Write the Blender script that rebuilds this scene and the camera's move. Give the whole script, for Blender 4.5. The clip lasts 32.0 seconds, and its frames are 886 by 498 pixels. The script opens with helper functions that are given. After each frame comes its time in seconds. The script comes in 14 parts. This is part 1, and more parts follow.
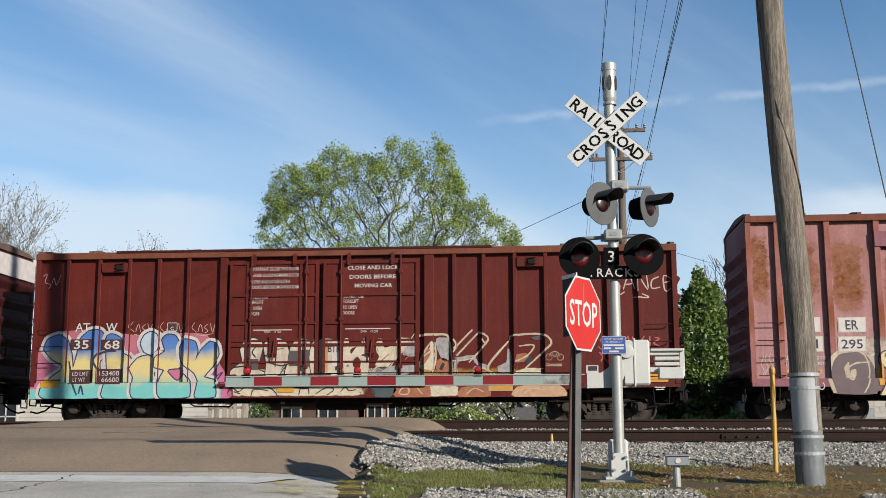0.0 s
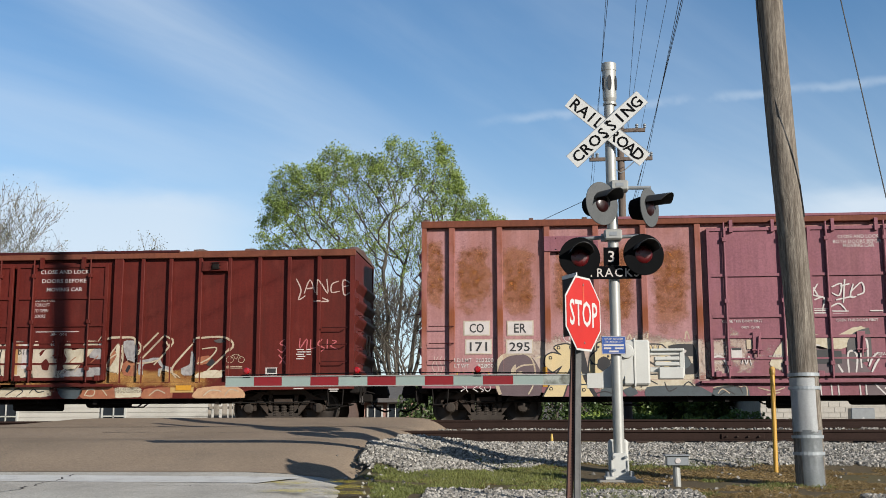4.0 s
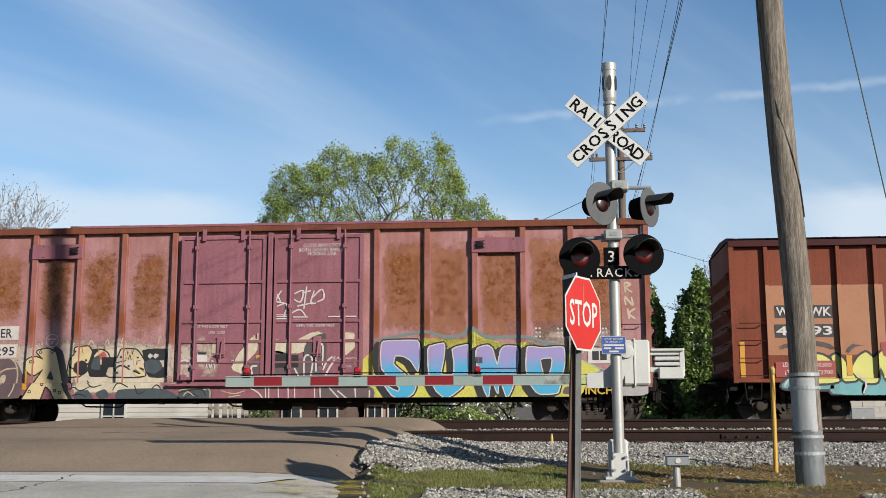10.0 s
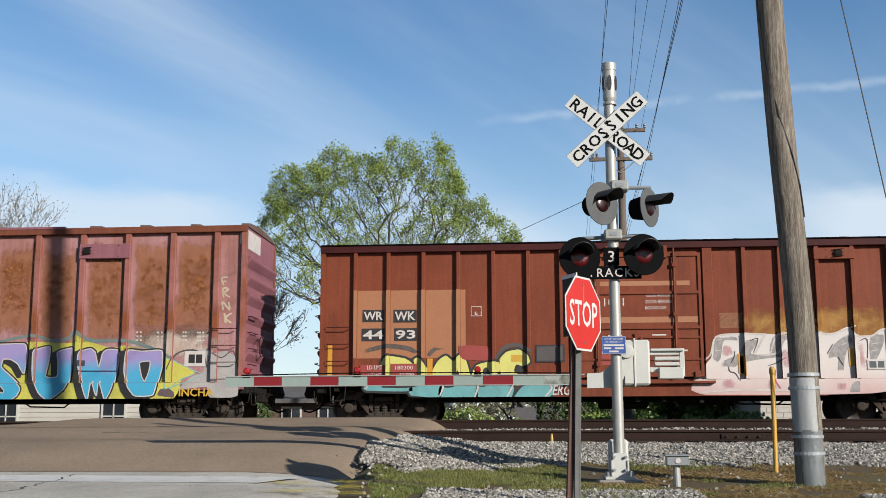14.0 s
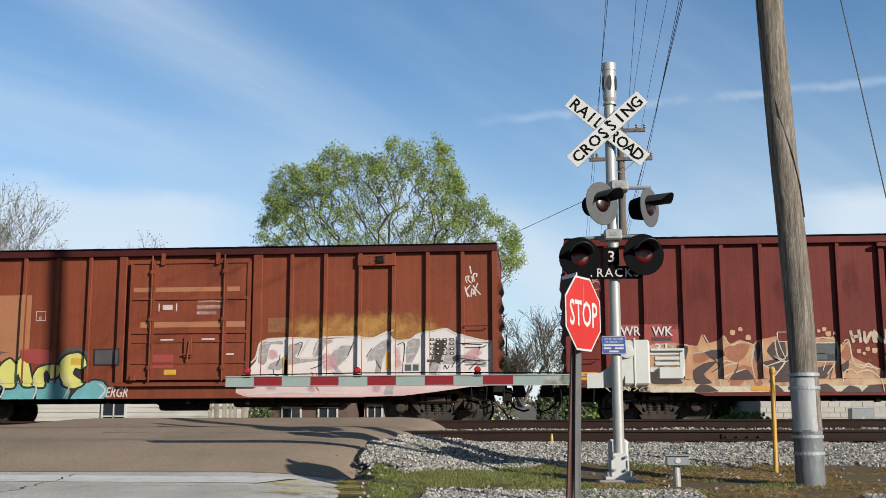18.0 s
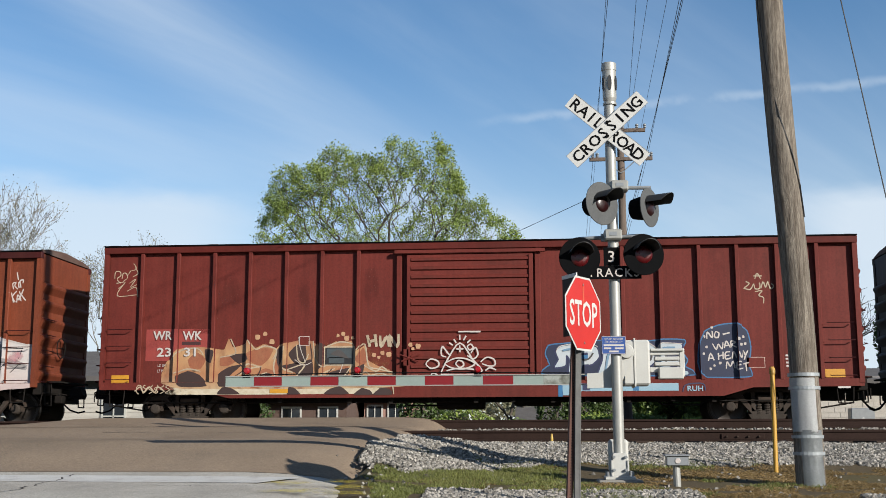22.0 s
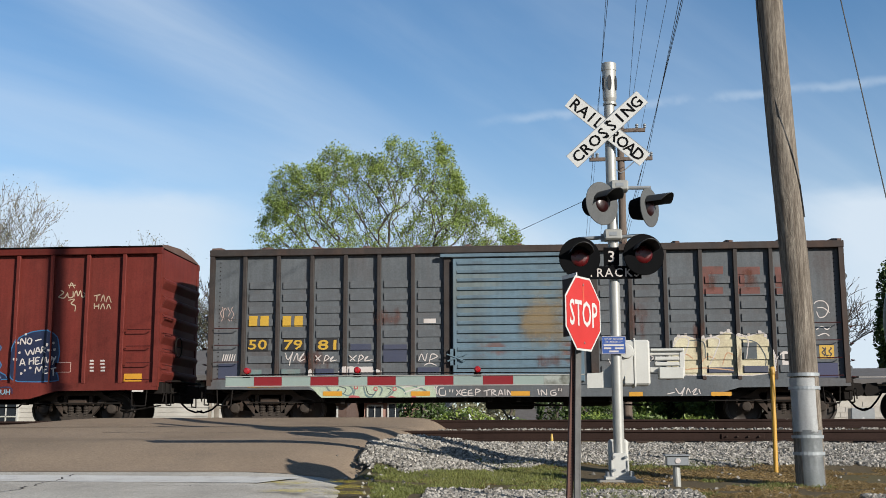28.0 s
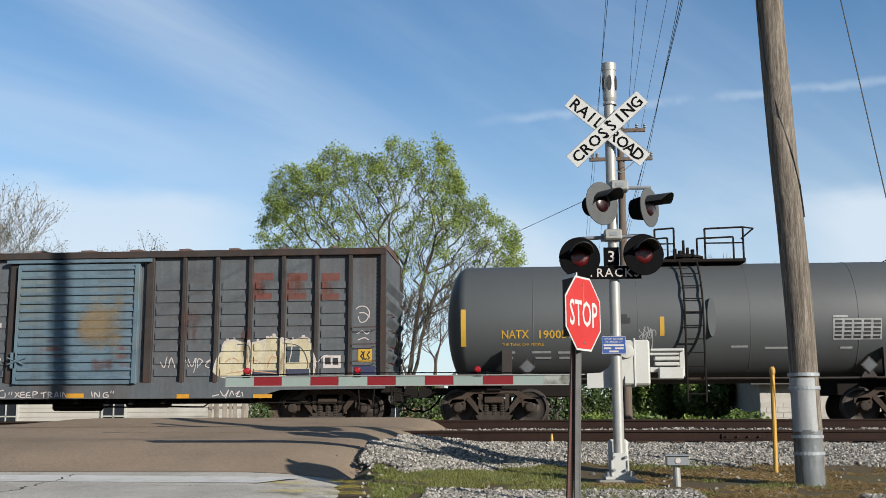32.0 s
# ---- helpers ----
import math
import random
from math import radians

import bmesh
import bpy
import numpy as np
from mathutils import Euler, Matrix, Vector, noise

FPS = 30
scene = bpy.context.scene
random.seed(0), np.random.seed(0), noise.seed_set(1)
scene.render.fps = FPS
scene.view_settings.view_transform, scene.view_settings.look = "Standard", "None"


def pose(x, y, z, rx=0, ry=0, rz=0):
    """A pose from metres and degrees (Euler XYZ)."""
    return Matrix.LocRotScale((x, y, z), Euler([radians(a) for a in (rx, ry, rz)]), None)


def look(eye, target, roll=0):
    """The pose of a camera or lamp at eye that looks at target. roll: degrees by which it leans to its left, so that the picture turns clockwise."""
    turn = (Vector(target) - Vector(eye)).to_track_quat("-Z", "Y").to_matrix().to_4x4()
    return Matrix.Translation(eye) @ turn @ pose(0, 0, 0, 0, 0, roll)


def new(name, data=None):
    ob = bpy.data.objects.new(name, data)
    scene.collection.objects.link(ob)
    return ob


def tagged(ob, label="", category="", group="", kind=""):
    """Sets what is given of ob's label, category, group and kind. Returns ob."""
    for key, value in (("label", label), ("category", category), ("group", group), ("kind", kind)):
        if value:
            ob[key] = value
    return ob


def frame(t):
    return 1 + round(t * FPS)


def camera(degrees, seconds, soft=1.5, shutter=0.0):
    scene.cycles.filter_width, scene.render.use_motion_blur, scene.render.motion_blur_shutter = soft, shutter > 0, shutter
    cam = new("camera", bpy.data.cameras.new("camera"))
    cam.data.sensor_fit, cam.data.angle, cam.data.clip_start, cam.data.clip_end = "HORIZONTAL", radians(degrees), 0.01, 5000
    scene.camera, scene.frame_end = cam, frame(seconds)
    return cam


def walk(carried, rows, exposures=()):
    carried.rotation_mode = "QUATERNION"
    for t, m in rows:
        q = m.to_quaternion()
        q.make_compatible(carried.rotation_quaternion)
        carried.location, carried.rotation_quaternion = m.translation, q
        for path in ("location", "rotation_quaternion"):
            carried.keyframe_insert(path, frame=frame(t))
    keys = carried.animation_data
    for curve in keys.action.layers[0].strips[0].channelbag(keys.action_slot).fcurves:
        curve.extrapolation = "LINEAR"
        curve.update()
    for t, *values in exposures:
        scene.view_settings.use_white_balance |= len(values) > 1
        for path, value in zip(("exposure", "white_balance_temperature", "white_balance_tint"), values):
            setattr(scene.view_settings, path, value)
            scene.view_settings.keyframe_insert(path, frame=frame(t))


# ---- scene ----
# ---------------------------------------------------------------- camera (stands still)
cam = camera(42.81, 32.0, soft=0.6)
EYE = (0.0, -27.722, -0.2315)
AIM = look(EYE, (EYE[0] - 0.08486, EYE[1] + 0.98295, EYE[2] + 0.16309), -0.109)
walk(cam, [(0.0, AIM), (32.0, AIM)], exposures=[(0.0, 0.91), (32.0, 0.91)])

# ---------------------------------------------------------------- sky and sun
SUN_AZ = math.atan2(0.741, -0.671)
SUN_EL = radians(21.5)
world = bpy.data.worlds.new("sky")
scene.world = world
world.use_nodes = True
wn, wl = world.node_tree.nodes, world.node_tree.links
wn.clear()


def wmath(op, a, b=None, clamp=False):
    n = wn.new("ShaderNodeMath")
    n.operation = op
    n.use_clamp = clamp
    for i, v in enumerate((a, b)):
        if v is None:
            continue
        if isinstance(v, (int, float)):
            n.inputs[i].default_value = v
        else:
            wl.new(v, n.inputs[i])
    return n.outputs[0]


def wramp(v, lo, hi):
    n = wn.new("ShaderNodeMapRange")
    n.interpolation_type = "SMOOTHSTEP"
    wl.new(v, n.inputs[0])
    n.inputs[1].default_value, n.inputs[2].default_value = lo, hi
    return n.outputs[0]


sky = wn.new("ShaderNodeTexSky")
sky.sky_type = "NISHITA"
sky.sun_disc = False
sky.sun_elevation = SUN_EL
sky.sun_rotation = SUN_AZ
sky.air_density, sky.dust_density, sky.ozone_density = 1.0, 0.2, 2.6
co = wn.new("ShaderNodeTexCoord")
sep = wn.new("ShaderNodeSeparateXYZ")
wl.new(co.outputs["Generated"], sep.inputs[0])
dx, dy, dz = sep.outputs
# flat sheet of high cloud: the direction meets a level plane far above
up = wmath("MAXIMUM", dz, 0.03)
cu = wmath("DIVIDE", dx, wmath("ADD", up, 0.12))
cv = wmath("DIVIDE", dy, wmath("ADD", up, 0.12))
comb = wn.new("ShaderNodeCombineXYZ")
wl.new(cu, comb.inputs[0]), wl.new(cv, comb.inputs[1])
rot = wn.new("ShaderNodeMapping")
rot.inputs["Scale"].default_value = (0.34, 1.5, 1.0)
rot.inputs["Location"].default_value = (1.7, 0.55, 0.0)
turn = wn.new("ShaderNodeMapping")
turn.inputs["Rotation"].default_value = (0, 0, radians(-58))
wl.new(comb.outputs[0], turn.inputs[0])
wl.new(turn.outputs[0], rot.inputs[0])
n1 = wn.new("ShaderNodeTexNoise")
n1.inputs["Scale"].default_value, n1.inputs["Detail"].default_value = 0.8, 7.0
n1.inputs["Roughness"].default_value = 0.55
n1.inputs["Distortion"].default_value = 0.5
wl.new(rot.outputs[0], n1.inputs["Vector"])
wisps = wramp(n1.outputs[0], 0.42, 0.86)
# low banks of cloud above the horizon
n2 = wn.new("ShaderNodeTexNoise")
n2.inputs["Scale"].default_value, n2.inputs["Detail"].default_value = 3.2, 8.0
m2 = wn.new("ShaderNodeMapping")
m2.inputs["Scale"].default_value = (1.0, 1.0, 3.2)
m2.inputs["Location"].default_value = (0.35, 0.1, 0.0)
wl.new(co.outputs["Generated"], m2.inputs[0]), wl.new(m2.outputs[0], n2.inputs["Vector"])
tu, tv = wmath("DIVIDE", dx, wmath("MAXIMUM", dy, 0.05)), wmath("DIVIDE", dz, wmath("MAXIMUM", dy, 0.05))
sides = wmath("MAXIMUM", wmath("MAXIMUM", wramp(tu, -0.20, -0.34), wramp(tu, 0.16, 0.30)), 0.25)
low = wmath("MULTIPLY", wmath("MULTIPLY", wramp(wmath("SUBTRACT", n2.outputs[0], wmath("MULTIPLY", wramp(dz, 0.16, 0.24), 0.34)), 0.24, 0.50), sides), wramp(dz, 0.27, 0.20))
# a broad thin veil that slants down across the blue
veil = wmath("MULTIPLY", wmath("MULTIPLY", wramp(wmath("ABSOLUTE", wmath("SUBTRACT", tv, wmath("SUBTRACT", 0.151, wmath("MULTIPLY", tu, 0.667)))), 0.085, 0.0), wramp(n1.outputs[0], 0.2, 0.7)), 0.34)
haze = wmath("MULTIPLY", wramp(dz, 0.38, 0.0), 0.42)
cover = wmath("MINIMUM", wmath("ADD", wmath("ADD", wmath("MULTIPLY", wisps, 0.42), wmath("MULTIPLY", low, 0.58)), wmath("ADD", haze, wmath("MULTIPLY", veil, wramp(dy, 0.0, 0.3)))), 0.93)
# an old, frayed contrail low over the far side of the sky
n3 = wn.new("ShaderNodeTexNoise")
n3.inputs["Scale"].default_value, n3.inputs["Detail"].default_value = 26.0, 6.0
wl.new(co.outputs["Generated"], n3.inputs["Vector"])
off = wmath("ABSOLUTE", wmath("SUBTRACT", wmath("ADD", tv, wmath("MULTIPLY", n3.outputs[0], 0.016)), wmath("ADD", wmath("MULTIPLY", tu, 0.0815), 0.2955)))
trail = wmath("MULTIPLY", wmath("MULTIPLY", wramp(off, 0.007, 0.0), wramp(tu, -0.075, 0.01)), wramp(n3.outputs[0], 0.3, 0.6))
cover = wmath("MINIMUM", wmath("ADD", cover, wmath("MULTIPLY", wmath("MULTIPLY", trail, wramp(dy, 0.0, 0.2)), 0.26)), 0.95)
tint = wn.new("ShaderNodeMix")
tint.data_type = "RGBA"
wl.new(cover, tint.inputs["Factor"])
clear = wn.new("ShaderNodeHueSaturation")
clear.inputs["Saturation"].default_value = 1.16
clear.inputs["Value"].default_value = 1.06
wl.new(sky.outputs[0], clear.inputs["Color"])
wl.new(clear.outputs[0], tint.inputs["A"])
tint.inputs["B"].default_value = (5.5, 6.3, 7.15, 1)
bg = wn.new("ShaderNodeBackground")
bg.inputs["Strength"].default_value = 0.068
wl.new(tint.outputs["Result"], bg.inputs[0])
out = wn.new("ShaderNodeOutputWorld")
wl.new(bg.outputs[0], out.inputs[0])

sun = new("sun", bpy.data.lights.new("sun", "SUN"))
sun.data.energy, sun.data.angle, sun.data.color = 4.8, radians(0.55), (1.0, 0.945, 0.86)
sun.matrix_world = look((math.sin(SUN_AZ) * math.cos(SUN_EL) * 50, math.cos(SUN_AZ) * math.cos(SUN_EL) * 50, math.sin(SUN_EL) * 50), (0, 0, 0))
# ---------------------------------------------------------------- materials
def hexc(h, k=0.5):
    """Linear base colour from an sRGB triple 0-255, as seen under full light of about 2."""
    return tuple(k * ((c / 255 + 0.055) / 1.055) ** 2.4 for c in h) + (1.0,)


def mat(name, base, rough=0.7, metal=0.0, second=None, amount=0.5, scale=3.0, grain=60.0, bump=0.15, stretch=(1, 1, 1),
        dirt=None, dirt_scale=0.8, dirt_amount=0.35, island=0.0, per_object=0.0, speck=(0.82, 1.16)):
    """A painted, mineral or metal surface: two colours in large patches, fine grain, dirt and relief."""
    m = bpy.data.materials.new(name)
    m.use_nodes = True
    nt = m.node_tree
    b = nt.nodes["Principled BSDF"]
    N, Lk = nt.nodes.new, nt.links.new
    tc = N("ShaderNodeTexCoord")
    mp = N("ShaderNodeMapping")
    mp.inputs["Scale"].default_value = stretch
    Lk(tc.outputs["Object"], mp.inputs[0])
    big = N("ShaderNodeTexNoise")
    big.inputs["Scale"].default_value, big.inputs["Detail"].default_value = scale, 6
    fine = N("ShaderNodeTexNoise")
    fine.inputs["Scale"].default_value, fine.inputs["Detail"].default_value = grain, 4
    Lk(mp.outputs[0], big.inputs["Vector"]), Lk(mp.outputs[0], fine.inputs["Vector"])
    c2 = second or tuple(c * 0.72 for c in base[:3])
    mix = N("ShaderNodeMix")
    mix.data_type = "RGBA"
    rg = N("ShaderNodeMapRange")
    Lk(big.outputs[0], rg.inputs[0])
    rg.inputs[1].default_value, rg.inputs[2].default_value, rg.inputs[4].default_value = 0.35, 0.68, amount
    Lk(rg.outputs[0], mix.inputs["Factor"])
    mix.inputs["A"].default_value, mix.inputs["B"].default_value = (*base[:3], 1), (*c2[:3], 1)
    col = mix.outputs["Result"]
    hv = N("ShaderNodeHueSaturation")
    vr = N("ShaderNodeMapRange")
    Lk(fine.outputs[0], vr.inputs[0])
    vr.inputs[1].default_value, vr.inputs[2].default_value, vr.inputs[3].default_value, vr.inputs[4].default_value = 0.25, 0.75, *speck
    val = vr.outputs[0]
    for on, src in ((island, "ShaderNodeNewGeometry"), (per_object, "ShaderNodeObjectInfo")):
        if on:
            g = N(src)
            k = N("ShaderNodeMapRange")
            Lk(g.outputs["Random Per Island" if src.endswith("Geometry") else "Random"], k.inputs[0])
            k.inputs[3].default_value, k.inputs[4].default_value = 1 - on, 1 + on
            mu = N("ShaderNodeMath")
            mu.operation = "MULTIPLY"
            Lk(val, mu.inputs[0]), Lk(k.outputs[0], mu.inputs[1])
            val = mu.outputs[0]
    Lk(val, hv.inputs["Value"]), Lk(col, hv.inputs["Color"])
    col = hv.outputs[0]
    if dirt:
        dn = N("ShaderNodeTexNoise")
        dn.inputs["Scale"].default_value, dn.inputs["Detail"].default_value, dn.inputs["Roughness"].default_value = dirt_scale, 9, 0.65
        dm = N("ShaderNodeMapping")
        dm.inputs["Scale"].default_value = (1.0, 1.0, 0.45)
        dm.inputs["Location"].default_value = (3.1, 1.7, 0.4)
        Lk(tc.outputs["Object"], dm.inputs[0]), Lk(dm.outputs[0], dn.inputs["Vector"])
        dr = N("ShaderNodeMapRange")
        Lk(dn.outputs[0], dr.inputs[0])
        dr.inputs[1].default_value, dr.inputs[2].default_value, dr.inputs[4].default_value = 0.48, 0.72, dirt_amount
        d2 = N("ShaderNodeMix")
        d2.data_type = "RGBA"
        Lk(dr.outputs[0], d2.inputs["Factor"]), Lk(col, d2.inputs["A"])
        d2.inputs["B"].default_value = (*dirt[:3], 1)
        col = d2.outputs["Result"]
    Lk(col, b.inputs["Base Color"])
    rr = N("ShaderNodeMapRange")
    Lk(big.outputs[0], rr.inputs[0])
    rr.inputs[3].default_value, rr.inputs[4].default_value = max(0.05, rough - 0.12), min(1.0, rough + 0.12)
    Lk(rr.outputs[0], b.inputs["Roughness"])
    b.inputs["Metallic"].default_value = metal
    if bump:
        bp = N("ShaderNodeBump")
        bp.inputs["Strength"].default_value, bp.inputs["Distance"].default_value = bump, 0.01
        Lk(fine.outputs[0], bp.inputs["Height"]), Lk(bp.outputs[0], b.inputs["Normal"])
    return m


def dull(m, level=0.08):
    """Takes the sheen off a matt surface."""
    m.node_tree.nodes["Principled BSDF"].inputs["Specular IOR Level"].default_value = level
    return m


RUST = hexc((96, 62, 42))
GRIME = hexc((58, 44, 36))
M_maroon = mat("maroon_paint", hexc((104, 36, 28)), 0.62, second=hexc((84, 29, 24)), scale=0.8, dirt=GRIME, dirt_amount=0.35, bump=0.06, grain=24, speck=(0.84, 1.15))
M_maroon_dark = mat("dark_maroon_paint", hexc((76, 26, 26)), 0.6, second=hexc((54, 20, 20)), scale=0.8, dirt=GRIME, bump=0.06, grain=24, speck=(0.84, 1.15))
M_plum = mat("faded_plum_paint", hexc((156, 102, 112)), 0.68, second=hexc((138, 88, 98)), scale=0.9, dirt=hexc((120, 84, 74)), dirt_amount=0.3, bump=0.06, grain=24, speck=(0.84, 1.15))
M_rustchord = mat("rusty_steel_beam", hexc((128, 74, 54)), 0.75, second=hexc((110, 64, 56)), scale=1.5, dirt=RUST, bump=0.1, grain=24, speck=(0.84, 1.15))
M_brown = mat("orange_brown_paint", hexc((138, 70, 46)), 0.64, second=hexc((116, 56, 38)), scale=0.8, dirt=GRIME, dirt_amount=0.3, bump=0.06, grain=24, speck=(0.84, 1.15))
M_oxide = mat("oxide_red_paint", hexc((120, 50, 42)), 0.64, second=hexc((100, 40, 34)), scale=0.8, dirt=GRIME, dirt_amount=0.3, bump=0.06, grain=24, speck=(0.84, 1.15))
M_grey = mat("faded_grey_paint", hexc((106, 111, 115)), 0.66, second=hexc((84, 88, 91)), scale=1.1, dirt=hexc((96, 70, 56)), dirt_amount=0.4, bump=0.07, grain=24, speck=(0.84, 1.15))
M_greydark = mat("grimy_grey_steel", hexc((70, 66, 64)), 0.7, second=hexc((62, 48, 42)), scale=1.4, dirt=RUST, dirt_amount=0.4, bump=0.1, grain=24, speck=(0.84, 1.15))
M_tank = mat("matt_grey_tank_paint", hexc((84, 88, 89)), 0.58, second=hexc((77, 80, 81)), scale=0.6, dirt=hexc((76, 74, 72)), dirt_amount=0.25, bump=0.03, speck=(0.95, 1.05))
M_under = mat("grimy_black_steel", hexc((32, 29, 27)), 0.85, second=hexc((44, 38, 34)), scale=4, bump=0.2)
M_truck = mat("dusty_brown_truck_steel", hexc((76, 69, 63)), 0.85, second=hexc((52, 46, 42)), scale=5, dirt=RUST, bump=0.25)
M_wheel = mat("worn_wheel_steel", hexc((70, 62, 56)), 0.6, metal=0.5, second=hexc((52, 46, 42)), scale=5, bump=0.1)
M_roof = mat("weathered_galvanised_roof", hexc((116, 96, 88)), 0.75, second=hexc((92, 66, 60)), scale=1.2, dirt=RUST, bump=0.1)
M_white = mat("weathered_white_paint", hexc((214, 214, 208)), 0.5, second=hexc((190, 188, 180)), scale=2.5, dirt=hexc((150, 140, 125)), dirt_amount=0.25, bump=0.04, speck=(0.95, 1.05))
M_letter = mat("white_stencil_paint", hexc((218, 210, 204)), 0.6, second=hexc((192, 178, 172)), scale=6, bump=0.0, speck=(0.95, 1.05))
M_black = mat("black_paint", hexc((7, 8, 11)), 0.85, second=hexc((11, 12, 14)), scale=4, bump=0.03)
dull(M_black)
M_yellow = mat("yellow_reflector_tape", hexc((222, 160, 40)), 0.45, second=hexc((200, 140, 38)), scale=8, bump=0.03)
M_galv = mat("galvanised_steel", hexc((176, 180, 182)), 0.45, metal=0.55, second=hexc((150, 154, 158)), scale=7, bump=0.05, speck=(0.95, 1.05))
M_alum = mat("silver_painted_mast", hexc((190, 190, 184)), 0.45, metal=0.3, second=hexc((166, 166, 160)), scale=4, dirt=hexc((120, 110, 95)), dirt_amount=0.3, bump=0.05, speck=(0.95, 1.05))
M_signwhite = mat("white_sign_sheeting", hexc((222, 222, 218)), 0.45, second=hexc((205, 204, 198)), scale=3, dirt=hexc((160, 152, 140)), dirt_amount=0.3, bump=0.02, speck=(0.95, 1.05))
M_signred = mat("red_sign_sheeting", hexc((216, 48, 38)), 0.4, second=hexc((196, 38, 32)), scale=3, bump=0.02, speck=(0.95, 1.05))
M_signblue = mat("blue_sign_sheeting", hexc((28, 80, 160)), 0.4, second=hexc((24, 70, 145)), scale=5, bump=0.02, speck=(0.95, 1.05))
M_stripe_red = mat("red_reflective_stripe", hexc((140, 14, 22)), 0.4, second=hexc((122, 12, 20)), scale=4, bump=0.03, speck=(0.95, 1.05))
M_stripe_white = mat("grey_white_reflective_stripe", hexc((154, 170, 162)), 0.45, second=hexc((138, 152, 146)), scale=4, bump=0.03, speck=(0.95, 1.05))
M_lamp = mat("red_signal_glass", hexc((92, 6, 14)), 0.3, second=hexc((64, 5, 10)), scale=20, grain=90, bump=0.3)
M_asphalt = mat("worn_asphalt", hexc((164, 145, 124)), 0.9, second=hexc((137, 120, 102)), scale=0.6, grain=42, speck=(0.62, 1.34), bump=0.6, dirt=hexc((120, 110, 98)), dirt_amount=0.4)
M_asphalt_old = mat("old_grey_asphalt", hexc((206, 201, 190)), 0.92, second=hexc((180, 174, 163)), scale=0.9, grain=48, speck=(0.62, 1.34), bump=0.6, dirt=hexc((120, 115, 108)), dirt_amount=0.4)
M_line = mat("worn_white_road_paint", hexc((226, 224, 218)), 0.8, second=hexc((205, 202, 195)), scale=2.5, grain=90, dirt=hexc((165, 160, 152)), dirt_scale=4, dirt_amount=0.6, bump=0.3)
M_soil = mat("gravelly_soil", hexc((112, 99, 76)), 0.95, second=hexc((86, 75, 57)), scale=0.5, grain=45, speck=(0.6, 1.35), bump=0.8, dirt=hexc((106, 104, 62)), dirt_scale=0.35, dirt_amount=0.7)
M_stone = mat("limestone_ballast", hexc((176, 171, 162)), 0.9, second=hexc((84, 80, 75)), scale=14, grain=120, bump=0.3, island=0.6)
M_rail = mat("rusty_rail_steel", hexc((54, 38, 32)), 0.8, second=hexc((42, 31, 27)), scale=3, grain=60, bump=0.25)
M_tie = mat("creosoted_tie_timber", hexc((74, 62, 54)), 0.9, second=hexc((56, 46, 40)), scale=4, bump=0.4, stretch=(6, 1, 6), per_object=0.2)
M_pole = mat("weathered_pole_timber", hexc((168, 158, 144)), 0.9, second=hexc((112, 102, 92)), amount=1.0, scale=4.2, grain=22, speck=(0.5, 1.3), bump=1.0, stretch=(8, 8, 0.5), dirt=hexc((104, 94, 84)), dirt_scale=1.6, dirt_amount=0.7)
M_farpole = mat("grey_pole_timber", hexc((118, 102, 90)), 0.9, second=hexc((90, 78, 68)), scale=3.0, grain=30, bump=0.5, stretch=(5, 5, 0.4))
M_wire = mat("black_cable", hexc((30, 30, 32)), 0.6, bump=0)
M_bark = mat("grey_brown_bark", hexc((112, 104, 94)), 0.95, second=hexc((84, 78, 70)), scale=4, grain=30, bump=0.6, stretch=(2, 2, 0.6))


def stained(m, colour, lo, hi, patch=0.9, amount=0.9, stretch=(1.0, 1.0, 0.55), thresh=(0.42, 0.6), seed=0.0):
    """Lays a ragged stain over a material between two heights of its object."""
    nt = m.node_tree
    N, Lk = nt.nodes.new, nt.links.new
    b = nt.nodes["Principled BSDF"]
    src = b.inputs["Base Color"].links[0].from_socket
    tc, sp, mp, nz = N("ShaderNodeTexCoord"), N("ShaderNodeSeparateXYZ"), N("ShaderNodeMapping"), N("ShaderNodeTexNoise")
    mp.inputs["Scale"].default_value = stretch
    mp.inputs["Location"].default_value = (seed, 0, seed)
    Lk(tc.outputs["Object"], sp.inputs[0]), Lk(tc.outputs["Object"], mp.inputs[0]), Lk(mp.outputs[0], nz.inputs["Vector"])
    nz.inputs["Scale"].default_value, nz.inputs["Detail"].default_value, nz.inputs["Roughness"].default_value = patch, 8, 0.62
    up_, dn, th, mu, m3, mx = N("ShaderNodeMapRange"), N("ShaderNodeMapRange"), N("ShaderNodeMapRange"), N("ShaderNodeMath"), N("ShaderNodeMath"), N("ShaderNodeMix")
    for r, a, c in ((up_, lo, lo + 0.5), (dn, hi + 0.4, hi)):
        Lk(sp.outputs[2], r.inputs[0])
        r.inputs[1].default_value, r.inputs[2].default_value = a, c
    Lk(nz.outputs[0], th.inputs[0])
    th.inputs[1].default_value, th.inputs[2].default_value, th.inputs[4].default_value = *thresh, amount
    mu.operation = m3.operation = "MULTIPLY"
    Lk(up_.outputs[0], mu.inputs[0]), Lk(dn.outputs[0], mu.inputs[1]), Lk(mu.outputs[0], m3.inputs[0]), Lk(th.outputs[0], m3.inputs[1])
    mx.data_type = "RGBA"
    Lk(m3.outputs[0], mx.inputs["Factor"]), Lk(src, mx.inputs["A"])
    mx.inputs["B"].default_value = (*colour[:3], 1)
    Lk(mx.outputs["Result"], b.inputs["Base Color"])
    return m


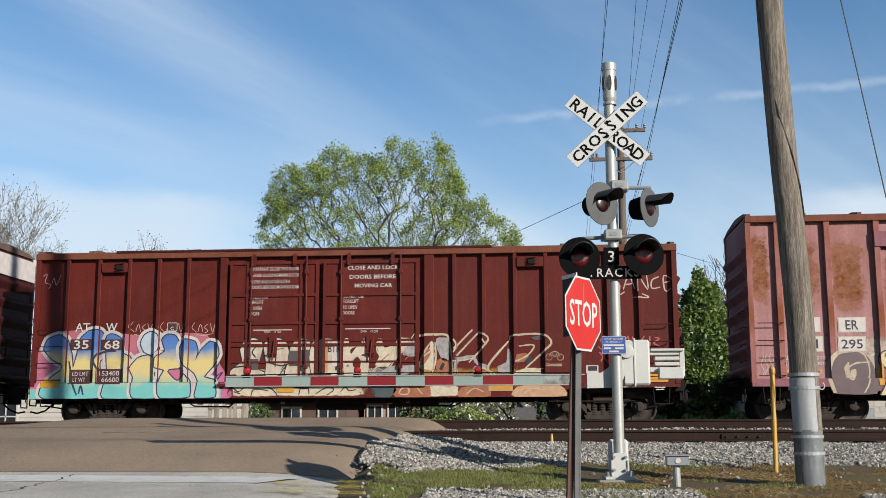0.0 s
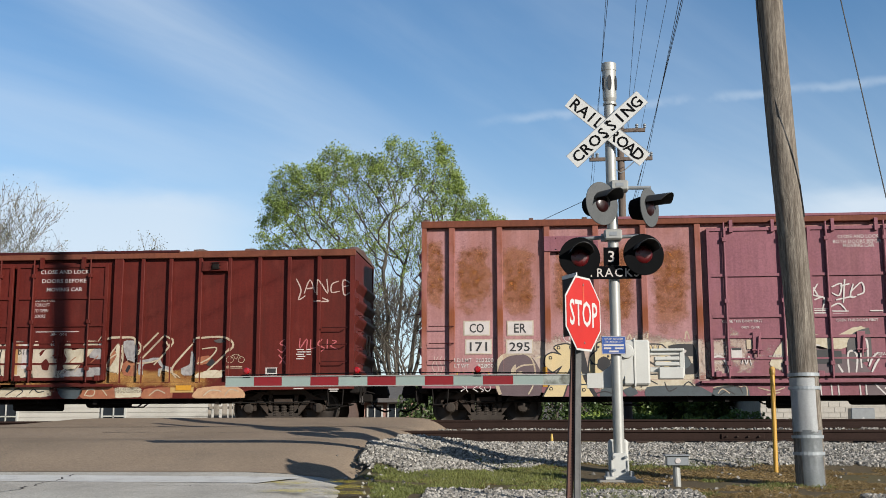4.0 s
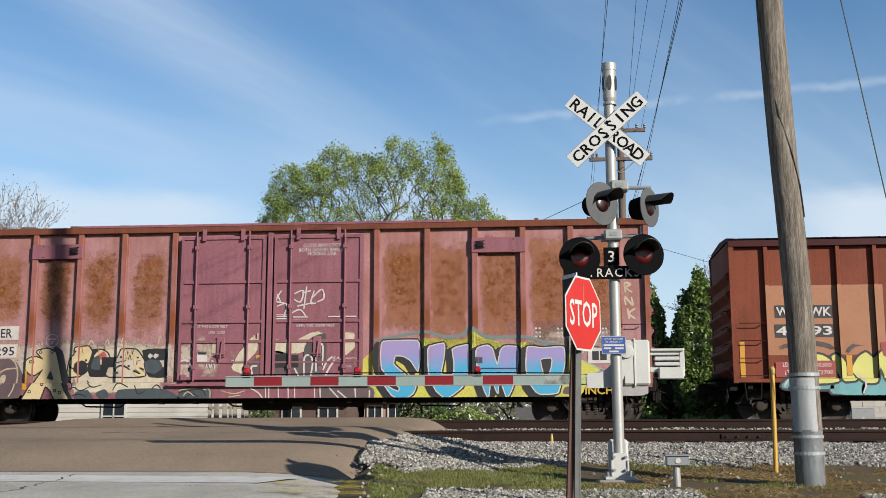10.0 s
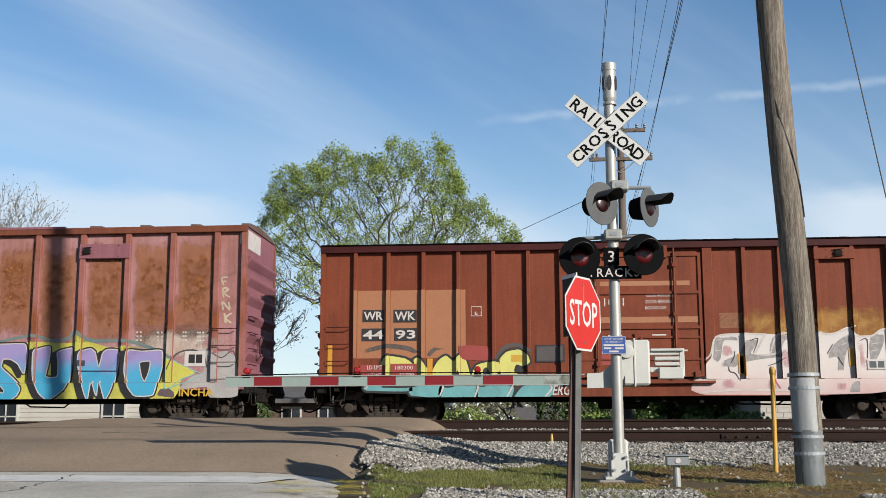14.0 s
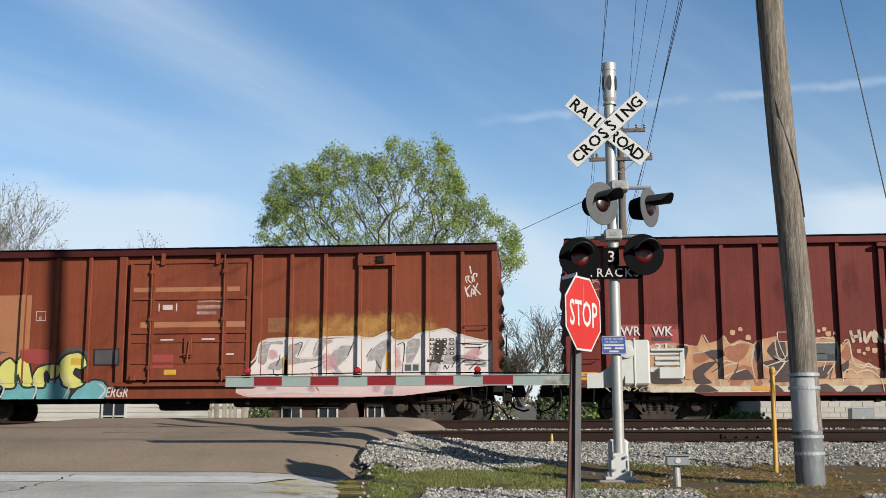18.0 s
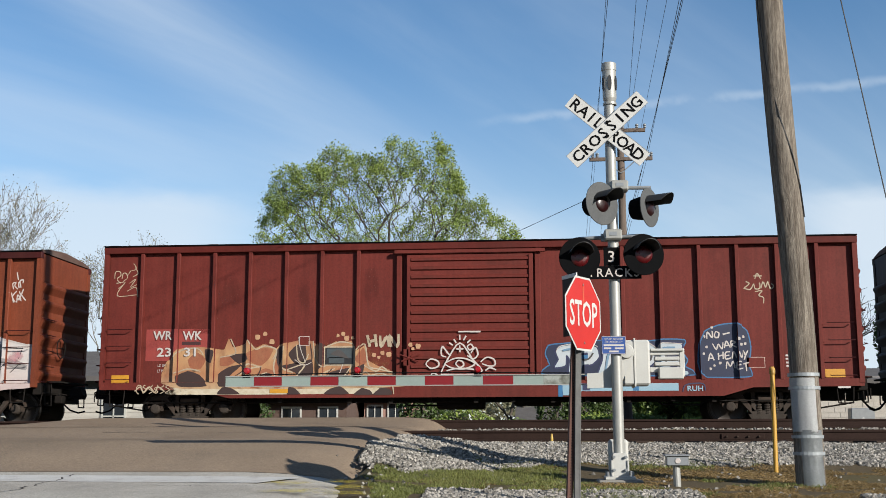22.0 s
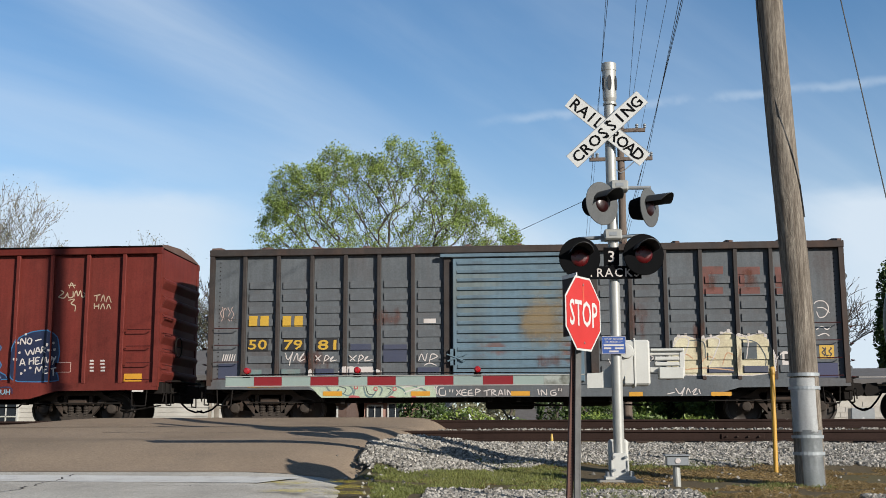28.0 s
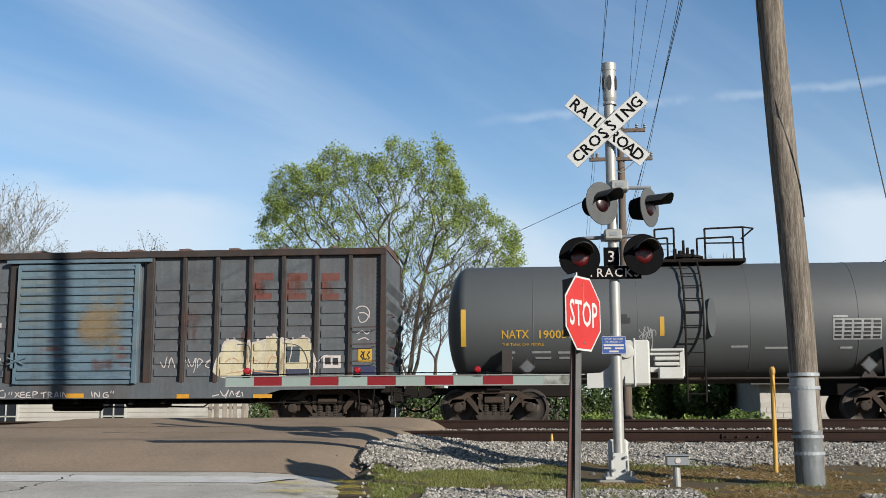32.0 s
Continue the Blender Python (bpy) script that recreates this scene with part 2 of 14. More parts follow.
M_plumrust = stained(mat("rust_stained_plum_paint", hexc((186, 138, 138)), 0.7, second=hexc((168, 120, 120)), scale=0.9, bump=0.08, grain=24, speck=(0.84, 1.15)), hexc((150, 92, 66)), 2.4, 4.9, 0.9, 0.5, (1.2, 1, 0.5), (0.40, 0.62))
M_rustpostpaint = stained(mat("rust_streaked_plum_post", hexc((170, 112, 104)), 0.7, second=hexc((146, 90, 84)), scale=1.5, bump=0.08, grain=24, speck=(0.84, 1.15)), hexc((140, 78, 44)), 2.0, 4.9, 1.2, 0.9)
M_bluedoor = stained(stained(mat("faded_blue_door_paint", hexc((112, 136, 150)), 0.66, second=hexc((90, 110, 124)), scale=1.2, dirt=hexc((80, 70, 60)), bump=0.07), hexc((140, 132, 104)), 1.7, 3.6, 0.8, 0.35, (1, 1, 0.6), (0.46, 0.6), 2.0), hexc((120, 66, 46)), 1.1, 1.9, 1.6, 0.7, (1, 1, 1), (0.5, 0.62), 7.0)


def leaf_mat(name, base, second):
    m = mat(name, base, 0.6, second=second, scale=0.5, grain=3, bump=0, island=0.35)
    nt = m.node_tree
    b = nt.nodes["Principled BSDF"]
    tr = nt.nodes.new("ShaderNodeBsdfTranslucent")
    mx = nt.nodes.new("ShaderNodeMixShader")
    mx.inputs[0].default_value = 0.35
    src = b.inputs["Base Color"].links[0].from_socket
    nt.links.new(src, tr.inputs[0])
    nt.links.new(b.outputs[0], mx.inputs[1]), nt.links.new(tr.outputs[0], mx.inputs[2])
    nt.links.new(mx.outputs[0], nt.nodes["Material Output"].inputs[0])
    return m


def soft_stain(name, dark, light, patch=1.4, edge=0.28, stretch=(1.0, 1.0, 1.6), strength=1.0, full=0.75, warp=0.3, flat_axis=2):
    """A stain or mist of paint with ragged, fading edges: it thins out towards the rim of the mesh that carries it.
    full: how closely the stain covers its middle; warp: how far its outline wanders."""
    m = bpy.data.materials.new(name)
    m.use_nodes = True
    nt = m.node_tree
    N, Lk = nt.nodes.new, nt.links.new
    b = nt.nodes["Principled BSDF"]
    b.inputs["Roughness"].default_value = 0.85
    b.inputs["Specular IOR Level"].default_value = 0.15
    tc, mp = N("ShaderNodeTexCoord"), N("ShaderNodeMapping")
    mp.inputs["Scale"].default_value = stretch
    Lk(tc.outputs["Object"], mp.inputs[0])

    def cloud(sc, detail=8, rough=0.62):
        n_ = N("ShaderNodeTexNoise")
        n_.inputs["Scale"].default_value, n_.inputs["Detail"].default_value, n_.inputs["Roughness"].default_value = sc, detail, rough
        Lk(mp.outputs[0], n_.inputs["Vector"])
        return n_

    def calc(op, a, c, d=None):
        k = N("ShaderNodeMath")
        k.operation = op
        for i_, v in enumerate((a, c, d)):
            if v is None:
                continue
            if isinstance(v, (int, float)):
                k.inputs[i_].default_value = v
            else:
                Lk(v, k.inputs[i_])
        return k.outputs[0]

    def ramp(v, a, c, top=1.0):
        r = N("ShaderNodeMapRange")
        r.interpolation_type = "SMOOTHSTEP"
        Lk(v, r.inputs[0])
        r.inputs[1].default_value, r.inputs[2].default_value, r.inputs[4].default_value = a, c, top
        return r.outputs[0]

    wob = N("ShaderNodeSeparateXYZ")
    Lk(cloud(patch * 0.9, 4).outputs["Color"], wob.inputs[0])
    sp = N("ShaderNodeSeparateXYZ")
    Lk(tc.outputs["Generated"], sp.inputs[0])
    fall, rim = None, None
    for ax, wo in ((0, 0), (flat_axis, 1)):
        g = sp.outputs[ax]
        w_ = calc("ADD", g, calc("MULTIPLY", calc("SUBTRACT", wob.outputs[wo], 0.5), warp * 2))
        for a, c in ((0.0, edge), (1.0, 1.0 - edge)):
            f1, f2 = ramp(w_, a, c), ramp(g, a, a + (c - a) * 0.35)
            fall = f1 if fall is None else calc("MULTIPLY", fall, f1)
            rim = f2 if rim is None else calc("MULTIPLY", rim, f2)
    body = calc("ADD", calc("MULTIPLY", fall, full), calc("MULTIPLY", calc("SUBTRACT", cloud(patch * 1.7, 10, 0.7).outputs[0], 0.5), 1.5))
    al = calc("MULTIPLY", calc("MULTIPLY", ramp(body, 0.22, 0.85), rim), strength)
    mx = N("ShaderNodeMix")
    mx.data_type = "RGBA"
    Lk(ramp(cloud(patch * 3.5, 8, 0.7).outputs[0], 0.34, 0.66), mx.inputs["Factor"])
    mx.inputs["A"].default_value, mx.inputs["B"].default_value = (*dark[:3], 1), (*light[:3], 1)
    Lk(mx.outputs["Result"], b.inputs["Base Color"]), Lk(al, b.inputs["Alpha"])
    return m


def streaky(m, lo=0.88, hi=1.08, fade=None, amount=0.3):
    """Vertical weather streaks, and rubbed paler patches, over a painted wall."""
    nt = m.node_tree
    N, Lk = nt.nodes.new, nt.links.new
    b = nt.nodes["Principled BSDF"]
    src = b.inputs["Base Color"].links[0].from_socket
    tc, mp, nz, rg, hs = N("ShaderNodeTexCoord"), N("ShaderNodeMapping"), N("ShaderNodeTexNoise"), N("ShaderNodeMapRange"), N("ShaderNodeHueSaturation")
    mp.inputs["Scale"].default_value = (7.0, 7.0, 0.35)
    nz.inputs["Scale"].default_value, nz.inputs["Detail"].default_value = 1.6, 7
    Lk(tc.outputs["Object"], mp.inputs[0]), Lk(mp.outputs[0], nz.inputs["Vector"]), Lk(nz.outputs[0], rg.inputs[0])
    rg.inputs[1].default_value, rg.inputs[2].default_value, rg.inputs[3].default_value, rg.inputs[4].default_value = 0.3, 0.7, lo, hi
    Lk(rg.outputs[0], hs.inputs["Value"]), Lk(src, hs.inputs["Color"])
    col = hs.outputs[0]
    if fade:
        n2_, r2, mx = N("ShaderNodeTexNoise"), N("ShaderNodeMapRange"), N("ShaderNodeMix")
        n2_.inputs["Scale"].default_value, n2_.inputs["Detail"].default_value, n2_.inputs["Roughness"].default_value = 2.6, 10, 0.72
        m3 = N("ShaderNodeMapping")
        m3.inputs["Scale"].default_value = (1.0, 1.0, 0.7)
        m3.inputs["Location"].default_value = (9.0, 0.0, 5.0)
        Lk(tc.outputs["Object"], m3.inputs[0]), Lk(m3.outputs[0], n2_.inputs["Vector"]), Lk(n2_.outputs[0], r2.inputs[0])
        r2.inputs[1].default_value, r2.inputs[2].default_value, r2.inputs[4].default_value = 0.52, 0.70, amount
        mx.data_type = "RGBA"
        Lk(r2.outputs[0], mx.inputs["Factor"]), Lk(col, mx.inputs["A"])
        mx.inputs["B"].default_value = (*fade[:3], 1)
        col = mx.outputs["Result"]
    Lk(col, b.inputs["Base Color"])
    b.inputs["Specular IOR Level"].default_value = 0.16
    return m


for m_, fd in ((M_maroon, (128, 60, 50)), (M_maroon_dark, (96, 44, 40)), (M_brown, (150, 84, 58)), (M_oxide, (134, 66, 56)), (M_grey, (112, 112, 110)), (M_greydark, (112, 84, 66)), (M_plum, (158, 104, 102)), (M_plumrust, (164, 108, 100)), (M_rustpostpaint, (160, 100, 84)), (M_rustchord, (150, 92, 64)), (M_bluedoor, (130, 140, 140))):
    streaky(m_, fade=hexc(fd))
for m_ in (M_under, M_truck, M_rail, M_soil, M_stone, M_asphalt, M_asphalt_old, M_tie, M_pole, M_bark, M_roof):
    dull(m_, 0.12)
M_yline = soft_stain("worn_yellow_road_paint", hexc((226, 206, 72)), hexc((206, 186, 84)), 5.0, 0.45, (1, 1.6, 1), 0.75, 0.6, 0.3, 1)
M_leaf = leaf_mat("fresh_spring_leaves", hexc((164, 184, 86)), hexc((112, 142, 58)))
M_leafdark = leaf_mat("dense_green_leaves", hexc((88, 112, 52)), hexc((62, 88, 40)))
M_leafmid = leaf_mat("sunlit_bush_leaves", hexc((128, 152, 72)), hexc((96, 122, 54)))
M_bud = leaf_mat("pale_spring_buds", hexc((150, 146, 112)), hexc((120, 122, 96)))
M_grass = leaf_mat("short_green_grass", hexc((122, 132, 62)), hexc((150, 148, 78)))
M_straw = leaf_mat("dry_straw_grass", hexc((166, 138, 88)), hexc((132, 112, 68)))
# ---------------------------------------------------------------- building tools
def part(name, bm, material, parent=None, label="", smooth=False):
    """Links a bmesh as one mesh object under a thing or under a part."""
    me = bm if isinstance(bm, bpy.types.Mesh) else bpy.data.meshes.new(name)
    if me is not bm:
        bm.normal_update()
        bm.to_mesh(me)
        bm.free()
        if smooth:
            for p in me.polygons:
                p.use_smooth = True
            me.set_sharp_from_angle(angle=radians(38))
    if material and not me.materials:
        me.materials.append(material)
    ob = new(name, me)
    if parent:
        ob.parent = parent
    if label:
        ob["label"] = label
    return ob


def again(name, ob, m, parent=None):
    """Another object on the mesh of ob, at the pose m in its parent's space."""
    o = new(name, ob.data)
    o.parent = parent or ob.parent
    o.matrix_basis = m
    return o


def thing(name, m, label, category, group="", kind=""):
    ob = new(name)
    ob.empty_display_size = 0.2
    ob.matrix_basis = m
    return tagged(ob, label, category, group, kind)


def box(bm, x0, x1, y0, y1, z0, z1, bev=0.0):
    r = bmesh.ops.create_cube(bm, size=1.0)
    for v in r["verts"]:
        v.co = Vector(((x0 + x1) / 2 + v.co.x * (x1 - x0), (y0 + y1) / 2 + v.co.y * (y1 - y0), (z0 + z1) / 2 + v.co.z * (z1 - z0)))
    if bev:
        es = list({e for v in r["verts"] for e in v.link_edges})
        bmesh.ops.bevel(bm, geom=es, offset=bev, segments=1, affect="EDGES")
    return bm


def rod(bm, a, b, r0, r1=None, n=8, caps=True):
    """A tapered round bar from a to b."""
    a, b = Vector(a), Vector(b)
    d = b - a
    r1 = r0 if r1 is None else r1
    q = d.to_track_quat("Z", "Y")
    rings = []
    for p, r in ((a, r0), (b, r1)):
        rings.append([bm.verts.new(p + q @ Vector((r * math.cos(k * math.tau / n), r * math.sin(k * math.tau / n), 0))) for k in range(n)])
    for k in range(n):
        bm.faces.new((rings[0][k], rings[0][(k + 1) % n], rings[1][(k + 1) % n], rings[1][k]))
    if caps:
        bm.faces.new(rings[0][::-1])
        bm.faces.new(rings[1])
    return bm


def pipe(bm, pts, r, n=6):
    for a, b in zip(pts, pts[1:]):
        rod(bm, a, b, r, n=n)
    return bm


def lathe(bm, prof, axis="z", n=20, at=(0, 0, 0)):
    """Turns a profile of (radius, height) pairs about an axis through at."""
    rings = []
    for r, h in prof:
        ring = []
        for k in range(n):
            c, s = math.cos(k * math.tau / n), math.sin(k * math.tau / n)
            p = {"z": (r * c, r * s, h), "x": (h, r * c, r * s), "y": (r * s, h, r * c)}[axis]
            ring.append(bm.verts.new(Vector(at) + Vector(p)))
        rings.append(ring)
    for a, b in zip(rings, rings[1:]):
        for k in range(n):
            bm.faces.new((a[k], a[(k + 1) % n], b[(k + 1) % n], b[k]))
    bm.faces.new(rings[0][::-1])
    bm.faces.new(rings[-1])
    return bm


def prism(bm, outline, y0, y1):
    """An outline of (x, z) pairs drawn out from y0 to y1."""
    a = [bm.verts.new((x, y0, z)) for x, z in outline]
    b = [bm.verts.new((x, y1, z)) for x, z in outline]
    n = len(a)
    for k in range(n):
        bm.faces.new((a[k], a[(k + 1) % n], b[(k + 1) % n], b[k]))
    f = [bm.faces.new(a[::-1]), bm.faces.new(b)]
    bm.normal_update()
    bmesh.ops.triangulate(bm, faces=f)
    bmesh.ops.recalc_face_normals(bm, faces=bm.faces[:])
    return bm


def B():
    return bmesh.new()


TEXTS = {}


def text_mesh(body, height, width=None, bold=0.0, space=1.0):
    """Lettering as a flat mesh, centred, upright in the x-z plane, facing -y."""
    key = (body, height, width, bold, space)
    if key in TEXTS:
        return TEXTS[key]
    cu = bpy.data.curves.new("lettering", "FONT")
    cu.body, cu.align_x, cu.align_y, cu.resolution_u = body, "CENTER", "CENTER", 2
    cu.offset, cu.space_character = bold, space
    ob = bpy.data.objects.new("lettering", cu)
    me = bpy.data.meshes.new_from_object(ob)
    bpy.data.objects.remove(ob)
    co = np.empty(len(me.vertices) * 3)
    me.vertices.foreach_get("co", co)
    co = co.reshape(-1, 3)
    lo, hi = co.min(0), co.max(0)
    c = (co - (lo + hi) / 2)
    k = height / (hi[1] - lo[1])
    kx = k if width is None else width / (hi[0] - lo[0])
    xyz = np.stack([c[:, 0] * kx, np.zeros(len(c)), c[:, 1] * k], 1)
    me.vertices.foreach_set("co", xyz.ravel())
    me.update()
    TEXTS[key] = me
    return me


def letters(body, x, y, z, height, material, parent, width=None, bold=0.0, name="lettering", label="", space=1.0):
    src = text_mesh(body, height, width, bold, space)
    me = src if not src.materials else src.copy()
    me.materials.clear()
    me.materials.append(material)
    ob = new(name, me)
    ob.parent = parent
    ob.location = (x, y, z)
    if label:
        ob["label"] = label
    return ob


def sheet_mesh(xs, ys, height):
    """A ground sheet over the grid lines xs and ys."""
    vs = [(x, y, height(x, y)) for y in ys for x in xs]
    n = len(xs)
    fs = [(j * n + i, j * n + i + 1, (j + 1) * n + i + 1, (j + 1) * n + i) for j in range(len(ys) - 1) for i in range(n - 1)]
    me = bpy.data.meshes.new("sheet")
    me.from_pydata(vs, [], fs)
    for p in me.polygons:
        p.use_smooth = True
    return me


def steps(*spec):
    """Grid lines: (from, to, step) stretches."""
    outl = []
    for a, b, d in spec:
        k = max(1, round((b - a) / d))
        outl += [a + (b - a) * i / k for i in range(k)]
    return outl + [spec[-1][1]]


def curve_at(table):
    def f(v):
        for (a, p), (b, q) in zip(table, table[1:]):
            if v <= b:
                t = max(0.0, (v - a) / (b - a))
                return p + (q - p) * t
        return table[-1][1]
    return f
# ---------------------------------------------------------------- ground, road, tracks
ground_z = curve_at([(-700, -6), (-60, -2.6), (-27.7, -1.78), (-20, -1.17), (-17, -0.97), (-14, -0.85), (-12.5, -0.8), (-11.3, -0.70), (-10.3, -0.58), (-9.4, -0.45),
                     (-8.6, -0.38), (-5.8, -0.38), (-5.0, -0.24), (-4.4, -0.11), (-1.2, -0.11), (-0.6, -0.16), (3.8, -0.2), (6, -0.7), (20, -0.8), (60, -0.9), (900, -2.0)])
road_z = curve_at([(-80, -2.8), (-27.7, -1.72), (-20, -1.12), (-17, -0.92), (-15, -0.82), (-14, -0.745), (-13.2, -0.67), (-12, -0.42), (-11.3, -0.292), (-10.3, -0.272), (-9.75, -0.255), (-9.0, -0.17), (-8.3, -0.088), (-7.9, -0.066), (-6.2, -0.06),
                   (-4.6, 0.06), (-3.7, 0.16), (-1.9, 0.18), (-0.5, 0.1), (0.8, 0.03), (2.6, 0.03), (5, -0.15), (12, -0.6), (60, -0.7)])
road_right = curve_at([(-80, 2.0), (-27.7, -0.6), (-18, -1.7), (-15, -2.05), (-13, -2.45), (-11, -2.55), (-8, -2.2), (-3.6, -2.15), (3, -2.2), (20, -2.6), (60, -4)])
road_left = curve_at([(-80, -22), (-27.7, -20), (-15, -17), (-8, -13.0), (-5.8, -11.8), (-3.6, -10.3), (3, -10.3), (20, -11), (60, -12)])


def ground_height(x, y):
    z = ground_z(y)
    if road_left(y) - 0.3 < x < road_right(y) - 0.25:
        z = min(z, road_z(y) - 0.14)
    elif -60 < y < -9:
        # the verge meets the pavement's edge
        d = x - road_right(y)
        if 0 <= d < 1.9:
            z = max(z, z + (road_z(y) - 0.04 - z) * (1 - d / 1.9))
    return z + 0.025 * noise.noise((x * 0.9, y * 0.9, 0)) + 0.012 * noise.noise((x * 3, y * 3, 5))


GX = steps((-900, -120, 130), (-120, -24, 16), (-24, -12, 1.5), (-12, 8, 0.25), (8, 24, 1.5), (24, 120, 16), (120, 900, 130))
GY = steps((-700, -60, 130), (-60, -28, 5), (-28, -18, 1), (-18, 8, 0.25), (8, 60, 5), (60, 900, 120))
ground = part("ground", sheet_mesh(GX, GY, ground_height), M_soil)
tagged(ground, "gravelly soil with thin grass beside the tracks", "ground", kind="structure")


COLS = [0.0, 0.015, 0.04, 0.1, 0.25, 0.5, 0.75, 0.9, 0.94, 0.97, 0.985, 1.0, 1.035]
DROP = [0.16, 0.05, 0.015, 0, 0, 0, 0, 0, 0.02, 0.06, 0.10, 0.17, 0.36]


def road_top(x, y):
    """Height of the pavement, with its crumbling edges."""
    c = (x - road_left(y)) / (road_right(y) - road_left(y))
    return road_z(y) - float(np.interp(c, COLS, DROP))


def road_strip(name, y0, y1, lift, material, label):
    ys = steps((y0, y1, 0.3))
    vs, fs = [], []
    cols, drop = COLS, DROP
    for y in ys:
        wob = 0.10 * noise.noise((0, y * 1.3, 2)) + 0.05 * noise.noise((0, y * 4.0, 7))
        for c, d in zip(cols, drop):
            x = road_left(y) + (road_right(y) + wob - road_left(y)) * c
            vs.append((x, y, road_z(y) + lift - d + 0.001 * noise.noise((x * 0.8, y * 0.8, 3))))
    n = len(cols)
    for j in range(len(ys) - 1):
        for i in range(n - 1):
            fs.append((j * n + i, j * n + i + 1, (j + 1) * n + i + 1, (j + 1) * n + i))
    me = bpy.data.meshes.new(name)
    me.from_pydata(vs, [], fs)
    for p in me.polygons:
        p.use_smooth = True
    return tagged(part(name, me, material), label, "road", kind="structure")


road_strip("road_crossing", -13.3, 40.0, 0.0, M_asphalt, "brown-grey worn asphalt ramp over the tracks")
road_strip("road_approach", -60.0, -13.25, -0.006, M_asphalt_old, "pale old asphalt street before the crossing")

# rails with head, web and foot, on ties
TRACKS = [("near", -7.2, -0.14), ("middle", -2.75, 0.10), ("far", 1.6, 0.0)]
RAIL = [(-0.07, 0), (0.07, 0), (0.07, 0.012), (0.012, 0.03), (0.012, 0.135), (0.037, 0.148), (0.037, 0.178), (0.03, 0.185), (-0.03, 0.185), (-0.037, 0.178), (-0.037, 0.148), (-0.012, 0.135), (-0.012, 0.03), (-0.07, 0.012)]


def rail_mesh(length):
    bm = B()
    a = [bm.verts.new((-length / 2, y, z)) for y, z in RAIL]
    b = [bm.verts.new((length / 2, y, z)) for y, z in RAIL]
    for k in range(len(a)):
        bm.faces.new((a[k], b[k], b[(k + 1) % len(a)], a[(k + 1) % len(a)]))
    bm.normal_update()
    me = bpy.data.meshes.new("rail")
    bm.to_mesh(me)
    bm.free()
    return me


RAIL_ME = rail_mesh(240)
TIE_ME = None
for tname, ty, top in TRACKS:
    tk = thing("railway_track", pose(0, ty, 0), "rusty steel rails on ballasted timber ties", "railway track", "tracks", "structure")
    for s in (-0.755, 0.755):
        r = part("rail", RAIL_ME, M_rail, tk)
        r.location = (0, s, top - 0.185)
    if TIE_ME is None:
        TIE_ME = bpy.data.meshes.new("tie")
        bm = box(B(), -0.115, 0.115, -1.3, 1.3, -0.17, 0.0, 0.012)
        bm.to_mesh(TIE_ME)
        bm.free()
    for k in range(-30, 31):
        if -10.0 < k * 0.55 < -2.4:
            continue
        t = part("tie", TIE_ME, M_tie, tk)
        t.matrix_basis = pose(k * 0.55 + random.uniform(-0.03, 0.03), random.uniform(-0.05, 0.05), top - 0.187, 0, 0, random.uniform(-1.2, 1.2))

# stop line and worn yellow marks
bm = B()
def ribbon(bm, pts, lift):
    """Flat paint over the road: left and right outlines as pairs."""
    rows = [[bm.verts.new((x0 + (x1 - x0) * u, y0 + (y1 - y0) * u, road_z(y0 + (y1 - y0) * u) + lift)) for u in (0, 0.25, 0.5, 0.75, 1)] for (x0, y0), (x1, y1) in pts]
    for a, b in zip(rows, rows[1:]):
        for k in range(4):
            bm.faces.new((a[k], b[k], b[k + 1], a[k + 1]))
    return bm
ribbon(bm, [((-17.0, -14.05), (-17.0, -13.5)), ((-10, -14.15), (-10, -13.55)), ((-6.0, -14.25), (-6.0, -13.62)), ((-3.35, -14.35), (-2.95, -13.78))], -0.002)
tagged(part("stop_line", bm, M_line), "worn white stop line painted across the street", "road marking", kind="structure")

for i, (x, y, w, h) in enumerate(((-2.95, -14.35, 0.55, 0.30), (-2.35, -14.2, 0.45, 0.26), (-2.2, -14.75, 0.5, 0.4), (-2.75, -15.1, 0.7, 0.36), (-2.15, -15.35, 0.6, 0.4))):
    bm = B()
    n = 6
    gv = [[bm.verts.new((x + (a / n - 0.5) * w * 2, y + (b / n - 0.5) * h * 2, road_z(y + (b / n - 0.5) * h * 2) - 0.001)) for b in range(n + 1)] for a in range(n + 1)]
    for a in range(n):
        for b in range(n):
            bm.faces.new((gv[a][b], gv[a + 1][b], gv[a + 1][b + 1], gv[a][b + 1]))
    tagged(part("paint_mark", bm, M_yline), "worn yellow paint mark on the street", "road marking", "worn yellow marks", "structure")


# dark flangeways where the rails cross the road, and cracks in the old surface
M_gap = mat("dark_flangeway_rubber", hexc((62, 54, 48)), 0.95, second=hexc((46, 40, 36)), scale=3, grain=40, bump=0.4)
for ty in (-7.2, -2.75):
    for s in (-0.755, 0.755):
        for w, o in ((0.075, 0.0), (0.02, 0.16)):
            y0 = ty + s + o
            bm = B()
            xs = steps((road_left(y0) + 0.3, road_right(y0) - 0.15, 0.4))
            rows = [[bm.verts.new((x, y0 + e + 0.012 * noise.noise((x * 2, y0, 6)), road_z(y0) + 0.007)) for e in (-w / 2, w / 2)] for x in xs]
            for a, b in zip(rows, rows[1:]):
                bm.faces.new((a[0], b[0], b[1], a[1]))
            tagged(part("flangeway", bm, M_gap), "dark flangeway strip along a rail in the road", "road joint", "flangeways in the road", "structure")


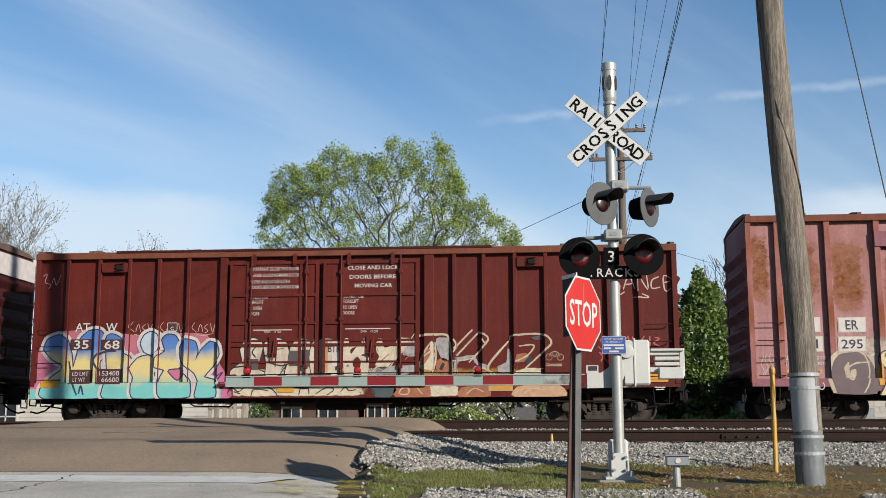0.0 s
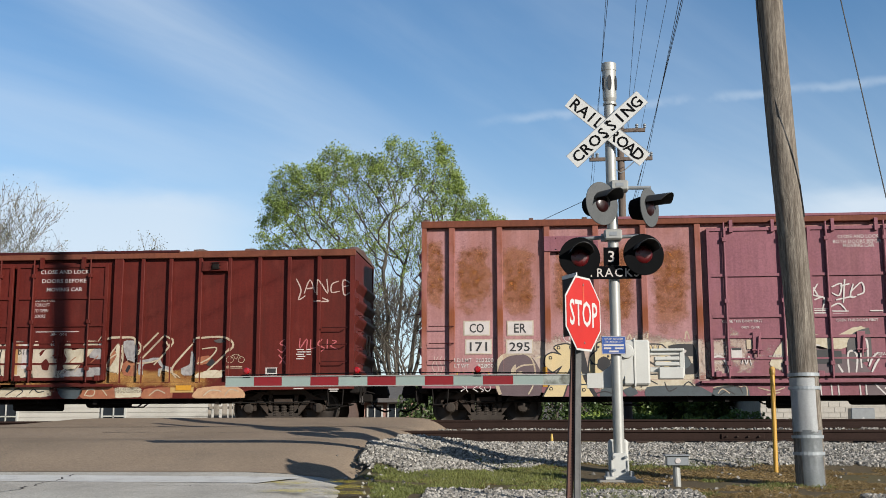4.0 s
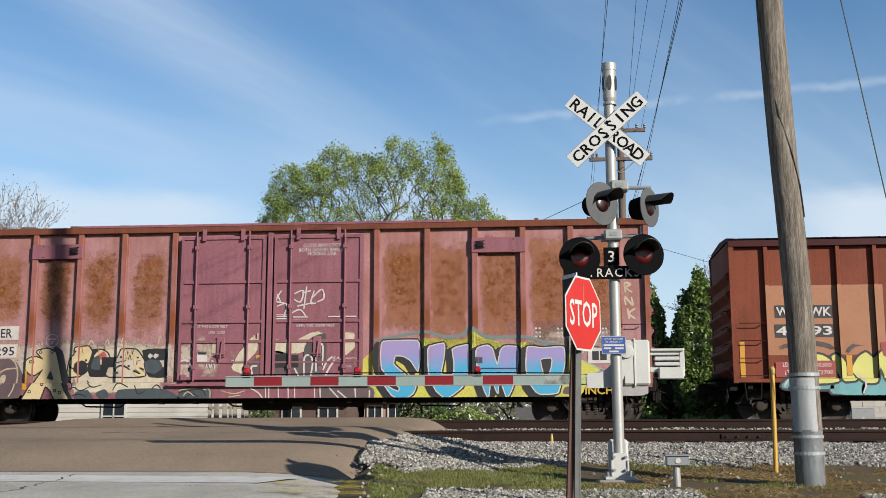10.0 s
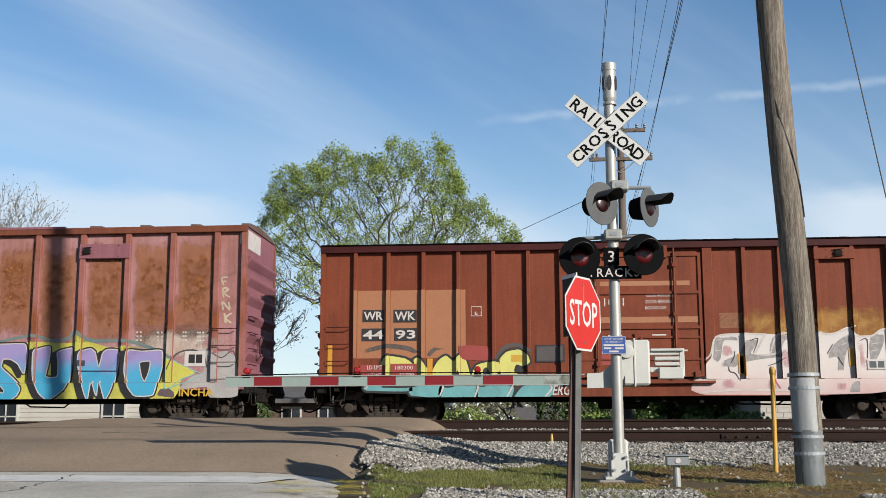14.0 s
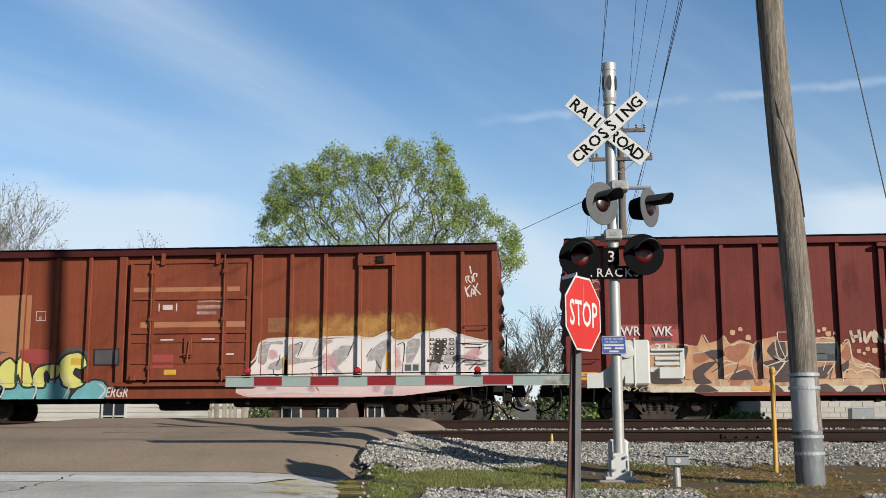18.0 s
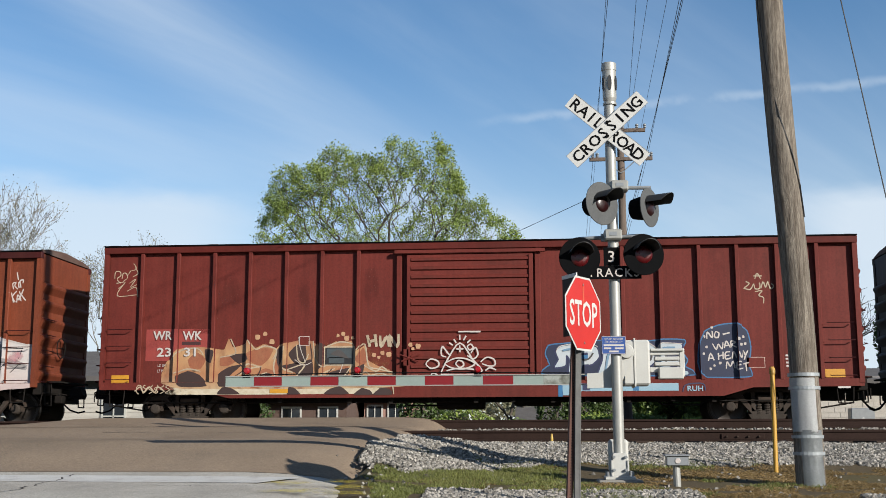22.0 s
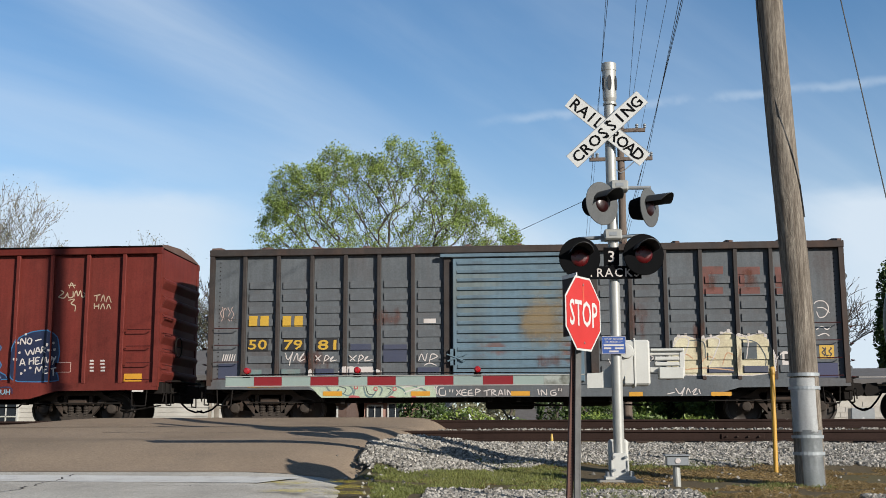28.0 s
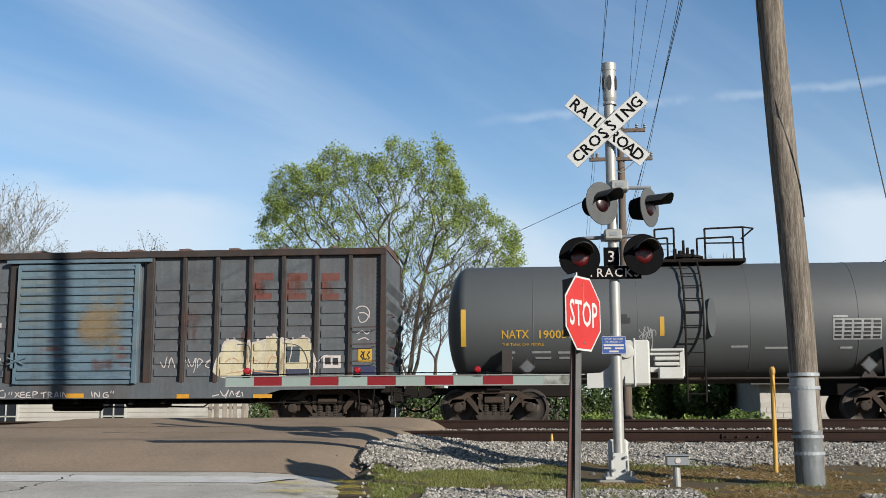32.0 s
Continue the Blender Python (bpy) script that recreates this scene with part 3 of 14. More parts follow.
def crack(x0, y0, x1, y1, w, seed, lift):
    rg = random.Random(seed)
    bm, n = B(), 22
    rows = []
    for k in range(n + 1):
        u = k / n
        x, y = x0 + (x1 - x0) * u + rg.uniform(-0.05, 0.05), y0 + (y1 - y0) * u + rg.uniform(-0.04, 0.04)
        ww = w * rg.uniform(0.3, 1.2)
        rows.append([bm.verts.new((x - ww * 0.5, y - ww * 0.5, road_z(y - ww * 0.5) + lift)), bm.verts.new((x + ww * 0.5, y + ww * 0.5, road_z(y + ww * 0.5) + lift))])
    for a, b in zip(rows, rows[1:]):
        bm.faces.new((a[0], b[0], b[1], a[1]))
    tagged(part("road_crack", bm, M_gap), "thin dark crack in the old asphalt", "crack", "cracks in the street", "structure")


for q in ((-5.9, -13.6, -6.0, -15.6, 0.03, 1, 0.0), (-4.6, -14.62, -2.6, -14.75, 0.010, 2, 0.0), (-7.4, -9.0, -3.2, -9.15, 0.02, 5, 0.007)):
    crack(*q)

# ---------------------------------------------------------------- loose stone and grass
def scatter(name, n, place, make, material, label, category):
    """Many small loose pieces as one object: make() gives vertices and faces of a piece."""
    vs, fs, k = [], [], 0
    for i in range(n):
        p = place()
        if p is None:
            continue
        v, f = make()
        v = v + np.array(p)
        vs.append(v)
        fs += [tuple(k + j for j in q) for q in f]
        k += len(v)
    me = bpy.data.meshes.new(name)
    me.from_pydata(np.concatenate(vs).tolist(), [], fs)
    return tagged(part(name, me, material), label, category, kind="stuff")


CUBE_V = np.array([(x, y, z) for x in (-1, 1) for y in (-1, 1) for z in (-1, 1)], float)
CUBE_F = [(0, 1, 3, 2), (4, 6, 7, 5), (0, 4, 5, 1), (2, 3, 7, 6), (0, 2, 6, 4), (1, 5, 7, 3)]
rs = np.random.RandomState(5)


def stone():
    s = rs.uniform(0.011, 0.027)
    v = CUBE_V * rs.uniform(0.55, 1.0, (8, 3)) * s * rs.uniform(0.7, 1.25, 3)
    q = Euler(tuple(rs.uniform(0, 6.28, 3))).to_matrix()
    return v @ np.array(q).T, CUBE_F


def on_ballast(x, y):
    """Where loose stone lies: between and beside the tracks and spilt over the verge."""
    if road_left(y) - 0.1 < x < road_right(y) + 0.03:
        return False
    edge = -11.0 + 0.35 * noise.noise((x * 0.7, 1.3, 0)) + 0.25 * noise.noise((x * 3.1, y * 3.1, 9)) - (0.55 * max(0.0, 1.0 - abs(x - 4) / 3) * 0)
    if x < 0.4:
        edge = -11.0 - 1.7 * max(0.0, min(1.0, (0.0 - x) / 1.6)) + 0.3 * noise.noise((x * 0.9, 4, 0)) + 0.4 * noise.noise((x * 2.6, y * 2.6, 9))
    if y > edge:
        return True
    # a second spread of gravel close to the street
    d = (x - 0.2) / 1.5
    return abs(d) < 1 and -18 < y < -14.3 + 0.3 * noise.noise((x, y, 3)) and noise.noise((x * 0.7, y * 0.7, 8)) > -0.25 or (3.4 < x < 6 and y < -15.0 + 0.4 * noise.noise((x * 1.5, y, 2)))


def stone_place():
    while True:
        x, y = rs.uniform(-3.2, 7.5), rs.uniform(-16.5, -8.15)
        d = x - road_right(y)
        if -0.75 < d < 0.25 and y < -8.4:
            # grit strewn over the pavement's edge
            if rs.rand() < 0.05 * max(0, 0.45 + d) ** 2:
                return (x, y, max(ground_height(x, y), road_top(x, y)) + rs.uniform(-0.004, 0.012))
            if d < 0.03:
                continue
        if not on_ballast(x, y):
            if rs.rand() > 0.003 or road_left(y) < x < road_right(y) - 0.1:
                continue
        elif noise.noise((x * 1.3, y * 1.3, 31)) + 0.6 * noise.noise((x * 4, y * 4, 32)) < rs.uniform(-0.9, -0.1):
            continue
        return (x, y, ground_height(x, y) + rs.uniform(-0.014, 0.02))


def stone_place_far():
    while True:
        x, y = rs.uniform(-16, 10), -4.6 + rs.uniform(-0.5, 0.35)
        if road_left(y) - 0.1 < x < road_right(y) + 0.05:
            continue
        return (x, y, ground_height(x, y) + rs.uniform(-0.02, 0.012))


scatter("ballast", 56000, stone_place, stone, M_stone, "loose pale grey limestone ballast beside the tracks", "gravel")
scatter("ballast", 4000, stone_place_far, stone, M_stone, "loose pale grey limestone ballast between the tracks", "gravel")


def blade():
    h, w = rs.uniform(0.015, 0.055), rs.uniform(0.003, 0.006)
    a = rs.uniform(0, 6.28)
    lx, ly = rs.normal(0, 0.4, 2) * h
    c, s = math.cos(a) * w, math.sin(a) * w
    return np.array([(-c, -s, 0), (c, s, 0), (lx * 0.5 + c * 0.6, ly * 0.5 + s * 0.6, h * 0.6), (lx, ly, h)]), [(0, 1, 2), (0, 2, 3)]


def straw():
    """A dry stalk, bent nearly flat."""
    h, w = rs.uniform(0.008, 0.03), rs.uniform(0.003, 0.005)
    a = rs.uniform(0, 6.28)
    c, s, n = math.cos(a), math.sin(a), rs.uniform(0.02, 0.06)
    return np.array([(-s * w, c * w, 0), (s * w, -c * w, 0), (c * n * 0.5 + s * w * 0.6, s * n * 0.5 - c * w * 0.6, h * 0.8), (c * n, s * n, h)]), [(0, 1, 2), (0, 2, 3)]


def grass_place():
    while True:
        x, y = rs.uniform(-2.2, 6.5), rs.uniform(-17.5, -10.6)
        if x < road_right(y) + 0.15:
            continue
        k = noise.noise((x * 0.8, y * 0.8, 11)) + 0.5 * noise.noise((x * 2.5, y * 2.5, 4))
        if on_ballast(x, y):
            k -= 0.42
        if k < -0.2:
            continue
        return (x, y, ground_height(x, y) - 0.005)


def dry(x, y):
    """Where the grass has gone to straw."""
    return noise.noise((x * 0.55, y * 0.6, 21)) + 0.5 * noise.noise((x * 1.7, y * 1.7, 22)) + 0.25 * (x - 0.9)


def green_place():
    while True:
        p = grass_place()
        if dry(p[0], p[1]) < rs.uniform(-0.15, 0.22):
            return p


def straw_place():
    while True:
        p = grass_place()
        if dry(p[0], p[1]) > rs.uniform(-0.35, 0.08):
            return p


scatter("grass", 54000, green_place, blade, M_grass, "short patchy green grass", "grass")
scatter("grass", 60000, straw_place, straw, M_straw, "short dry straw-coloured grass", "grass")
# ---------------------------------------------------------------- crossing signal
MX, MY, MZ = 0.97, -13.0, -0.80


# sunlight on the faded black discs is put into this grey
M_sunlitdisc = mat("sunlit_faded_disc_paint", hexc((88, 91, 92)), 0.8, second=hexc((78, 81, 82)), scale=5, bump=0.03)


# visor paint: dark grey, a little lighter than the black paint
M_visor = mat("dark_grey_visor_paint", hexc((38, 40, 42)), 0.65, second=hexc((28, 30, 32)), scale=6, bump=0.02)
M_dimlens = mat("dim_red_lens_glass", hexc((44, 6, 9)), 0.35, second=hexc((26, 4, 6)), scale=18, bump=0.1)
M_gatelamp = mat("bright_red_lamp_plastic", hexc((176, 22, 30)), 0.25, second=hexc((140, 16, 24)), scale=18, bump=0.1)


def disc_lamp(parent, x, y, z, yaw, r=0.29, dark=True):
    """A signal head: background disc, housing, red lens and visor."""
    c = pose(x, y, z, 0, 0, yaw)
    bg = part("background_disc", lathe(B(), [(r * 0.98, -0.008), (r, -0.004), (r, 0.004), (r * 0.98, 0.008)], "y", 36), M_black if dark else M_sunlitdisc, parent, "" if dark else "faded black signal disc with sunlight put into its grey")
    bg.matrix_basis = c
    hs = part("lamp_housing", lathe(B(), [(0.08, 0.26), (0.13, 0.24), (0.155, 0.12), (0.155, 0.009)], "y", 24), M_black, bg)
    ln = part("red_lens", lathe(B(), [(0.03, -0.04), (0.075, -0.034), (0.105, -0.02), (0.115, -0.009)], "y", 24), M_lamp if dark else M_dimlens, bg, "unlit dark red glass lens", smooth=True)
    bm = B()
    n, L = 14, 0.33
    rows = []
    for rr in (0.150, 0.158):
        for yy in (-0.009, -L):
            rows.append([bm.verts.new((rr * math.cos(a), yy if yy > -0.1 else -0.06 - (L - 0.06) * (math.sin(a) * 0.5 + 0.5), rr * math.sin(a)))
                         for a in [radians(18 + 144 * k / (n - 1)) for k in range(n)]])
    for a, b in ((rows[0], rows[1]), (rows[3], rows[2]), (rows[1], rows[3]), (rows[2], rows[0])):
        for k in range(n - 1):
            bm.faces.new((a[k], a[k + 1], b[k + 1], b[k]))
    bmesh.ops.recalc_face_normals(bm, faces=bm.faces[:])
    part("visor", bm, M_visor, bg, "dull black visor over the lens", smooth=True)
    return bg


signal = thing("crossing_signal", pose(MX, MY, MZ), "silver crossing signal mast with crossbuck, bell and red lamps", "railway signal")
part("mast", rod(B(), (0, 0, 0.25), (-0.01, 0, 5.1), 0.07, n=20), M_alum, signal, smooth=True)
bm = lathe(B(), [(0.09, 4.92), (0.09, 4.95), (0.075, 4.96), (0.088, 5.0), (0.092, 5.02), (0.092, 5.39), (0.098, 5.395), (0.098, 5.49), (0.09, 5.5)], "z", 24)
bell = part("bell_housing", bm, M_alum, signal, "grey cylindrical electronic bell on the mast top", smooth=True)
for a in (-150, -90, -30, 90):
    bm = B()
    prism(bm, [(0.027 * math.sin(t), 0.105 * math.cos(t)) for t in [k * math.tau / 14 for k in range(14)]], -0.1, -0.085)
    g = part("bell_louvre", bm, M_visor, bell, "dark oval sound opening")
    g.matrix_basis = pose(0, 0, 5.21, 0, 0, a + 90)
# crossbuck
[]
for ang, words in ((42.5, "CROSSING"), (-41.0, "RAIL ROAD")):
    yy = -0.115 if ang > 0 else -0.10
    b = part("crossbuck_blade", box(B(), -0.64, 0.64, -0.003, 0.003, -0.112, 0.112), M_signwhite, signal, "white crossing sign blade with black lettering")
    b.matrix_basis = pose(-0.05, yy, 4.56, 0, -ang, 0)
    for i, ch in enumerate(words):
        if ch == " ":
            continue
        xx = (i - (len(words) - 1) / 2) * (0.150 if ang > 0 else 0.132)
        letters(ch, xx, -0.008, 0, 0.15, M_black, b, bold=0.012, name="letter")
    rim = B()
    for q in ((-0.64, 0.64, 0.104, 0.112), (-0.64, 0.64, -0.112, -0.104)):
        box(rim, q[0], q[1], -0.005, -0.003, q[2], q[3])
    part("blade_rim", rim, M_galv, b)
for zz in (4.465, 4.655):
    part("bolt", lathe(B(), [(0.022, -0.135), (0.022, -0.115)], "y", 8), M_black, signal).location = (-0.05, 0, zz)
# lamps: two facing the street, two turned aside
disc_lamp(signal, -0.45, -0.16, 2.84, 8, 0.27)
disc_lamp(signal, 0.37, -0.16, 2.87, 12, 0.27)
disc_lamp(signal, -0.15, -0.22, 3.54, 41, 0.285, dark=False)
disc_lamp(signal, 0.47, -0.10, 3.50, 58, 0.26, dark=False)
bm = rod(B(), (-0.46, 0.02, 3.12), (0.40, 0.02, 3.15), 0.025, n=10)
box(bm, -0.16, -0.10, 0.0, 0.04, 3.08, 3.18)
part("lamp_crossarm", bm, M_galv, signal)
bm = rod(B(), (0.05, -0.05, 3.78), (0.50, -0.02, 3.78), 0.025, n=10)
part("upper_lamp_arm", bm, M_galv, signal)
for zz, xx in ((3.15, -0.01), (3.80, 0.09)):
    bx = part("junction_box", box(B(), -0.115, 0.115, -0.12, 0.09, -0.07, 0.07, 0.02), M_alum, signal, "cast grey junction box with raised maker's plate")
    bx.location = (xx, -0.02, zz)
    part("plate", box(B(), -0.05, 0.05, -0.124, -0.121, -0.02, 0.03), M_galv, bx)
# number-of-tracks sign
ts = part("tracks_sign", box(B(), -0.1, 0.1, -0.004, 0.004, 0.02, 0.26), M_black, signal, "black sign with white figure for the number of tracks")
ts.location = (-0.04, -0.1, 2.72)
letters("3", 0.0, -0.006, 0.14, 0.15, M_letter, ts, bold=0.01)
ts2 = part("tracks_sign", box(B(), -0.36, 0.36, -0.004, 0.004, -0.085, 0.085), M_black, signal, "black sign with white word TRACKS")
ts2.location = (-0.02, -0.1, 2.65)
letters("TRACKS", 0.0, -0.006, 0, 0.115, M_letter, ts2, width=0.66, bold=0.008, space=1.2)
# emergency notice
bs = part("notice_plate", box(B(), -0.155, 0.155, -0.004, 0.004, -0.115, 0.115, 0.002), M_signblue, signal, "blue emergency notice plate with white lines of print")
bs.matrix_basis = pose(-0.04, -0.10, 1.71, 0, 0, 5)
letters("REPORT PROBLEM", 0, -0.006, 0.078, 0.026, M_letter, bs, width=0.24)
letters("OR EMERGENCY", 0, -0.006, 0.04, 0.026, M_letter, bs, width=0.23)
for zz, w, x0 in ((0.0, 0.26, 0), (-0.04, 0.09, -0.08), (-0.04, 0.11, 0.07), (-0.08, 0.12, 0.0)):
    part("print_line", box(B(), x0 - w / 2, x0 + w / 2, -0.007, -0.0045, zz - 0.011, zz + 0.011), M_letter, bs)
part("notice_rim", pipe(B(), [(-0.15, -0.006, -0.11), (0.15, -0.006, -0.11), (0.15, -0.006, 0.11), (-0.15, -0.006, 0.11), (-0.15, -0.006, -0.11)], 0.003, 4), M_letter, bs)
# mast foot
bm = B()
prism(bm, [(-0.12, 0.06), (0.12, 0.06), (0.095, 0.12), (0.085, 0.33), (0.075, 0.35), (-0.075, 0.35), (-0.085, 0.33), (-0.095, 0.12)], -0.11, 0.11)
for k in (-1, 1):
    box(bm, k * 0.1 - 0.012, k * 0.1 + 0.012, -0.13, 0.13, 0.06, 0.26, 0.004)
part("mast_foot", bm, M_white, signal)
part("base_plate", box(B(), -0.19, 0.19, -0.19, 0.19, 0.02, 0.06, 0.006), M_white, signal)
part("junction_base", box(B(), -0.125, 0.13, 0.16, 0.30, 0.1, 0.52, 0.03), M_white, signal, "white junction box at the mast foot")
for sx in (-1, 1):
    for zz in (0.14, 0.3):
        part("bolt", lathe(B(), [(0.02, -0.15), (0.02, -0.108)], "y", 6), M_galv, signal).location = (sx * 0.075, 0, zz)
    for sy in (-1, 1):
        part("anchor_bolt", rod(B(), (sx * 0.155, sy * 0.155, 0.06), (sx * 0.155, sy * 0.155, 0.12), 0.016, n=6), M_galv, signal)
part("concrete_base", box(B(), -0.28, 0.28, -0.26, 0.3, -0.25, 0.02, 0.02), mat("cast_concrete", hexc((150, 146, 138)), 0.9, second=hexc((120, 116, 108)), scale=4, bump=0.4), signal)

# gate mechanism on the mast
gate = thing("crossing_gate", pose(MX, MY + 0.35, MZ), "lowered crossing gate with white mechanism box and striped arm", "railway gate")
bm = box(B(), 0.09, 0.44, -0.18, 0.22, 1.21, 1.80, 0.025)
part("mechanism_box", bm, M_white, gate, "white steel gate mechanism box")
part("box_lid_seam", box(B(), 0.23, 0.255, -0.192, 0.23, 1.19, 1.82, 0.006), M_white, gate)
bm = B()
prism(bm, [(0.02, 1.63), (0.09, 1.73), (0.19, 1.74), (0.24, 1.65), (0.22, 1.58), (0.08, 1.28), (0.02, 1.18), (-0.38, 1.17), (-0.38, 1.36), (-0.2, 1.37), (-0.1, 1.44)], -0.29, -0.2)
part("arm_support", bm, M_white, gate, "white cast arm carrier")
part("pivot_cap", lathe(B(), [(0.04, -0.33), (0.085, -0.325), (0.095, -0.29)], "y", 18), M_white, gate).location = (0.13, 0, 1.64)
bm = B()
for zz in (1.38, 1.60):
    box(bm, 0.44, 0.88, -0.12, -0.06, zz, zz + 0.07, 0.008)
box(bm, 0.82, 0.89, -0.13, -0.05, 1.32, 1.69, 0.01)
part("counterweight_arm", bm, M_white, gate)
for zz in (1.46, 1.53):
    part("counterweight", box(B(), 0.5, 0.82, -0.16, -0.02, zz, zz + 0.05, 0.01), M_white, gate)
part("counterweight", box(B(), 0.55, 0.87, -0.18, 0.0, 1.29, 1.44, 0.012), M_white, gate)
part("counterweight_rail", box(B(), 0.45, 0.88, -0.16, -0.02, 1.65, 1.685, 0.008), M_white, gate)

AY = -0.05
x_cut = [-5.21, -4.82, -4.44, -4.05, -3.67, -3.28, -2.90, -2.51, -2.13, -1.74, -1.34, -0.94]
arm = None
for i, (a, b) in enumerate(zip(x_cut, x_cut[1:])):
    bm = box(B(), a + 0.001, b - 0.001, AY - 0.02, AY + 0.02, 1.235, 1.355)
    part("arm_stripe", bm, M_stripe_red if i % 2 else M_stripe_white, gate, "red reflective stripe" if i % 2 else "grey-white reflective stripe")
part("arm_stripe", box(B(), -0.94, -0.58, AY - 0.02, AY + 0.02, 1.235, 1.355), mat("scuffed_reflective_tape", hexc((170, 176, 168)), 0.5, second=hexc((96, 96, 84)), scale=9, grain=80, amount=1.0, bump=0.1), gate, "scuffed end of the striped arm")
part("arm_edge", box(B(), -5.21, -0.3, AY - 0.032, AY + 0.032, 1.355, 1.367), M_alum, gate)
part("arm_edge", box(B(), -5.21, -0.3, AY - 0.032, AY + 0.032, 1.223, 1.235), M_alum, gate)
part("arm_cable", pipe(B(), [(-5.0, AY, 1.38), (-3.4, AY, 1.40), (-1.8, AY, 1.395), (-0.5, AY, 1.38)], 0.008, 5), M_black, gate)
for xx in (-4.92, -3.42, -1.81):
    lm = part("gate_lamp", lathe(B(), [(0.025, -0.07), (0.042, -0.055), (0.046, 0.0), (0.042, 0.055), (0.025, 0.07)], "y", 14), M_gatelamp, gate, "small red gate lamp")
    lm.location = (xx, AY, 1.435)
    part("lamp_bracket", box(B(), -0.05, 0.05, -0.03, 0.03, -0.09, -0.05), M_black, lm)

# ---------------------------------------------------------------- stop sign
stop = thing("stop_sign", pose(0.47, -16.0, -1.0), "red octagonal stop sign on a perforated steel post", "road sign")
OCT = [(0.381 / math.cos(radians(22.5)) * math.cos(radians(22.5 + 45 * k)), 0.381 / math.cos(radians(22.5)) * math.sin(radians(22.5 + 45 * k))) for k in range(8)]
fc = pose(-0.03, -0.06, 2.005, 0, 0, 60)
pl = part("sign_plate", prism(B(), OCT, -0.002, 0.002), M_signwhite, stop, "white-edged octagonal plate")
pl.matrix_basis = fc
part("red_face", prism(B(), [(x * 0.945, z * 0.945) for x, z in OCT], -0.0045, -0.0022), M_signred, pl)
letters("STOP", 0, -0.007, 0.0, 0.27, M_signwhite, pl, width=0.60, bold=0.014)
for zz in (-0.3, 0.3):
    part("bolt", lathe(B(), [(0.012, -0.012), (0.012, -0.005)], "y", 6), M_galv, pl).location = (0, 0, zz)
part("scratch", prism(B(), [(-0.012, -0.05), (0.004, -0.06), (0.016, 0.1), (0.008, 0.28), (-0.01, 0.29), (-0.006, 0.1)], -0.0062, -0.0048), mat("faded_orange_scrape", hexc((216, 110, 72)), 0.5, second=hexc((206, 84, 58)), scale=9, bump=0), pl, "faded orange scrape")
M_rustpost = mat("rusty_perforated_post", hexc((104, 66, 54)), 0.85, second=hexc((82, 58, 48)), scale=5, dirt=hexc((130, 110, 95)), bump=0.3)
bm = B()
box(bm, -0.028, 0.028, -0.028, 0.028, -0.3, 1.75)
p = part("post", bm, M_rustpost, stop, "rusty perforated steel post")
p.matrix_basis = pose(-0.215, 0.0, 0, 0, 3.0, 14)
for k in range(60):
    h = again("post_hole", part("post_hole", lathe(B(), [(0.006, -0.0295), (0.006, -0.028)], "y", 6), M_black, p), Matrix(), p) if k == 0 else again("post_hole", h, pose(0, 0, 0.0), p)
    h.location = (0, 0, k * 0.0286 - 0.02)
bm = B()
box(bm, -0.03, -0.018, -0.03, 0.03, -0.3, 1.72)
box(bm, 0.018, 0.03, -0.03, 0.03, -0.3, 1.72)
box(bm, -0.018, 0.018, -0.028, -0.018, -0.3, 1.72)
g = part("post", bm, mat("weathered_channel_steel", hexc((104, 104, 102)), 0.7, metal=0.0, second=hexc((70, 68, 66)), scale=5, bump=0.15), stop, "weathered galvanised channel post")
g.matrix_basis = pose(-0.135, -0.02, 0, 0, 1.6, 12)
# shadow over the second plate is put into its dark grey colour
bk = part("second_plate", box(B(), -0.15, 0.15, -0.002, 0.002, -0.32, 0.32), M_greydark, stop, "second sign plate, its shaded part coloured dark grey")
bk.matrix_basis = pose(-0.16, 0.08, 2.11, 0, 0, -62)
part("plate_edge", box(B(), -0.153, 0.153, -0.006, 0.006, 0.285, 0.325), M_signwhite, bk, "white upper edge of the second plate")

# ---------------------------------------------------------------- wooden pole with guard
def lean(h):
    """How far the leaning pole stands aside at a height; it bends a little near the ground."""
    return -0.038 * h - 0.045 * max(0.0, 1 - h / 2.2)


pole = thing("utility_pole", pose(3.24, -13.6, -0.87), "leaning weathered wooden utility pole with a metal guard", "utility pole")
bm = B()
seg = []
H = 16.0
for k in range(40):
    h = H * k / 39
    r = 0.170 - 0.0006 * h + 0.006 * noise.noise((h * 0.7, 0, 0))
    ctr = Vector((lean(h) + 0.012 * math.sin(h * 0.9), 0.0, h - 0.15))
    seg.append([bm.verts.new(ctr + Vector((r * (1 + 0.03 * noise.noise((math.cos(a) * 2, math.sin(a) * 2, h)))*math.cos(a), r * math.sin(a), 0))) for a in [j * math.tau / 24 for j in range(24)]])
for a, b in zip(seg, seg[1:]):
    for j in range(24):
        bm.faces.new((a[j], a[(j + 1) % 24], b[(j + 1) % 24], b[j]))
bm.faces.new(seg[-1])
part("pole_shaft", bm, M_pole, pole, smooth=True)
M_guard = mat("dull_galvanised_sheet", hexc((176, 182, 184)), 0.5, metal=0.12, second=hexc((138, 146, 150)), scale=3.0, dirt=hexc((92, 92, 90)), dirt_scale=1.4, dirt_amount=0.5, bump=0.1, speck=(0.9, 1.08))
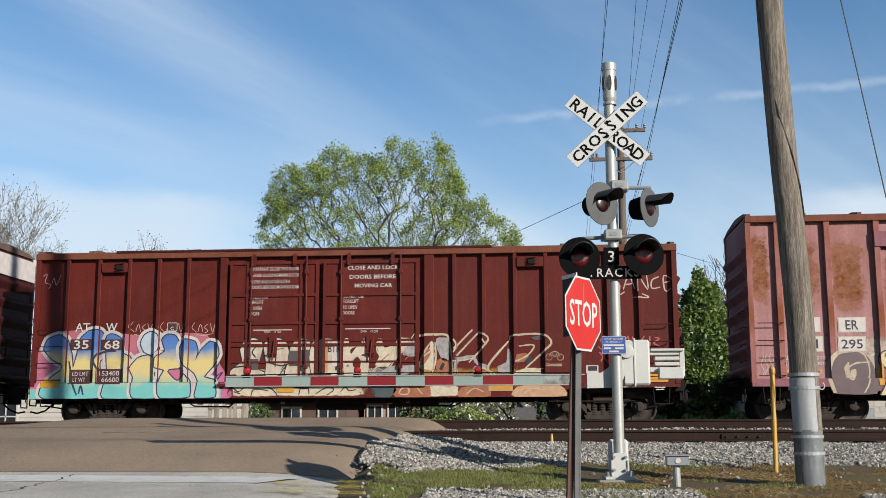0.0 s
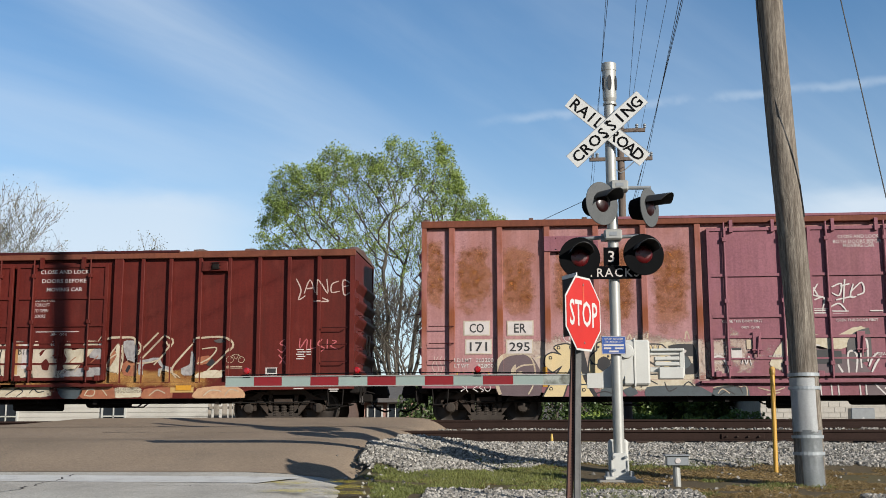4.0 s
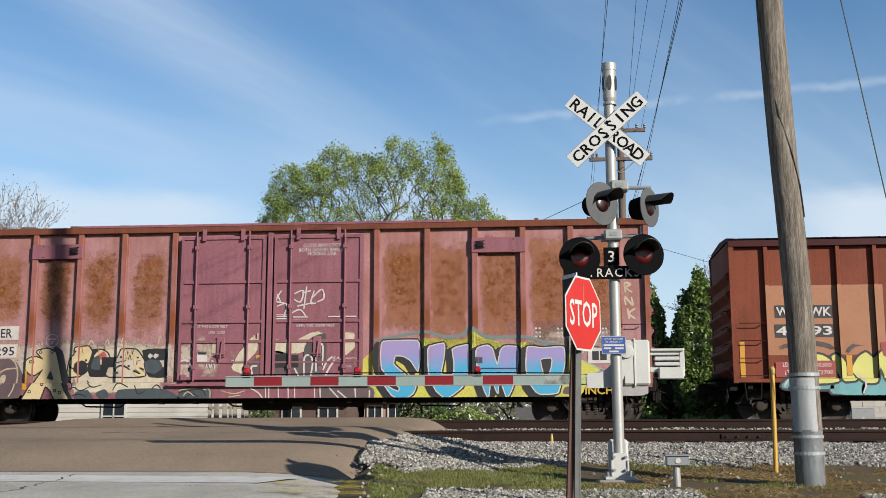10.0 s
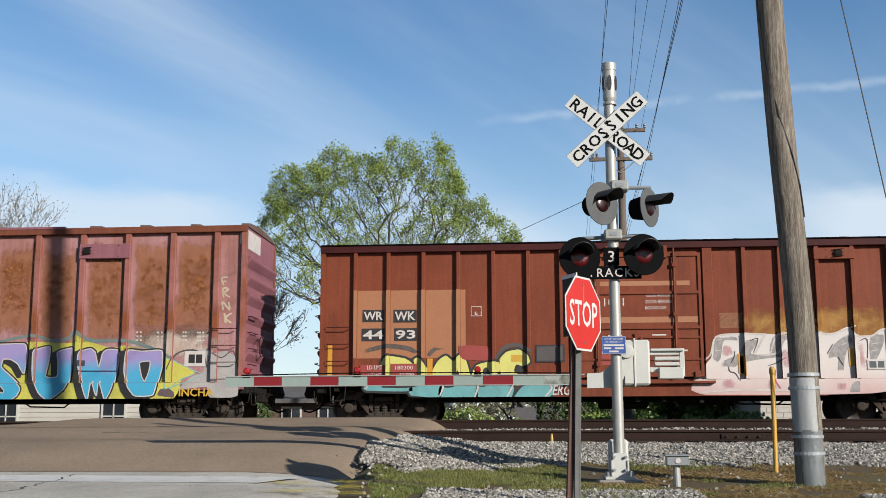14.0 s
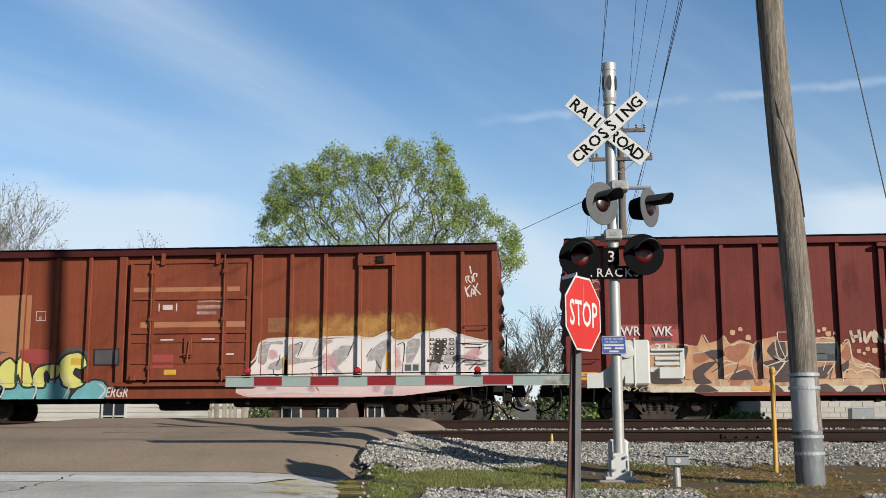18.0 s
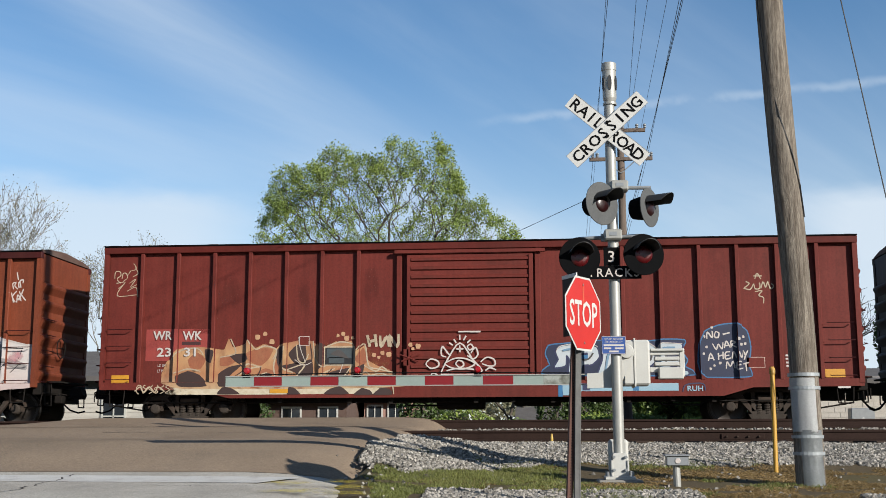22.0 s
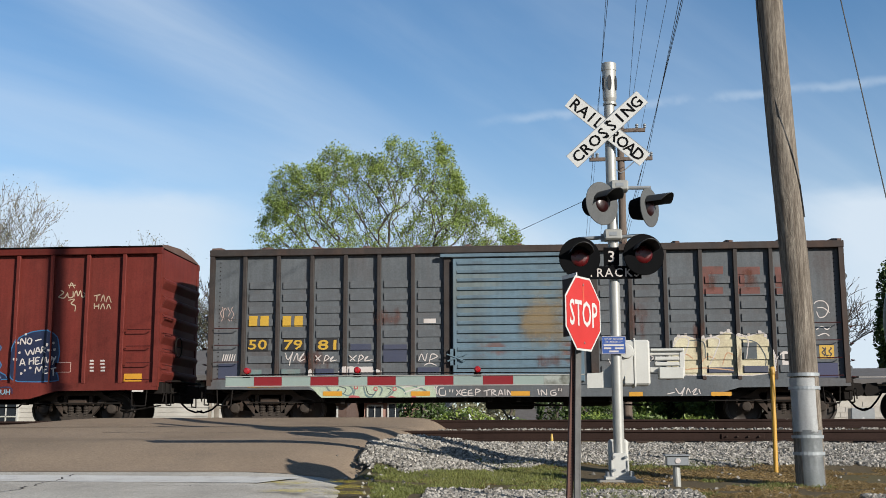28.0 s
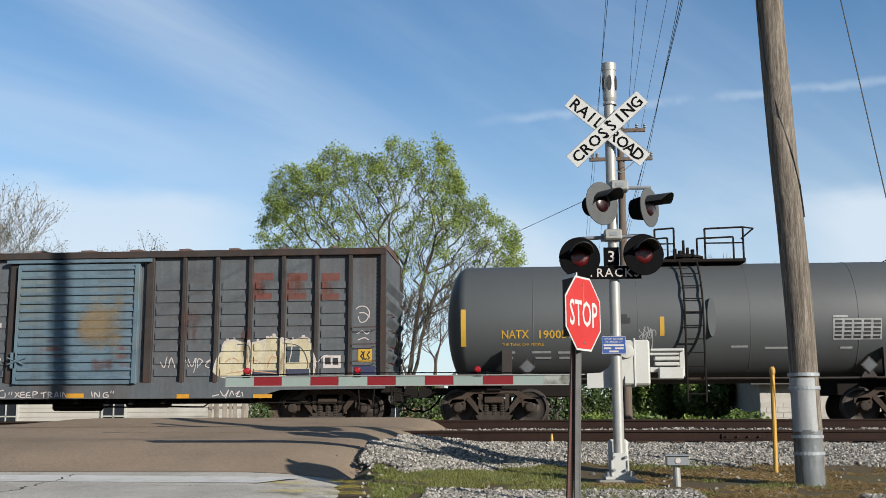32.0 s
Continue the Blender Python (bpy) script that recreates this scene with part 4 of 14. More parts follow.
M_guardnew = mat("bright_galvanised_sheet", hexc((236, 238, 238)), 0.45, metal=0.0, second=hexc((222, 226, 226)), scale=4.0, dirt=hexc((190, 190, 186)), dirt_scale=2.0, dirt_amount=0.3, bump=0.1, speck=(0.9, 1.08))
for nm, h0, h1, a0, a1, rr in (("pole_guard", 0.04, 0.80, -128, -36, 0.178), ("pole_guard", 0.78, 1.42, -168, -58, 0.180)):
    bm, seg = B(), []
    for i in range(9):
        h = h0 + (h1 - h0) * i / 8
        row = []
        for j in range(19):
            a = radians(a0 + (a1 - a0) * j / 18)
            r = rr + 0.005 * noise.noise((a * 2.2, h * 3.0, h0)) + 0.004 * noise.noise((a * 6.0, h * 9.0, 4))
            row.append(bm.verts.new((lean(h) + r * math.cos(a), r * math.sin(a), h - 0.1)))
        seg.append(row)
    for a, b in zip(seg, seg[1:]):
        for j in range(18):
            bm.faces.new((a[j], a[j + 1], b[j + 1], b[j]))
    bmesh.ops.solidify(bm, geom=bm.faces[:], thickness=0.003)
    part(nm, bm, M_guard if h0 < 0.5 else M_guardnew, pole, "dented galvanised sheet guard round the foot", smooth=True)
for h in (0.42, 0.62, 1.2, 1.36):
    part("guard_strap", lathe(B(), [(0.178, h - 0.02), (0.187, h - 0.02), (0.187, h + 0.02), (0.178, h + 0.02)], "z", 24), M_guard, pole).location = (lean(h), 0, 0)
bm = pipe(B(), [(-0.038 * h + (0.177 - 0.0006 * h) * math.cos(a), (0.177 - 0.0006 * h) * math.sin(a), h - 0.1) for h, a in ((7.5, -2.95), (6.2, -2.9), (5.3, -2.5), (4.7, -1.9), (4.2, -1.2), (3.8, -0.7), (3.4, -0.4))], 0.009, 5)
part("ground_wire", bm, M_wire, pole)

# ---------------------------------------------------------------- marker post and short bollard
yp = thing("marker_post", pose(3.23, -11.6, -0.75), "slim yellow pipeline marker post in the gravel", "marker post")
bm = rod(B(), (-0.045, 0, -0.1), (-0.03, 0, 1.36), 0.033, n=12)
part("tube", bm, mat("yellow_plastic_tube", hexc((214, 164, 44)), 0.5, second=hexc((190, 140, 50)), scale=4, dirt=hexc((120, 100, 70)), bump=0.05), yp)
part("cap", lathe(B(), [(0.036, 1.35), (0.042, 1.37), (0.042, 1.43), (0.025, 1.46)], "z", 12), mat("yellow_cap_plastic", hexc((206, 160, 62)), 0.55, second=hexc((150, 120, 60)), scale=9), yp).location = (-0.03, 0, 0)
bo = thing("short_post", pose(1.62, -13.6, -0.88), "short grey post with a flat lamp head in the grass", "post")
part("stem", rod(B(), (0, 0, -0.05), (-0.01, 0, 0.33), 0.045, n=14), M_alum, bo)
part("head", box(B(), -0.13, 0.13, -0.09, 0.09, 0.29, 0.40, 0.008), M_galv, bo)
part("head_lid", box(B(), -0.15, 0.15, -0.11, 0.11, 0.40, 0.42, 0.004), M_galv, bo)
part("lens", lathe(B(), [(0.03, -0.1), (0.035, -0.09)], "y", 12), M_letter, bo).location = (0, 0, 0.345)
# ---------------------------------------------------------------- the freight train
TRACK_Y = 1.6
SIDE = -1.60
WALL = -1.49
WHEELSETS = []
FACETS = {}
CARS = []


def mesh_of(name, bm, smooth=False):
    me = bpy.data.meshes.new(name)
    bm.normal_update()
    bm.to_mesh(me)
    bm.free()
    if smooth:
        for p in me.polygons:
            p.use_smooth = True
        me.set_sharp_from_angle(angle=radians(35))
    return me


def wheelset_mesh():
    bm = B()
    R = 0.457
    for s in (-1, 1):
        prof = [(0.09, s * 0.66), (0.12, s * 0.675), (0.32, s * 0.70), (0.40, s * 0.70), (0.42, s * 0.69), (R + 0.025, s * 0.685), (R + 0.022, s * 0.715), (R, s * 0.735), (R - 0.004, s * 0.825), (0.40, s * 0.83), (0.385, s * 0.80),
                (0.30, s * 0.77), (0.16, s * 0.80), (0.13, s * 0.83), (0.09, s * 0.84)]
        lathe(bm, prof, "y", 28)
    lathe(bm, [(0.085, -1.02), (0.085, 1.02)], "y", 12)
    # wear marks on the plates show that the wheels roll
    for s in (-1, 1):
        for k in range(5):
            a = k * math.tau / 5
            box(bm, 0.20 * math.cos(a) - 0.02, 0.20 * math.cos(a) + 0.02, s * 0.79 - 0.012, s * 0.79 + 0.012, 0.20 * math.sin(a) - 0.02, 0.20 * math.sin(a) + 0.02)
    bmesh.ops.recalc_face_normals(bm, faces=bm.faces[:])
    return mesh_of("wheelset", bm, True)


def truck_mesh():
    """Both cast side frames and the bolster of one truck."""
    bm = B()
    for s in (-1, 1):
        y0, y1 = s * 1.06 - 0.06, s * 1.06 + 0.06
        prism(bm, [(-1.12, 0.52), (-0.72, 0.62), (-0.5, 0.80), (0.5, 0.80), (0.72, 0.62), (1.12, 0.52), (1.12, 0.64), (0.78, 0.76), (0.55, 0.91), (-0.55, 0.91), (-0.78, 0.76), (-1.12, 0.64)], y0, y1)
        prism(bm, [(-0.70, 0.66), (-0.36, 0.26), (0.36, 0.26), (0.70, 0.66), (0.58, 0.72), (0.30, 0.36), (-0.30, 0.36), (-0.58, 0.72)], y0, y1)
        prism(bm, [(-0.40, 0.16), (0.40, 0.16), (0.46, 0.27), (-0.46, 0.27)], y0 - 0.02, y1 + 0.02)
        for c in (-0.33, 0.33):
            box(bm, c - 0.05, c + 0.05, y0, y1, 0.34, 0.82)
        for c in (-0.89, 0.89):
            prism(bm, [(c - 0.2, 0.56), (c - 0.17, 0.40), (c - 0.13, 0.40), (c - 0.13, 0.56), (c + 0.13, 0.56), (c + 0.13, 0.40), (c + 0.17, 0.40), (c + 0.2, 0.56), (c + 0.14, 0.66), (c - 0.14, 0.66)], y0, y1)
    box(bm, -0.24, 0.24, -1.2, 1.2, 0.56, 0.72, 0.02)
    return mesh_of("truck_frame", bm)


def spring_mesh():
    bm = lathe(B(), [(0.07, 0.27)] + [(r, 0.27 + 0.29 * (k + o) / 7) for k in range(7) for r, o in ((0.062, 0.05), (0.082, 0.35), (0.082, 0.65), (0.062, 0.95))] + [(0.07, 0.56)], "z", 10)
    return mesh_of("spring", bm)


WHEELSET_ME, TRUCK_ME, SPRING_ME = wheelset_mesh(), truck_mesh(), spring_mesh()
RIVET_ME = mesh_of("bolt", lathe(B(), [(0.012, -0.014), (0.016, 0.0)], "y", 6))
CAP_ME = mesh_of("bearing_cap", lathe(B(), [(0.05, -0.13), (0.10, -0.12), (0.13, -0.07), (0.13, 0.08)], "y", 12))
COUPLER_ME = mesh_of("coupler", prism(box(B(), -0.6, 0.30, -0.09, 0.09, 0.80, 0.98, 0.02), [(0.28, 0.74), (0.62, 0.74), (0.66, 0.84), (0.60, 1.04), (0.34, 1.06)], -0.17, 0.15))
HOSE_ME = mesh_of("air_hose", pipe(B(), [(0.1, -0.35, 0.85), (0.25, -0.36, 0.62), (0.42, -0.3, 0.45), (0.6, -0.2, 0.38), (0.74, -0.1, 0.42)], 0.025))
RUNG_ME = mesh_of("grab_iron", pipe(B(), [(-0.3, 0, 0), (-0.3, -0.09, -0.01), (0.3, -0.09, -0.01), (0.3, 0, 0)], 0.012))
STEP_ME = mesh_of("sill_step", pipe(B(), [(-0.2, 0, 0), (-0.17, -0.01, -0.42), (0.17, -0.01, -0.42), (0.2, 0, 0)], 0.016))


def running_gear(car, centres, under=0.75, cushion=0.0, L=15.0):
    for c in centres:
        tk = part("truck_frame", TRUCK_ME, M_truck, car, "dusty cast steel truck side frames")
        tk.location = (c, 0, 0)
        for s in (-1, 1):
            for sx in (-0.2, 0.0, 0.2):
                part("spring", SPRING_ME, M_truck, tk).location = (sx, s * 1.06, 0)
            for a in (-0.889, 0.889):
                cp = part("bearing_cap", CAP_ME, M_truck, tk)
                cp.matrix_basis = pose(a, s * 1.08, 0.457, 0, 0, 0 if s < 0 else 180)
        for a in (-0.889, 0.889):
            w = part("wheelset", WHEELSET_ME, M_wheel, car, "worn steel wheels on one axle")
            w.location = (c + a, 0, 0.457)
            WHEELSETS.append((w, c + a))
    for s in (-1, 1):
        cp = part("coupler", COUPLER_ME, M_under, car, "grimy knuckle coupler")
        cp.matrix_basis = pose(s * (L / 2 + 0.02), 0, 0, 0, 0, 0 if s > 0 else 180)
        h = part("air_hose", HOSE_ME, M_black, car, "black rubber brake hose")
        h.matrix_basis = pose(s * (L / 2 + 0.0), 0, 0, 0, 0, 0 if s > 0 else 180)


def end_panel(car, x, s, eave, material, n=6, rib_m=None, top_panel=True):
    """A ribbed steel end of a boxcar, s = +1 to the right."""
    e = part("end_wall", box(B(), x - 0.05, x + 0.05, -1.5, 1.5, 1.0, eave - 0.03), material, car)
    z0, z1 = 1.35, eave - (0.85 if top_panel else 0.35)
    me = None
    for k in range(n):
        bm2 = B()
        outline = [(0.0, -0.2), (0.035, -0.14), (0.10, -0.03), (0.108, 0.015), (0.09, 0.05), (0.02, 0.09), (0.0, 0.1)]
        a = [bm2.verts.new((px, -1.44, pz)) for px, pz in outline]
        b = [bm2.verts.new((px, 1.44, pz)) for px, pz in outline]
        for j in range(7):
            bm2.faces.new((a[j], a[(j + 1) % 7], b[(j + 1) % 7], b[j]))
        bm2.faces.new(a[::-1]), bm2.faces.new(b)
        bmesh.ops.recalc_face_normals(bm2, faces=bm2.faces[:])
        if me is None:
            me = mesh_of("end_rib", bm2)
        else:
            bm2.free()
        r = part("end_rib", me, rib_m or material, e)
        r.matrix_basis = pose(x + s * 0.05, 0, z0 + (z1 - z0) * k / (n - 1), 0, 0, 0 if s > 0 else 180)
    for k in range(5):
        g = part("end_grab_iron", RUNG_ME, rib_m or material, e)
        g.matrix_basis = pose(x + s * 0.13, -1.15 if s > 0 else -1.15, 1.15 + k * 0.4, 0, 0, 90 if s > 0 else -90)
    if s > 0:
        w = part("brake_wheel", pipe(B(), [(0.0, 0.26 * math.cos(a), 0.26 * math.sin(a)) for a in [k * math.tau / 14 for k in range(15)]] + [(0.0, -0.26, 0), (0, 0.26, 0)], 0.014), M_under, e)
        w.location = (x + 0.26, -0.55, 2.05)
    return e


def boxcar(x0, L, eave, posts, body, chord, label, sill_mid=0.70, sill_end=0.92, truck_in=1.85, post_m=None, roof_m=None, end_ribs=6, belly=2.6, wall_m=None, post_half=0.05, roof_edge=None):
    car = thing("boxcar", pose(x0, TRACK_Y, 0), label, "boxcar", "cars of the freight train")
    CARS.append((car, x0))
    h = L / 2
    post_m = post_m or body
    posts = [p if isinstance(p, tuple) else (p, post_half) for p in posts]
    FACETS[car.name] = [(-h, h, 1.105, eave - 0.17, WALL), (-h, h, sill_mid, 1.095, SIDE + 0.01)] + [(xx - hw, xx + hw, 1.105, eave - 0.17, SIDE) for xx, hw in posts]
    for s in (1, -1):
        y0, y1 = sorted((s * WALL, s * (WALL + 0.05)))
        part("side_wall", box(B(), -h, h, y0, y1, 1.0, eave - 0.05), wall_m or body, car)
        o0, o1 = sorted((s * (SIDE - 0.02), s * (WALL + 0.02)))
        part("top_chord", box(B(), -h - 0.02, h + 0.02, o0, o1, eave - 0.17, eave, 0.012), chord, car)
        bm = B()
        e = h
        prism(bm, [(-e, sill_end), (-e + belly, sill_end - 0.02), (-e + belly + 0.7, sill_mid), (e - belly - 0.7, sill_mid), (e - belly, sill_end - 0.02), (e, sill_end), (e, 1.10), (-e, 1.10)], *sorted((s * (SIDE + 0.01), s * (WALL + 0.03))))
        part("side_sill", bm, body, car)
        for xx in (-h + 0.05, h - 0.05):
            part("corner_post", box(B(), xx - 0.06, xx + 0.06, *sorted((s * SIDE, s * (WALL + 0.06))), 1.0, eave - 0.165), post_m, car)
        shared = {}
        for xx, hw in posts:
            if hw not in shared:
                shared[hw] = mesh_of("side_post", box(B(), -hw, hw, *sorted((s * SIDE, s * WALL)), 1.08, eave - 0.168, 0.012))
            part("side_post", shared[hw], post_m, car).location = (xx, 0, 0)
    if roof_edge:
        part("roof_edge", box(B(), -h - 0.02, h + 0.02, SIDE - 0.045, SIDE + 0.04, eave + 0.002, eave + 0.035, 0.006), roof_edge, car, "dark weathered roof edge")
    # roof with raised seams
    bm = B()
    prof = [(-1.6, eave), (-1.1, eave + 0.09), (0, eave + 0.16), (1.1, eave + 0.09), (1.6, eave)]
    a = [bm.verts.new((-h, y, z)) for y, z in prof]
    b = [bm.verts.new((h, y, z)) for y, z in prof]
    for k in range(4):
        bm.faces.new((a[k], a[k + 1], b[k + 1], b[k]))
    for q in (a, b):
        bm.faces.new(q)
    bmesh.ops.recalc_face_normals(bm, faces=bm.faces[:])
    rf = part("roof", bm, roof_m or M_roof, car)
    bm = B()
    aa = []
    for xs in (-0.05, 0.05):
        aa.append([bm.verts.new((xs, y, z + 0.045)) for y, z in prof] + [bm.verts.new((xs, y, z - 0.01)) for y, z in reversed(prof)])
    n = len(aa[0])
    for k in range(n):
        bm.faces.new((aa[0][k], aa[0][(k + 1) % n], aa[1][(k + 1) % n], aa[1][k]))
    bm.faces.new(aa[0][::-1]), bm.faces.new(aa[1])
    bmesh.ops.recalc_face_normals(bm, faces=bm.faces[:])
    seam = mesh_of("roof_seam", bm)
    k = int(L / 1.25)
    for i in range(k + 1):
        sm = part("roof_seam", seam, roof_m or M_roof, rf)
        sm.location = (-h + 0.08 + (L - 0.16) * i / k, 0, 0)
    for s in (-1, 1):
        end_panel(car, s * (h - 0.06), s, eave, body, end_ribs)
    # frame below the floor
    part("centre_sill", box(B(), -h + 0.15, h - 0.15, -0.3, 0.3, 0.62, 1.02), M_under, car, "grimy black centre sill")
    bearer = mesh_of("cross_bearer", box(B(), -0.06, 0.06, -1.45, 1.45, 0.86, 1.02))
    for xx in np.linspace(-h + 0.4, h - 0.4, 9):
        part("cross_bearer", bearer, M_under, car).location = (xx, 0, 0)
    part("brake_valve", box(B(), -0.9, 0.3, -0.95, -0.45, 0.42, 0.85, 0.05), M_under, car)
    part("air_tank", lathe(B(), [(0.05, 1.0), (0.15, 1.05), (0.17, 1.12), (0.17, 2.1), (0.15, 2.18), (0.05, 2.22)], "x", 14, (0, -0.8, 0.66)), M_under, car, "round brake air tank")
    part("brake_pipe", pipe(B(), [(-h + 1.0, -1.2, 0.60), (h - 1.0, -1.2, 0.60)], 0.02, 5), M_under, car)
    for xx in np.linspace(-h + 3.2, h - 3.2, 6):
        part("pipe_hanger", rod(B(), (xx, -1.2, 0.58), (xx, -1.25, 0.88), 0.015, n=5), M_under, car)
    part("floor_slab", box(B(), -h + 0.06, h - 0.06, -1.46, 1.46, 1.02, 1.1), M_under, car)
    for s in (-1, 1):
        for k in range(4):
            g = part("grab_iron", RUNG_ME, post_m, car)
            g.location = (s * (h - 0.48), SIDE + 0.02, 1.18 + k * 0.42)
        st = part("sill_step", STEP_ME, M_under, car)
        st.location = (s * (h - 0.45), SIDE + 0.05, sill_end + 0.02)
    rk = random.Random(int(L * 100))
    for xx in np.linspace(-h + belly + 0.9, h - belly - 0.9, 13):
        dx = rk.uniform(-0.12, 0.12)
        part("sill_bracket", box(B(), xx + dx - 0.05, xx + dx + 0.05, -1.42, -1.2, sill_mid - rk.uniform(0.06, 0.16), sill_mid + 0.05), M_under, car)
    for k in range(3):
        xa = rk.uniform(-h + 3.5, h - 5.0)
        part("brake_rigging", pipe(B(), [(xa, -1.15, 0.72), (xa + 0.3, -1.1, 0.52), (xa + 1.2, -1.1, 0.50), (xa + 1.5, -1.15, 0.72)], 0.02, 5), M_under, car)
    for s in (-1, 1):
        e0, e1 = sorted((s * (h - 0.12), s * (h + 0.10)))
        part("end_sill", box(B(), e0, e1, -1.42, 1.42, 0.82, 1.12, 0.015), M_under, car, "grimy black end sill")
        e0, e1 = sorted((s * (h + 0.04), s * (h + 0.36)))
        part("crossover_platform", box(B(), e0, e1, -0.95, 0.95, 1.14, 1.18), M_under, car)
        part("uncoupling_lever", pipe(B(), [(s * (h + 0.14), -1.5, 0.62), (s * (h + 0.16), -1.45, 0.86), (s * (h + 0.2), -0.6, 0.88), (s * (h + 0.5), -0.2, 0.80)], 0.016, 5), M_under, car)
        part("brake_rod", pipe(B(), [(s * (h - 0.1), -0.9, 0.55), (s * (h - 0.9), -0.85, 0.42), (s * (h - truck_in), -0.8, 0.5)], 0.02, 5), M_under, car)
        for yy in (-1.25, 1.25):
            part("side_ladder_foot", pipe(B(), [(s * (h + 0.13), yy, 1.1), (s * (h + 0.15), yy, 0.55), (s * (h + 0.15), yy * 0.7, 0.55), (s * (h + 0.13), yy * 0.7, 1.1)], 0.018, 5), M_under, car)
        part("cut_lever_box", box(B(), *sorted((s * (h + 0.08), s * (h + 0.3))), -0.55, 0.55, 0.62, 0.82, 0.02), M_under, car)
    running_gear(car, (-h + truck_in, h - truck_in), L=L)
    return car


def plug_door(car, x0, x1, eave, material, rods, bars, z0=1.16, z1=None, proud=0.05):
    """A plug door: framed panel, cross bars, locking rods with keepers, hanger rollers."""
    z1 = z1 or eave - 0.30
    y = SIDE - proud
    d = part("door", box(B(), x0, x1, y, WALL, z0, z1, 0.015), material, car)
    for a, b, c, e in ((x0, x0 + 0.07, z0, z1), (x1 - 0.07, x1, z0, z1), (x0 + 0.07, x1 - 0.07, z0, z0 + 0.07), (x0 + 0.07, x1 - 0.07, z1 - 0.08, z1)):
        part("door_frame_bar", box(B(), a, b, y - 0.035, y - 0.002, c, e), material, d)
    FACETS[car.name].append((x0, x1, z0, z1, y))
    for zz in bars:
        part("door_bar", box(B(), x0 + 0.07, x1 - 0.07, y - 0.04, y - 0.002, zz - 0.035, zz + 0.035), material, d)
    for xx in rods:
        part("locking_rod", rod(B(), (xx, y - 0.07, z0 - 0.05), (xx, y - 0.07, z1 + 0.12), 0.022, n=8), material, d)
        for zz in (z0 + 0.3, (z0 + z1) / 2, z1 - 0.3):
            part("rod_keeper", box(B(), xx - 0.05, xx + 0.05, y - 0.10, y - 0.002, zz - 0.05, zz + 0.05, 0.008), material, d)
    xc = (x0 + x1) / 2
    for dx in (-0.55, 0.55):
        part("hanger", box(B(), xc + dx * (x1 - x0) / 2.4 - 0.04, xc + dx * (x1 - x0) / 2.4 + 0.04, y - 0.08, y + 0.03, z1 - 0.12, eave - 0.12), material, d)
    for zz in (z0 + 0.42, z0 + 0.95):
        part("door_bar", box(B(), x0 + 0.07, x1 - 0.07, y - 0.028, y - 0.002, zz - 0.022, zz + 0.022), material, d)
    for dx in (-0.30, 0.30):
        part("door_stile", box(B(), xc + dx * (x1 - x0) - 0.03, xc + dx * (x1 - x0) + 0.03, y - 0.03, y - 0.002, z0 + 0.07, z1 - 0.08), material, d)
    for xx in (x0 + 0.16, x1 - 0.16):
        part("hinge_block", box(B(), xx - 0.07, xx + 0.07, y - 0.08, y - 0.002, z0 - 0.02, z0 + 0.12, 0.01), material, d)
    part("sill_track", box(B(), x0 - 0.25, x1 + 0.25, SIDE - 0.12, SIDE + 0.01, 1.0, 1.06), material, car)
    hb = B()
    box(hb, xc - 0.10, xc + 0.10, y - 0.06, y - 0.002, z0 + 0.55, z0 + 1.05, 0.01)
    rod(hb, (xc, y - 0.09, z0 + 0.45), (xc + 0.05, y - 0.09, z0 + 0.95), 0.02, n=6)
    rod(hb, (xc - 0.12, y - 0.08, z0 + 0.62), (xc + 0.12, y - 0.08, z0 + 0.62), 0.02, n=6)
    part("door_handle", hb, material, d, "door gear case and handle")
    return d


def vent_hatch(car, x0, x1, eave, material, drop, tall, lx):
    """A bolted hatch board across two posts, with a small dark latch."""
    z0, z1 = eave - drop - tall, eave - drop
    ht = part("hatch", box(B(), x0, x1, SIDE - 0.03, SIDE + 0.02, z0, z1, 0.01), material, car)
    xl, zl = x0 + (x1 - x0) * lx, (z0 + z1) / 2
    lt = box(B(), xl - 0.09, xl + 0.09, SIDE - 0.09, SIDE - 0.032, zl - 0.06, zl + 0.06, 0.015)
    for k in (-0.05, 0.0, 0.05):
        rod(lt, (xl - 0.12, SIDE - 0.07, zl + k * 1.6), (xl + 0.12, SIDE - 0.07, zl + k * 1.6 + 0.02), 0.012, n=5)
    part("hatch_latch", lt, M_under, ht, "dark cast latch")
    for xb in (x0 + 0.3, x1 - 0.3):
        for zb in (z0 + 0.05, z1 - 0.05):
            if abs(xb - xl) > 0.2:
                part("bolt", RIVET_ME, M_under, ht).location = (xb, SIDE - 0.03, zb)


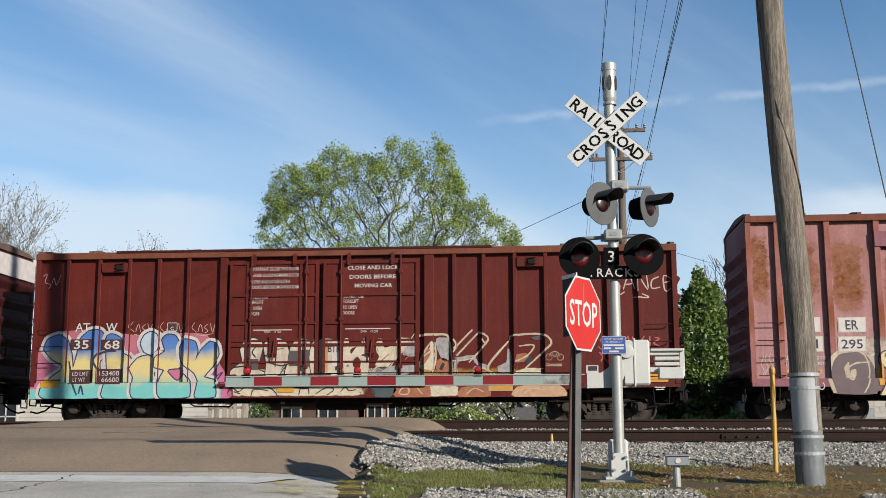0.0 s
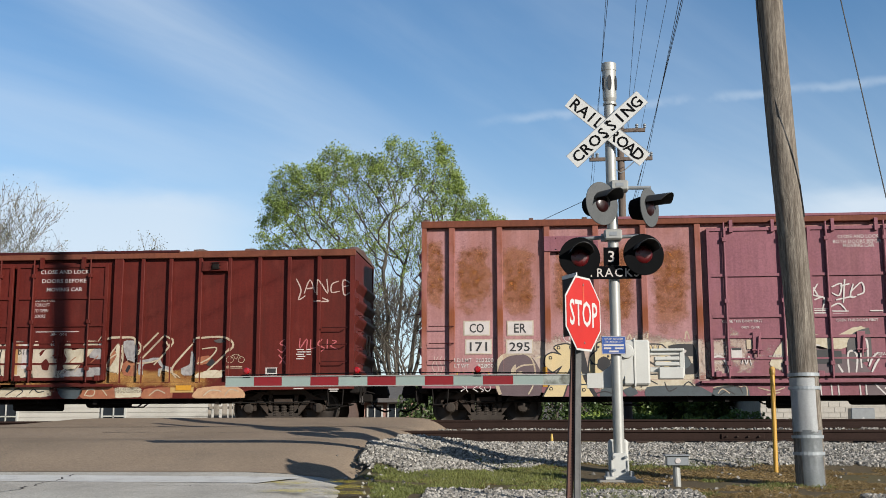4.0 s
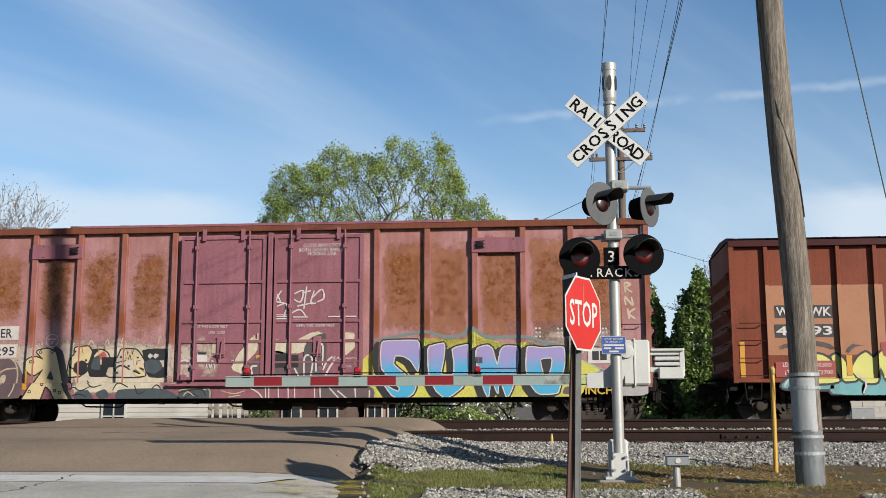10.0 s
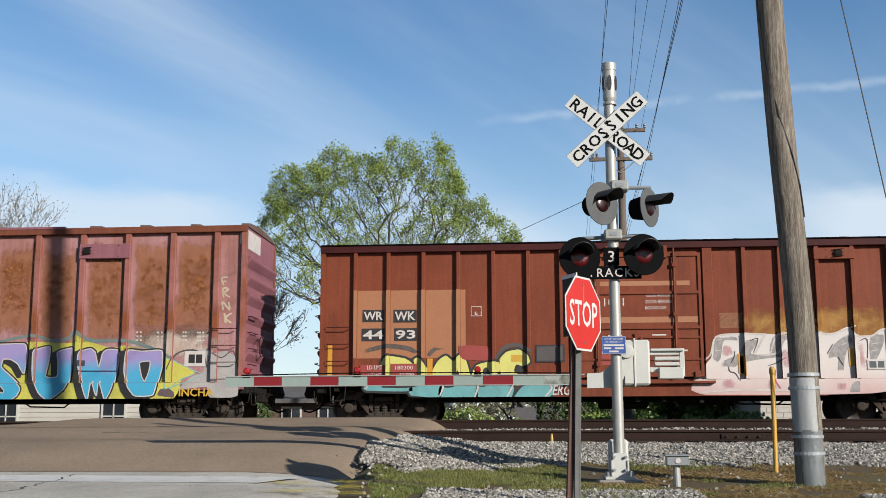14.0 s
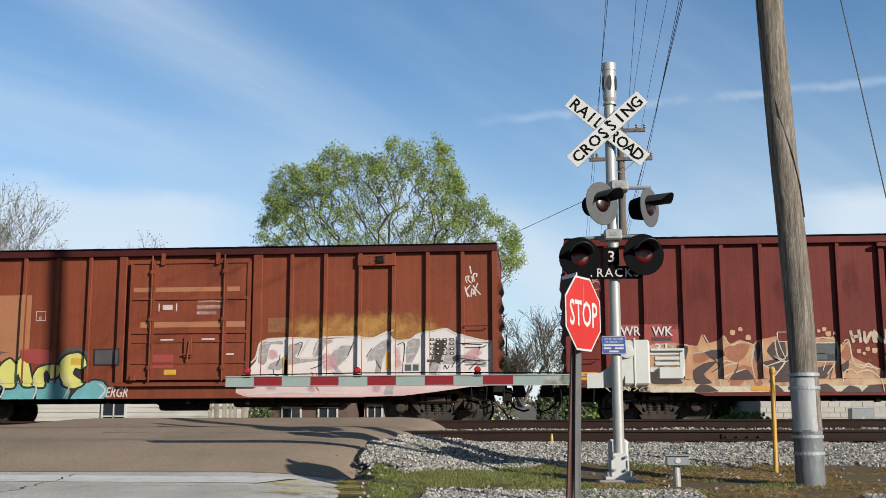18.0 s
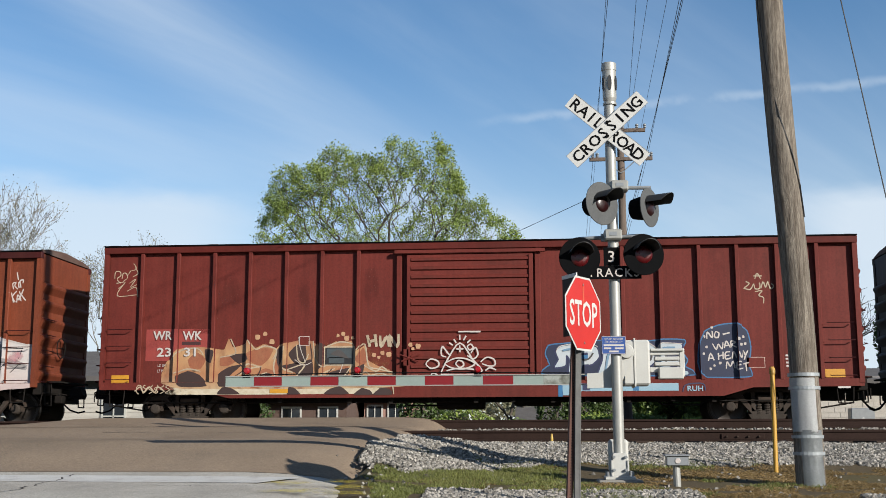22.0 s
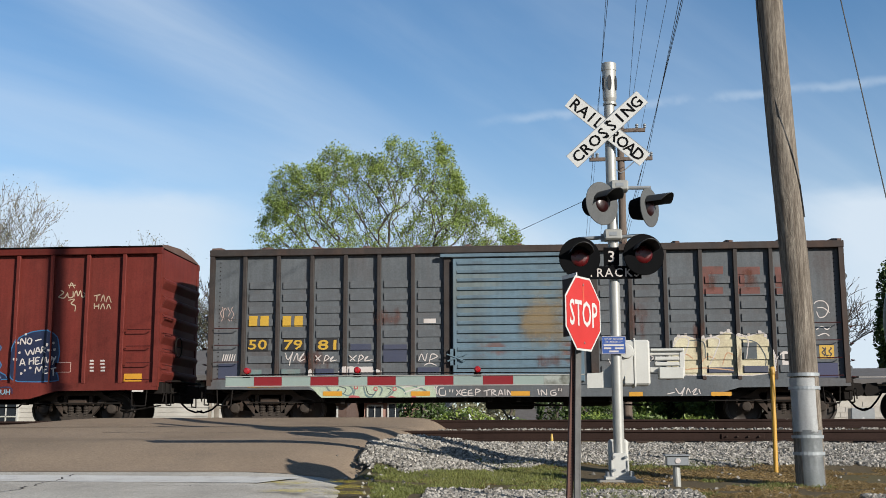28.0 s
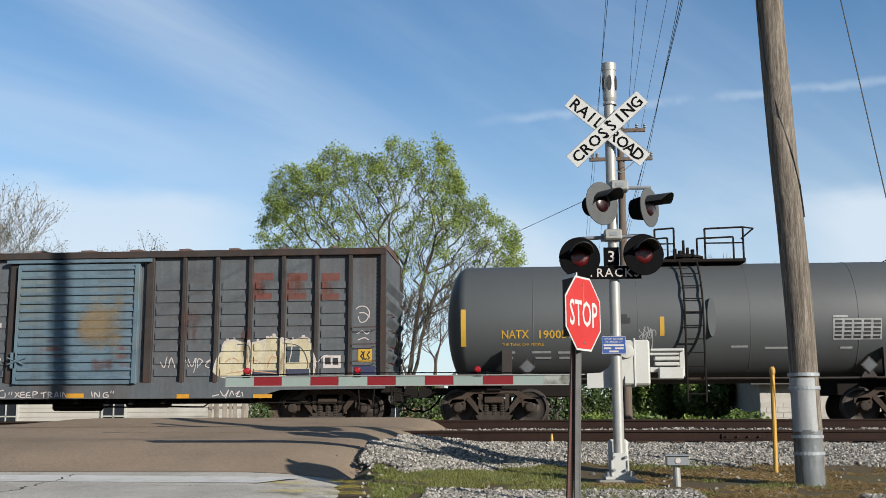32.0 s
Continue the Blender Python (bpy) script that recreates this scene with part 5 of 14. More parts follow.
def slide_door(car, x0, x1, eave, material, n, z0=1.12, z1=None, proud=0.05):
    """A sliding door of pressed horizontal corrugations."""
    z1 = z1 or eave - 0.42
    y = SIDE - proud
    d = part("door", box(B(), x0, x1, y, WALL, z0 - 0.06, z1 + 0.10, 0.01), material, car)
    bm = B()
    a = [bm.verts.new((x0 + 0.12, yy, zz)) for yy, zz in ((y - 0.001, -0.055), (y - 0.045, -0.03), (y - 0.045, 0.015), (y - 0.001, 0.05))]
    b = [bm.verts.new((x1 - 0.12, v.co.y, v.co.z)) for v in a]
    for k in range(3):
        bm.faces.new((a[k], b[k], b[k + 1], a[k + 1]))
    bm.faces.new(a), bm.faces.new(b[::-1])
    bmesh.ops.recalc_face_normals(bm, faces=bm.faces[:])
    me = mesh_of("door_corrugation", bm)
    for k in range(n):
        o = part("door_corrugation", me, material, d)
        o.location = (0, 0, z0 + 0.1 + (z1 - z0 - 0.12) * k / (n - 1))
    for a, b in ((x0 + 0.02, x0 + 0.10), (x1 - 0.10, x1 - 0.02)):
        part("door_frame_bar", box(B(), a, b, y - 0.05, y - 0.002, z0 - 0.04, z1 + 0.08), material, d)
    FACETS[car.name].append((x0, x1, z0, z1, y - 0.046))
    hb = B()
    rod(hb, (x0 - 0.12, y - 0.05, z0 + 0.45), (x0 + 0.35, y - 0.06, z0 + 0.62), 0.02, n=6)
    rod(hb, (x0 - 0.15, y - 0.05, z0 + 0.62), (x0 + 0.3, y - 0.06, z0 + 0.45), 0.018, n=6)
    box(hb, x0 - 0.06, x0 + 0.06, y - 0.05, y - 0.002, z0 + 0.35, z0 + 0.75)
    part("door_latch", hb, material, d)
    rl = B()
    box(rl, x0 - 0.3, x1 + 0.3, SIDE - 0.09, SIDE, z1 + 0.14, z1 + 0.22)
    part("door_rail", rl, material, car)
    return d


CAR_A = boxcar(-20.9, 13.0, 4.75, [-5, -4, -3, -2, 2, 3, 4, 5], M_maroon_dark, M_white, "dark maroon boxcar with a white band along the top")
CAR_ATW = boxcar(-4.77, 16.2, 4.41, [-7.26, -6.43, -5.64, -4.87, -4.1, (-3.19, 0.1), (2.02, 0.12), 2.65, 3.38, 4.15, 4.91, 5.68, 6.44, 7.2], M_maroon, M_rustchord, "maroon boxcar with double plug doors and painted graffiti")
plug_door(CAR_ATW, -3.0, -0.74, 4.41, M_maroon, (-2.44, -1.04), (2.0, 2.55, 3.25))
plug_door(CAR_ATW, -0.62, 1.77, 4.41, M_maroon, (-0.16, 1.33), (2.0, 2.55, 3.25))
CAR_COER = boxcar(14.38, 18.7, 5.07, [-8.61, -7.42, -6.25, -5.05, -3.89, -2.57, 2.62, 3.89, 5.08, 6.27, 7.45, 8.6], M_plum, M_rustchord, "tall faded plum boxcar with rust patches and double plug doors", truck_in=1.55, end_ribs=7, wall_m=M_plumrust, post_m=M_rustpostpaint, post_half=0.075)
part("end_patch", box(B(), 9.335, 9.347, -1.42, -0.1, 4.5, 4.98), M_letter, CAR_COER, "white painted patch at the top of the end")
plug_door(CAR_COER, -2.36, -0.19, 5.07, M_plum, (-1.95, -0.60), (2.1, 2.6, 3.6))
plug_door(CAR_COER, 0.04, 2.28, 5.07, M_plum, (0.47, 1.84), (2.1, 2.6, 3.6))
part("door_mullion", box(B(), -0.14, -0.01, SIDE - 0.07, WALL, 1.1, 4.85, 0.01), M_plum, CAR_COER)
CAR_44 = boxcar(33.445, 15.55, 4.47, [-6.91, -6.08, -5.2, -4.33, -3.46, -2.6, (-1.74, 0.1), (1.76, 0.12), 2.63, 3.49, 4.37, 5.21, 6.06, 6.93], M_brown, M_maroon_dark, "orange-brown boxcar with a single plug door and graffiti", truck_in=1.55, sill_end=1.02, sill_mid=0.70, roof_edge=M_black)
plug_door(CAR_44, -1.5, 1.59, 4.47, M_brown, (-0.93, 0.94), (2.35, 3.2))
CAR_23 = boxcar(52.275, 18.72, 4.54, [-8.37, -7.43, -6.49, -5.57, -4.64, -3.73, -2.81, (-1.78, 0.07), (1.66, 0.07), 2.81, 3.73, 4.65, 5.59, 6.5, 7.45, 8.4], M_oxide, M_maroon, "oxide red boxcar with a corrugated sliding door and graffiti", truck_in=2.2, roof_edge=M_black)
slide_door(CAR_23, -1.59, 1.55, 4.54, M_oxide, 14)
CAR_CS = boxcar(70.74, 15.64, 4.43, [-6.93, -6.07, -5.21, -4.36, -3.51, -2.66, (-1.8, 0.09), (1.8, 0.1), 2.69, 3.54, 4.4, 5.24, 6.09, 6.94], M_grey, M_greydark, "weathered grey boxcar with a blue-grey corrugated sliding door", post_m=M_greydark, truck_in=1.5)
slide_door(CAR_CS, -1.66, 1.54, 4.43, M_bluedoor, 14)


for xx0, xx1, cr, ev, drop, tall, lx in ((-6.37, -5.7, CAR_ATW, 4.41, 0.27, 0.25, 0.72), (4.2, 4.86, CAR_ATW, 4.41, 0.27, 0.25, 0.55), (-6.32, -4.98, CAR_COER, 5.07, 0.43, 0.38, 0.84), (5.0, 6.34, CAR_COER, 5.07, 0.43, 0.38, 0.16), (4.3, 5.27, CAR_44, 4.47, 0.22, 0.28, 0.6)):
    vent_hatch(cr, xx0, xx1, ev, M_maroon if cr is CAR_ATW else M_plum if cr is CAR_COER else M_brown, drop, tall, lx)
# shallow pressed ribs across the grey car's panels
PRESS = mesh_of("pressed_rib", prism(B(), [(-0.3, -0.09), (0.3, -0.09), (0.3, 0.085), (-0.3, 0.085)], WALL - 0.03, WALL + 0.001))
bay_lines = [-6.93, -6.07, -5.21, -4.36, -3.51, -2.66, -1.84]
bays = list(zip(bay_lines, bay_lines[1:])) + [(1.84, 2.69), (2.69, 3.54), (3.54, 4.4), (4.4, 5.24), (5.24, 6.09), (6.09, 6.94)]
for a, b in bays:
    for k in range(8):
        o = part("pressed_rib", PRESS, M_grey, CAR_CS)
        o.matrix_basis = pose((a + b) / 2, 0, 1.35 + k * 0.31) @ Matrix.Diagonal(((b - a - 0.24) / 0.6, 1, 1, 1))
        FACETS[CAR_CS.name].append((a + 0.12, b - 0.12, 1.26 + k * 0.31, 1.435 + k * 0.31, WALL - 0.03))
# cover strip over the roof edge and rivet rows
for cr, xa, xb, ev in ((CAR_ATW, -6.0, 3.6, 4.41), (CAR_COER, -5.0, 4.6, 5.07)):
    part("edge_strip", box(B(), xa, xb, SIDE - 0.035, SIDE + 0.05, ev - 0.03, ev + 0.035, 0.008), M_maroon_dark if cr is CAR_ATW else M_plum, cr)
for xx in (-7.58, 7.6):
    for k in range(28):
        o = part("rivet", RIVET_ME, M_black, CAR_CS)
        o.location = (xx, WALL - 0.001, 1.2 + k * 0.108)


def tank_car(x0, L=11.2):
    car = thing("tank_car", pose(x0, TRACK_Y, 0), "matt dark grey tank car with a ladder and top platform", "tank car", "cars of the freight train")
    CARS.append((car, x0))
    R, zc, h = 1.52, 2.585, L / 2
    e, hd = h - 0.03, 0.54
    prof = [(0.02, -e - hd)] + [(R * math.sin(a), -e - hd * math.cos(a)) for a in [radians(9 + 81 * k / 11) for k in range(12)]]
    prof += [(R, -h + 2), (R + 0.004, -1.2), (R + 0.004, 1.2), (R, h - 2)] + [(R * math.cos(a), e + hd * math.sin(a)) for a in [radians(81 * k / 11) for k in range(12)]] + [(0.02, e + hd)]
    t = part("tank_shell", lathe(B(), prof, "x", 56, (0, 0, zc)), M_tank, car, "matt grey steel tank barrel with domed ends", smooth=True)
    for xx in (-3.9, -1.35, 1.35, 3.9):
        part("weld_seam", lathe(B(), [(R + 0.001, xx - 0.012), (R + 0.007, xx - 0.006), (R + 0.007, xx + 0.006), (R + 0.001, xx + 0.012)], "x", 56, (0, 0, zc)), M_tank, t)
    for e0, e1 in ((-h - 0.5, -h + 2.6), (h - 2.6, h + 0.5)):
        part("stub_sill", box(B(), e0, e1, -0.35, 0.35, 0.75, 1.2), M_under, car)
    for s in (-1, 1):
        part("bolster", box(B(), s * 4.9 - 0.2, s * 4.9 + 0.2, -1.2, 1.2, 0.85, 1.35, 0.03), M_under, car)
        part("end_platform", box(B(), s * (h - 0.25) - 0.6, s * (h - 0.25) + 0.6, -1.55, 1.55, 1.08, 1.13), M_greydark, car)
        for xx in (s * (h - 1.05),):
            part("saddle_plate", box(B(), xx - 0.12, xx + 0.12, -1.5, -1.32, 1.1, 1.85), M_greydark, car)
    part("side_rail", pipe(B(), [(-h + 0.2, -1.5, 1.12), (h - 0.2, -1.5, 1.12)], 0.025), M_greydark, car)
    # top platform with rails, valves and ladder
    pf = part("top_platform", box(B(), -0.85, 1.45, -0.75, 0.75, zc + R - 0.02, zc + R + 0.05), M_under, car, "dark grated platform on the tank top")
    for x0_, x1_ in ((-0.8, -0.32), (0.45, 1.4)):
        part("hand_rail", pipe(B(), [(x0_, -0.72, zc + R + 0.05), (x0_, -0.72, zc + R + 0.82), (x1_, -0.72, zc + R + 0.85), (x1_, -0.72, zc + R + 0.05)], 0.026), M_under, pf)
        part("hand_rail", pipe(B(), [(x0_, -0.72, zc + R + 0.45), (x1_, -0.72, zc + R + 0.45)], 0.02), M_under, pf)
        part("hand_rail", pipe(B(), [(x0_, 0.72, zc + R + 0.05), (x0_, 0.72, zc + R + 0.82), (x1_, 0.72, zc + R + 0.85), (x1_, 0.72, zc + R + 0.05)], 0.026), M_under, pf)
    part("hand_rail", pipe(B(), [(1.4, -0.72, zc + R + 0.85), (1.7, -0.5, zc + R + 0.85), (1.4, -0.4, zc + R + 0.6)], 0.022), M_under, pf)
    bm = lathe(B(), [(0.45, zc + R - 0.1), (0.45, zc + R + 0.14), (0.5, zc + R + 0.15), (0.5, zc + R + 0.2), (0.2, zc + R + 0.28)], "z", 18)
    for a, r in ((0.3, 0.05), (1.8, 0.06), (3.5, 0.05), (5, 0.04)):
        rod(bm, (0.25 * math.cos(a), 0.25 * math.sin(a), zc + R + 0.2), (0.25 * math.cos(a), 0.25 * math.sin(a), zc + R + 0.42), r, n=8)
    rod(bm, (0, 0, zc + R + 0.2), (0, 0, zc + R + 0.65), 0.035, n=8)
    part("valve_dome", bm, M_under, pf)
    bm = B()
    for s in (-0.22, 0.22):
        pts = [(s, -0.75, zc + R), (s, -1.2, zc + 1.1), (s, -1.52, zc + 0.6), (s, -1.58, zc), (s, -1.58, 0.55)]
        pipe(bm, [(x * 1.0, y, z) for x, y, z in pts], 0.025)
    ld = part("ladder", bm, M_under, car, "dark steel side ladder")
    for k in range(11):
        z = 0.75 + k * 0.33
        y = -1.58 if z < zc else (-1.58 + (z - zc) * 0.1 if z < zc + 0.6 else -1.52 + (z - zc - 0.6) * 0.64)
        part("rung", rod(B(), (-0.22, y, z), (0.22, y, z), 0.016, n=6), M_under, ld)
    # raised oval stands in for an elliptical shadow on the barrel
    part("shadow_oval", prism(B(), [(0.42 + 0.10 * math.cos(a), zc + 0.02 + 0.48 * math.sin(a)) for a in [k * math.tau / 20 for k in range(20)]], -R - 0.03, -R + 0.12), M_tank, t)
    running_gear(car, (-4.9, 4.9), L=L + 1.2)
    return car


CAR_TANK = tank_car(86.127)
for xx in (4.06, -4.06):
    ph = part("placard_holder", box(B(), -0.15, 0.15, -0.012, 0.012, -0.15, 0.15, 0.004), M_greydark, CAR_TANK, "diamond placard holder on a short bracket")
    ph.matrix_basis = pose(xx, -1.56, 1.42, 0, 45, 0)
    part("placard_card", box(B(), -0.12, 0.12, -0.018, -0.013, -0.12, 0.12), M_grey, ph)
    part("placard_bracket", prism(B(), [(xx - 0.2, 1.12), (xx + 0.2, 1.12), (xx + 0.08, 1.3), (xx - 0.08, 1.3)], -1.55, -1.52), M_greydark, CAR_TANK)


def stack(w, h, n):
    """A bar as stacked strips, so that it can follow the barrel."""
    return shape_mesh([[(-w, -h + 2 * h * k / n), (w, -h + 2 * h * k / n), (w, -h + 2 * h * (k + 1) / n), (-w, -h + 2 * h * (k + 1) / n)] for k in range(n)])


def tank_mark(me, x, z, material, name="lettering", label="", r=1.480):
    """Paint bent round the tank's barrel."""
    m2 = me.copy()
    m2.materials.clear()
    r += 0.05
    for v in m2.vertices:
        a = (v.co.z + z - 2.585) / 1.52
        v.co = Vector((v.co.x + x, -r * math.cos(a), 2.585 + r * math.sin(a)))
    return part(name, m2, material, CAR_TANK, label)



part("end_band", box(B(), 6.49, 6.54, -1.52, 1.52, 4.08, 4.66), M_letter, CAR_A, "white painted band across the end")
# ---------------------------------------------------------------- lettering and graffiti on the cars
def flat(bm, pts):
    y = -2e-5 * (len(bm.faces) % 40)
    return bm.faces.new([bm.verts.new((x, y, z)) for x, z in pts])


def shape_mesh(polys):
    bm = B()
    fs = [flat(bm, p) for p in polys]
    bm.normal_update()
    bmesh.ops.triangulate(bm, faces=fs)
    return mesh_of("shape", bm)


def decal(car, name, me, x, z, material, layer=1, label="", slant=0.0, facets=True):
    """Paint that follows the car's side: on the wall, over its posts, doors and sill."""
    rows = FACETS[car.name] if facets else FACETS[car.name][:1]
    res = B()
    co = [v.co for v in me.vertices]
    lo, hi = x + min(c.x for c in co) - 0.3, x + max(c.x for c in co) + 0.3
    zlo, zhi = z + min(c.z for c in co), z + max(c.z for c in co)
    for i, (x0, x1, z0, z1, y) in enumerate(rows):
        if x1 < lo or x0 > hi or z1 < zlo or z0 > zhi:
            continue
        bm = B()
        bm.from_mesh(me)
        for v in bm.verts:
            v.co = Vector((v.co.x + slant * v.co.z + x, y - 0.0022 * layer + v.co.y, v.co.z + z))
        for n, p in (((1, 0, 0), (x1, 0, 0)), ((-1, 0, 0), (x0, 0, 0)), ((0, 0, 1), (0, 0, z1)), ((0, 0, -1), (0, 0, z0))):
            if bm.verts:
                bmesh.ops.bisect_plane(bm, geom=bm.verts[:] + bm.edges[:] + bm.faces[:], plane_co=p, plane_no=n, clear_outer=True)
        if bm.faces:
            t = bpy.data.meshes.new("t")
            bm.to_mesh(t)
            res.from_mesh(t)
            bpy.data.meshes.remove(t)
        bm.free()
    if not res.faces:
        res.free()
        return None
    for f in res.faces:
        if f.normal.y > 0:
            f.normal_flip()
    m2 = bpy.data.meshes.new(name)
    res.to_mesh(m2)
    res.free()
    return part(name, m2, material, car, label)


def tagline(car, x, z, text, h, w, material, layer=2, bold=0.01, name="lettering", slant=0.0, label=""):
    return decal(car, name, text_mesh(text, h, w, bold), x, z, material, layer, label, slant)


def panel(car, x, z, w, h, material, layer=1, name="paint_patch", label=""):
    return decal(car, name, shape_mesh([[(-w / 2, -h / 2), (w / 2, -h / 2), (w / 2, h / 2), (-w / 2, h / 2)]]), x, z, material, layer, label)


def blob(w, h, seed, n=40, rough=0.18):
    """A lumpy cloud outline."""
    rg = random.Random(seed)
    ph = [rg.uniform(0, 6.28) for _ in range(4)]
    pts = []
    for k in range(n):
        a = k * math.tau / n
        c, s = math.cos(a), math.sin(a)
        e = 1 / (abs(c) ** 4 + abs(s) ** 4) ** 0.25
        r = e * (1 - rough + rough * (math.sin(3 * a + ph[0]) * 0.4 + math.sin(7 * a + ph[1]) * 0.35 + math.sin(11 * a + ph[2]) * 0.25))
        pts.append((c * r * w / 2, s * r * h / 2))
    return shape_mesh([pts])


def stroke(points, width):
    """A brush line through points, as a chain of quads with round-ish joints."""
    polys = []
    for (x0, z0), (x1, z1) in zip(points, points[1:]):
        dx, dz = x1 - x0, z1 - z0
        l = math.hypot(dx, dz) or 1
        nx, nz = -dz / l * width / 2, dx / l * width / 2
        ex, ez = dx / l * width / 3, dz / l * width / 3
        polys.append([(x0 - ex + nx, z0 - ez + nz), (x0 - ex - nx, z0 - ez - nz), (x1 + ex - nx, z1 + ez - nz), (x1 + ex + nx, z1 + ez + nz)])
    return polys


def scribble(w, h, seed, strokes=5, width=0.03):
    """A quick unreadable spray tag of a few looping strokes."""
    rg = random.Random(seed)
    polys = []
    for k in range(strokes):
        cx = -w / 2 + w * (k + 0.5) / strokes
        pts = []
        a0, turn = rg.uniform(0, 6.28), rg.choice((-1, 1)) * rg.uniform(2.5, 5.0)
        kind = rg.random()
        for j in range(9):
            t = j / 8
            if kind < 0.5:
                a = a0 + turn * t
                pts.append((cx + math.cos(a) * w / strokes * 0.5, math.sin(a) * h * 0.42 + (t - 0.5) * h * 0.15))
            else:
                pts.append((cx + (math.sin(t * 9 + a0) * 0.35) * w / strokes, h * (0.45 - 0.9 * t)))
        polys += stroke(pts, width)
    return shape_mesh(polys)


def smooth_line(pts, n=5):
    """A rounded line through hand-set points."""
    if len(pts) < 3:
        return pts
    res = []
    q = [pts[0]] + list(pts) + [pts[-1]]
    for a, b, c, d in zip(q, q[1:], q[2:], q[3:]):
        for k in range(n):
            t = k / n
            res.append(tuple(0.5 * (2 * b[i] + (c[i] - a[i]) * t + (2 * a[i] - 5 * b[i] + 4 * c[i] - d[i]) * t * t + (3 * b[i] - a[i] - 3 * c[i] + d[i]) * t ** 3) for i in (0, 1)))
    return res + [pts[-1]]


def spray(name, stops, lo, hi, rough=0.6, dirt=None):
    """Sprayed paint whose colour changes with height, with soft speckled mixing."""
    m = mat(name, stops[0], rough, second=tuple(c * 0.8 for c in stops[0][:3]), scale=3, grain=40, bump=0, speck=(0.93, 1.06), dirt=dirt, dirt_scale=3.2, dirt_amount=0.7)
    nt = m.node_tree
    N, Lk = nt.nodes.new, nt.links.new
    tc, sp, nz, ad, rg_, rp = N("ShaderNodeTexCoord"), N("ShaderNodeSeparateXYZ"), N("ShaderNodeTexNoise"), N("ShaderNodeMath"), N("ShaderNodeMapRange"), N("ShaderNodeValToRGB")
    nz.inputs["Scale"].default_value, nz.inputs["Detail"].default_value = 2.2, 5
    Lk(tc.outputs["Object"], sp.inputs[0]), Lk(tc.outputs["Object"], nz.inputs["Vector"])
    ad.operation = "MULTIPLY_ADD"
    ad.inputs[1].default_value = (hi - lo) * 0.35
    Lk(nz.outputs[0], ad.inputs[0]), Lk(sp.outputs[2], ad.inputs[2])
    Lk(ad.outputs[0], rg_.inputs[0])
    rg_.inputs[1].default_value, rg_.inputs[2].default_value = lo + (hi - lo) * 0.17, hi + (hi - lo) * 0.17
    Lk(rg_.outputs[0], rp.inputs[0])
    while len(rp.color_ramp.elements) < len(stops):
        rp.color_ramp.elements.new(0.5)
    for i, (e, c) in enumerate(zip(rp.color_ramp.elements, stops)):
        e.position, e.color = i / (len(stops) - 1), (*c[:3], 1)
    b = nt.nodes["Principled BSDF"]
    hs = next(n for n in nt.nodes if n.type == "HUE_SAT")
    Lk(rp.outputs[0], hs.inputs["Color"])
    return m


def closed_line(pts, n=4):
    """A rounded closed outline through hand-set points."""
    m, res = len(pts), []
    for i in range(m):
        a, b, c, d = pts[i - 1], pts[i], pts[(i + 1) % m], pts[(i + 2) % m]
        for k in range(n):
            t = k / n
            p = [0.5 * (2 * b[j] + 0.7 * (c[j] - a[j]) * t + (1.4 * a[j] - 4.3 * b[j] + 3.6 * c[j] - 0.7 * d[j]) * t * t + (1.3 * b[j] - 0.7 * a[j] - 1.3 * c[j] + 0.7 * d[j]) * t ** 3) for j in (0, 1)]
            res.append((p[0], p[1]))
    return res


def ribbon_mesh(pts, width, closed):
    """One continuous painted line of even width along pts."""
    m = len(pts)
    L, R = [], []
    for i, (x, z) in enumerate(pts):
        a = pts[i - 1] if closed or i else pts[0]
        b = pts[(i + 1) % m] if closed or i < m - 1 else pts[-1]
        dx, dz = b[0] - a[0], b[1] - a[1]
        l = math.hypot(dx, dz) or 1.0
        k = width / 2 * (1.0 if closed else 0.65 + 0.35 * math.sin(math.pi * min(1.0, (i + 0.6) / m)))
        L.append((x - dz / l * k, -3e-6 * i, z + dx / l * k))
        R.append((x + dz / l * k, -3e-6 * i, z - dx / l * k))
    e = m if closed else m - 1
    me = bpy.data.meshes.new("ribbon")
    me.from_pydata(L + R, [], [(i, (i + 1) % m, m + (i + 1) % m, m + i) for i in range(e)])
    return me


def placed(unit, w, h):
    return [((u - 0.5) * w, (v - 0.5) * h) for u, v in unit]


def art(car, x, z, w, h, unit, fill, layer, edge=None, rim=0.0, halo=None, glow=0.0, inner=None, inner_w=0.0):
    """A painted shape with rounded corners in a box w by h, with an edge line, a glow behind and an inner line."""
    pts = closed_line(placed(unit, w, h))
    for m_, wd, lv, nm in ((halo, rim * 2 + glow * 2, layer - 0.8, "graffiti_halo"), (edge, rim * 2, layer - 0.4, "graffiti_outline")):
        if m_:
            decal(car, nm, ribbon_mesh(pts, wd, True), x, z, m_, lv)
    decal(car, "graffiti_shape", shape_mesh([pts]), x, z, fill, layer)
    if inner:
        decal(car, "graffiti_highlight", ribbon_mesh(pts, inner_w, True), x, z, inner, layer + 0.4)


def spray_line(car, x, z, w, h, unit, width, material, layer):
    """One stroke of a spray can."""
    return decal(car, "spray_line", ribbon_mesh(smooth_line(placed(unit, w, h), 4), width, False), x, z, material, layer)


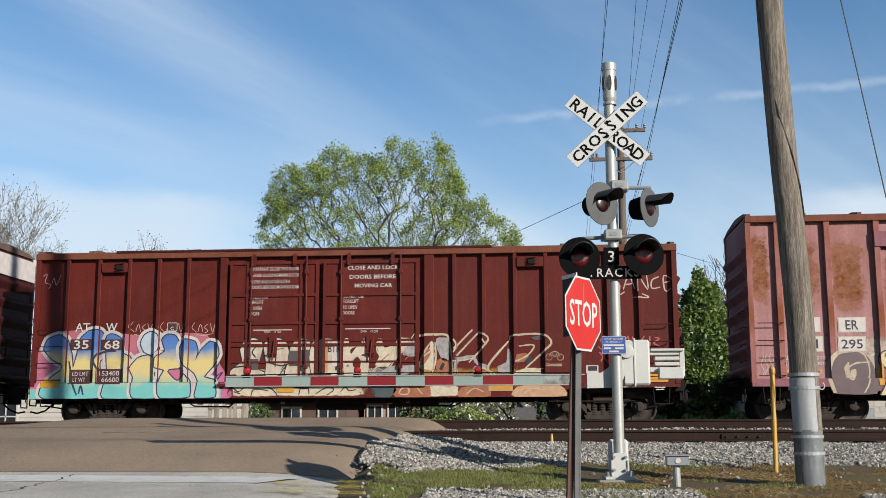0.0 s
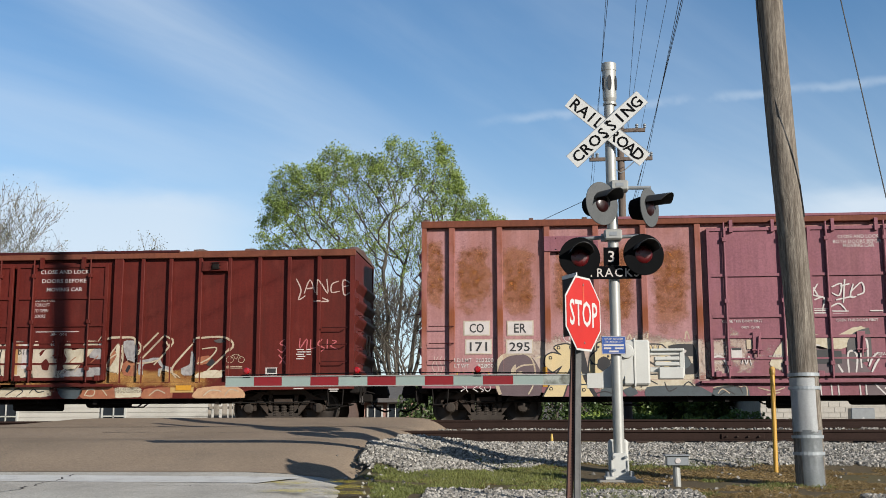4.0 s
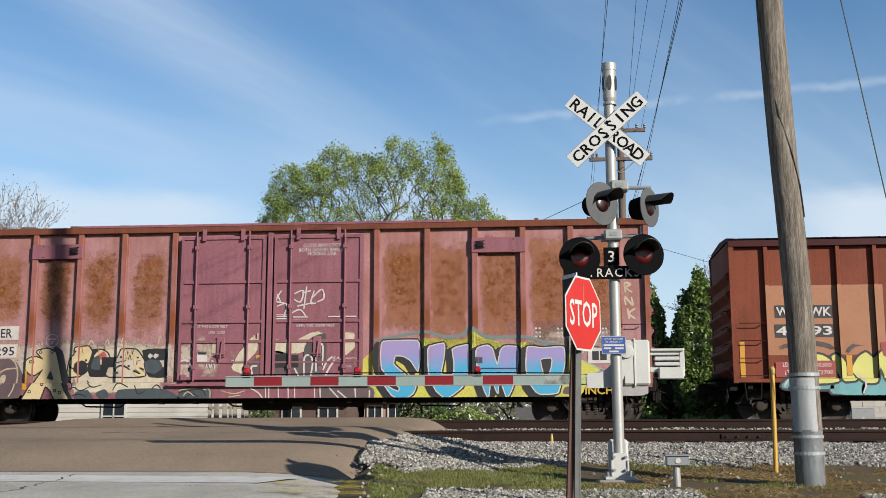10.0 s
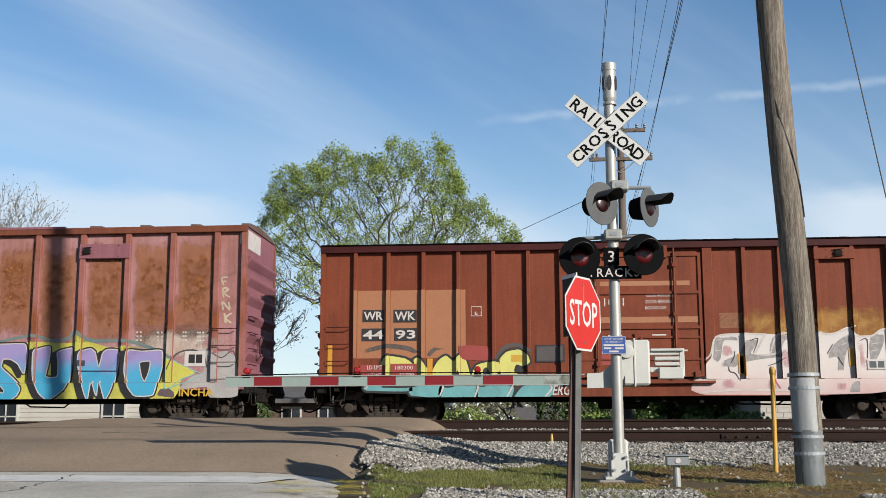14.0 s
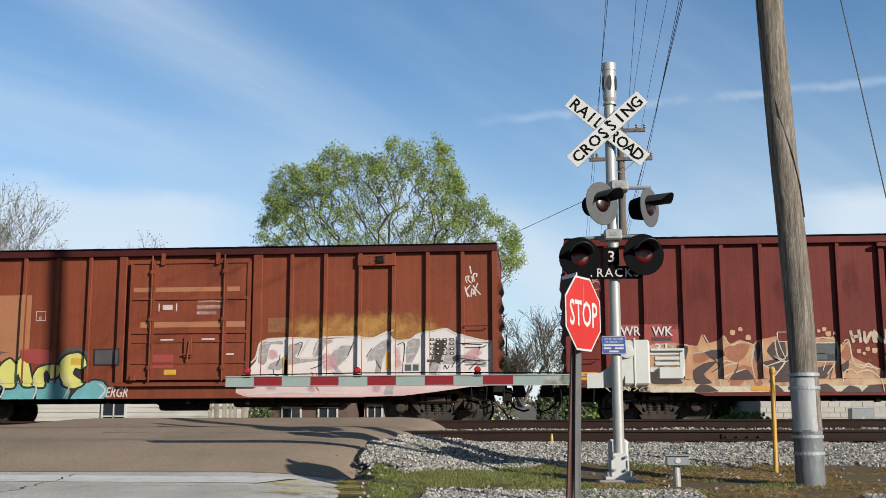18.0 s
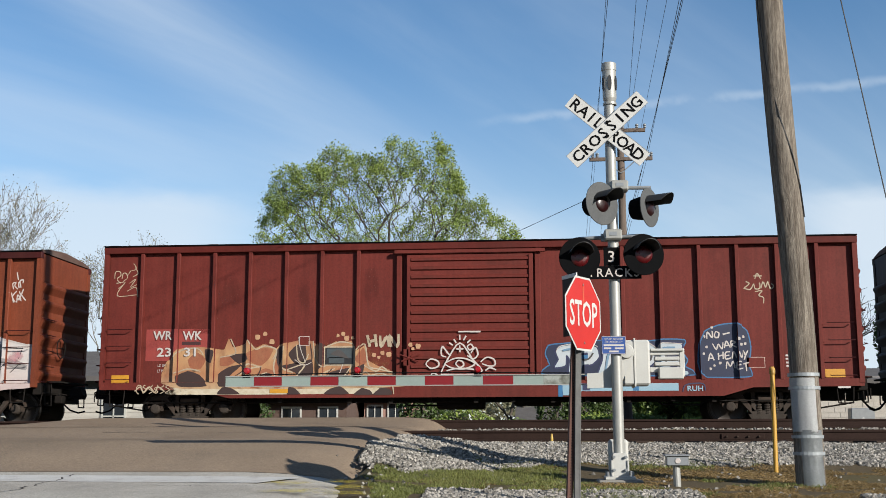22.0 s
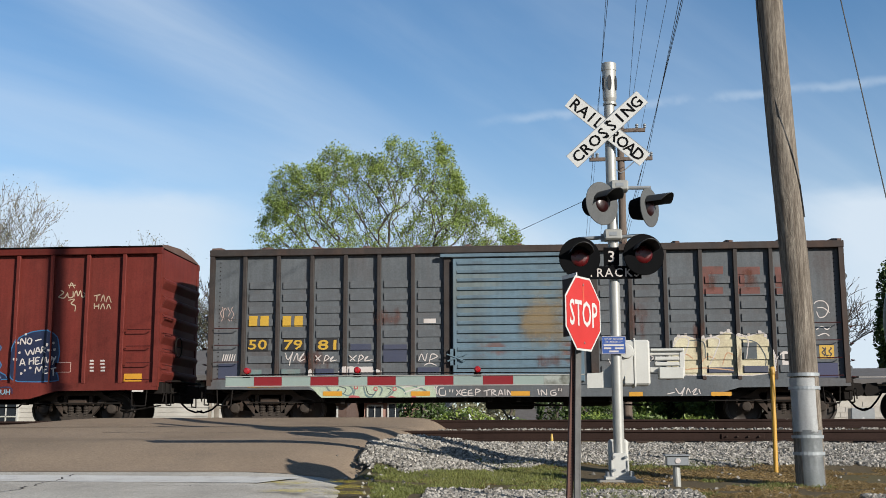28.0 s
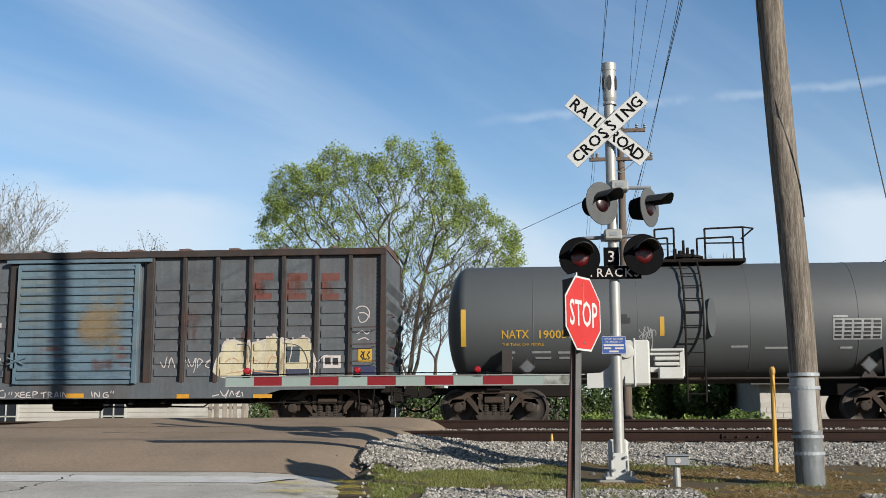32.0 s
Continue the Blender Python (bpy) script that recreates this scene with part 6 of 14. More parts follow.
W_ = mat("white_spray_paint", hexc((214, 206, 200)), 0.6, second=hexc((186, 170, 160)), scale=3, grain=30, bump=0)
K_ = mat("black_spray_paint", hexc((28, 26, 28)), 0.6, second=hexc((44, 40, 40)), scale=3, bump=0)
NAVY = mat("navy_spray_paint", hexc((38, 44, 84)), 0.6, second=hexc((50, 54, 96)), scale=3, bump=0)
CREAM = mat("cream_spray_paint", hexc((206, 190, 162)), 0.65, second=hexc((168, 140, 116)), scale=2, grain=25, bump=0, dirt=hexc((120, 84, 68)), dirt_scale=1.8, dirt_amount=0.5)
PINK = spray("pink_spray_paint", [hexc((206, 112, 150)), hexc((196, 110, 136)), hexc((176, 104, 108))], 0.7, 2.6)
TEAL = spray("teal_spray_paint", [hexc((112, 196, 186)), hexc((128, 192, 184)), hexc((150, 190, 180))], 0.7, 1.5)
PASTEL = spray("blue_and_yellow_spray_paint", [hexc((120, 196, 190)), hexc((222, 200, 136)), hexc((226, 204, 132)), hexc((84, 128, 190)), hexc((78, 120, 186))], 1.0, 2.3)
SUNSET = spray("lilac_to_cyan_spray_paint", [hexc((60, 160, 200)), hexc((66, 172, 210)), hexc((70, 172, 212)), hexc((160, 146, 198)), hexc((164, 148, 198)), hexc((164, 148, 198))], 0.5, 2.55)
PALE = spray("white_and_pink_spray_paint", [hexc((208, 170, 166)), hexc((224, 210, 204)), hexc((228, 220, 214)), hexc((220, 212, 208))], 0.7, 2.2)
OCHRE = spray("tan_and_rust_spray_paint", [hexc((206, 180, 140)), hexc((186, 130, 88)), hexc((204, 160, 112)), hexc((168, 104, 72))], 0.8, 2.3, dirt=hexc((122, 66, 46)))
AMBER = spray("amber_overspray", [hexc((200, 160, 96)), hexc((178, 124, 74)), hexc((136, 74, 50))], 1.2, 2.9)
ICE = spray("ice_blue_spray_paint", [hexc((150, 186, 204)), hexc((206, 212, 216)), hexc((190, 204, 212))], 0.9, 2.2)
BLUE = mat("bright_blue_spray_paint", hexc((52, 120, 170)), 0.6, second=hexc((40, 92, 140)), scale=3, bump=0)
ROSE = mat("rose_spray_paint", hexc((196, 96, 98)), 0.6, second=hexc((170, 76, 80)), scale=3, bump=0)
BEIGE = mat("beige_primer_patch", hexc((176, 116, 76)), 0.65, second=hexc((164, 104, 68)), scale=1.5, grain=40, bump=0)
REDP = mat("faded_red_patch", hexc((164, 62, 54)), 0.65, second=hexc((148, 54, 46)), scale=2, bump=0)
DARKP = mat("dark_maroon_patch", hexc((72, 30, 30)), 0.65, second=hexc((60, 26, 26)), scale=2, bump=0)
YTEXT = mat("yellow_stencil_paint", hexc((214, 170, 48)), 0.6, second=hexc((190, 150, 50)), scale=5, bump=0)
LINE = mat("thin_pale_spray_line", hexc((206, 180, 168)), 0.6, second=hexc((180, 150, 140)), scale=4, bump=0)
GREYP = mat("cover_up_grey_paint", hexc((82, 76, 74)), 0.65, second=hexc((70, 64, 62)), scale=2, bump=0)
SOFT_RUST = soft_stain("panel_rust", hexc((170, 110, 76)), hexc((192, 130, 90)), 1.5, 0.36, (1.2, 1, 1.6), 0.5, 0.9, 0.24)
SOFT_RUSTWIDE = soft_stain("wide_panel_rust", hexc((168, 110, 80)), hexc((190, 128, 92)), 1.2, 0.26, (1.2, 1, 0.9), 0.62, 1.1, 0.16)
SOFT_BROWN = soft_stain("deep_panel_rust", hexc((112, 58, 26)), hexc((184, 118, 66)), 3.0, 0.30, (1.0, 1, 1.0), 1.0, 0.44, 0.24)
DULLW = mat("dull_white_stencil_paint", hexc((176, 178, 176)), 0.7, second=hexc((120, 122, 122)), scale=7, bump=0)
DKBR = mat("dark_brown_spray_paint", hexc((62, 36, 30)), 0.65, second=hexc((44, 30, 28)), scale=3, bump=0)
PALEGREEN = mat("pale_green_spray_paint", hexc((188, 200, 174)), 0.65, second=hexc((164, 180, 160)), scale=2.5, grain=30, bump=0, dirt=hexc((120, 116, 100)), dirt_scale=2, dirt_amount=0.5)
GRUBBY = mat("grubby_cream_spray_paint", hexc((216, 202, 180)), 0.65, second=hexc((186, 164, 140)), scale=2.2, grain=26, speck=(0.84, 1.12), bump=0, dirt=hexc((112, 84, 70)), dirt_scale=2.4, dirt_amount=0.6)
SPINK = soft_stain("soft_pink_paint", hexc((218, 150, 160)), hexc((228, 182, 184)), 2.4, 0.45, (1, 1, 1), 0.6, 0.8)
DIMNAVY = mat("dull_navy_cover_paint", hexc((56, 62, 86)), 0.65, second=hexc((66, 70, 88)), scale=3, bump=0)
SOFT_TAN = soft_stain("tan_door_stain", hexc((156, 132, 92)), hexc((176, 148, 104)), 1.2, 0.6, (1, 1, 0.6), 0.5, 1.2, 0.3)
REDRUST = mat("rust_red_letter_paint", hexc((118, 62, 52)), 0.75, second=hexc((96, 62, 54)), scale=5, amount=1.0, bump=0)
SOFT_AMBER = soft_stain("amber_paint_mist", hexc((190, 136, 78)), hexc((210, 162, 96)), 1.1, 0.35, (1.0, 1, 0.9), 0.7, 0.7)
SOFT_WHITE = soft_stain("pale_paint_mist", hexc((200, 176, 160)), hexc((216, 200, 186)), 2.4, 0.4, (1, 1, 1), 0.85, 1.0)
SOFT_SOOT = soft_stain("dark_grime", hexc((44, 34, 32)), hexc((60, 44, 40)), 1.2, 0.45, (1.6, 1, 0.5), 0.24, 0.6)
SOFT_GREY = soft_stain("grey_paint_mist", hexc((96, 90, 88)), hexc((116, 108, 104)), 1.6, 0.35, (1, 1, 1), 0.85, 1.0)
SOFT_RUSTRED = soft_stain("red_rust_bleed", hexc((110, 66, 52)), hexc((128, 80, 62)), 2.6, 0.42, (1.5, 1, 0.5), 0.6, 0.55)

GREYPLUM = mat("greyed_plum_cover_paint", hexc((104, 84, 86)), 0.65, second=hexc((86, 66, 70)), scale=2.5, bump=0)
BUTTER = mat("buttery_spray_paint", hexc((226, 202, 148)), 0.65, second=hexc((206, 186, 150)), scale=3, bump=0)
YFLAT = mat("lemon_green_spray_paint", hexc((214, 206, 84)), 0.65, second=hexc((186, 184, 84)), scale=3, grain=28, bump=0, dirt=hexc((150, 140, 80)), dirt_scale=2.0, dirt_amount=0.4)
YLEMON = mat("pale_lemon_spray_paint", hexc((226, 220, 118)), 0.65, second=hexc((202, 200, 110)), scale=3, bump=0)
TEALF = mat("flat_teal_spray_paint", hexc((112, 178, 180)), 0.65, second=hexc((88, 146, 150)), scale=3, bump=0, dirt=hexc((84, 96, 92)), dirt_scale=2.2, dirt_amount=0.4)
RUSTLET = mat("rubbed_rust_letter_paint", hexc((168, 100, 66)), 0.7, second=hexc((138, 74, 50)), scale=5, grain=30, bump=0, dirt=hexc((190, 140, 96)), dirt_scale=4.0, dirt_amount=0.5)
PALEGREY = mat("pale_grey_spray_paint", hexc((184, 178, 174)), 0.65, second=hexc((150, 144, 142)), scale=3, bump=0)
PALESHADE = soft_stain("pale_grey_spray_shade", hexc((160, 155, 154)), hexc((192, 187, 184)), 3.0, 0.2, (1, 1, 1), 0.85, 1.3, 0.06)
CREAMDIRT = soft_stain("rubbed_cream_paint", hexc((206, 192, 164)), hexc((226, 214, 190)), 3.0, 0.22, (1, 1, 1), 0.95, 1.5, 0.10)
TANSPOT = mat("tan_spray_dots", hexc((206, 164, 124)), 0.65, second=hexc((178, 120, 88)), scale=8, bump=0)
PASTELBLUE = mat("pale_blue_spray_paint", hexc((112, 148, 178)), 0.65, second=hexc((146, 176, 196)), scale=5, bump=0)
DEEPBLUE = mat("deep_blue_spray_paint", hexc((18, 34, 72)), 0.6, second=hexc((14, 24, 54)), scale=4, grain=30, bump=0)
CREAMY = mat("yellowed_cream_paint", hexc((220, 210, 176)), 0.65, second=hexc((196, 182, 144)), scale=3, grain=26, bump=0, dirt=hexc((130, 104, 76)), dirt_scale=3, dirt_amount=0.5)
SLATE = mat("slate_board", hexc((74, 84, 88)), 0.6, second=hexc((52, 58, 60)), scale=6, bump=0)
SOFT_TEAL = mat("smoky_teal_spray_line", hexc((104, 132, 130)), 0.7, second=hexc((140, 124, 118)), scale=4, grain=30, bump=0)
# maroon car
tagline(CAR_ATW, -6.84, 2.51, 'AT', 0.216, 0.385, M_letter, 12, 0.012)
tagline(CAR_ATW, -6.08, 2.50, 'W', 0.215, 0.295, M_letter, 12, 0.012)
panel(CAR_ATW, -6.85, 2.07, 0.576, 0.272, DARKP, 11, 'paint_patch', '')
panel(CAR_ATW, -6.05, 2.06, 0.573, 0.271, DARKP, 11, 'paint_patch', '')
tagline(CAR_ATW, -6.85, 2.07, '35', 0.222, 0.384, M_letter, 12, 0.012)
tagline(CAR_ATW, -6.05, 2.06, '68', 0.221, 0.397, M_letter, 12, 0.012)
panel(CAR_ATW, -6.83, 1.26, 0.588, 0.354, DARKP, 11, 'paint_patch', '')
panel(CAR_ATW, -6.08, 1.26, 0.629, 0.382, DARKP, 11, 'paint_patch', '')
tagline(CAR_ATW, -6.84, 1.33, 'LD LMT', 0.106, 0.412, M_letter, 12, 0.004)
tagline(CAR_ATW, -6.87, 1.18, 'LT WT', 0.106, 0.323, M_letter, 12, 0.004)
tagline(CAR_ATW, -6.09, 1.34, '153400', 0.120, 0.512, M_letter, 12, 0.004)
tagline(CAR_ATW, -6.06, 1.18, '66600', 0.120, 0.453, M_letter, 12, 0.004)
tagline(CAR_ATW, -1.88, 3.92, 'IMPORTANT CLOSE THIS DOOR', 0.086, 1.274, M_letter, 2, 0.004)
tagline(CAR_ATW, -1.87, 3.76, 'BEFORE CLOSING MAIN DOOR', 0.086, 1.273, M_letter, 2, 0.004)
tagline(CAR_ATW, -1.99, 3.60, 'CLOSE AND LOCK BOTH', 0.086, 1.027, M_letter, 2, 0.004)
tagline(CAR_ATW, -1.87, 3.46, 'DOORS BEFORE MOVING CAR', 0.086, 1.271, M_letter, 2, 0.004)
tagline(CAR_ATW, -2.29, 3.20, 'DO NOT USE', 0.086, 0.535, M_letter, 2, 0.004)
tagline(CAR_ATW, -2.34, 3.08, 'FORKLIFT', 0.086, 0.405, M_letter, 2, 0.004)
tagline(CAR_ATW, -2.37, 2.93, 'TO OPEN', 0.086, 0.376, M_letter, 2, 0.004)
tagline(CAR_ATW, -2.39, 2.79, 'DOORS', 0.085, 0.303, M_letter, 2, 0.004)
tagline(CAR_ATW, 0.14, 3.20, 'DO NOT USE', 0.085, 0.527, M_letter, 2, 0.004)
tagline(CAR_ATW, 0.08, 3.08, 'FORKLIFT', 0.085, 0.399, M_letter, 2, 0.004)
tagline(CAR_ATW, 0.05, 2.93, 'TO OPEN', 0.085, 0.370, M_letter, 2, 0.004)
tagline(CAR_ATW, 0.02, 2.79, 'DOORS', 0.085, 0.299, M_letter, 2, 0.004)
tagline(CAR_ATW, 0.63, 3.92, 'CLOSE AND LOCK', 0.100, 1.284, M_letter, 2, 0.012)
tagline(CAR_ATW, 0.62, 3.69, 'DOORS BEFORE', 0.100, 1.168, M_letter, 2, 0.012)
tagline(CAR_ATW, 0.64, 3.47, 'MOVING CAR', 0.100, 0.939, M_letter, 2, 0.012)
panel(CAR_ATW, -1.89, 2.38, 0.976, 0.023, M_letter, 2, 'print_line', '')
panel(CAR_ATW, 0.51, 2.39, 1.132, 0.022, M_letter, 2, 'print_line', '')
panel(CAR_ATW, -7.58, 1.09, 0.502, 0.213, M_yellow, 9, 'reflector', 'yellow reflector')
panel(CAR_ATW, -4.50, 0.96, 0.521, 0.126, M_yellow, 9, 'reflector', 'yellow reflector')
panel(CAR_ATW, -1.54, 0.90, 0.426, 0.125, M_yellow, 9, 'reflector', 'yellow reflector')
panel(CAR_ATW, 3.82, 0.96, 0.399, 0.125, M_yellow, 9, 'reflector', 'yellow reflector')
panel(CAR_ATW, 7.58, 1.14, 0.469, 0.198, M_yellow, 9, 'reflector', 'yellow reflector')
panel(CAR_ATW, 3.11, 1.18, 4.982, 0.687, SOFT_AMBER, 2, 'stain')
panel(CAR_ATW, -0.80, 1.15, 4.249, 0.556, SOFT_AMBER, 2, 'stain')
panel(CAR_ATW, -4.51, 2.50, 0.263, 0.214, M_letter, 2, 'stencil_frame', '')
panel(CAR_ATW, -4.51, 2.50, 0.234, 0.186, DARKP, 3, 'stencil_field', '')
tagline(CAR_ATW, -4.51, 2.46, 'C', 0.086, 0.088, M_letter, 4, 0.012)
panel(CAR_ATW, 6.01, 1.36, 0.296, 0.195, M_letter, 2, 'stencil_frame', '')
panel(CAR_ATW, 5.96, 1.38, 0.113, 0.111, K_, 3, 'stencil_field', '')
panel(CAR_ATW, 6.07, 1.38, 0.113, 0.111, K_, 3, 'stencil_field', '')
panel(CAR_ATW, 6.73, 1.90, 0.197, 0.025, M_letter, 2, 'print_line', '')
panel(CAR_ATW, 6.77, 1.84, 0.197, 0.025, M_letter, 2, 'print_line', '')
panel(CAR_ATW, 6.73, 1.78, 0.197, 0.025, M_letter, 2, 'print_line', '')
panel(CAR_ATW, 6.77, 1.73, 0.197, 0.025, M_letter, 2, 'print_line', '')
panel(CAR_ATW, 6.73, 1.67, 0.197, 0.025, M_letter, 2, 'print_line', '')
panel(CAR_ATW, 6.95, 1.90, 0.113, 0.025, M_letter, 2, 'print_line', '')
panel(CAR_ATW, 6.95, 1.84, 0.113, 0.025, M_letter, 2, 'print_line', '')
panel(CAR_ATW, 6.95, 1.78, 0.112, 0.025, M_letter, 2, 'print_line', '')
panel(CAR_ATW, 7.61, 0.91, 0.251, 0.028, M_letter, 2, 'print_line', '')
panel(CAR_ATW, 7.61, 0.86, 0.195, 0.027, M_letter, 2, 'print_line', '')
panel(CAR_ATW, 6.73, 0.93, 0.252, 0.028, M_letter, 2, 'print_line', '')

# plum car
panel(CAR_COER, -8.10, 3.96, 1.290, 3.224, SOFT_RUST, 1, 'stain')
panel(CAR_COER, -8.09, 3.75, 1.198, 2.083, SOFT_BROWN, 2, 'stain')
panel(CAR_COER, -6.99, 3.79, 1.161, 2.916, SOFT_RUST, 1, 'stain')
panel(CAR_COER, -6.98, 3.59, 1.070, 1.796, SOFT_BROWN, 2, 'stain')
panel(CAR_COER, -5.69, 3.70, 1.152, 3.192, SOFT_RUST, 1, 'stain')
panel(CAR_COER, -5.68, 3.50, 1.062, 2.063, SOFT_BROWN, 2, 'stain')
panel(CAR_COER, -4.54, 3.76, 1.232, 3.618, SOFT_RUST, 1, 'stain')
panel(CAR_COER, -4.53, 3.56, 1.143, 2.468, SOFT_BROWN, 2, 'stain')
panel(CAR_COER, -3.25, 3.74, 1.339, 3.747, SOFT_RUST, 1, 'stain')
panel(CAR_COER, -3.25, 3.54, 1.250, 2.595, SOFT_BROWN, 2, 'stain')
panel(CAR_COER, 3.32, 3.80, 1.289, 3.679, SOFT_RUSTWIDE, 1, 'stain')
panel(CAR_COER, 3.31, 3.60, 1.203, 2.548, SOFT_BROWN, 2, 'stain')
panel(CAR_COER, 4.44, 3.64, 1.222, 3.518, SOFT_RUSTWIDE, 1, 'stain')
panel(CAR_COER, 4.44, 3.44, 1.138, 2.401, SOFT_BROWN, 2, 'stain')
panel(CAR_COER, 5.68, 3.62, 1.185, 3.644, SOFT_RUSTWIDE, 1, 'stain')
panel(CAR_COER, 5.67, 3.42, 1.101, 2.524, SOFT_BROWN, 2, 'stain')
panel(CAR_COER, 6.90, 3.60, 1.176, 3.630, SOFT_RUSTWIDE, 1, 'stain')
panel(CAR_COER, 6.89, 3.41, 1.093, 2.514, SOFT_BROWN, 2, 'stain')
panel(CAR_COER, 8.03, 3.73, 1.223, 3.622, SOFT_RUSTWIDE, 1, 'stain')
panel(CAR_COER, 8.02, 3.53, 1.140, 2.509, SOFT_BROWN, 2, 'stain')
panel(CAR_COER, -9.12, 4.12, 0.846, 3.240, SOFT_RUST, 1, 'stain')
panel(CAR_COER, -9.11, 3.91, 0.754, 2.093, SOFT_BROWN, 2, 'stain')
panel(CAR_COER, -4.39, 1.67, 9.269, 1.553, SOFT_WHITE, 1, 'stain')
panel(CAR_COER, 7.52, 2.08, 3.241, 0.958, SOFT_WHITE, 1, 'stain')
panel(CAR_COER, -8.00, 2.39, 0.66, 0.37, GRUBBY, 5, 'overspray', '')
panel(CAR_COER, -8.00, 2.39, 0.60, 0.32, M_letter, 6, 'number_panel', 'white panel behind the numbers')
tagline(CAR_COER, -8.00, 2.39, 'CO', 0.225, 0.357, K_, 8, 0.010)
panel(CAR_COER, -6.93, 2.38, 0.66, 0.37, GRUBBY, 5, 'overspray', '')
panel(CAR_COER, -6.93, 2.38, 0.60, 0.32, M_letter, 6, 'number_panel', 'white panel behind the numbers')
tagline(CAR_COER, -6.93, 2.38, 'ER', 0.225, 0.295, K_, 8, 0.010)
panel(CAR_COER, -7.96, 1.93, 0.66, 0.37, GRUBBY, 5, 'overspray', '')
panel(CAR_COER, -7.96, 1.93, 0.60, 0.32, M_letter, 6, 'number_panel', 'white panel behind the numbers')
tagline(CAR_COER, -7.96, 1.93, '171', 0.225, 0.430, K_, 8, 0.010)
panel(CAR_COER, -6.95, 1.92, 0.66, 0.37, GRUBBY, 5, 'overspray', '')
panel(CAR_COER, -6.95, 1.92, 0.60, 0.32, M_letter, 6, 'number_panel', 'white panel behind the numbers')
tagline(CAR_COER, -6.95, 1.92, '295', 0.225, 0.501, K_, 8, 0.010)
tagline(CAR_COER, -8.34, 1.60, 'LD LMT', 0.093, 0.415, M_letter, 6, 0.004)
tagline(CAR_COER, -7.81, 1.60, '203200', 0.093, 0.428, M_letter, 6, 0.004)
tagline(CAR_COER, -8.37, 1.46, 'LT WT', 0.093, 0.356, M_letter, 6, 0.004)
tagline(CAR_COER, -7.79, 1.46, '82800', 0.092, 0.398, M_letter, 6, 0.004)
panel(CAR_COER, -8.10, 1.26, 0.812, 0.114, YTEXT, 2, 'stencil_bar', '')
panel(CAR_COER, -8.10, 1.26, 0.739, 0.064, M_plum, 3, 'stencil_bar', '')
tagline(CAR_COER, 1.25, 4.51, 'CLOSE AND LOCK', 0.086, 0.968, M_letter, 2, 0.008)
tagline(CAR_COER, 1.25, 4.39, 'BOTH DOORS BEFORE', 0.086, 1.195, M_letter, 2, 0.008)
tagline(CAR_COER, 1.25, 4.29, 'MOVING CAR', 0.086, 0.739, M_letter, 2, 0.008)
decal(CAR_COER, "stencil_ring", shape_mesh(stroke([(0.16 * math.cos(a * math.tau / 18), 0.16 * math.sin(a * math.tau / 18)) for a in range(19)], 0.015)), -5.72, 2.18, M_letter, 2)
tagline(CAR_COER, -5.71, 2.12, 'F', 0.071, 0.073, M_letter, 2, 0.012)
panel(CAR_COER, -5.72, 2.22, 0.205, 0.029, M_letter, 2, 'print_line', '')
tagline(CAR_COER, 8.18, 0.85, 'INCHA', 0.202, 0.881, YTEXT, 5, 0.020, name='graffiti_letters')
panel(CAR_COER, 8.09, 1.69, 0.537, 0.381, M_letter, 6, 'stencil_frame', '')
panel(CAR_COER, 8.01, 1.69, 0.161, 0.218, K_, 7, 'stencil_field', '')
panel(CAR_COER, 8.20, 1.69, 0.161, 0.217, K_, 7, 'stencil_field', '')
panel(CAR_COER, 9.27, 1.68, 0.146, 0.948, M_yellow, 6, 'reflector', 'yellow reflector')
panel(CAR_COER, -9.42, 1.65, 0.119, 0.745, M_yellow, 6, 'reflector', 'yellow reflector')
panel(CAR_COER, -6.34, 1.18, 0.117, 0.480, M_yellow, 6, 'reflector', 'yellow reflector')
panel(CAR_COER, -0.32, 1.52, 0.113, 0.473, M_yellow, 6, 'reflector', 'yellow reflector')
panel(CAR_COER, -9.40, 4.99, 0.152, 0.327, M_letter, 16, 'corner_patch', '')
panel(CAR_COER, 9.24, 4.75, 0.136, 0.309, M_letter, 16, 'corner_patch', '')
decal(CAR_COER, 'spray_tag', scribble(0.39, 0.57, 91, 4, 0.02), -8.93, 1.44, LINE, 2, '')
decal(CAR_COER, 'spray_tag', scribble(0.74, 0.23, 92, 5, 0.02), -8.04, 0.93, M_letter, 2, '')
panel(CAR_COER, -1.75, 1.71, 0.257, 0.224, M_letter, 6, 'notice', '')
panel(CAR_COER, -1.75, 1.81, 0.228, 0.056, K_, 7, 'notice_head', '')

# brown car
panel(CAR_44, -5.55, 2.51, 2.788, 1.689, BEIGE, 1, 'paint_patch', '')
panel(CAR_44, -6.46, 2.72, 0.532, 0.302, K_, 5, 'number_panel', '')
tagline(CAR_44, -6.46, 2.72, 'WR', 0.211, 0.478, M_letter, 12, 0.022)
panel(CAR_44, -5.66, 2.71, 0.573, 0.316, K_, 5, 'number_panel', '')
tagline(CAR_44, -5.66, 2.71, 'WK', 0.221, 0.516, M_letter, 12, 0.022)
panel(CAR_44, -6.46, 2.25, 0.574, 0.315, K_, 5, 'number_panel', '')
tagline(CAR_44, -6.46, 2.25, '44', 0.220, 0.517, M_letter, 12, 0.022)
panel(CAR_44, -5.65, 2.25, 0.557, 0.314, K_, 5, 'number_panel', '')
tagline(CAR_44, -5.65, 2.25, '93', 0.220, 0.501, M_letter, 12, 0.022)
panel(CAR_44, -6.45, 1.32, 0.645, 0.368, REDP, 11, 'paint_patch', '')
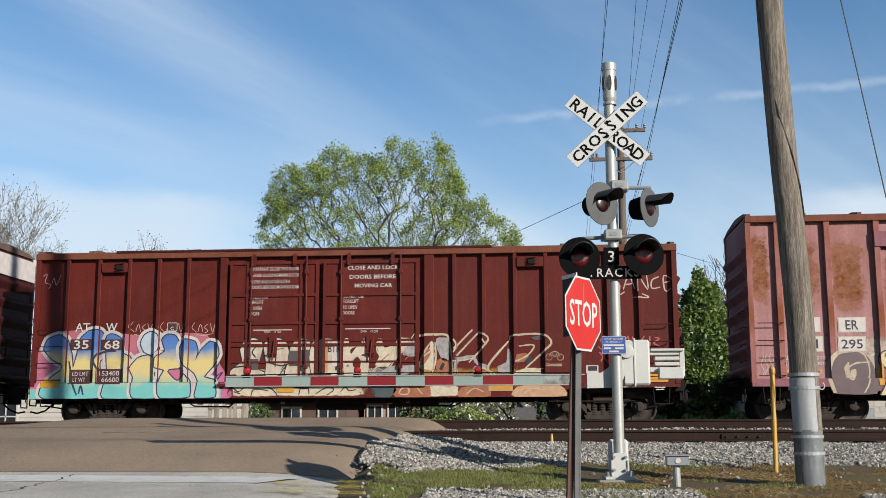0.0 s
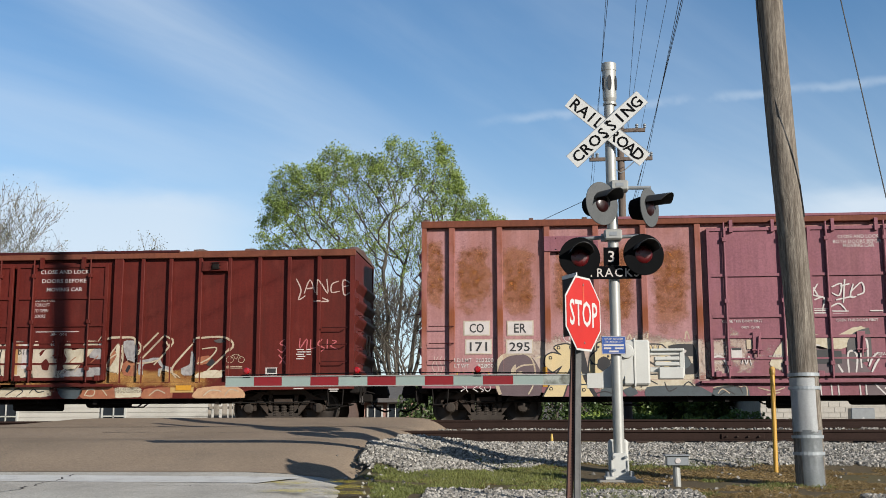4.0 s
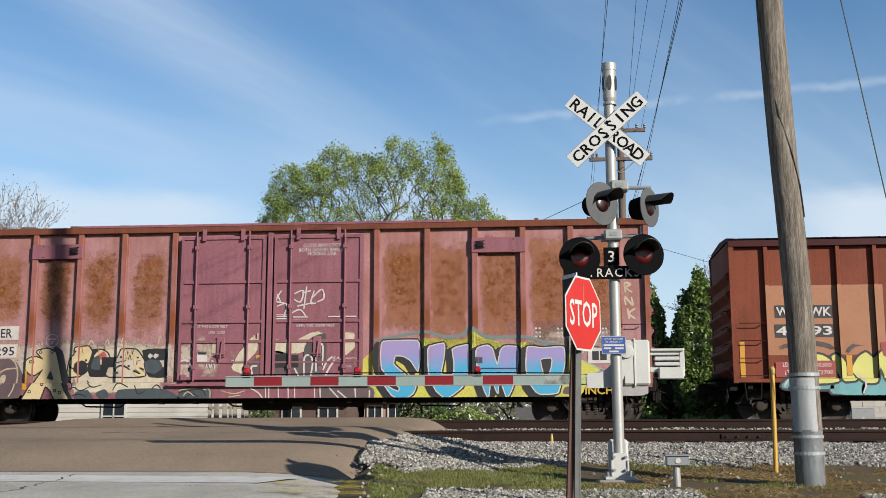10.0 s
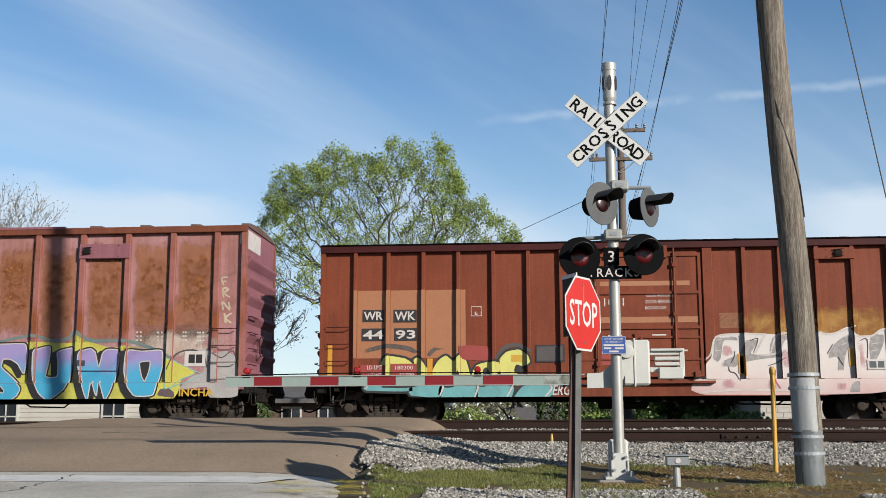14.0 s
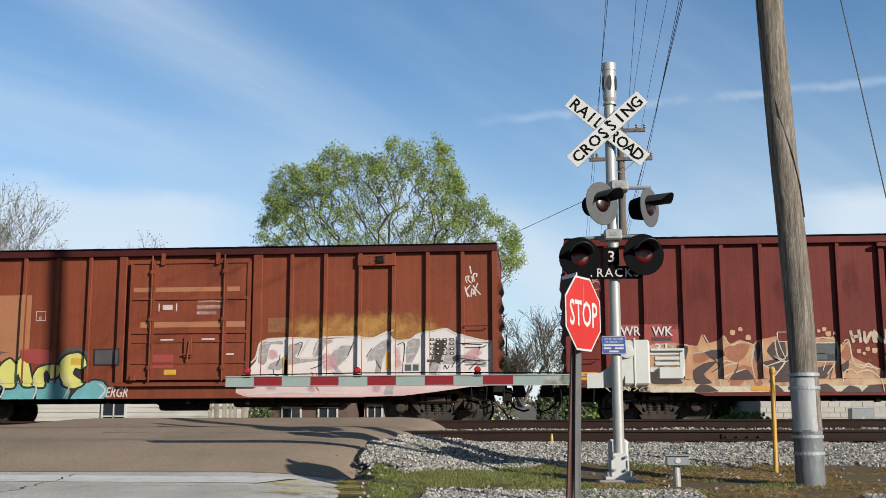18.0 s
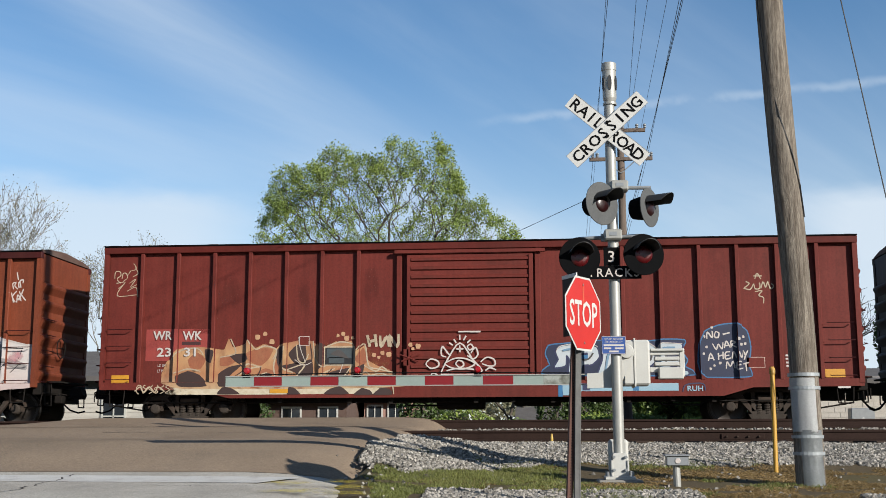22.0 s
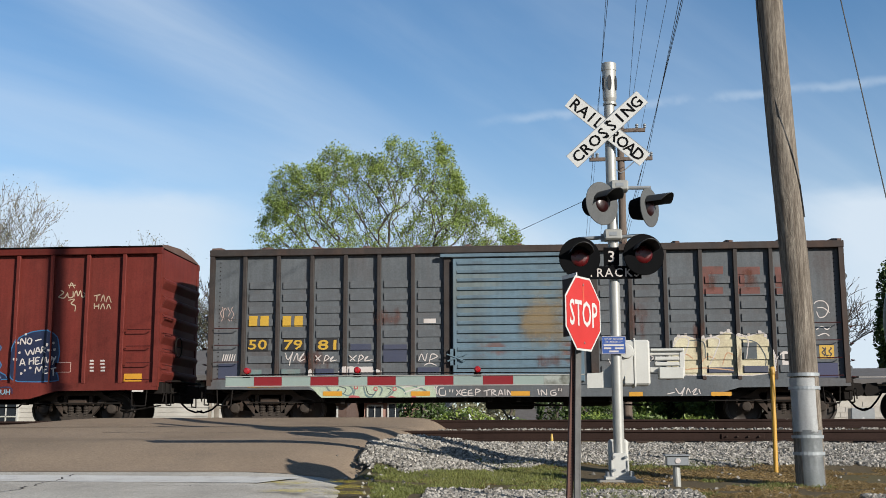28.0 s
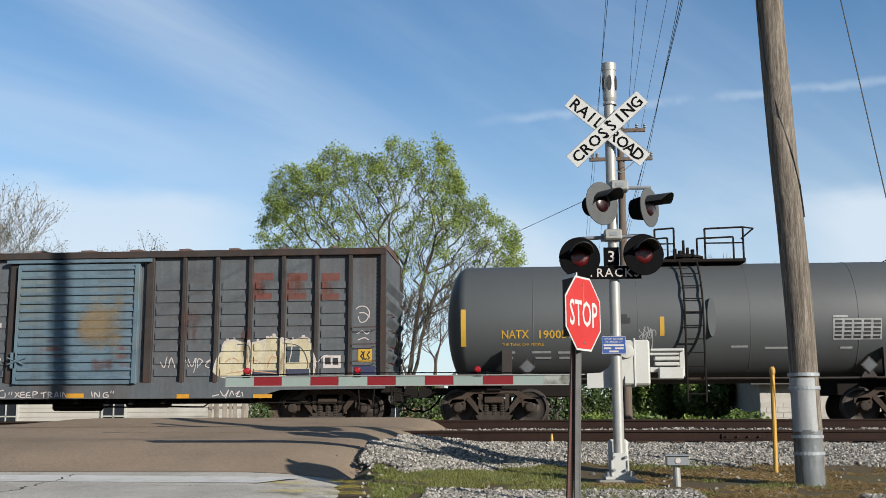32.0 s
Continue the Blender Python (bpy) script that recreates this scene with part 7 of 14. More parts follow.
panel(CAR_44, -5.69, 1.33, 0.642, 0.396, REDP, 11, 'paint_patch', '')
tagline(CAR_44, -6.41, 1.44, 'LD LMT', 0.099, 0.381, M_letter, 12, 0.004)
tagline(CAR_44, -5.68, 1.43, '180300', 0.099, 0.438, M_letter, 12, 0.004)
tagline(CAR_44, -6.40, 1.25, 'LT WT', 0.099, 0.322, M_letter, 12, 0.004)
tagline(CAR_44, -5.62, 1.25, '72700', 0.099, 0.379, M_letter, 12, 0.004)
panel(CAR_44, -3.89, 2.81, 0.262, 0.243, M_letter, 2, 'stencil_frame', '')
panel(CAR_44, -3.89, 2.81, 0.233, 0.214, M_brown, 3, 'stencil_field', '')
tagline(CAR_44, -3.89, 2.76, 'E', 0.071, 0.073, M_letter, 4, 0.012)
panel(CAR_44, -2.89, 1.64, 0.287, 0.169, YTEXT, 7, 'placard', '')
panel(CAR_44, -7.54, 1.57, 0.118, 0.855, M_yellow, 6, 'reflector', 'yellow reflector')
panel(CAR_44, -5.04, 1.41, 0.131, 0.480, M_yellow, 9, 'reflector', 'yellow reflector')
panel(CAR_44, 2.49, 1.48, 0.125, 0.469, M_yellow, 9, 'reflector', 'yellow reflector')
panel(CAR_44, -0.05, 3.43, 2.740, 0.114, BEIGE, 2, 'stripe', '')
panel(CAR_44, 0.14, 2.54, 2.694, 0.141, BEIGE, 2, 'stripe', '')
tagline(CAR_44, 0.60, 3.14, 'CLOSE AND LOCK', 0.085, 0.667, M_letter, 2, 0.008)
tagline(CAR_44, 0.56, 2.98, 'DOOR BEFORE', 0.085, 0.624, M_letter, 2, 0.008)
tagline(CAR_44, 0.49, 2.83, 'MOVING CAR', 0.085, 0.510, M_letter, 2, 0.008)
panel(CAR_44, -0.52, 2.98, 0.257, 0.128, M_letter, 2, 'stencil_mark', '')
panel(CAR_44, -0.74, 2.98, 0.029, 0.199, M_letter, 2, 'stencil_mark', '')
panel(CAR_44, -0.29, 2.98, 0.029, 0.198, M_letter, 2, 'stencil_mark', '')
panel(CAR_44, -0.51, 2.16, 0.341, 0.035, M_letter, 2, 'print_line', '')
panel(CAR_44, 0.55, 2.17, 0.339, 0.035, M_letter, 2, 'print_line', '')
panel(CAR_44, 1.12, 1.79, 0.197, 0.035, M_letter, 2, 'print_line', '')
panel(CAR_44, -0.59, 1.62, 0.538, 0.335, REDP, 2, 'paint_patch', '')
panel(CAR_44, -0.40, 1.35, 0.311, 0.125, YTEXT, 2, 'reflector', '')
panel(CAR_44, 4.52, 2.17, 6.335, 1.697, SOFT_AMBER, 1, 'stain')
panel(CAR_44, 2.30, 2.52, 0.556, 0.372, BEIGE, 1, 'paint_patch', '')
panel(CAR_44, 2.53, 1.41, 0.131, 0.479, M_yellow, 9, 'reflector', 'yellow reflector')
panel(CAR_44, 5.09, 1.60, 0.129, 0.421, M_yellow, 9, 'reflector', 'yellow reflector')

# oxide red car
panel(CAR_23, -7.41, 2.04, 1.644, 0.799, REDP, 1, 'paint_patch', '')
panel(CAR_23, -7.06, 2.08, 0.483, 0.086, DARKP, 2, 'paint_patch', '')
tagline(CAR_23, -7.80, 2.28, 'WR', 0.229, 0.486, M_letter, 12, 0.020)
tagline(CAR_23, -7.03, 2.27, 'WK', 0.228, 0.499, M_letter, 12, 0.020)
tagline(CAR_23, -7.75, 1.86, '23', 0.228, 0.367, M_letter, 12, 0.020)
tagline(CAR_23, -7.08, 1.86, '31', 0.227, 0.307, M_letter, 12, 0.020)
tagline(CAR_23, -7.78, 1.53, 'LD LMT', 0.071, 0.249, M_letter, 3, 0.003)
tagline(CAR_23, -6.98, 1.53, '190300', 0.071, 0.248, M_letter, 3, 0.003)
tagline(CAR_23, -7.80, 1.39, 'LT WT', 0.071, 0.205, M_letter, 3, 0.003)
tagline(CAR_23, -6.96, 1.39, '73800', 0.071, 0.204, M_letter, 3, 0.003)
panel(CAR_23, -4.38, 1.60, 6.045, 1.05, SOFT_RUST, 1, 'stain')
panel(CAR_23, -4.17, 2.11, 0.259, 0.240, M_letter, 6, 'stencil_frame', '')
panel(CAR_23, -4.17, 2.11, 0.230, 0.212, M_oxide, 7, 'stencil_field', '')
panel(CAR_23, -8.86, 1.19, 0.457, 0.198, M_yellow, 6, 'reflector', 'yellow reflector')
panel(CAR_23, -4.77, 0.87, 0.459, 0.098, M_yellow, 6, 'reflector', 'yellow reflector')
decal(CAR_23, 'spray_tag', scribble(0.88, 0.23, 68, 6, 0.02), -7.96, 0.93, CREAM, 4, '')
panel(CAR_23, -0.02, 2.29, 0.534, 0.035, M_letter, 2, 'print_line', '')
panel(CAR_23, 8.71, 1.23, 0.466, 0.198, M_yellow, 6, 'reflector', 'yellow reflector')
panel(CAR_23, 7.62, 1.66, 0.103, 0.043, M_letter, 2, 'print_line', '')
panel(CAR_23, 7.90, 1.66, 0.117, 0.043, M_letter, 2, 'print_line', '')
panel(CAR_23, 7.62, 1.58, 0.103, 0.043, M_letter, 2, 'print_line', '')
panel(CAR_23, 7.90, 1.58, 0.117, 0.043, M_letter, 2, 'print_line', '')
panel(CAR_23, 7.63, 1.49, 0.103, 0.043, M_letter, 2, 'print_line', '')
panel(CAR_23, 7.92, 1.49, 0.117, 0.043, M_letter, 2, 'print_line', '')
panel(CAR_23, 7.63, 1.41, 0.103, 0.043, M_letter, 2, 'print_line', '')
panel(CAR_23, 7.92, 1.41, 0.117, 0.043, M_letter, 2, 'print_line', '')
panel(CAR_23, 6.86, 1.50, 0.443, 0.256, LINE, 1, 'stencil_frame', '')
panel(CAR_23, 6.86, 1.50, 0.413, 0.228, M_oxide, 2, 'stencil_field', '')
panel(CAR_23, 8.88, 0.89, 0.291, 0.042, M_letter, 2, 'print_line', '')
panel(CAR_23, -6.16, 3.33, 1.761, 2.019, SOFT_SOOT, 1, 'stain')
panel(CAR_23, -4.15, 3.31, 0.870, 1.719, SOFT_SOOT, 1, 'stain')
panel(CAR_23, -2.46, 3.43, 0.718, 1.570, SOFT_SOOT, 1, 'stain')

# grey car
panel(CAR_CS, -6.70, 2.62, 0.216, 0.270, YTEXT, 3, 'stencil_bar', 'yellow stencilled company mark')
panel(CAR_CS, -6.41, 2.62, 0.216, 0.270, YTEXT, 3, 'stencil_bar', 'yellow stencilled company mark')
panel(CAR_CS, -5.84, 2.61, 0.215, 0.269, YTEXT, 3, 'stencil_bar', 'yellow stencilled company mark')
panel(CAR_CS, -5.54, 2.61, 0.215, 0.269, YTEXT, 3, 'stencil_bar', 'yellow stencilled company mark')
panel(CAR_CS, -6.57, 2.03, 0.546, 0.339, K_, 2, 'number_panel', '')
tagline(CAR_CS, -6.57, 2.03, '50', 0.254, 0.474, YTEXT, 4, 0.015)
panel(CAR_CS, -5.67, 2.02, 0.543, 0.338, K_, 2, 'number_panel', '')
tagline(CAR_CS, -5.67, 2.02, '79', 0.253, 0.471, YTEXT, 4, 0.015)
panel(CAR_CS, -4.81, 2.01, 0.540, 0.337, K_, 2, 'number_panel', '')
tagline(CAR_CS, -4.81, 2.01, '81', 0.253, 0.469, YTEXT, 4, 0.015)
panel(CAR_CS, 4.70, 3.51, 0.622, 0.777, SOFT_RUSTRED, 2, 'stain')
panel(CAR_CS, 4.71, 3.75, 0.498, 0.195, REDRUST, 1, 'paint_patch', '')
panel(CAR_CS, 4.53, 3.50, 0.149, 0.305, REDRUST, 1, 'paint_patch', '')
panel(CAR_CS, 4.69, 3.25, 0.497, 0.166, REDRUST, 1, 'paint_patch', '')
panel(CAR_CS, 5.56, 3.50, 0.673, 0.775, SOFT_RUSTRED, 2, 'stain')
panel(CAR_CS, 5.57, 3.73, 0.539, 0.194, REDRUST, 1, 'paint_patch', '')
panel(CAR_CS, 5.38, 3.49, 0.162, 0.304, REDRUST, 1, 'paint_patch', '')
panel(CAR_CS, 5.55, 3.24, 0.537, 0.165, REDRUST, 1, 'paint_patch', '')
panel(CAR_CS, 6.42, 3.49, 0.588, 0.772, SOFT_RUSTRED, 2, 'stain')
panel(CAR_CS, 6.43, 3.72, 0.471, 0.194, REDRUST, 1, 'paint_patch', '')
panel(CAR_CS, 6.27, 3.47, 0.141, 0.304, REDRUST, 1, 'paint_patch', '')
panel(CAR_CS, 6.41, 3.22, 0.470, 0.165, REDRUST, 1, 'paint_patch', '')
panel(CAR_CS, 4.31, 2.07, 0.538, 1.639, SOFT_RUSTRED, 3, 'stain')
panel(CAR_CS, 5.20, 1.52, 0.400, 1.082, SOFT_RUSTRED, 3, 'stain')
panel(CAR_CS, -5.05, 1.59, 1.704, 0.838, SOFT_RUSTRED, 3, 'stain')
panel(CAR_CS, -3.32, 2.70, 1.273, 0.845, SOFT_RUSTRED, 3, 'stain')
panel(CAR_CS, 2.82, 2.63, 0.818, 1.382, SOFT_RUSTRED, 3, 'stain')
panel(CAR_CS, 0.72, 1.55, 1.095, 0.686, SOFT_RUSTRED, 3, 'stain')
panel(CAR_CS, -6.36, 1.02, 0.856, 0.111, M_yellow, 5, 'reflector', 'yellow reflector')
panel(CAR_CS, -4.64, 0.80, 0.479, 0.111, M_yellow, 5, 'reflector', 'yellow reflector')
panel(CAR_CS, -2.46, 0.79, 0.473, 0.110, M_yellow, 5, 'reflector', 'yellow reflector')
panel(CAR_CS, -0.02, 0.78, 0.465, 0.109, M_yellow, 5, 'reflector', 'yellow reflector')
panel(CAR_CS, 4.78, 0.74, 0.479, 0.107, M_yellow, 5, 'reflector', 'yellow reflector')
panel(CAR_CS, 2.76, 0.75, 0.324, 0.108, M_yellow, 5, 'reflector', 'yellow reflector')
panel(CAR_CS, 7.32, 1.74, 0.342, 0.323, YTEXT, 4, 'placard', 'yellow placard')
decal(CAR_CS, 'placard_mark', scribble(0.24, 0.22, 93, 3, 0.03), 7.32, 1.74, K_, 5, '')
panel(CAR_CS, 7.30, 1.30, 0.525, 0.348, NAVY, 3, 'paint_patch', '')
decal(CAR_CS, 'spray_tag', scribble(0.38, 0.40, 89, 4, 0.015), -7.38, 2.81, LINE, 3, '')
panel(CAR_CS, -2.24, 2.58, 0.309, 0.112, M_letter, 3, 'notice', '')
panel(CAR_CS, 0.66, 2.6, 2.2, 3.4, SOFT_TAN, 5, 'stain')

# maroon car: hand-drawn graffiti
art(CAR_ATW, -5.59, 1.56, 5.43, 1.77, [(0, 0.04), (0.04, 0.47), (0.07, 0.78), (0.14, 0.96), (0.28, 1), (0.41, 0.96), (0.58, 0.91), (0.77, 0.94), (0.87, 0.9), (0.93, 0.53), (0.97, 0.33), (1, 0.1), (0.95, 0.01), (0.43, 0)], PINK, 1)
panel(CAR_ATW, -5.67, 0.81, 4.979, 0.264, TEAL, 2, 'paint_patch', '')
art(CAR_ATW, -3.35, 1.80, 0.37, 0.78, [(0.04, 1), (0.66, 0.96), (1, 0.54), (0.72, 0.09), (0.26, 0), (0, 0.45)], GREYP, 2)
art(CAR_ATW, -7.00, 1.58, 1.65, 1.67, [(0.02, 0), (0.08, 0.25), (0.31, 0.42), (0.32, 0.48), (0.13, 0.58), (0, 0.73), (0.06, 0.88), (0.23, 0.94), (0.36, 0.87), (0.44, 0.64), (0.47, 0.44), (0.53, 0.67), (0.57, 0.88), (0.71, 1), (0.88, 1), (0.97, 0.88), (1, 0.64), (0.89, 0.54), (0.91, 0.32), (1, 0)], PASTEL, 4, edge=NAVY, rim=0.03, halo=W_, glow=0.075)
spray_line(CAR_ATW, -7.02, 1.22, 0.28, 0.86, [(0, 1), (0.4, 0.47), (1, 0)], 0.05, NAVY, 5)
spray_line(CAR_ATW, -6.77, 0.91, 0.12, 0.23, [(1, 0), (0.41, 1), (0, 0.13)], 0.05, NAVY, 5)
art(CAR_ATW, -5.70, 1.53, 1.03, 1.58, [(0.01, 0), (0.07, 0.3), (0, 0.93), (0.17, 1), (0.37, 0.93), (0.44, 0.71), (0.62, 0.64), (0.74, 0.46), (0.93, 0.28), (1, 0)], PASTEL, 6, edge=NAVY, rim=0.03, halo=W_, glow=0.075)
spray_line(CAR_ATW, -6.21, 1.66, 0.55, 0.47, [(0.23, 0), (0, 0.46), (0.15, 0.82), (0.57, 1), (1, 1)], 0.06, NAVY, 7)
art(CAR_ATW, -5.16, 1.26, 0.82, 1.03, [(0.15, 0), (0.12, 0.48), (0, 0.7), (0.27, 0.95), (0.59, 1), (0.85, 0.83), (0.83, 0.52), (1, 0)], PASTEL, 8, edge=NAVY, rim=0.03, halo=W_, glow=0.075)
art(CAR_ATW, -5.05, 2.09, 0.50, 0.57, [(0, 0.5), (0.16, 0.85), (0.51, 1), (0.87, 0.85), (1, 0.5), (0.87, 0.15), (0.52, 0), (0.16, 0.15)], ICE, 8, edge=NAVY, rim=0.03, halo=W_, glow=0.075)
art(CAR_ATW, -4.43, 1.52, 0.92, 1.56, [(0.16, 0), (0.11, 0.28), (0.23, 0.43), (0, 0.48), (0.01, 0.63), (0.24, 0.74), (0.15, 0.92), (0.3, 1), (0.51, 0.98), (0.63, 0.86), (0.55, 0.75), (0.78, 0.76), (0.91, 0.64), (0.79, 0.51), (0.64, 0.46), (0.87, 0.32), (1, 0.19), (0.95, 0)], PASTEL, 10, edge=NAVY, rim=0.03, halo=W_, glow=0.075)
art(CAR_ATW, -4.36, 1.29, 0.39, 0.24, [(0, 0.95), (1, 1), (0.58, 0)], PINK, 11, edge=NAVY, rim=0.03)
art(CAR_ATW, -3.77, 1.45, 1.01, 1.43, [(0.45, 0), (0.49, 0.23), (0.37, 0.42), (0.04, 0.62), (0, 0.88), (0.15, 1), (0.37, 0.96), (0.44, 0.8), (0.39, 0.64), (0.54, 0.82), (0.75, 0.96), (0.96, 0.9), (1, 0.72), (0.82, 0.52), (0.63, 0.35), (0.88, 0.29), (0.95, 0.13), (0.92, 0)], PASTEL, 12, edge=NAVY, rim=0.03, halo=W_, glow=0.075)
spray_line(CAR_ATW, -3.21, 1.13, 0.21, 0.42, [(0, 0.74), (0.81, 1), (0.16, 0.47), (1, 0.2), (0.32, 0)], 0.035, NAVY, 4)
panel(CAR_ATW, -1.14, 1.32, 3.753, 0.179, GRUBBY, 2, 'paint_patch', '')
art(CAR_ATW, -2.47, 1.72, 1.01, 0.92, [(0, 0.01), (0.22, 0.27), (0.33, 0.39), (0.28, 0.69), (0.38, 0.91), (0.61, 1), (0.78, 0.95), (0.84, 0.77), (0.76, 0.38), (0.68, 0.2), (0.88, 0.08), (1, 0)], GRUBBY, 4, edge=K_, rim=0.022)
art(CAR_ATW, -1.78, 1.71, 0.64, 0.92, [(0.1, 0), (0.11, 0.31), (0, 0.82), (0.24, 0.97), (0.6, 1), (0.86, 0.91), (1, 0.61), (0.94, 0.35), (0.74, 0.15), (0.57, 0)], GRUBBY, 5, edge=K_, rim=0.022)
art(CAR_ATW, -1.19, 1.70, 0.68, 0.90, [(0, 0), (0.09, 0.39), (0.17, 0.8), (0.43, 0.99), (0.75, 1), (0.9, 0.83), (0.87, 0.39), (1, 0)], GRUBBY, 6, edge=K_, rim=0.022)
art(CAR_ATW, -0.57, 1.70, 0.73, 0.90, [(0.11, 0), (0, 0.55), (0.09, 0.89), (0.4, 1), (0.79, 0.98), (0.95, 0.82), (1, 0.31), (0.93, 0)], GRUBBY, 7, edge=K_, rim=0.022)
panel(CAR_ATW, -2.33, 1.53, 0.208, 0.269, GREYP, 8, 'paint_patch', '')
panel(CAR_ATW, -1.34, 1.67, 0.236, 0.381, GREYP, 8, 'paint_patch', '')
panel(CAR_ATW, -1.06, 1.67, 0.236, 0.423, GREYP, 8, 'paint_patch', '')
spray_line(CAR_ATW, -1.76, 1.90, 0.33, 0.03, [(0, 0), (1, 1)], 0.02, K_, 9)
spray_line(CAR_ATW, -1.51, 1.50, 0.28, 0.21, [(0, 0), (0.59, 1), (1, 0.46)], 0.02, K_, 9)
panel(CAR_ATW, -0.56, 1.71, 0.154, 0.787, AMBER, 8, 'paint_patch', '')
panel(CAR_ATW, -0.26, 1.77, 0.236, 0.619, W_, 8, 'paint_patch', '')
tagline(CAR_ATW, -0.32, 1.91, 'BTR', 0.186, 0.314, K_, 10, 0.004, name='graffiti_letters')
art(CAR_ATW, 0.23, 1.69, 0.63, 0.89, [(0.04, 0), (0, 0.94), (0.18, 1), (0.28, 0.59), (0.5, 0.78), (0.77, 0.84), (0.95, 0.65), (1, 0.31), (0.89, 0)], GRUBBY, 5)
art(CAR_ATW, 0.24, 1.56, 0.20, 0.28, [(0, 0.6), (0.57, 1), (1, 0.6), (0.87, 0), (0.15, 0.1)], M_maroon, 6)
art(CAR_ATW, 1.15, 1.78, 1.05, 0.89, [(0, 0.03), (0.16, 0.41), (0.09, 0.79), (0.21, 0.91), (0.29, 0.66), (0.53, 0.75), (0.61, 0.91), (1, 1), (0.83, 0.65), (0.61, 0.4), (0.4, 0.16), (0.21, 0)], CREAMDIRT, 3)
art(CAR_ATW, 1.57, 1.90, 0.44, 0.48, [(0, 0.21), (0.74, 1), (1, 1), (0.81, 0), (0.32, 0.12)], PALESHADE, 5)
spray_line(CAR_ATW, 0.83, 1.39, 0.42, 0.17, [(0, 0), (0.4, 1), (1, 0.82)], 0.03, CREAM, 6)
spray_line(CAR_ATW, 0.79, 1.91, 0.11, 0.48, [(0.48, 1), (0, 0.41), (1, 0)], 0.03, CREAM, 6)
spray_line(CAR_ATW, 1.04, 1.71, 0.28, 0.53, [(1, 1), (0.6, 0.42), (0, 0)], 0.03, CREAM, 6)
spray_line(CAR_ATW, 1.34, 1.81, 0.66, 0.89, [(1, 1), (0.6, 0.56), (0.25, 0.25), (0, 0)], 0.03, CREAM, 6)
spray_line(CAR_ATW, 1.21, 1.82, 0.05, 0.47, [(1, 1), (0, 0)], 0.03, CREAM, 6)
spray_line(CAR_ATW, 0.94, 1.67, 0.20, 0.17, [(0, 0), (1, 1)], 0.025, RUSTLET, 6)
spray_line(CAR_ATW, 1.28, 1.92, 0.03, 0.34, [(1, 1), (0, 0)], 0.025, RUSTLET, 6)
spray_line(CAR_ATW, 1.51, 1.68, 0.20, 0.19, [(0, 0), (1, 1)], 0.025, RUSTLET, 6)
art(CAR_ATW, 1.18, 1.37, 1.24, 0.25, [(0, 0.03), (0.09, 0.7), (0.5, 0.9), (0.95, 1), (1, 0)], PALESHADE, 3)
spray_line(CAR_ATW, 2.10, 2.14, 0.81, 0.19, [(0, 0.49), (0.07, 0.86), (0.41, 1), (0.93, 0.98), (1, 0)], 0.06, CREAM, 6)
art(CAR_ATW, 2.36, 1.88, 0.39, 0.66, [(0, 0.85), (0.29, 0.94), (0.75, 1), (1, 0.42), (0.89, 0), (0.46, 0.09), (0.14, 0.51)], PALESHADE, 5)
art(CAR_ATW, 1.95, 1.72, 0.46, 0.84, [(0, 0.04), (0.36, 0.47), (0.67, 0.67), (0.79, 1), (0.97, 0.97), (1, 0.33), (0.82, 0)], CREAMDIRT, 4)
art(CAR_ATW, 1.92, 1.73, 0.29, 0.42, [(0, 0), (0.67, 1), (1, 0.6), (0.48, 0)], RUSTLET, 5)
art(CAR_ATW, 2.38, 1.47, 0.39, 0.39, [(0.11, 0.08), (0, 0.72), (0.43, 1), (0.93, 0.71), (1, 0)], RUSTLET, 5)
art(CAR_ATW, 2.34, 1.45, 0.13, 0.19, [(0, 0.29), (0.56, 1), (1, 0.78), (0.44, 0)], K_, 6)
spray_line(CAR_ATW, 1.90, 1.71, 0.36, 0.69, [(0, 0), (0.38, 0.52), (1, 1)], 0.04, CREAM, 6)
spray_line(CAR_ATW, 2.15, 1.68, 0.08, 0.75, [(0, 0), (1, 0.48), (0.67, 1)], 0.04, CREAM, 6)
spray_line(CAR_ATW, 2.56, 1.65, 0.05, 0.81, [(0, 1), (1, 0.41), (0.98, 0)], 0.04, CREAM, 6)
spray_line(CAR_ATW, 1.96, 1.75, 0.25, 0.17, [(0, 0), (1, 1)], 0.04, CREAM, 6)
spray_line(CAR_ATW, 2.86, 2.12, 0.46, 0.47, [(0, 0), (1, 1)], 0.05, CREAM, 5)
spray_line(CAR_ATW, 2.96, 1.99, 0.53, 0.55, [(0, 0), (1, 1)], 0.05, CREAM, 5)
spray_line(CAR_ATW, 3.24, 1.92, 0.48, 0.75, [(0.48, 1), (1, 0.74), (0, 0)], 0.05, CREAM, 5)
spray_line(CAR_ATW, 3.36, 2.07, 0.08, 0.11, [(0, 1), (1, 0)], 0.05, CREAM, 5)
spray_line(CAR_ATW, 2.66, 1.96, 0.08, 0.33, [(0.01, 1), (1, 0.5), (0, 0)], 0.05, CREAM, 5)
spray_line(CAR_ATW, 3.07, 1.57, 0.97, 0.28, [(0, 0.72), (0.29, 0.81), (0.52, 1), (0.66, 0.3), (1, 0)], 0.085, PALESHADE, 4)
spray_line(CAR_ATW, 2.71, 1.44, 0.08, 0.33, [(0.32, 0), (0, 0.67), (1, 1)], 0.085, PALESHADE, 4)
spray_line(CAR_ATW, 3.31, 1.34, 0.39, 0.19, [(0, 0), (0.15, 1), (1, 0.7)], 0.085, PALESHADE, 4)
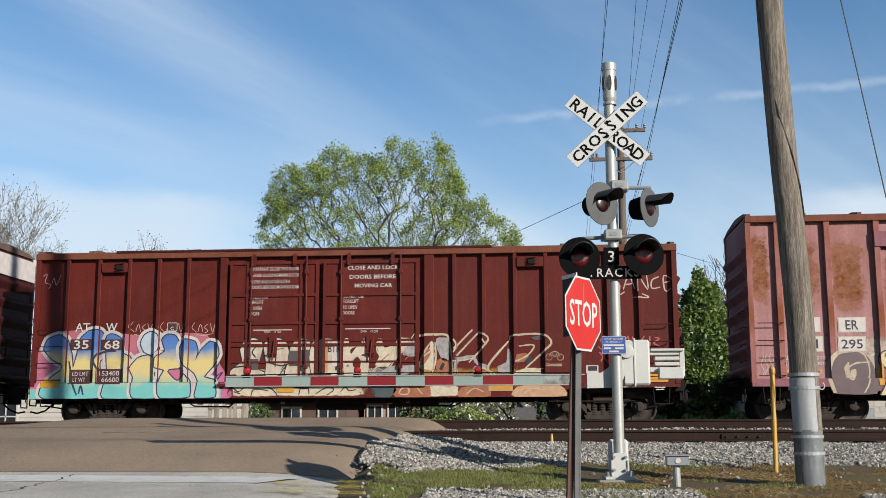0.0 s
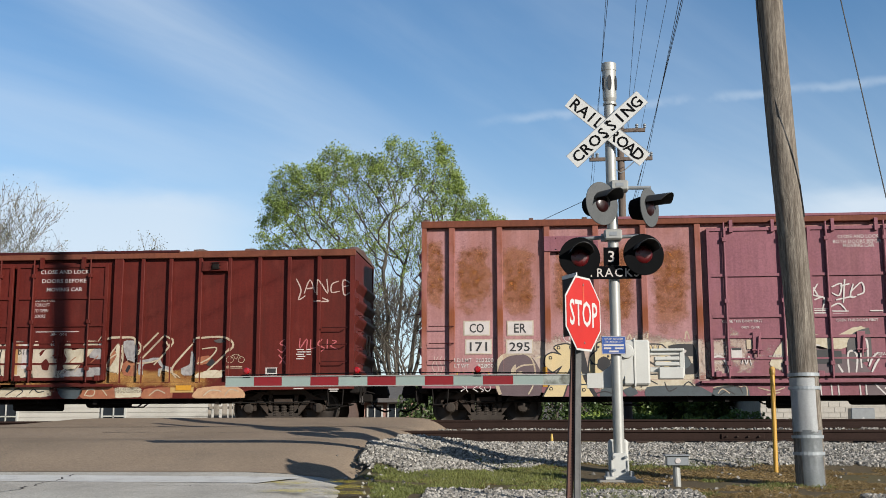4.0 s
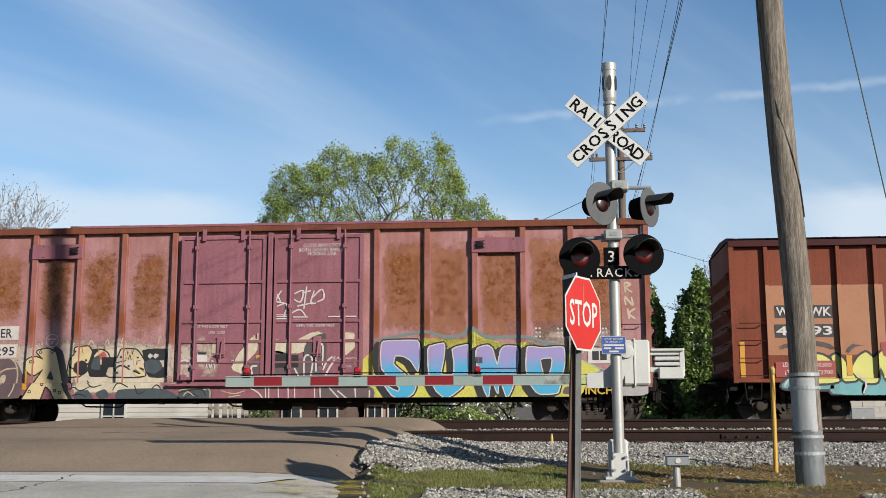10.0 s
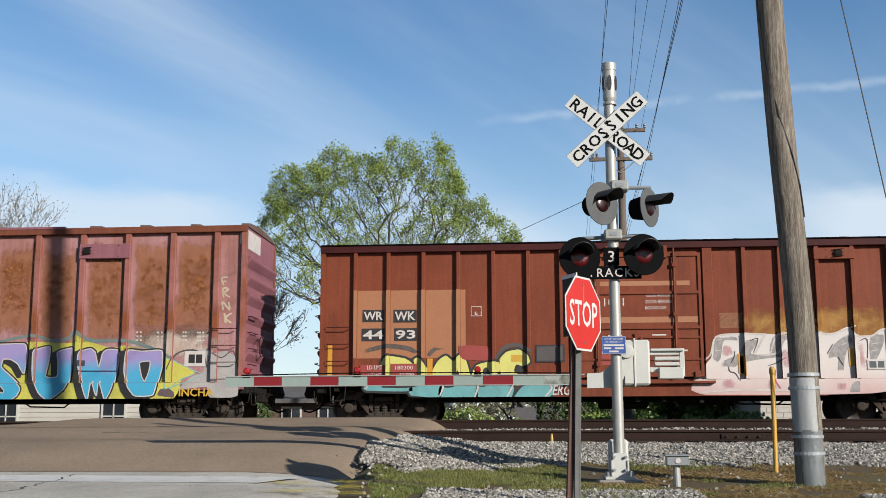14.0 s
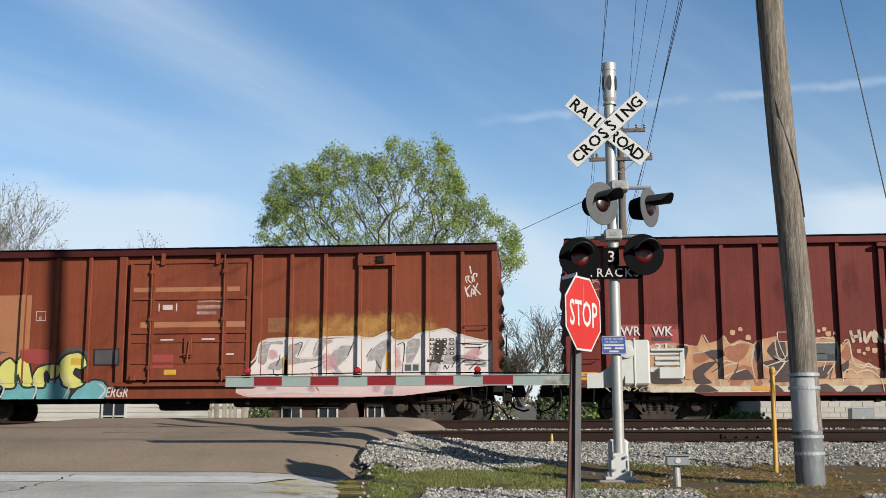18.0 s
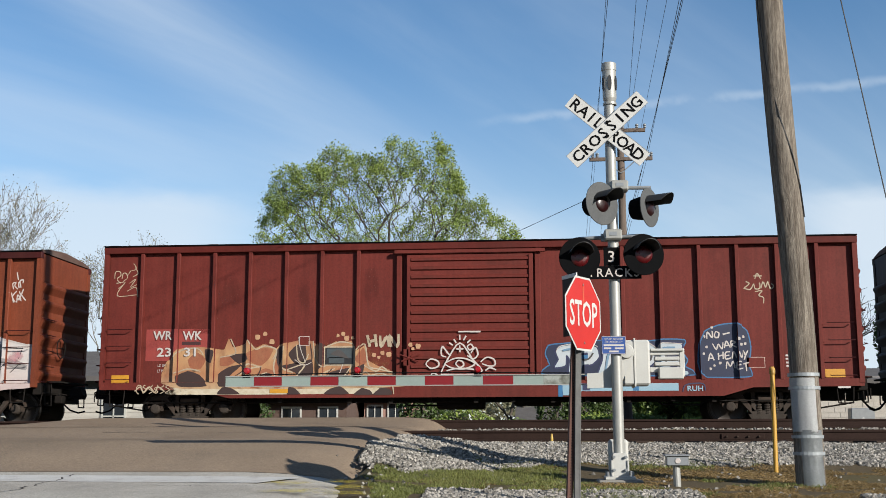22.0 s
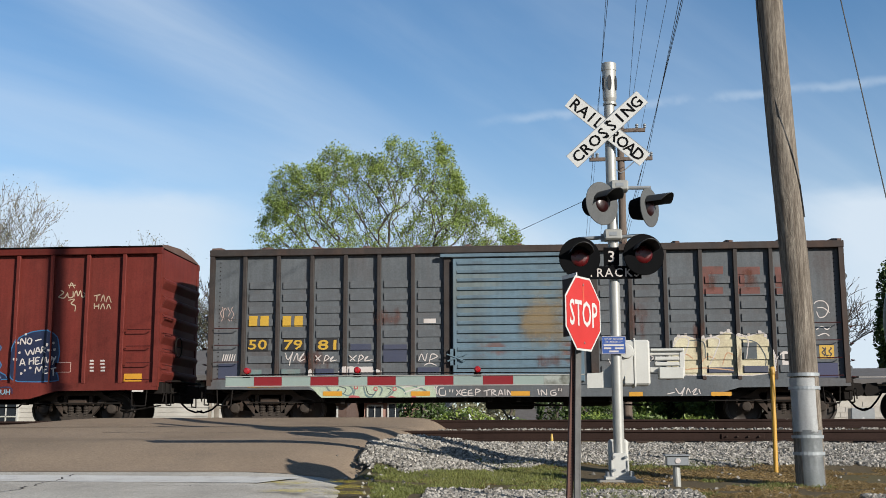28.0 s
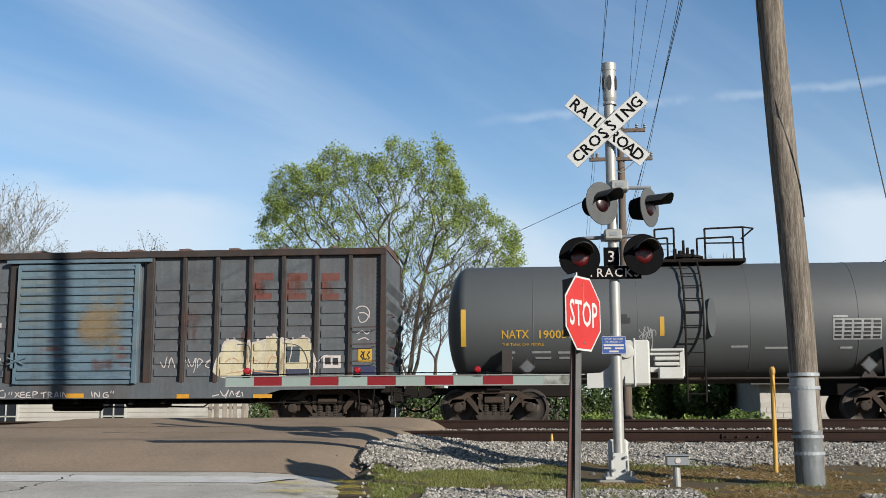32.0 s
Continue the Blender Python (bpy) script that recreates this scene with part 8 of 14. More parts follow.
spray_line(CAR_ATW, 2.84, 1.62, 0.50, 0.08, [(0, 0), (0.61, 0.32), (1, 1)], 0.035, CREAM, 6)
spray_line(CAR_ATW, 3.43, 1.32, 0.53, 0.22, [(0, 0.14), (0.11, 1), (0.69, 0.5), (1, 0)], 0.035, CREAM, 6)
spray_line(CAR_ATW, 3.73, 1.64, 0.51, 0.85, [(1, 1), (0.56, 0.71), (0.11, 0.39), (0, 0.19), (0.22, 0)], 0.055, CREAM, 5)
art(CAR_ATW, 3.88, 1.59, 0.42, 0.72, [(0.33, 0), (0, 0.27), (0.6, 0.46), (0.68, 1), (1, 0.46), (0.89, 0)], PALESHADE, 4)
spray_line(CAR_ATW, 4.52, 1.81, 1.02, 0.83, [(0, 0.84), (0.08, 0.97), (0.76, 1), (1, 0.76), (0.78, 0.46), (0.37, 0)], 0.055, CREAM, 5)
spray_line(CAR_ATW, 4.37, 1.76, 0.46, 0.40, [(0.19, 0.94), (1, 1), (0.69, 0.41), (0, 0)], 0.04, CREAM, 5)
art(CAR_ATW, 4.31, 1.65, 0.32, 0.22, [(0, 0), (0.14, 0.88), (0.83, 1), (1, 0.24)], RUSTLET, 4)
art(CAR_ATW, 4.47, 1.60, 0.22, 0.19, [(0, 0.29), (0.63, 1), (1, 0.28), (0.37, 0)], K_, 5)
art(CAR_ATW, 4.43, 1.31, 0.79, 0.22, [(0, 0.02), (0.27, 0.7), (0.62, 1), (1, 0.62), (0.93, 0)], CREAMDIRT, 4)
spray_line(CAR_ATW, 4.68, 1.31, 0.31, 0.16, [(0, 0), (0.46, 0.84), (1, 1)], 0.03, CREAM, 6)
art(CAR_ATW, 4.67, 2.14, 0.28, 0.11, [(0, 0.51), (0.7, 1), (1, 0.24), (0.4, 0)], GREYP, 6)
spray_line(CAR_ATW, 4.96, 1.66, 0.15, 0.15, [(0, 0.55), (0.37, 1), (0.92, 0.81), (1, 0.27), (0.54, 0), (0.09, 0.18), (0, 0.55)], 0.012, CREAM, 3)
spray_line(CAR_ATW, 5.24, 1.66, 0.15, 0.15, [(0, 0.55), (0.37, 1), (0.92, 0.81), (1, 0.27), (0.54, 0), (0.08, 0.18), (0, 0.55)], 0.012, CREAM, 3)
spray_line(CAR_ATW, 5.10, 1.73, 0.26, 0.12, [(0, 0.02), (0.22, 0.9), (0.75, 1), (1, 0)], 0.012, CREAM, 3)
spray_line(CAR_ATW, 5.10, 1.73, 0.14, 0.12, [(0, 0.9), (0.58, 0), (1, 1)], 0.012, CREAM, 3)
panel(CAR_ATW, 5.08, 1.49, 0.384, 0.019, CREAM, 3, 'print_line', '')
panel(CAR_ATW, 5.08, 1.45, 0.384, 0.019, CREAM, 3, 'print_line', '')
art(CAR_ATW, -1.29, 0.92, 3.61, 0.38, [(0, 0.05), (0.01, 0.79), (0.16, 1), (0.38, 0.8), (0.56, 0.46), (0.64, 0.75), (0.8, 0.82), (0.99, 0.66), (1, 0)], CREAMDIRT, 1)
art(CAR_ATW, 0.89, 0.84, 0.65, 0.28, [(0, 1), (0.74, 0.99), (1, 0.69), (0.74, 0), (0.18, 0.11)], SLATE, 1)
art(CAR_ATW, 1.65, 0.86, 0.92, 0.28, [(0, 0.02), (0.06, 0.91), (0.85, 1), (1, 0)], RUSTLET, 1)
art(CAR_ATW, 2.41, 0.86, 0.77, 0.28, [(0, 0.01), (0.04, 0.91), (0.73, 1), (1, 0.6), (0.87, 0)], CREAMDIRT, 2)
art(CAR_ATW, 3.12, 0.84, 0.75, 0.25, [(0, 0.01), (0.15, 0.9), (0.97, 1), (1, 0)], RUSTLET, 1)
art(CAR_ATW, 4.71, 0.86, 1.26, 0.30, [(0, 0.02), (0.13, 0.83), (0.79, 1), (1, 0.54), (0.98, 0)], TANSPOT, 1)
panel(CAR_ATW, -1.52, 0.95, 0.388, 0.142, AMBER, 4, 'paint_patch', '')
panel(CAR_ATW, 3.78, 0.91, 0.592, 0.127, AMBER, 4, 'paint_patch', '')
spray_line(CAR_ATW, -2.79, 0.90, 0.45, 0.19, [(0, 0), (0.24, 0.87), (0.63, 0.28), (1, 1)], 0.03, K_, 3)
spray_line(CAR_ATW, -2.20, 0.83, 0.43, 0.17, [(0, 0), (0.19, 1), (1, 0.82)], 0.03, K_, 3)
spray_line(CAR_ATW, -1.08, 0.85, 0.26, 0.17, [(0, 0), (0.21, 1), (0.88, 0.99), (1, 0.16)], 0.03, K_, 3)
spray_line(CAR_ATW, -0.56, 0.86, 0.45, 0.19, [(0, 0.15), (0.62, 1), (1, 0.71), (0.63, 0)], 0.03, K_, 3)
spray_line(CAR_ATW, 0.03, 0.90, 0.39, 0.11, [(0, 0), (0.28, 1), (0.57, 0.24), (1, 0.48)], 0.03, K_, 3)
spray_line(CAR_ATW, -2.76, 0.83, 0.17, 0.06, [(0, 1), (1, 0)], 0.03, K_, 3)
spray_line(CAR_ATW, -1.91, 0.88, 0.32, 0.22, [(0, 1), (0.63, 0.62), (1, 0)], 0.03, K_, 3)
spray_line(CAR_ATW, 1.40, 0.85, 0.25, 0.14, [(0, 0.01), (0.33, 1), (1, 0.99), (0.89, 0), (0.11, 0.01)], 0.035, CREAM, 3)
spray_line(CAR_ATW, 1.79, 0.86, 0.14, 0.17, [(0, 1), (1, 0)], 0.035, CREAM, 3)
spray_line(CAR_ATW, 2.26, 0.80, 0.19, 0.11, [(0, 1), (1, 0)], 0.035, CREAM, 3)
spray_line(CAR_ATW, 3.15, 0.84, 0.42, 0.14, [(0, 0), (0.47, 1), (1, 0.39)], 0.035, CREAM, 3)
spray_line(CAR_ATW, 4.56, 0.83, 0.47, 0.14, [(0, 0), (0.41, 1), (1, 0.79)], 0.035, CREAM, 3)
spray_line(CAR_ATW, 5.05, 0.84, 0.36, 0.16, [(0, 0), (0.39, 1), (1, 0.66)], 0.035, CREAM, 3)
tagline(CAR_ATW, -2.02, 2.33, 'OPEN', 0.051, 0.157, M_letter, 9, 0.004, name='graffiti_letters')
tagline(CAR_ATW, -1.76, 2.33, 'CLOSE', 0.051, 0.186, M_letter, 9, 0.004, name='graffiti_letters')
tagline(CAR_ATW, 0.41, 2.32, 'OPEN', 0.051, 0.157, M_letter, 9, 0.004, name='graffiti_letters')
tagline(CAR_ATW, 0.67, 2.32, 'CLOSE', 0.051, 0.186, M_letter, 9, 0.004, name='graffiti_letters')
spray_line(CAR_ATW, 0.42, 2.07, 0.11, 0.14, [(0, 0.5), (0.49, 1), (1, 0.5), (0.51, 0), (0, 0.5)], 0.02, M_letter, 9)
spray_line(CAR_ATW, 0.40, 2.07, 0.01, 0.08, [(0, 1), (0.08, 0)], 0.015, M_letter, 9)
spray_line(CAR_ATW, 0.44, 2.07, 0.01, 0.08, [(0, 1), (0.08, 0)], 0.015, M_letter, 9)
spray_line(CAR_ATW, 0.21, 1.72, 0.47, 0.53, [(0.13, 0), (0, 0.48), (0.27, 0.9), (0.75, 1), (1, 0.73), (0.76, 0.42), (0.52, 0.26)], 0.07, GRUBBY, 5)
spray_line(CAR_ATW, -2.36, 2.16, 0.40, 0.09, [(0, 0.04), (0.49, 1), (1, 0)], 0.03, K_, 9)
spray_line(CAR_ATW, -1.75, 2.14, 0.40, 0.11, [(0, 0.28), (0.57, 1), (1, 0)], 0.03, K_, 9)
spray_line(CAR_ATW, -1.14, 2.15, 0.37, 0.09, [(0, 0.04), (0.61, 1), (1, 0)], 0.03, K_, 9)
spray_line(CAR_ATW, -2.51, 1.77, 0.14, 0.31, [(0, 0), (1, 0.36), (0.76, 1)], 0.03, K_, 9)
spray_line(CAR_ATW, -1.78, 1.78, 0.04, 0.62, [(1, 1), (0, 0)], 0.03, K_, 9)
spray_line(CAR_ATW, -2.66, 1.53, 0.63, 0.16, [(0, 0), (0.73, 0.32), (1, 1)], 0.03, K_, 9)
spray_line(CAR_ATW, -1.53, 1.52, 1.12, 0.18, [(0, 1), (0.39, 0.35), (0.64, 0.65), (1, 0)], 0.03, K_, 9)
spray_line(CAR_ATW, -2.33, 1.84, 0.11, 0.28, [(1, 1), (0, 0.5), (0.81, 0)], 0.03, K_, 9)
spray_line(CAR_ATW, 6.72, 3.42, 0.24, 0.53, [(0, 1), (0.53, 0.46), (0.29, 0), (1, 0.18)], 0.035, LINE, 2)
spray_line(CAR_ATW, 6.95, 3.48, 0.28, 0.34, [(0, 0), (0.51, 1), (1, 0.03)], 0.035, LINE, 2)
spray_line(CAR_ATW, 6.97, 3.44, 0.20, 0.03, [(0, 0), (1, 1)], 0.035, LINE, 2)
spray_line(CAR_ATW, 7.28, 3.46, 0.25, 0.42, [(0, 0), (0.07, 0.94), (1, 0.13), (0.9, 1)], 0.035, LINE, 2)
spray_line(CAR_ATW, 7.61, 3.47, 0.20, 0.28, [(0.87, 1), (0.01, 0.71), (0, 0), (1, 0.09)], 0.035, LINE, 2)
spray_line(CAR_ATW, 7.92, 3.45, 0.24, 0.37, [(1, 0.68), (0, 1), (0.1, 0), (0.7, 0.15)], 0.035, LINE, 2)
spray_line(CAR_ATW, 7.87, 3.48, 0.14, 0.03, [(0, 0), (1, 1)], 0.035, LINE, 2)
spray_line(CAR_ATW, 7.24, 3.15, 0.38, 0.09, [(0, 0.05), (1, 0), (0.56, 1)], 0.035, LINE, 2)
spray_line(CAR_ATW, 6.26, 2.00, 0.20, 0.33, [(0.93, 1), (0.29, 0.67), (1, 0.41), (0.57, 0), (0, 0.25)], 0.035, ROSE, 2)
spray_line(CAR_ATW, 6.29, 1.66, 0.14, 0.22, [(0, 0), (1, 1)], 0.035, ROSE, 2)
spray_line(CAR_ATW, 6.29, 1.65, 0.20, 0.25, [(0, 1), (1, 0)], 0.035, ROSE, 2)
spray_line(CAR_ATW, 6.81, 2.05, 0.17, 0.28, [(0.01, 1), (0, 0.1), (1, 0.89), (0.99, 0)], 0.035, ROSE, 2)
spray_line(CAR_ATW, 7.07, 2.04, 0.14, 0.22, [(0.01, 1), (0, 0), (1, 0.12)], 0.035, ROSE, 2)
spray_line(CAR_ATW, 7.27, 2.00, 0.14, 0.31, [(0.61, 1), (0, 0.55), (1, 0.27), (0.39, 0)], 0.035, ROSE, 2)
spray_line(CAR_ATW, 7.42, 2.03, 0.01, 0.25, [(0.21, 1), (0, 0)], 0.035, ROSE, 2)
spray_line(CAR_ATW, 7.59, 2.01, 0.17, 0.22, [(0.18, 1), (0.84, 0.87), (0, 0.38), (1, 0)], 0.035, ROSE, 2)
spray_line(CAR_ATW, -5.55, 2.51, 0.12, 0.26, [(0.67, 1), (0, 0.45), (1, 0)], 0.016, LINE, 2)
spray_line(CAR_ATW, -5.39, 2.48, 0.13, 0.20, [(0, 0.01), (0.49, 1), (1, 0)], 0.016, LINE, 2)
spray_line(CAR_ATW, -5.24, 2.46, 0.09, 0.23, [(0.92, 1), (0, 0.63), (1, 0.25), (0.07, 0)], 0.016, LINE, 2)
spray_line(CAR_ATW, -5.09, 2.49, 0.12, 0.23, [(0, 1), (0.58, 0), (1, 0.87)], 0.016, LINE, 2)
spray_line(CAR_ATW, -5.27, 2.32, 0.44, 0.05, [(0, 0.55), (0.4, 0), (1, 1)], 0.016, LINE, 2)
spray_line(CAR_ATW, -4.76, 2.50, 0.12, 0.26, [(0.68, 1), (0, 0.45), (1, 0)], 0.016, LINE, 2)
spray_line(CAR_ATW, -4.60, 2.47, 0.13, 0.20, [(0, 0.01), (0.5, 1), (1, 0)], 0.016, LINE, 2)
spray_line(CAR_ATW, -4.45, 2.45, 0.09, 0.23, [(0.93, 1), (0, 0.63), (1, 0.25), (0.06, 0)], 0.016, LINE, 2)
spray_line(CAR_ATW, -4.29, 2.48, 0.12, 0.23, [(0, 1), (0.57, 0), (1, 0.87)], 0.016, LINE, 2)
spray_line(CAR_ATW, -4.47, 2.31, 0.44, 0.05, [(0, 0.55), (0.4, 0), (1, 1)], 0.016, LINE, 2)
spray_line(CAR_ATW, -3.94, 2.49, 0.12, 0.26, [(0.68, 1), (0, 0.45), (1, 0)], 0.016, LINE, 2)
spray_line(CAR_ATW, -3.78, 2.46, 0.13, 0.20, [(0, 0.01), (0.5, 1), (1, 0)], 0.016, LINE, 2)
spray_line(CAR_ATW, -3.63, 2.45, 0.09, 0.23, [(0.94, 1), (0, 0.63), (1, 0.25), (0.05, 0)], 0.016, LINE, 2)
spray_line(CAR_ATW, -3.47, 2.47, 0.12, 0.23, [(0, 1), (0.56, 0), (1, 0.87)], 0.016, LINE, 2)
spray_line(CAR_ATW, -3.66, 2.30, 0.44, 0.05, [(0, 0.55), (0.4, 0), (1, 1)], 0.016, LINE, 2)
spray_line(CAR_ATW, -7.86, 3.70, 0.22, 0.38, [(0, 0.85), (0.52, 1), (0.31, 0.46), (1, 0.27), (0.76, 0)], 0.016, LINE, 2)
spray_line(CAR_ATW, -7.61, 3.73, 0.23, 0.25, [(0, 0.01), (0.22, 0.77), (0.53, 0), (1, 1)], 0.016, LINE, 2)
# plum car: hand-drawn graffiti
art(CAR_COER, -7.00, 1.26, 1.16, 1.07, [(0.12, 0.03), (0, 0.42), (0.05, 0.78), (0.26, 0.98), (0.57, 1), (0.83, 0.84), (0.96, 0.58), (1, 0.18), (0.91, 0)], GREYPLUM, 2)
spray_line(CAR_COER, -7.22, 1.26, 0.66, 1.01, [(0.18, 0), (0, 0.42), (0.13, 0.79), (0.47, 0.97), (1, 1)], 0.11, CREAM, 3)
spray_line(CAR_COER, -6.75, 1.27, 0.34, 1.03, [(0, 1), (0.71, 0.87), (1, 0.57), (0.86, 0.23), (0.5, 0)], 0.04, CREAM, 3)
spray_line(CAR_COER, -6.45, 1.65, 0.25, 0.06, [(0, 0.03), (0.64, 1), (1, 0)], 0.05, CREAM, 3)
spray_line(CAR_COER, -6.85, 1.40, 0.56, 0.17, [(1, 1), (0.41, 0.84), (0, 0)], 0.04, CREAM, 4)
art(CAR_COER, -7.03, 1.27, 0.27, 0.44, [(0.41, 1), (0, 0.68), (0.14, 0.16), (0.64, 0), (1, 0.29), (0.98, 0.61), (0.55, 0.55), (0.46, 0.29)], CREAM, 4)
art(CAR_COER, -5.38, 1.32, 0.58, 1.32, [(0, 1), (0.43, 0.93), (0.62, 0.61), (0.84, 0.19), (1, 0.02), (0.36, 0)], K_, 3)
art(CAR_COER, -5.78, 1.31, 1.21, 1.32, [(0, 0), (0.18, 0.31), (0.39, 0.61), (0.19, 0.5), (0.04, 0.63), (0.07, 0.78), (0.21, 0.84), (0.38, 0.8), (0.24, 0.95), (0.47, 1), (0.64, 0.92), (0.72, 0.68), (0.8, 0.39), (0.9, 0.18), (1, 0.01), (0.74, 0), (0.61, 0.2), (0.48, 0.27), (0.36, 0.01)], BUTTER, 4, edge=K_, rim=0.035)
art(CAR_COER, -5.72, 1.30, 0.17, 0.21, [(0, 0.14), (0.55, 1), (1, 0)], K_, 5)
decal(CAR_COER, 'spray_dot', blob(0.094, 0.094, 1006, 14, 0.12), -6.00, 1.89, K_, 6)
decal(CAR_COER, 'spray_dot', blob(0.046, 0.046, 1006, 14, 0.12), -6.00, 1.89, BUTTER, 7)
decal(CAR_COER, 'spray_dot', blob(0.094, 0.094, 1027, 14, 0.12), -5.70, 1.89, K_, 6)
decal(CAR_COER, 'spray_dot', blob(0.046, 0.046, 1027, 14, 0.12), -5.70, 1.89, BUTTER, 7)
decal(CAR_COER, 'spray_dot', blob(0.094, 0.094, 1010, 14, 0.12), -6.20, 1.64, K_, 6)
decal(CAR_COER, 'spray_dot', blob(0.046, 0.046, 1010, 14, 0.12), -6.20, 1.64, BUTTER, 7)
decal(CAR_COER, 'spray_dot', blob(0.094, 0.094, 1061, 14, 0.12), -6.20, 0.89, K_, 6)
decal(CAR_COER, 'spray_dot', blob(0.046, 0.046, 1061, 14, 0.12), -6.20, 0.89, BUTTER, 7)
decal(CAR_COER, 'spray_dot', blob(0.094, 0.094, 1071, 14, 0.12), -5.88, 1.07, K_, 6)
decal(CAR_COER, 'spray_dot', blob(0.046, 0.046, 1071, 14, 0.12), -5.88, 1.07, BUTTER, 7)
decal(CAR_COER, 'spray_dot', blob(0.094, 0.094, 1105, 14, 0.12), -5.54, 0.91, K_, 6)
decal(CAR_COER, 'spray_dot', blob(0.046, 0.046, 1105, 14, 0.12), -5.54, 0.91, BUTTER, 7)
decal(CAR_COER, 'spray_dot', blob(0.094, 0.094, 1118, 14, 0.12), -5.41, 0.86, K_, 6)
decal(CAR_COER, 'spray_dot', blob(0.046, 0.046, 1118, 14, 0.12), -5.41, 0.86, BUTTER, 7)
art(CAR_COER, -4.96, 1.65, 0.59, 0.73, [(0, 0), (0.06, 0.52), (0.32, 0.71), (0.36, 0.95), (0.85, 1), (1, 0.79), (0.86, 0.44), (0.62, 0.33), (0.54, 0)], BUTTER, 4, edge=K_, rim=0.035)
art(CAR_COER, -4.91, 1.48, 0.32, 0.38, [(0, 0.3), (0.08, 0.78), (0.52, 1), (0.94, 0.77), (1, 0.26), (0.51, 0)], K_, 5)
art(CAR_COER, -4.39, 1.61, 0.63, 0.65, [(0, 0.01), (0, 0.98), (0.62, 1), (0.69, 0.5), (0.97, 0.54), (1, 0)], K_, 3)
art(CAR_COER, -4.37, 1.75, 0.46, 0.37, [(0, 0.08), (0.05, 0.66), (0.36, 1), (0.77, 0.73), (1, 0.03), (0.65, 0.23), (0.47, 0)], BUTTER, 4, edge=K_, rim=0.035)
art(CAR_COER, -4.39, 1.79, 0.24, 0.20, [(0, 0.43), (0.69, 1), (1, 0.28), (0.36, 0)], ROSE, 5)
art(CAR_COER, -3.75, 1.60, 0.94, 0.66, [(0, 0.01), (0.06, 0.41), (0.3, 0.68), (0.41, 1), (0.78, 0.97), (1, 0.51), (0.98, 0)], GRUBBY, 4, edge=K_, rim=0.035)
art(CAR_COER, -3.01, 1.59, 0.63, 0.66, [(0, 1), (0.94, 0.99), (1, 0), (0.26, 0), (0.1, 0.51)], K_, 3)
panel(CAR_COER, -3.00, 1.57, 0.457, 0.171, GRUBBY, 5, 'paint_patch', '')
art(CAR_COER, -3.14, 1.77, 0.11, 0.13, [(0, 0.45), (0.49, 1), (1, 0.44), (0.51, 0)], W_, 5)
art(CAR_COER, -3.00, 1.77, 0.11, 0.13, [(0, 0.45), (0.49, 1), (1, 0.44), (0.51, 0)], W_, 5)
tagline(CAR_COER, -3.66, 1.80, 'W', 0.257, 0.286, K_, 8, 0.09, name='graffiti_letters')
tagline(CAR_COER, -3.66, 1.80, 'W', 0.257, 0.286, BUTTER, 9, 0.035, name='graffiti_letters')
tagline(CAR_COER, -3.45, 1.68, 'P', 0.257, 0.200, K_, 8, 0.09, name='graffiti_letters')
tagline(CAR_COER, -3.45, 1.68, 'P', 0.257, 0.200, BUTTER, 9, 0.035, name='graffiti_letters')
tagline(CAR_COER, -3.39, 1.40, 'S', 0.286, 0.257, K_, 8, 0.09, name='graffiti_letters')
tagline(CAR_COER, -3.39, 1.40, 'S', 0.286, 0.257, BUTTER, 9, 0.035, name='graffiti_letters')
art(CAR_COER, -4.54, 1.61, 0.23, 0.34, [(0, 0.09), (0.22, 0.84), (0.84, 1), (1, 0)], SLATE, 6)
panel(CAR_COER, -4.22, 1.62, 0.335, 0.256, K_, 6, 'paint_patch', '')
spray_line(CAR_COER, -5.01, 1.54, 0.49, 0.14, [(0, 1), (0.3, 0), (1, 0.18)], 0.03, K_, 6)
spray_line(CAR_COER, -3.91, 1.69, 0.29, 0.17, [(0, 1), (0.31, 0), (1, 0.32)], 0.03, GREYP, 7)
art(CAR_COER, -3.05, 1.50, 0.44, 0.36, [(0, 0.77), (0.29, 1), (0.8, 0.92), (1, 0.38), (0.56, 0), (0.1, 0.2)], SLATE, 6, edge=K_, rim=0.02)
decal(CAR_COER, 'spray_dot', blob(0.086, 0.086, 1214, 14, 0.12), -3.11, 1.77, W_, 7)
decal(CAR_COER, 'spray_dot', blob(0.086, 0.086, 1224, 14, 0.12), -2.96, 1.78, W_, 7)
decal(CAR_COER, 'spray_dot', blob(0.063, 0.063, 1072, 14, 0.12), -5.04, 1.89, K_, 8)
decal(CAR_COER, 'spray_dot', blob(0.063, 0.063, 1104, 14, 0.12), -4.80, 1.67, K_, 8)
decal(CAR_COER, 'spray_dot', blob(0.063, 0.063, 1170, 14, 0.12), -4.05, 1.46, K_, 8)
decal(CAR_COER, 'spray_dot', blob(0.063, 0.063, 1164, 14, 0.12), -3.85, 1.74, K_, 8)
decal(CAR_COER, 'spray_dot', blob(0.063, 0.063, 1192, 14, 0.12), -3.68, 1.52, K_, 8)
decal(CAR_COER, 'spray_dot', blob(0.063, 0.063, 1211, 14, 0.12), -3.53, 1.39, K_, 8)
decal(CAR_COER, 'spray_dot', blob(0.063, 0.063, 1088, 14, 0.12), -5.20, 1.50, K_, 8)
decal(CAR_COER, 'spray_dot', blob(0.063, 0.063, 1158, 14, 0.12), -4.29, 1.40, K_, 8)
decal(CAR_COER, 'spray_dot', blob(0.063, 0.063, 1186, 14, 0.12), -3.93, 1.35, K_, 8)
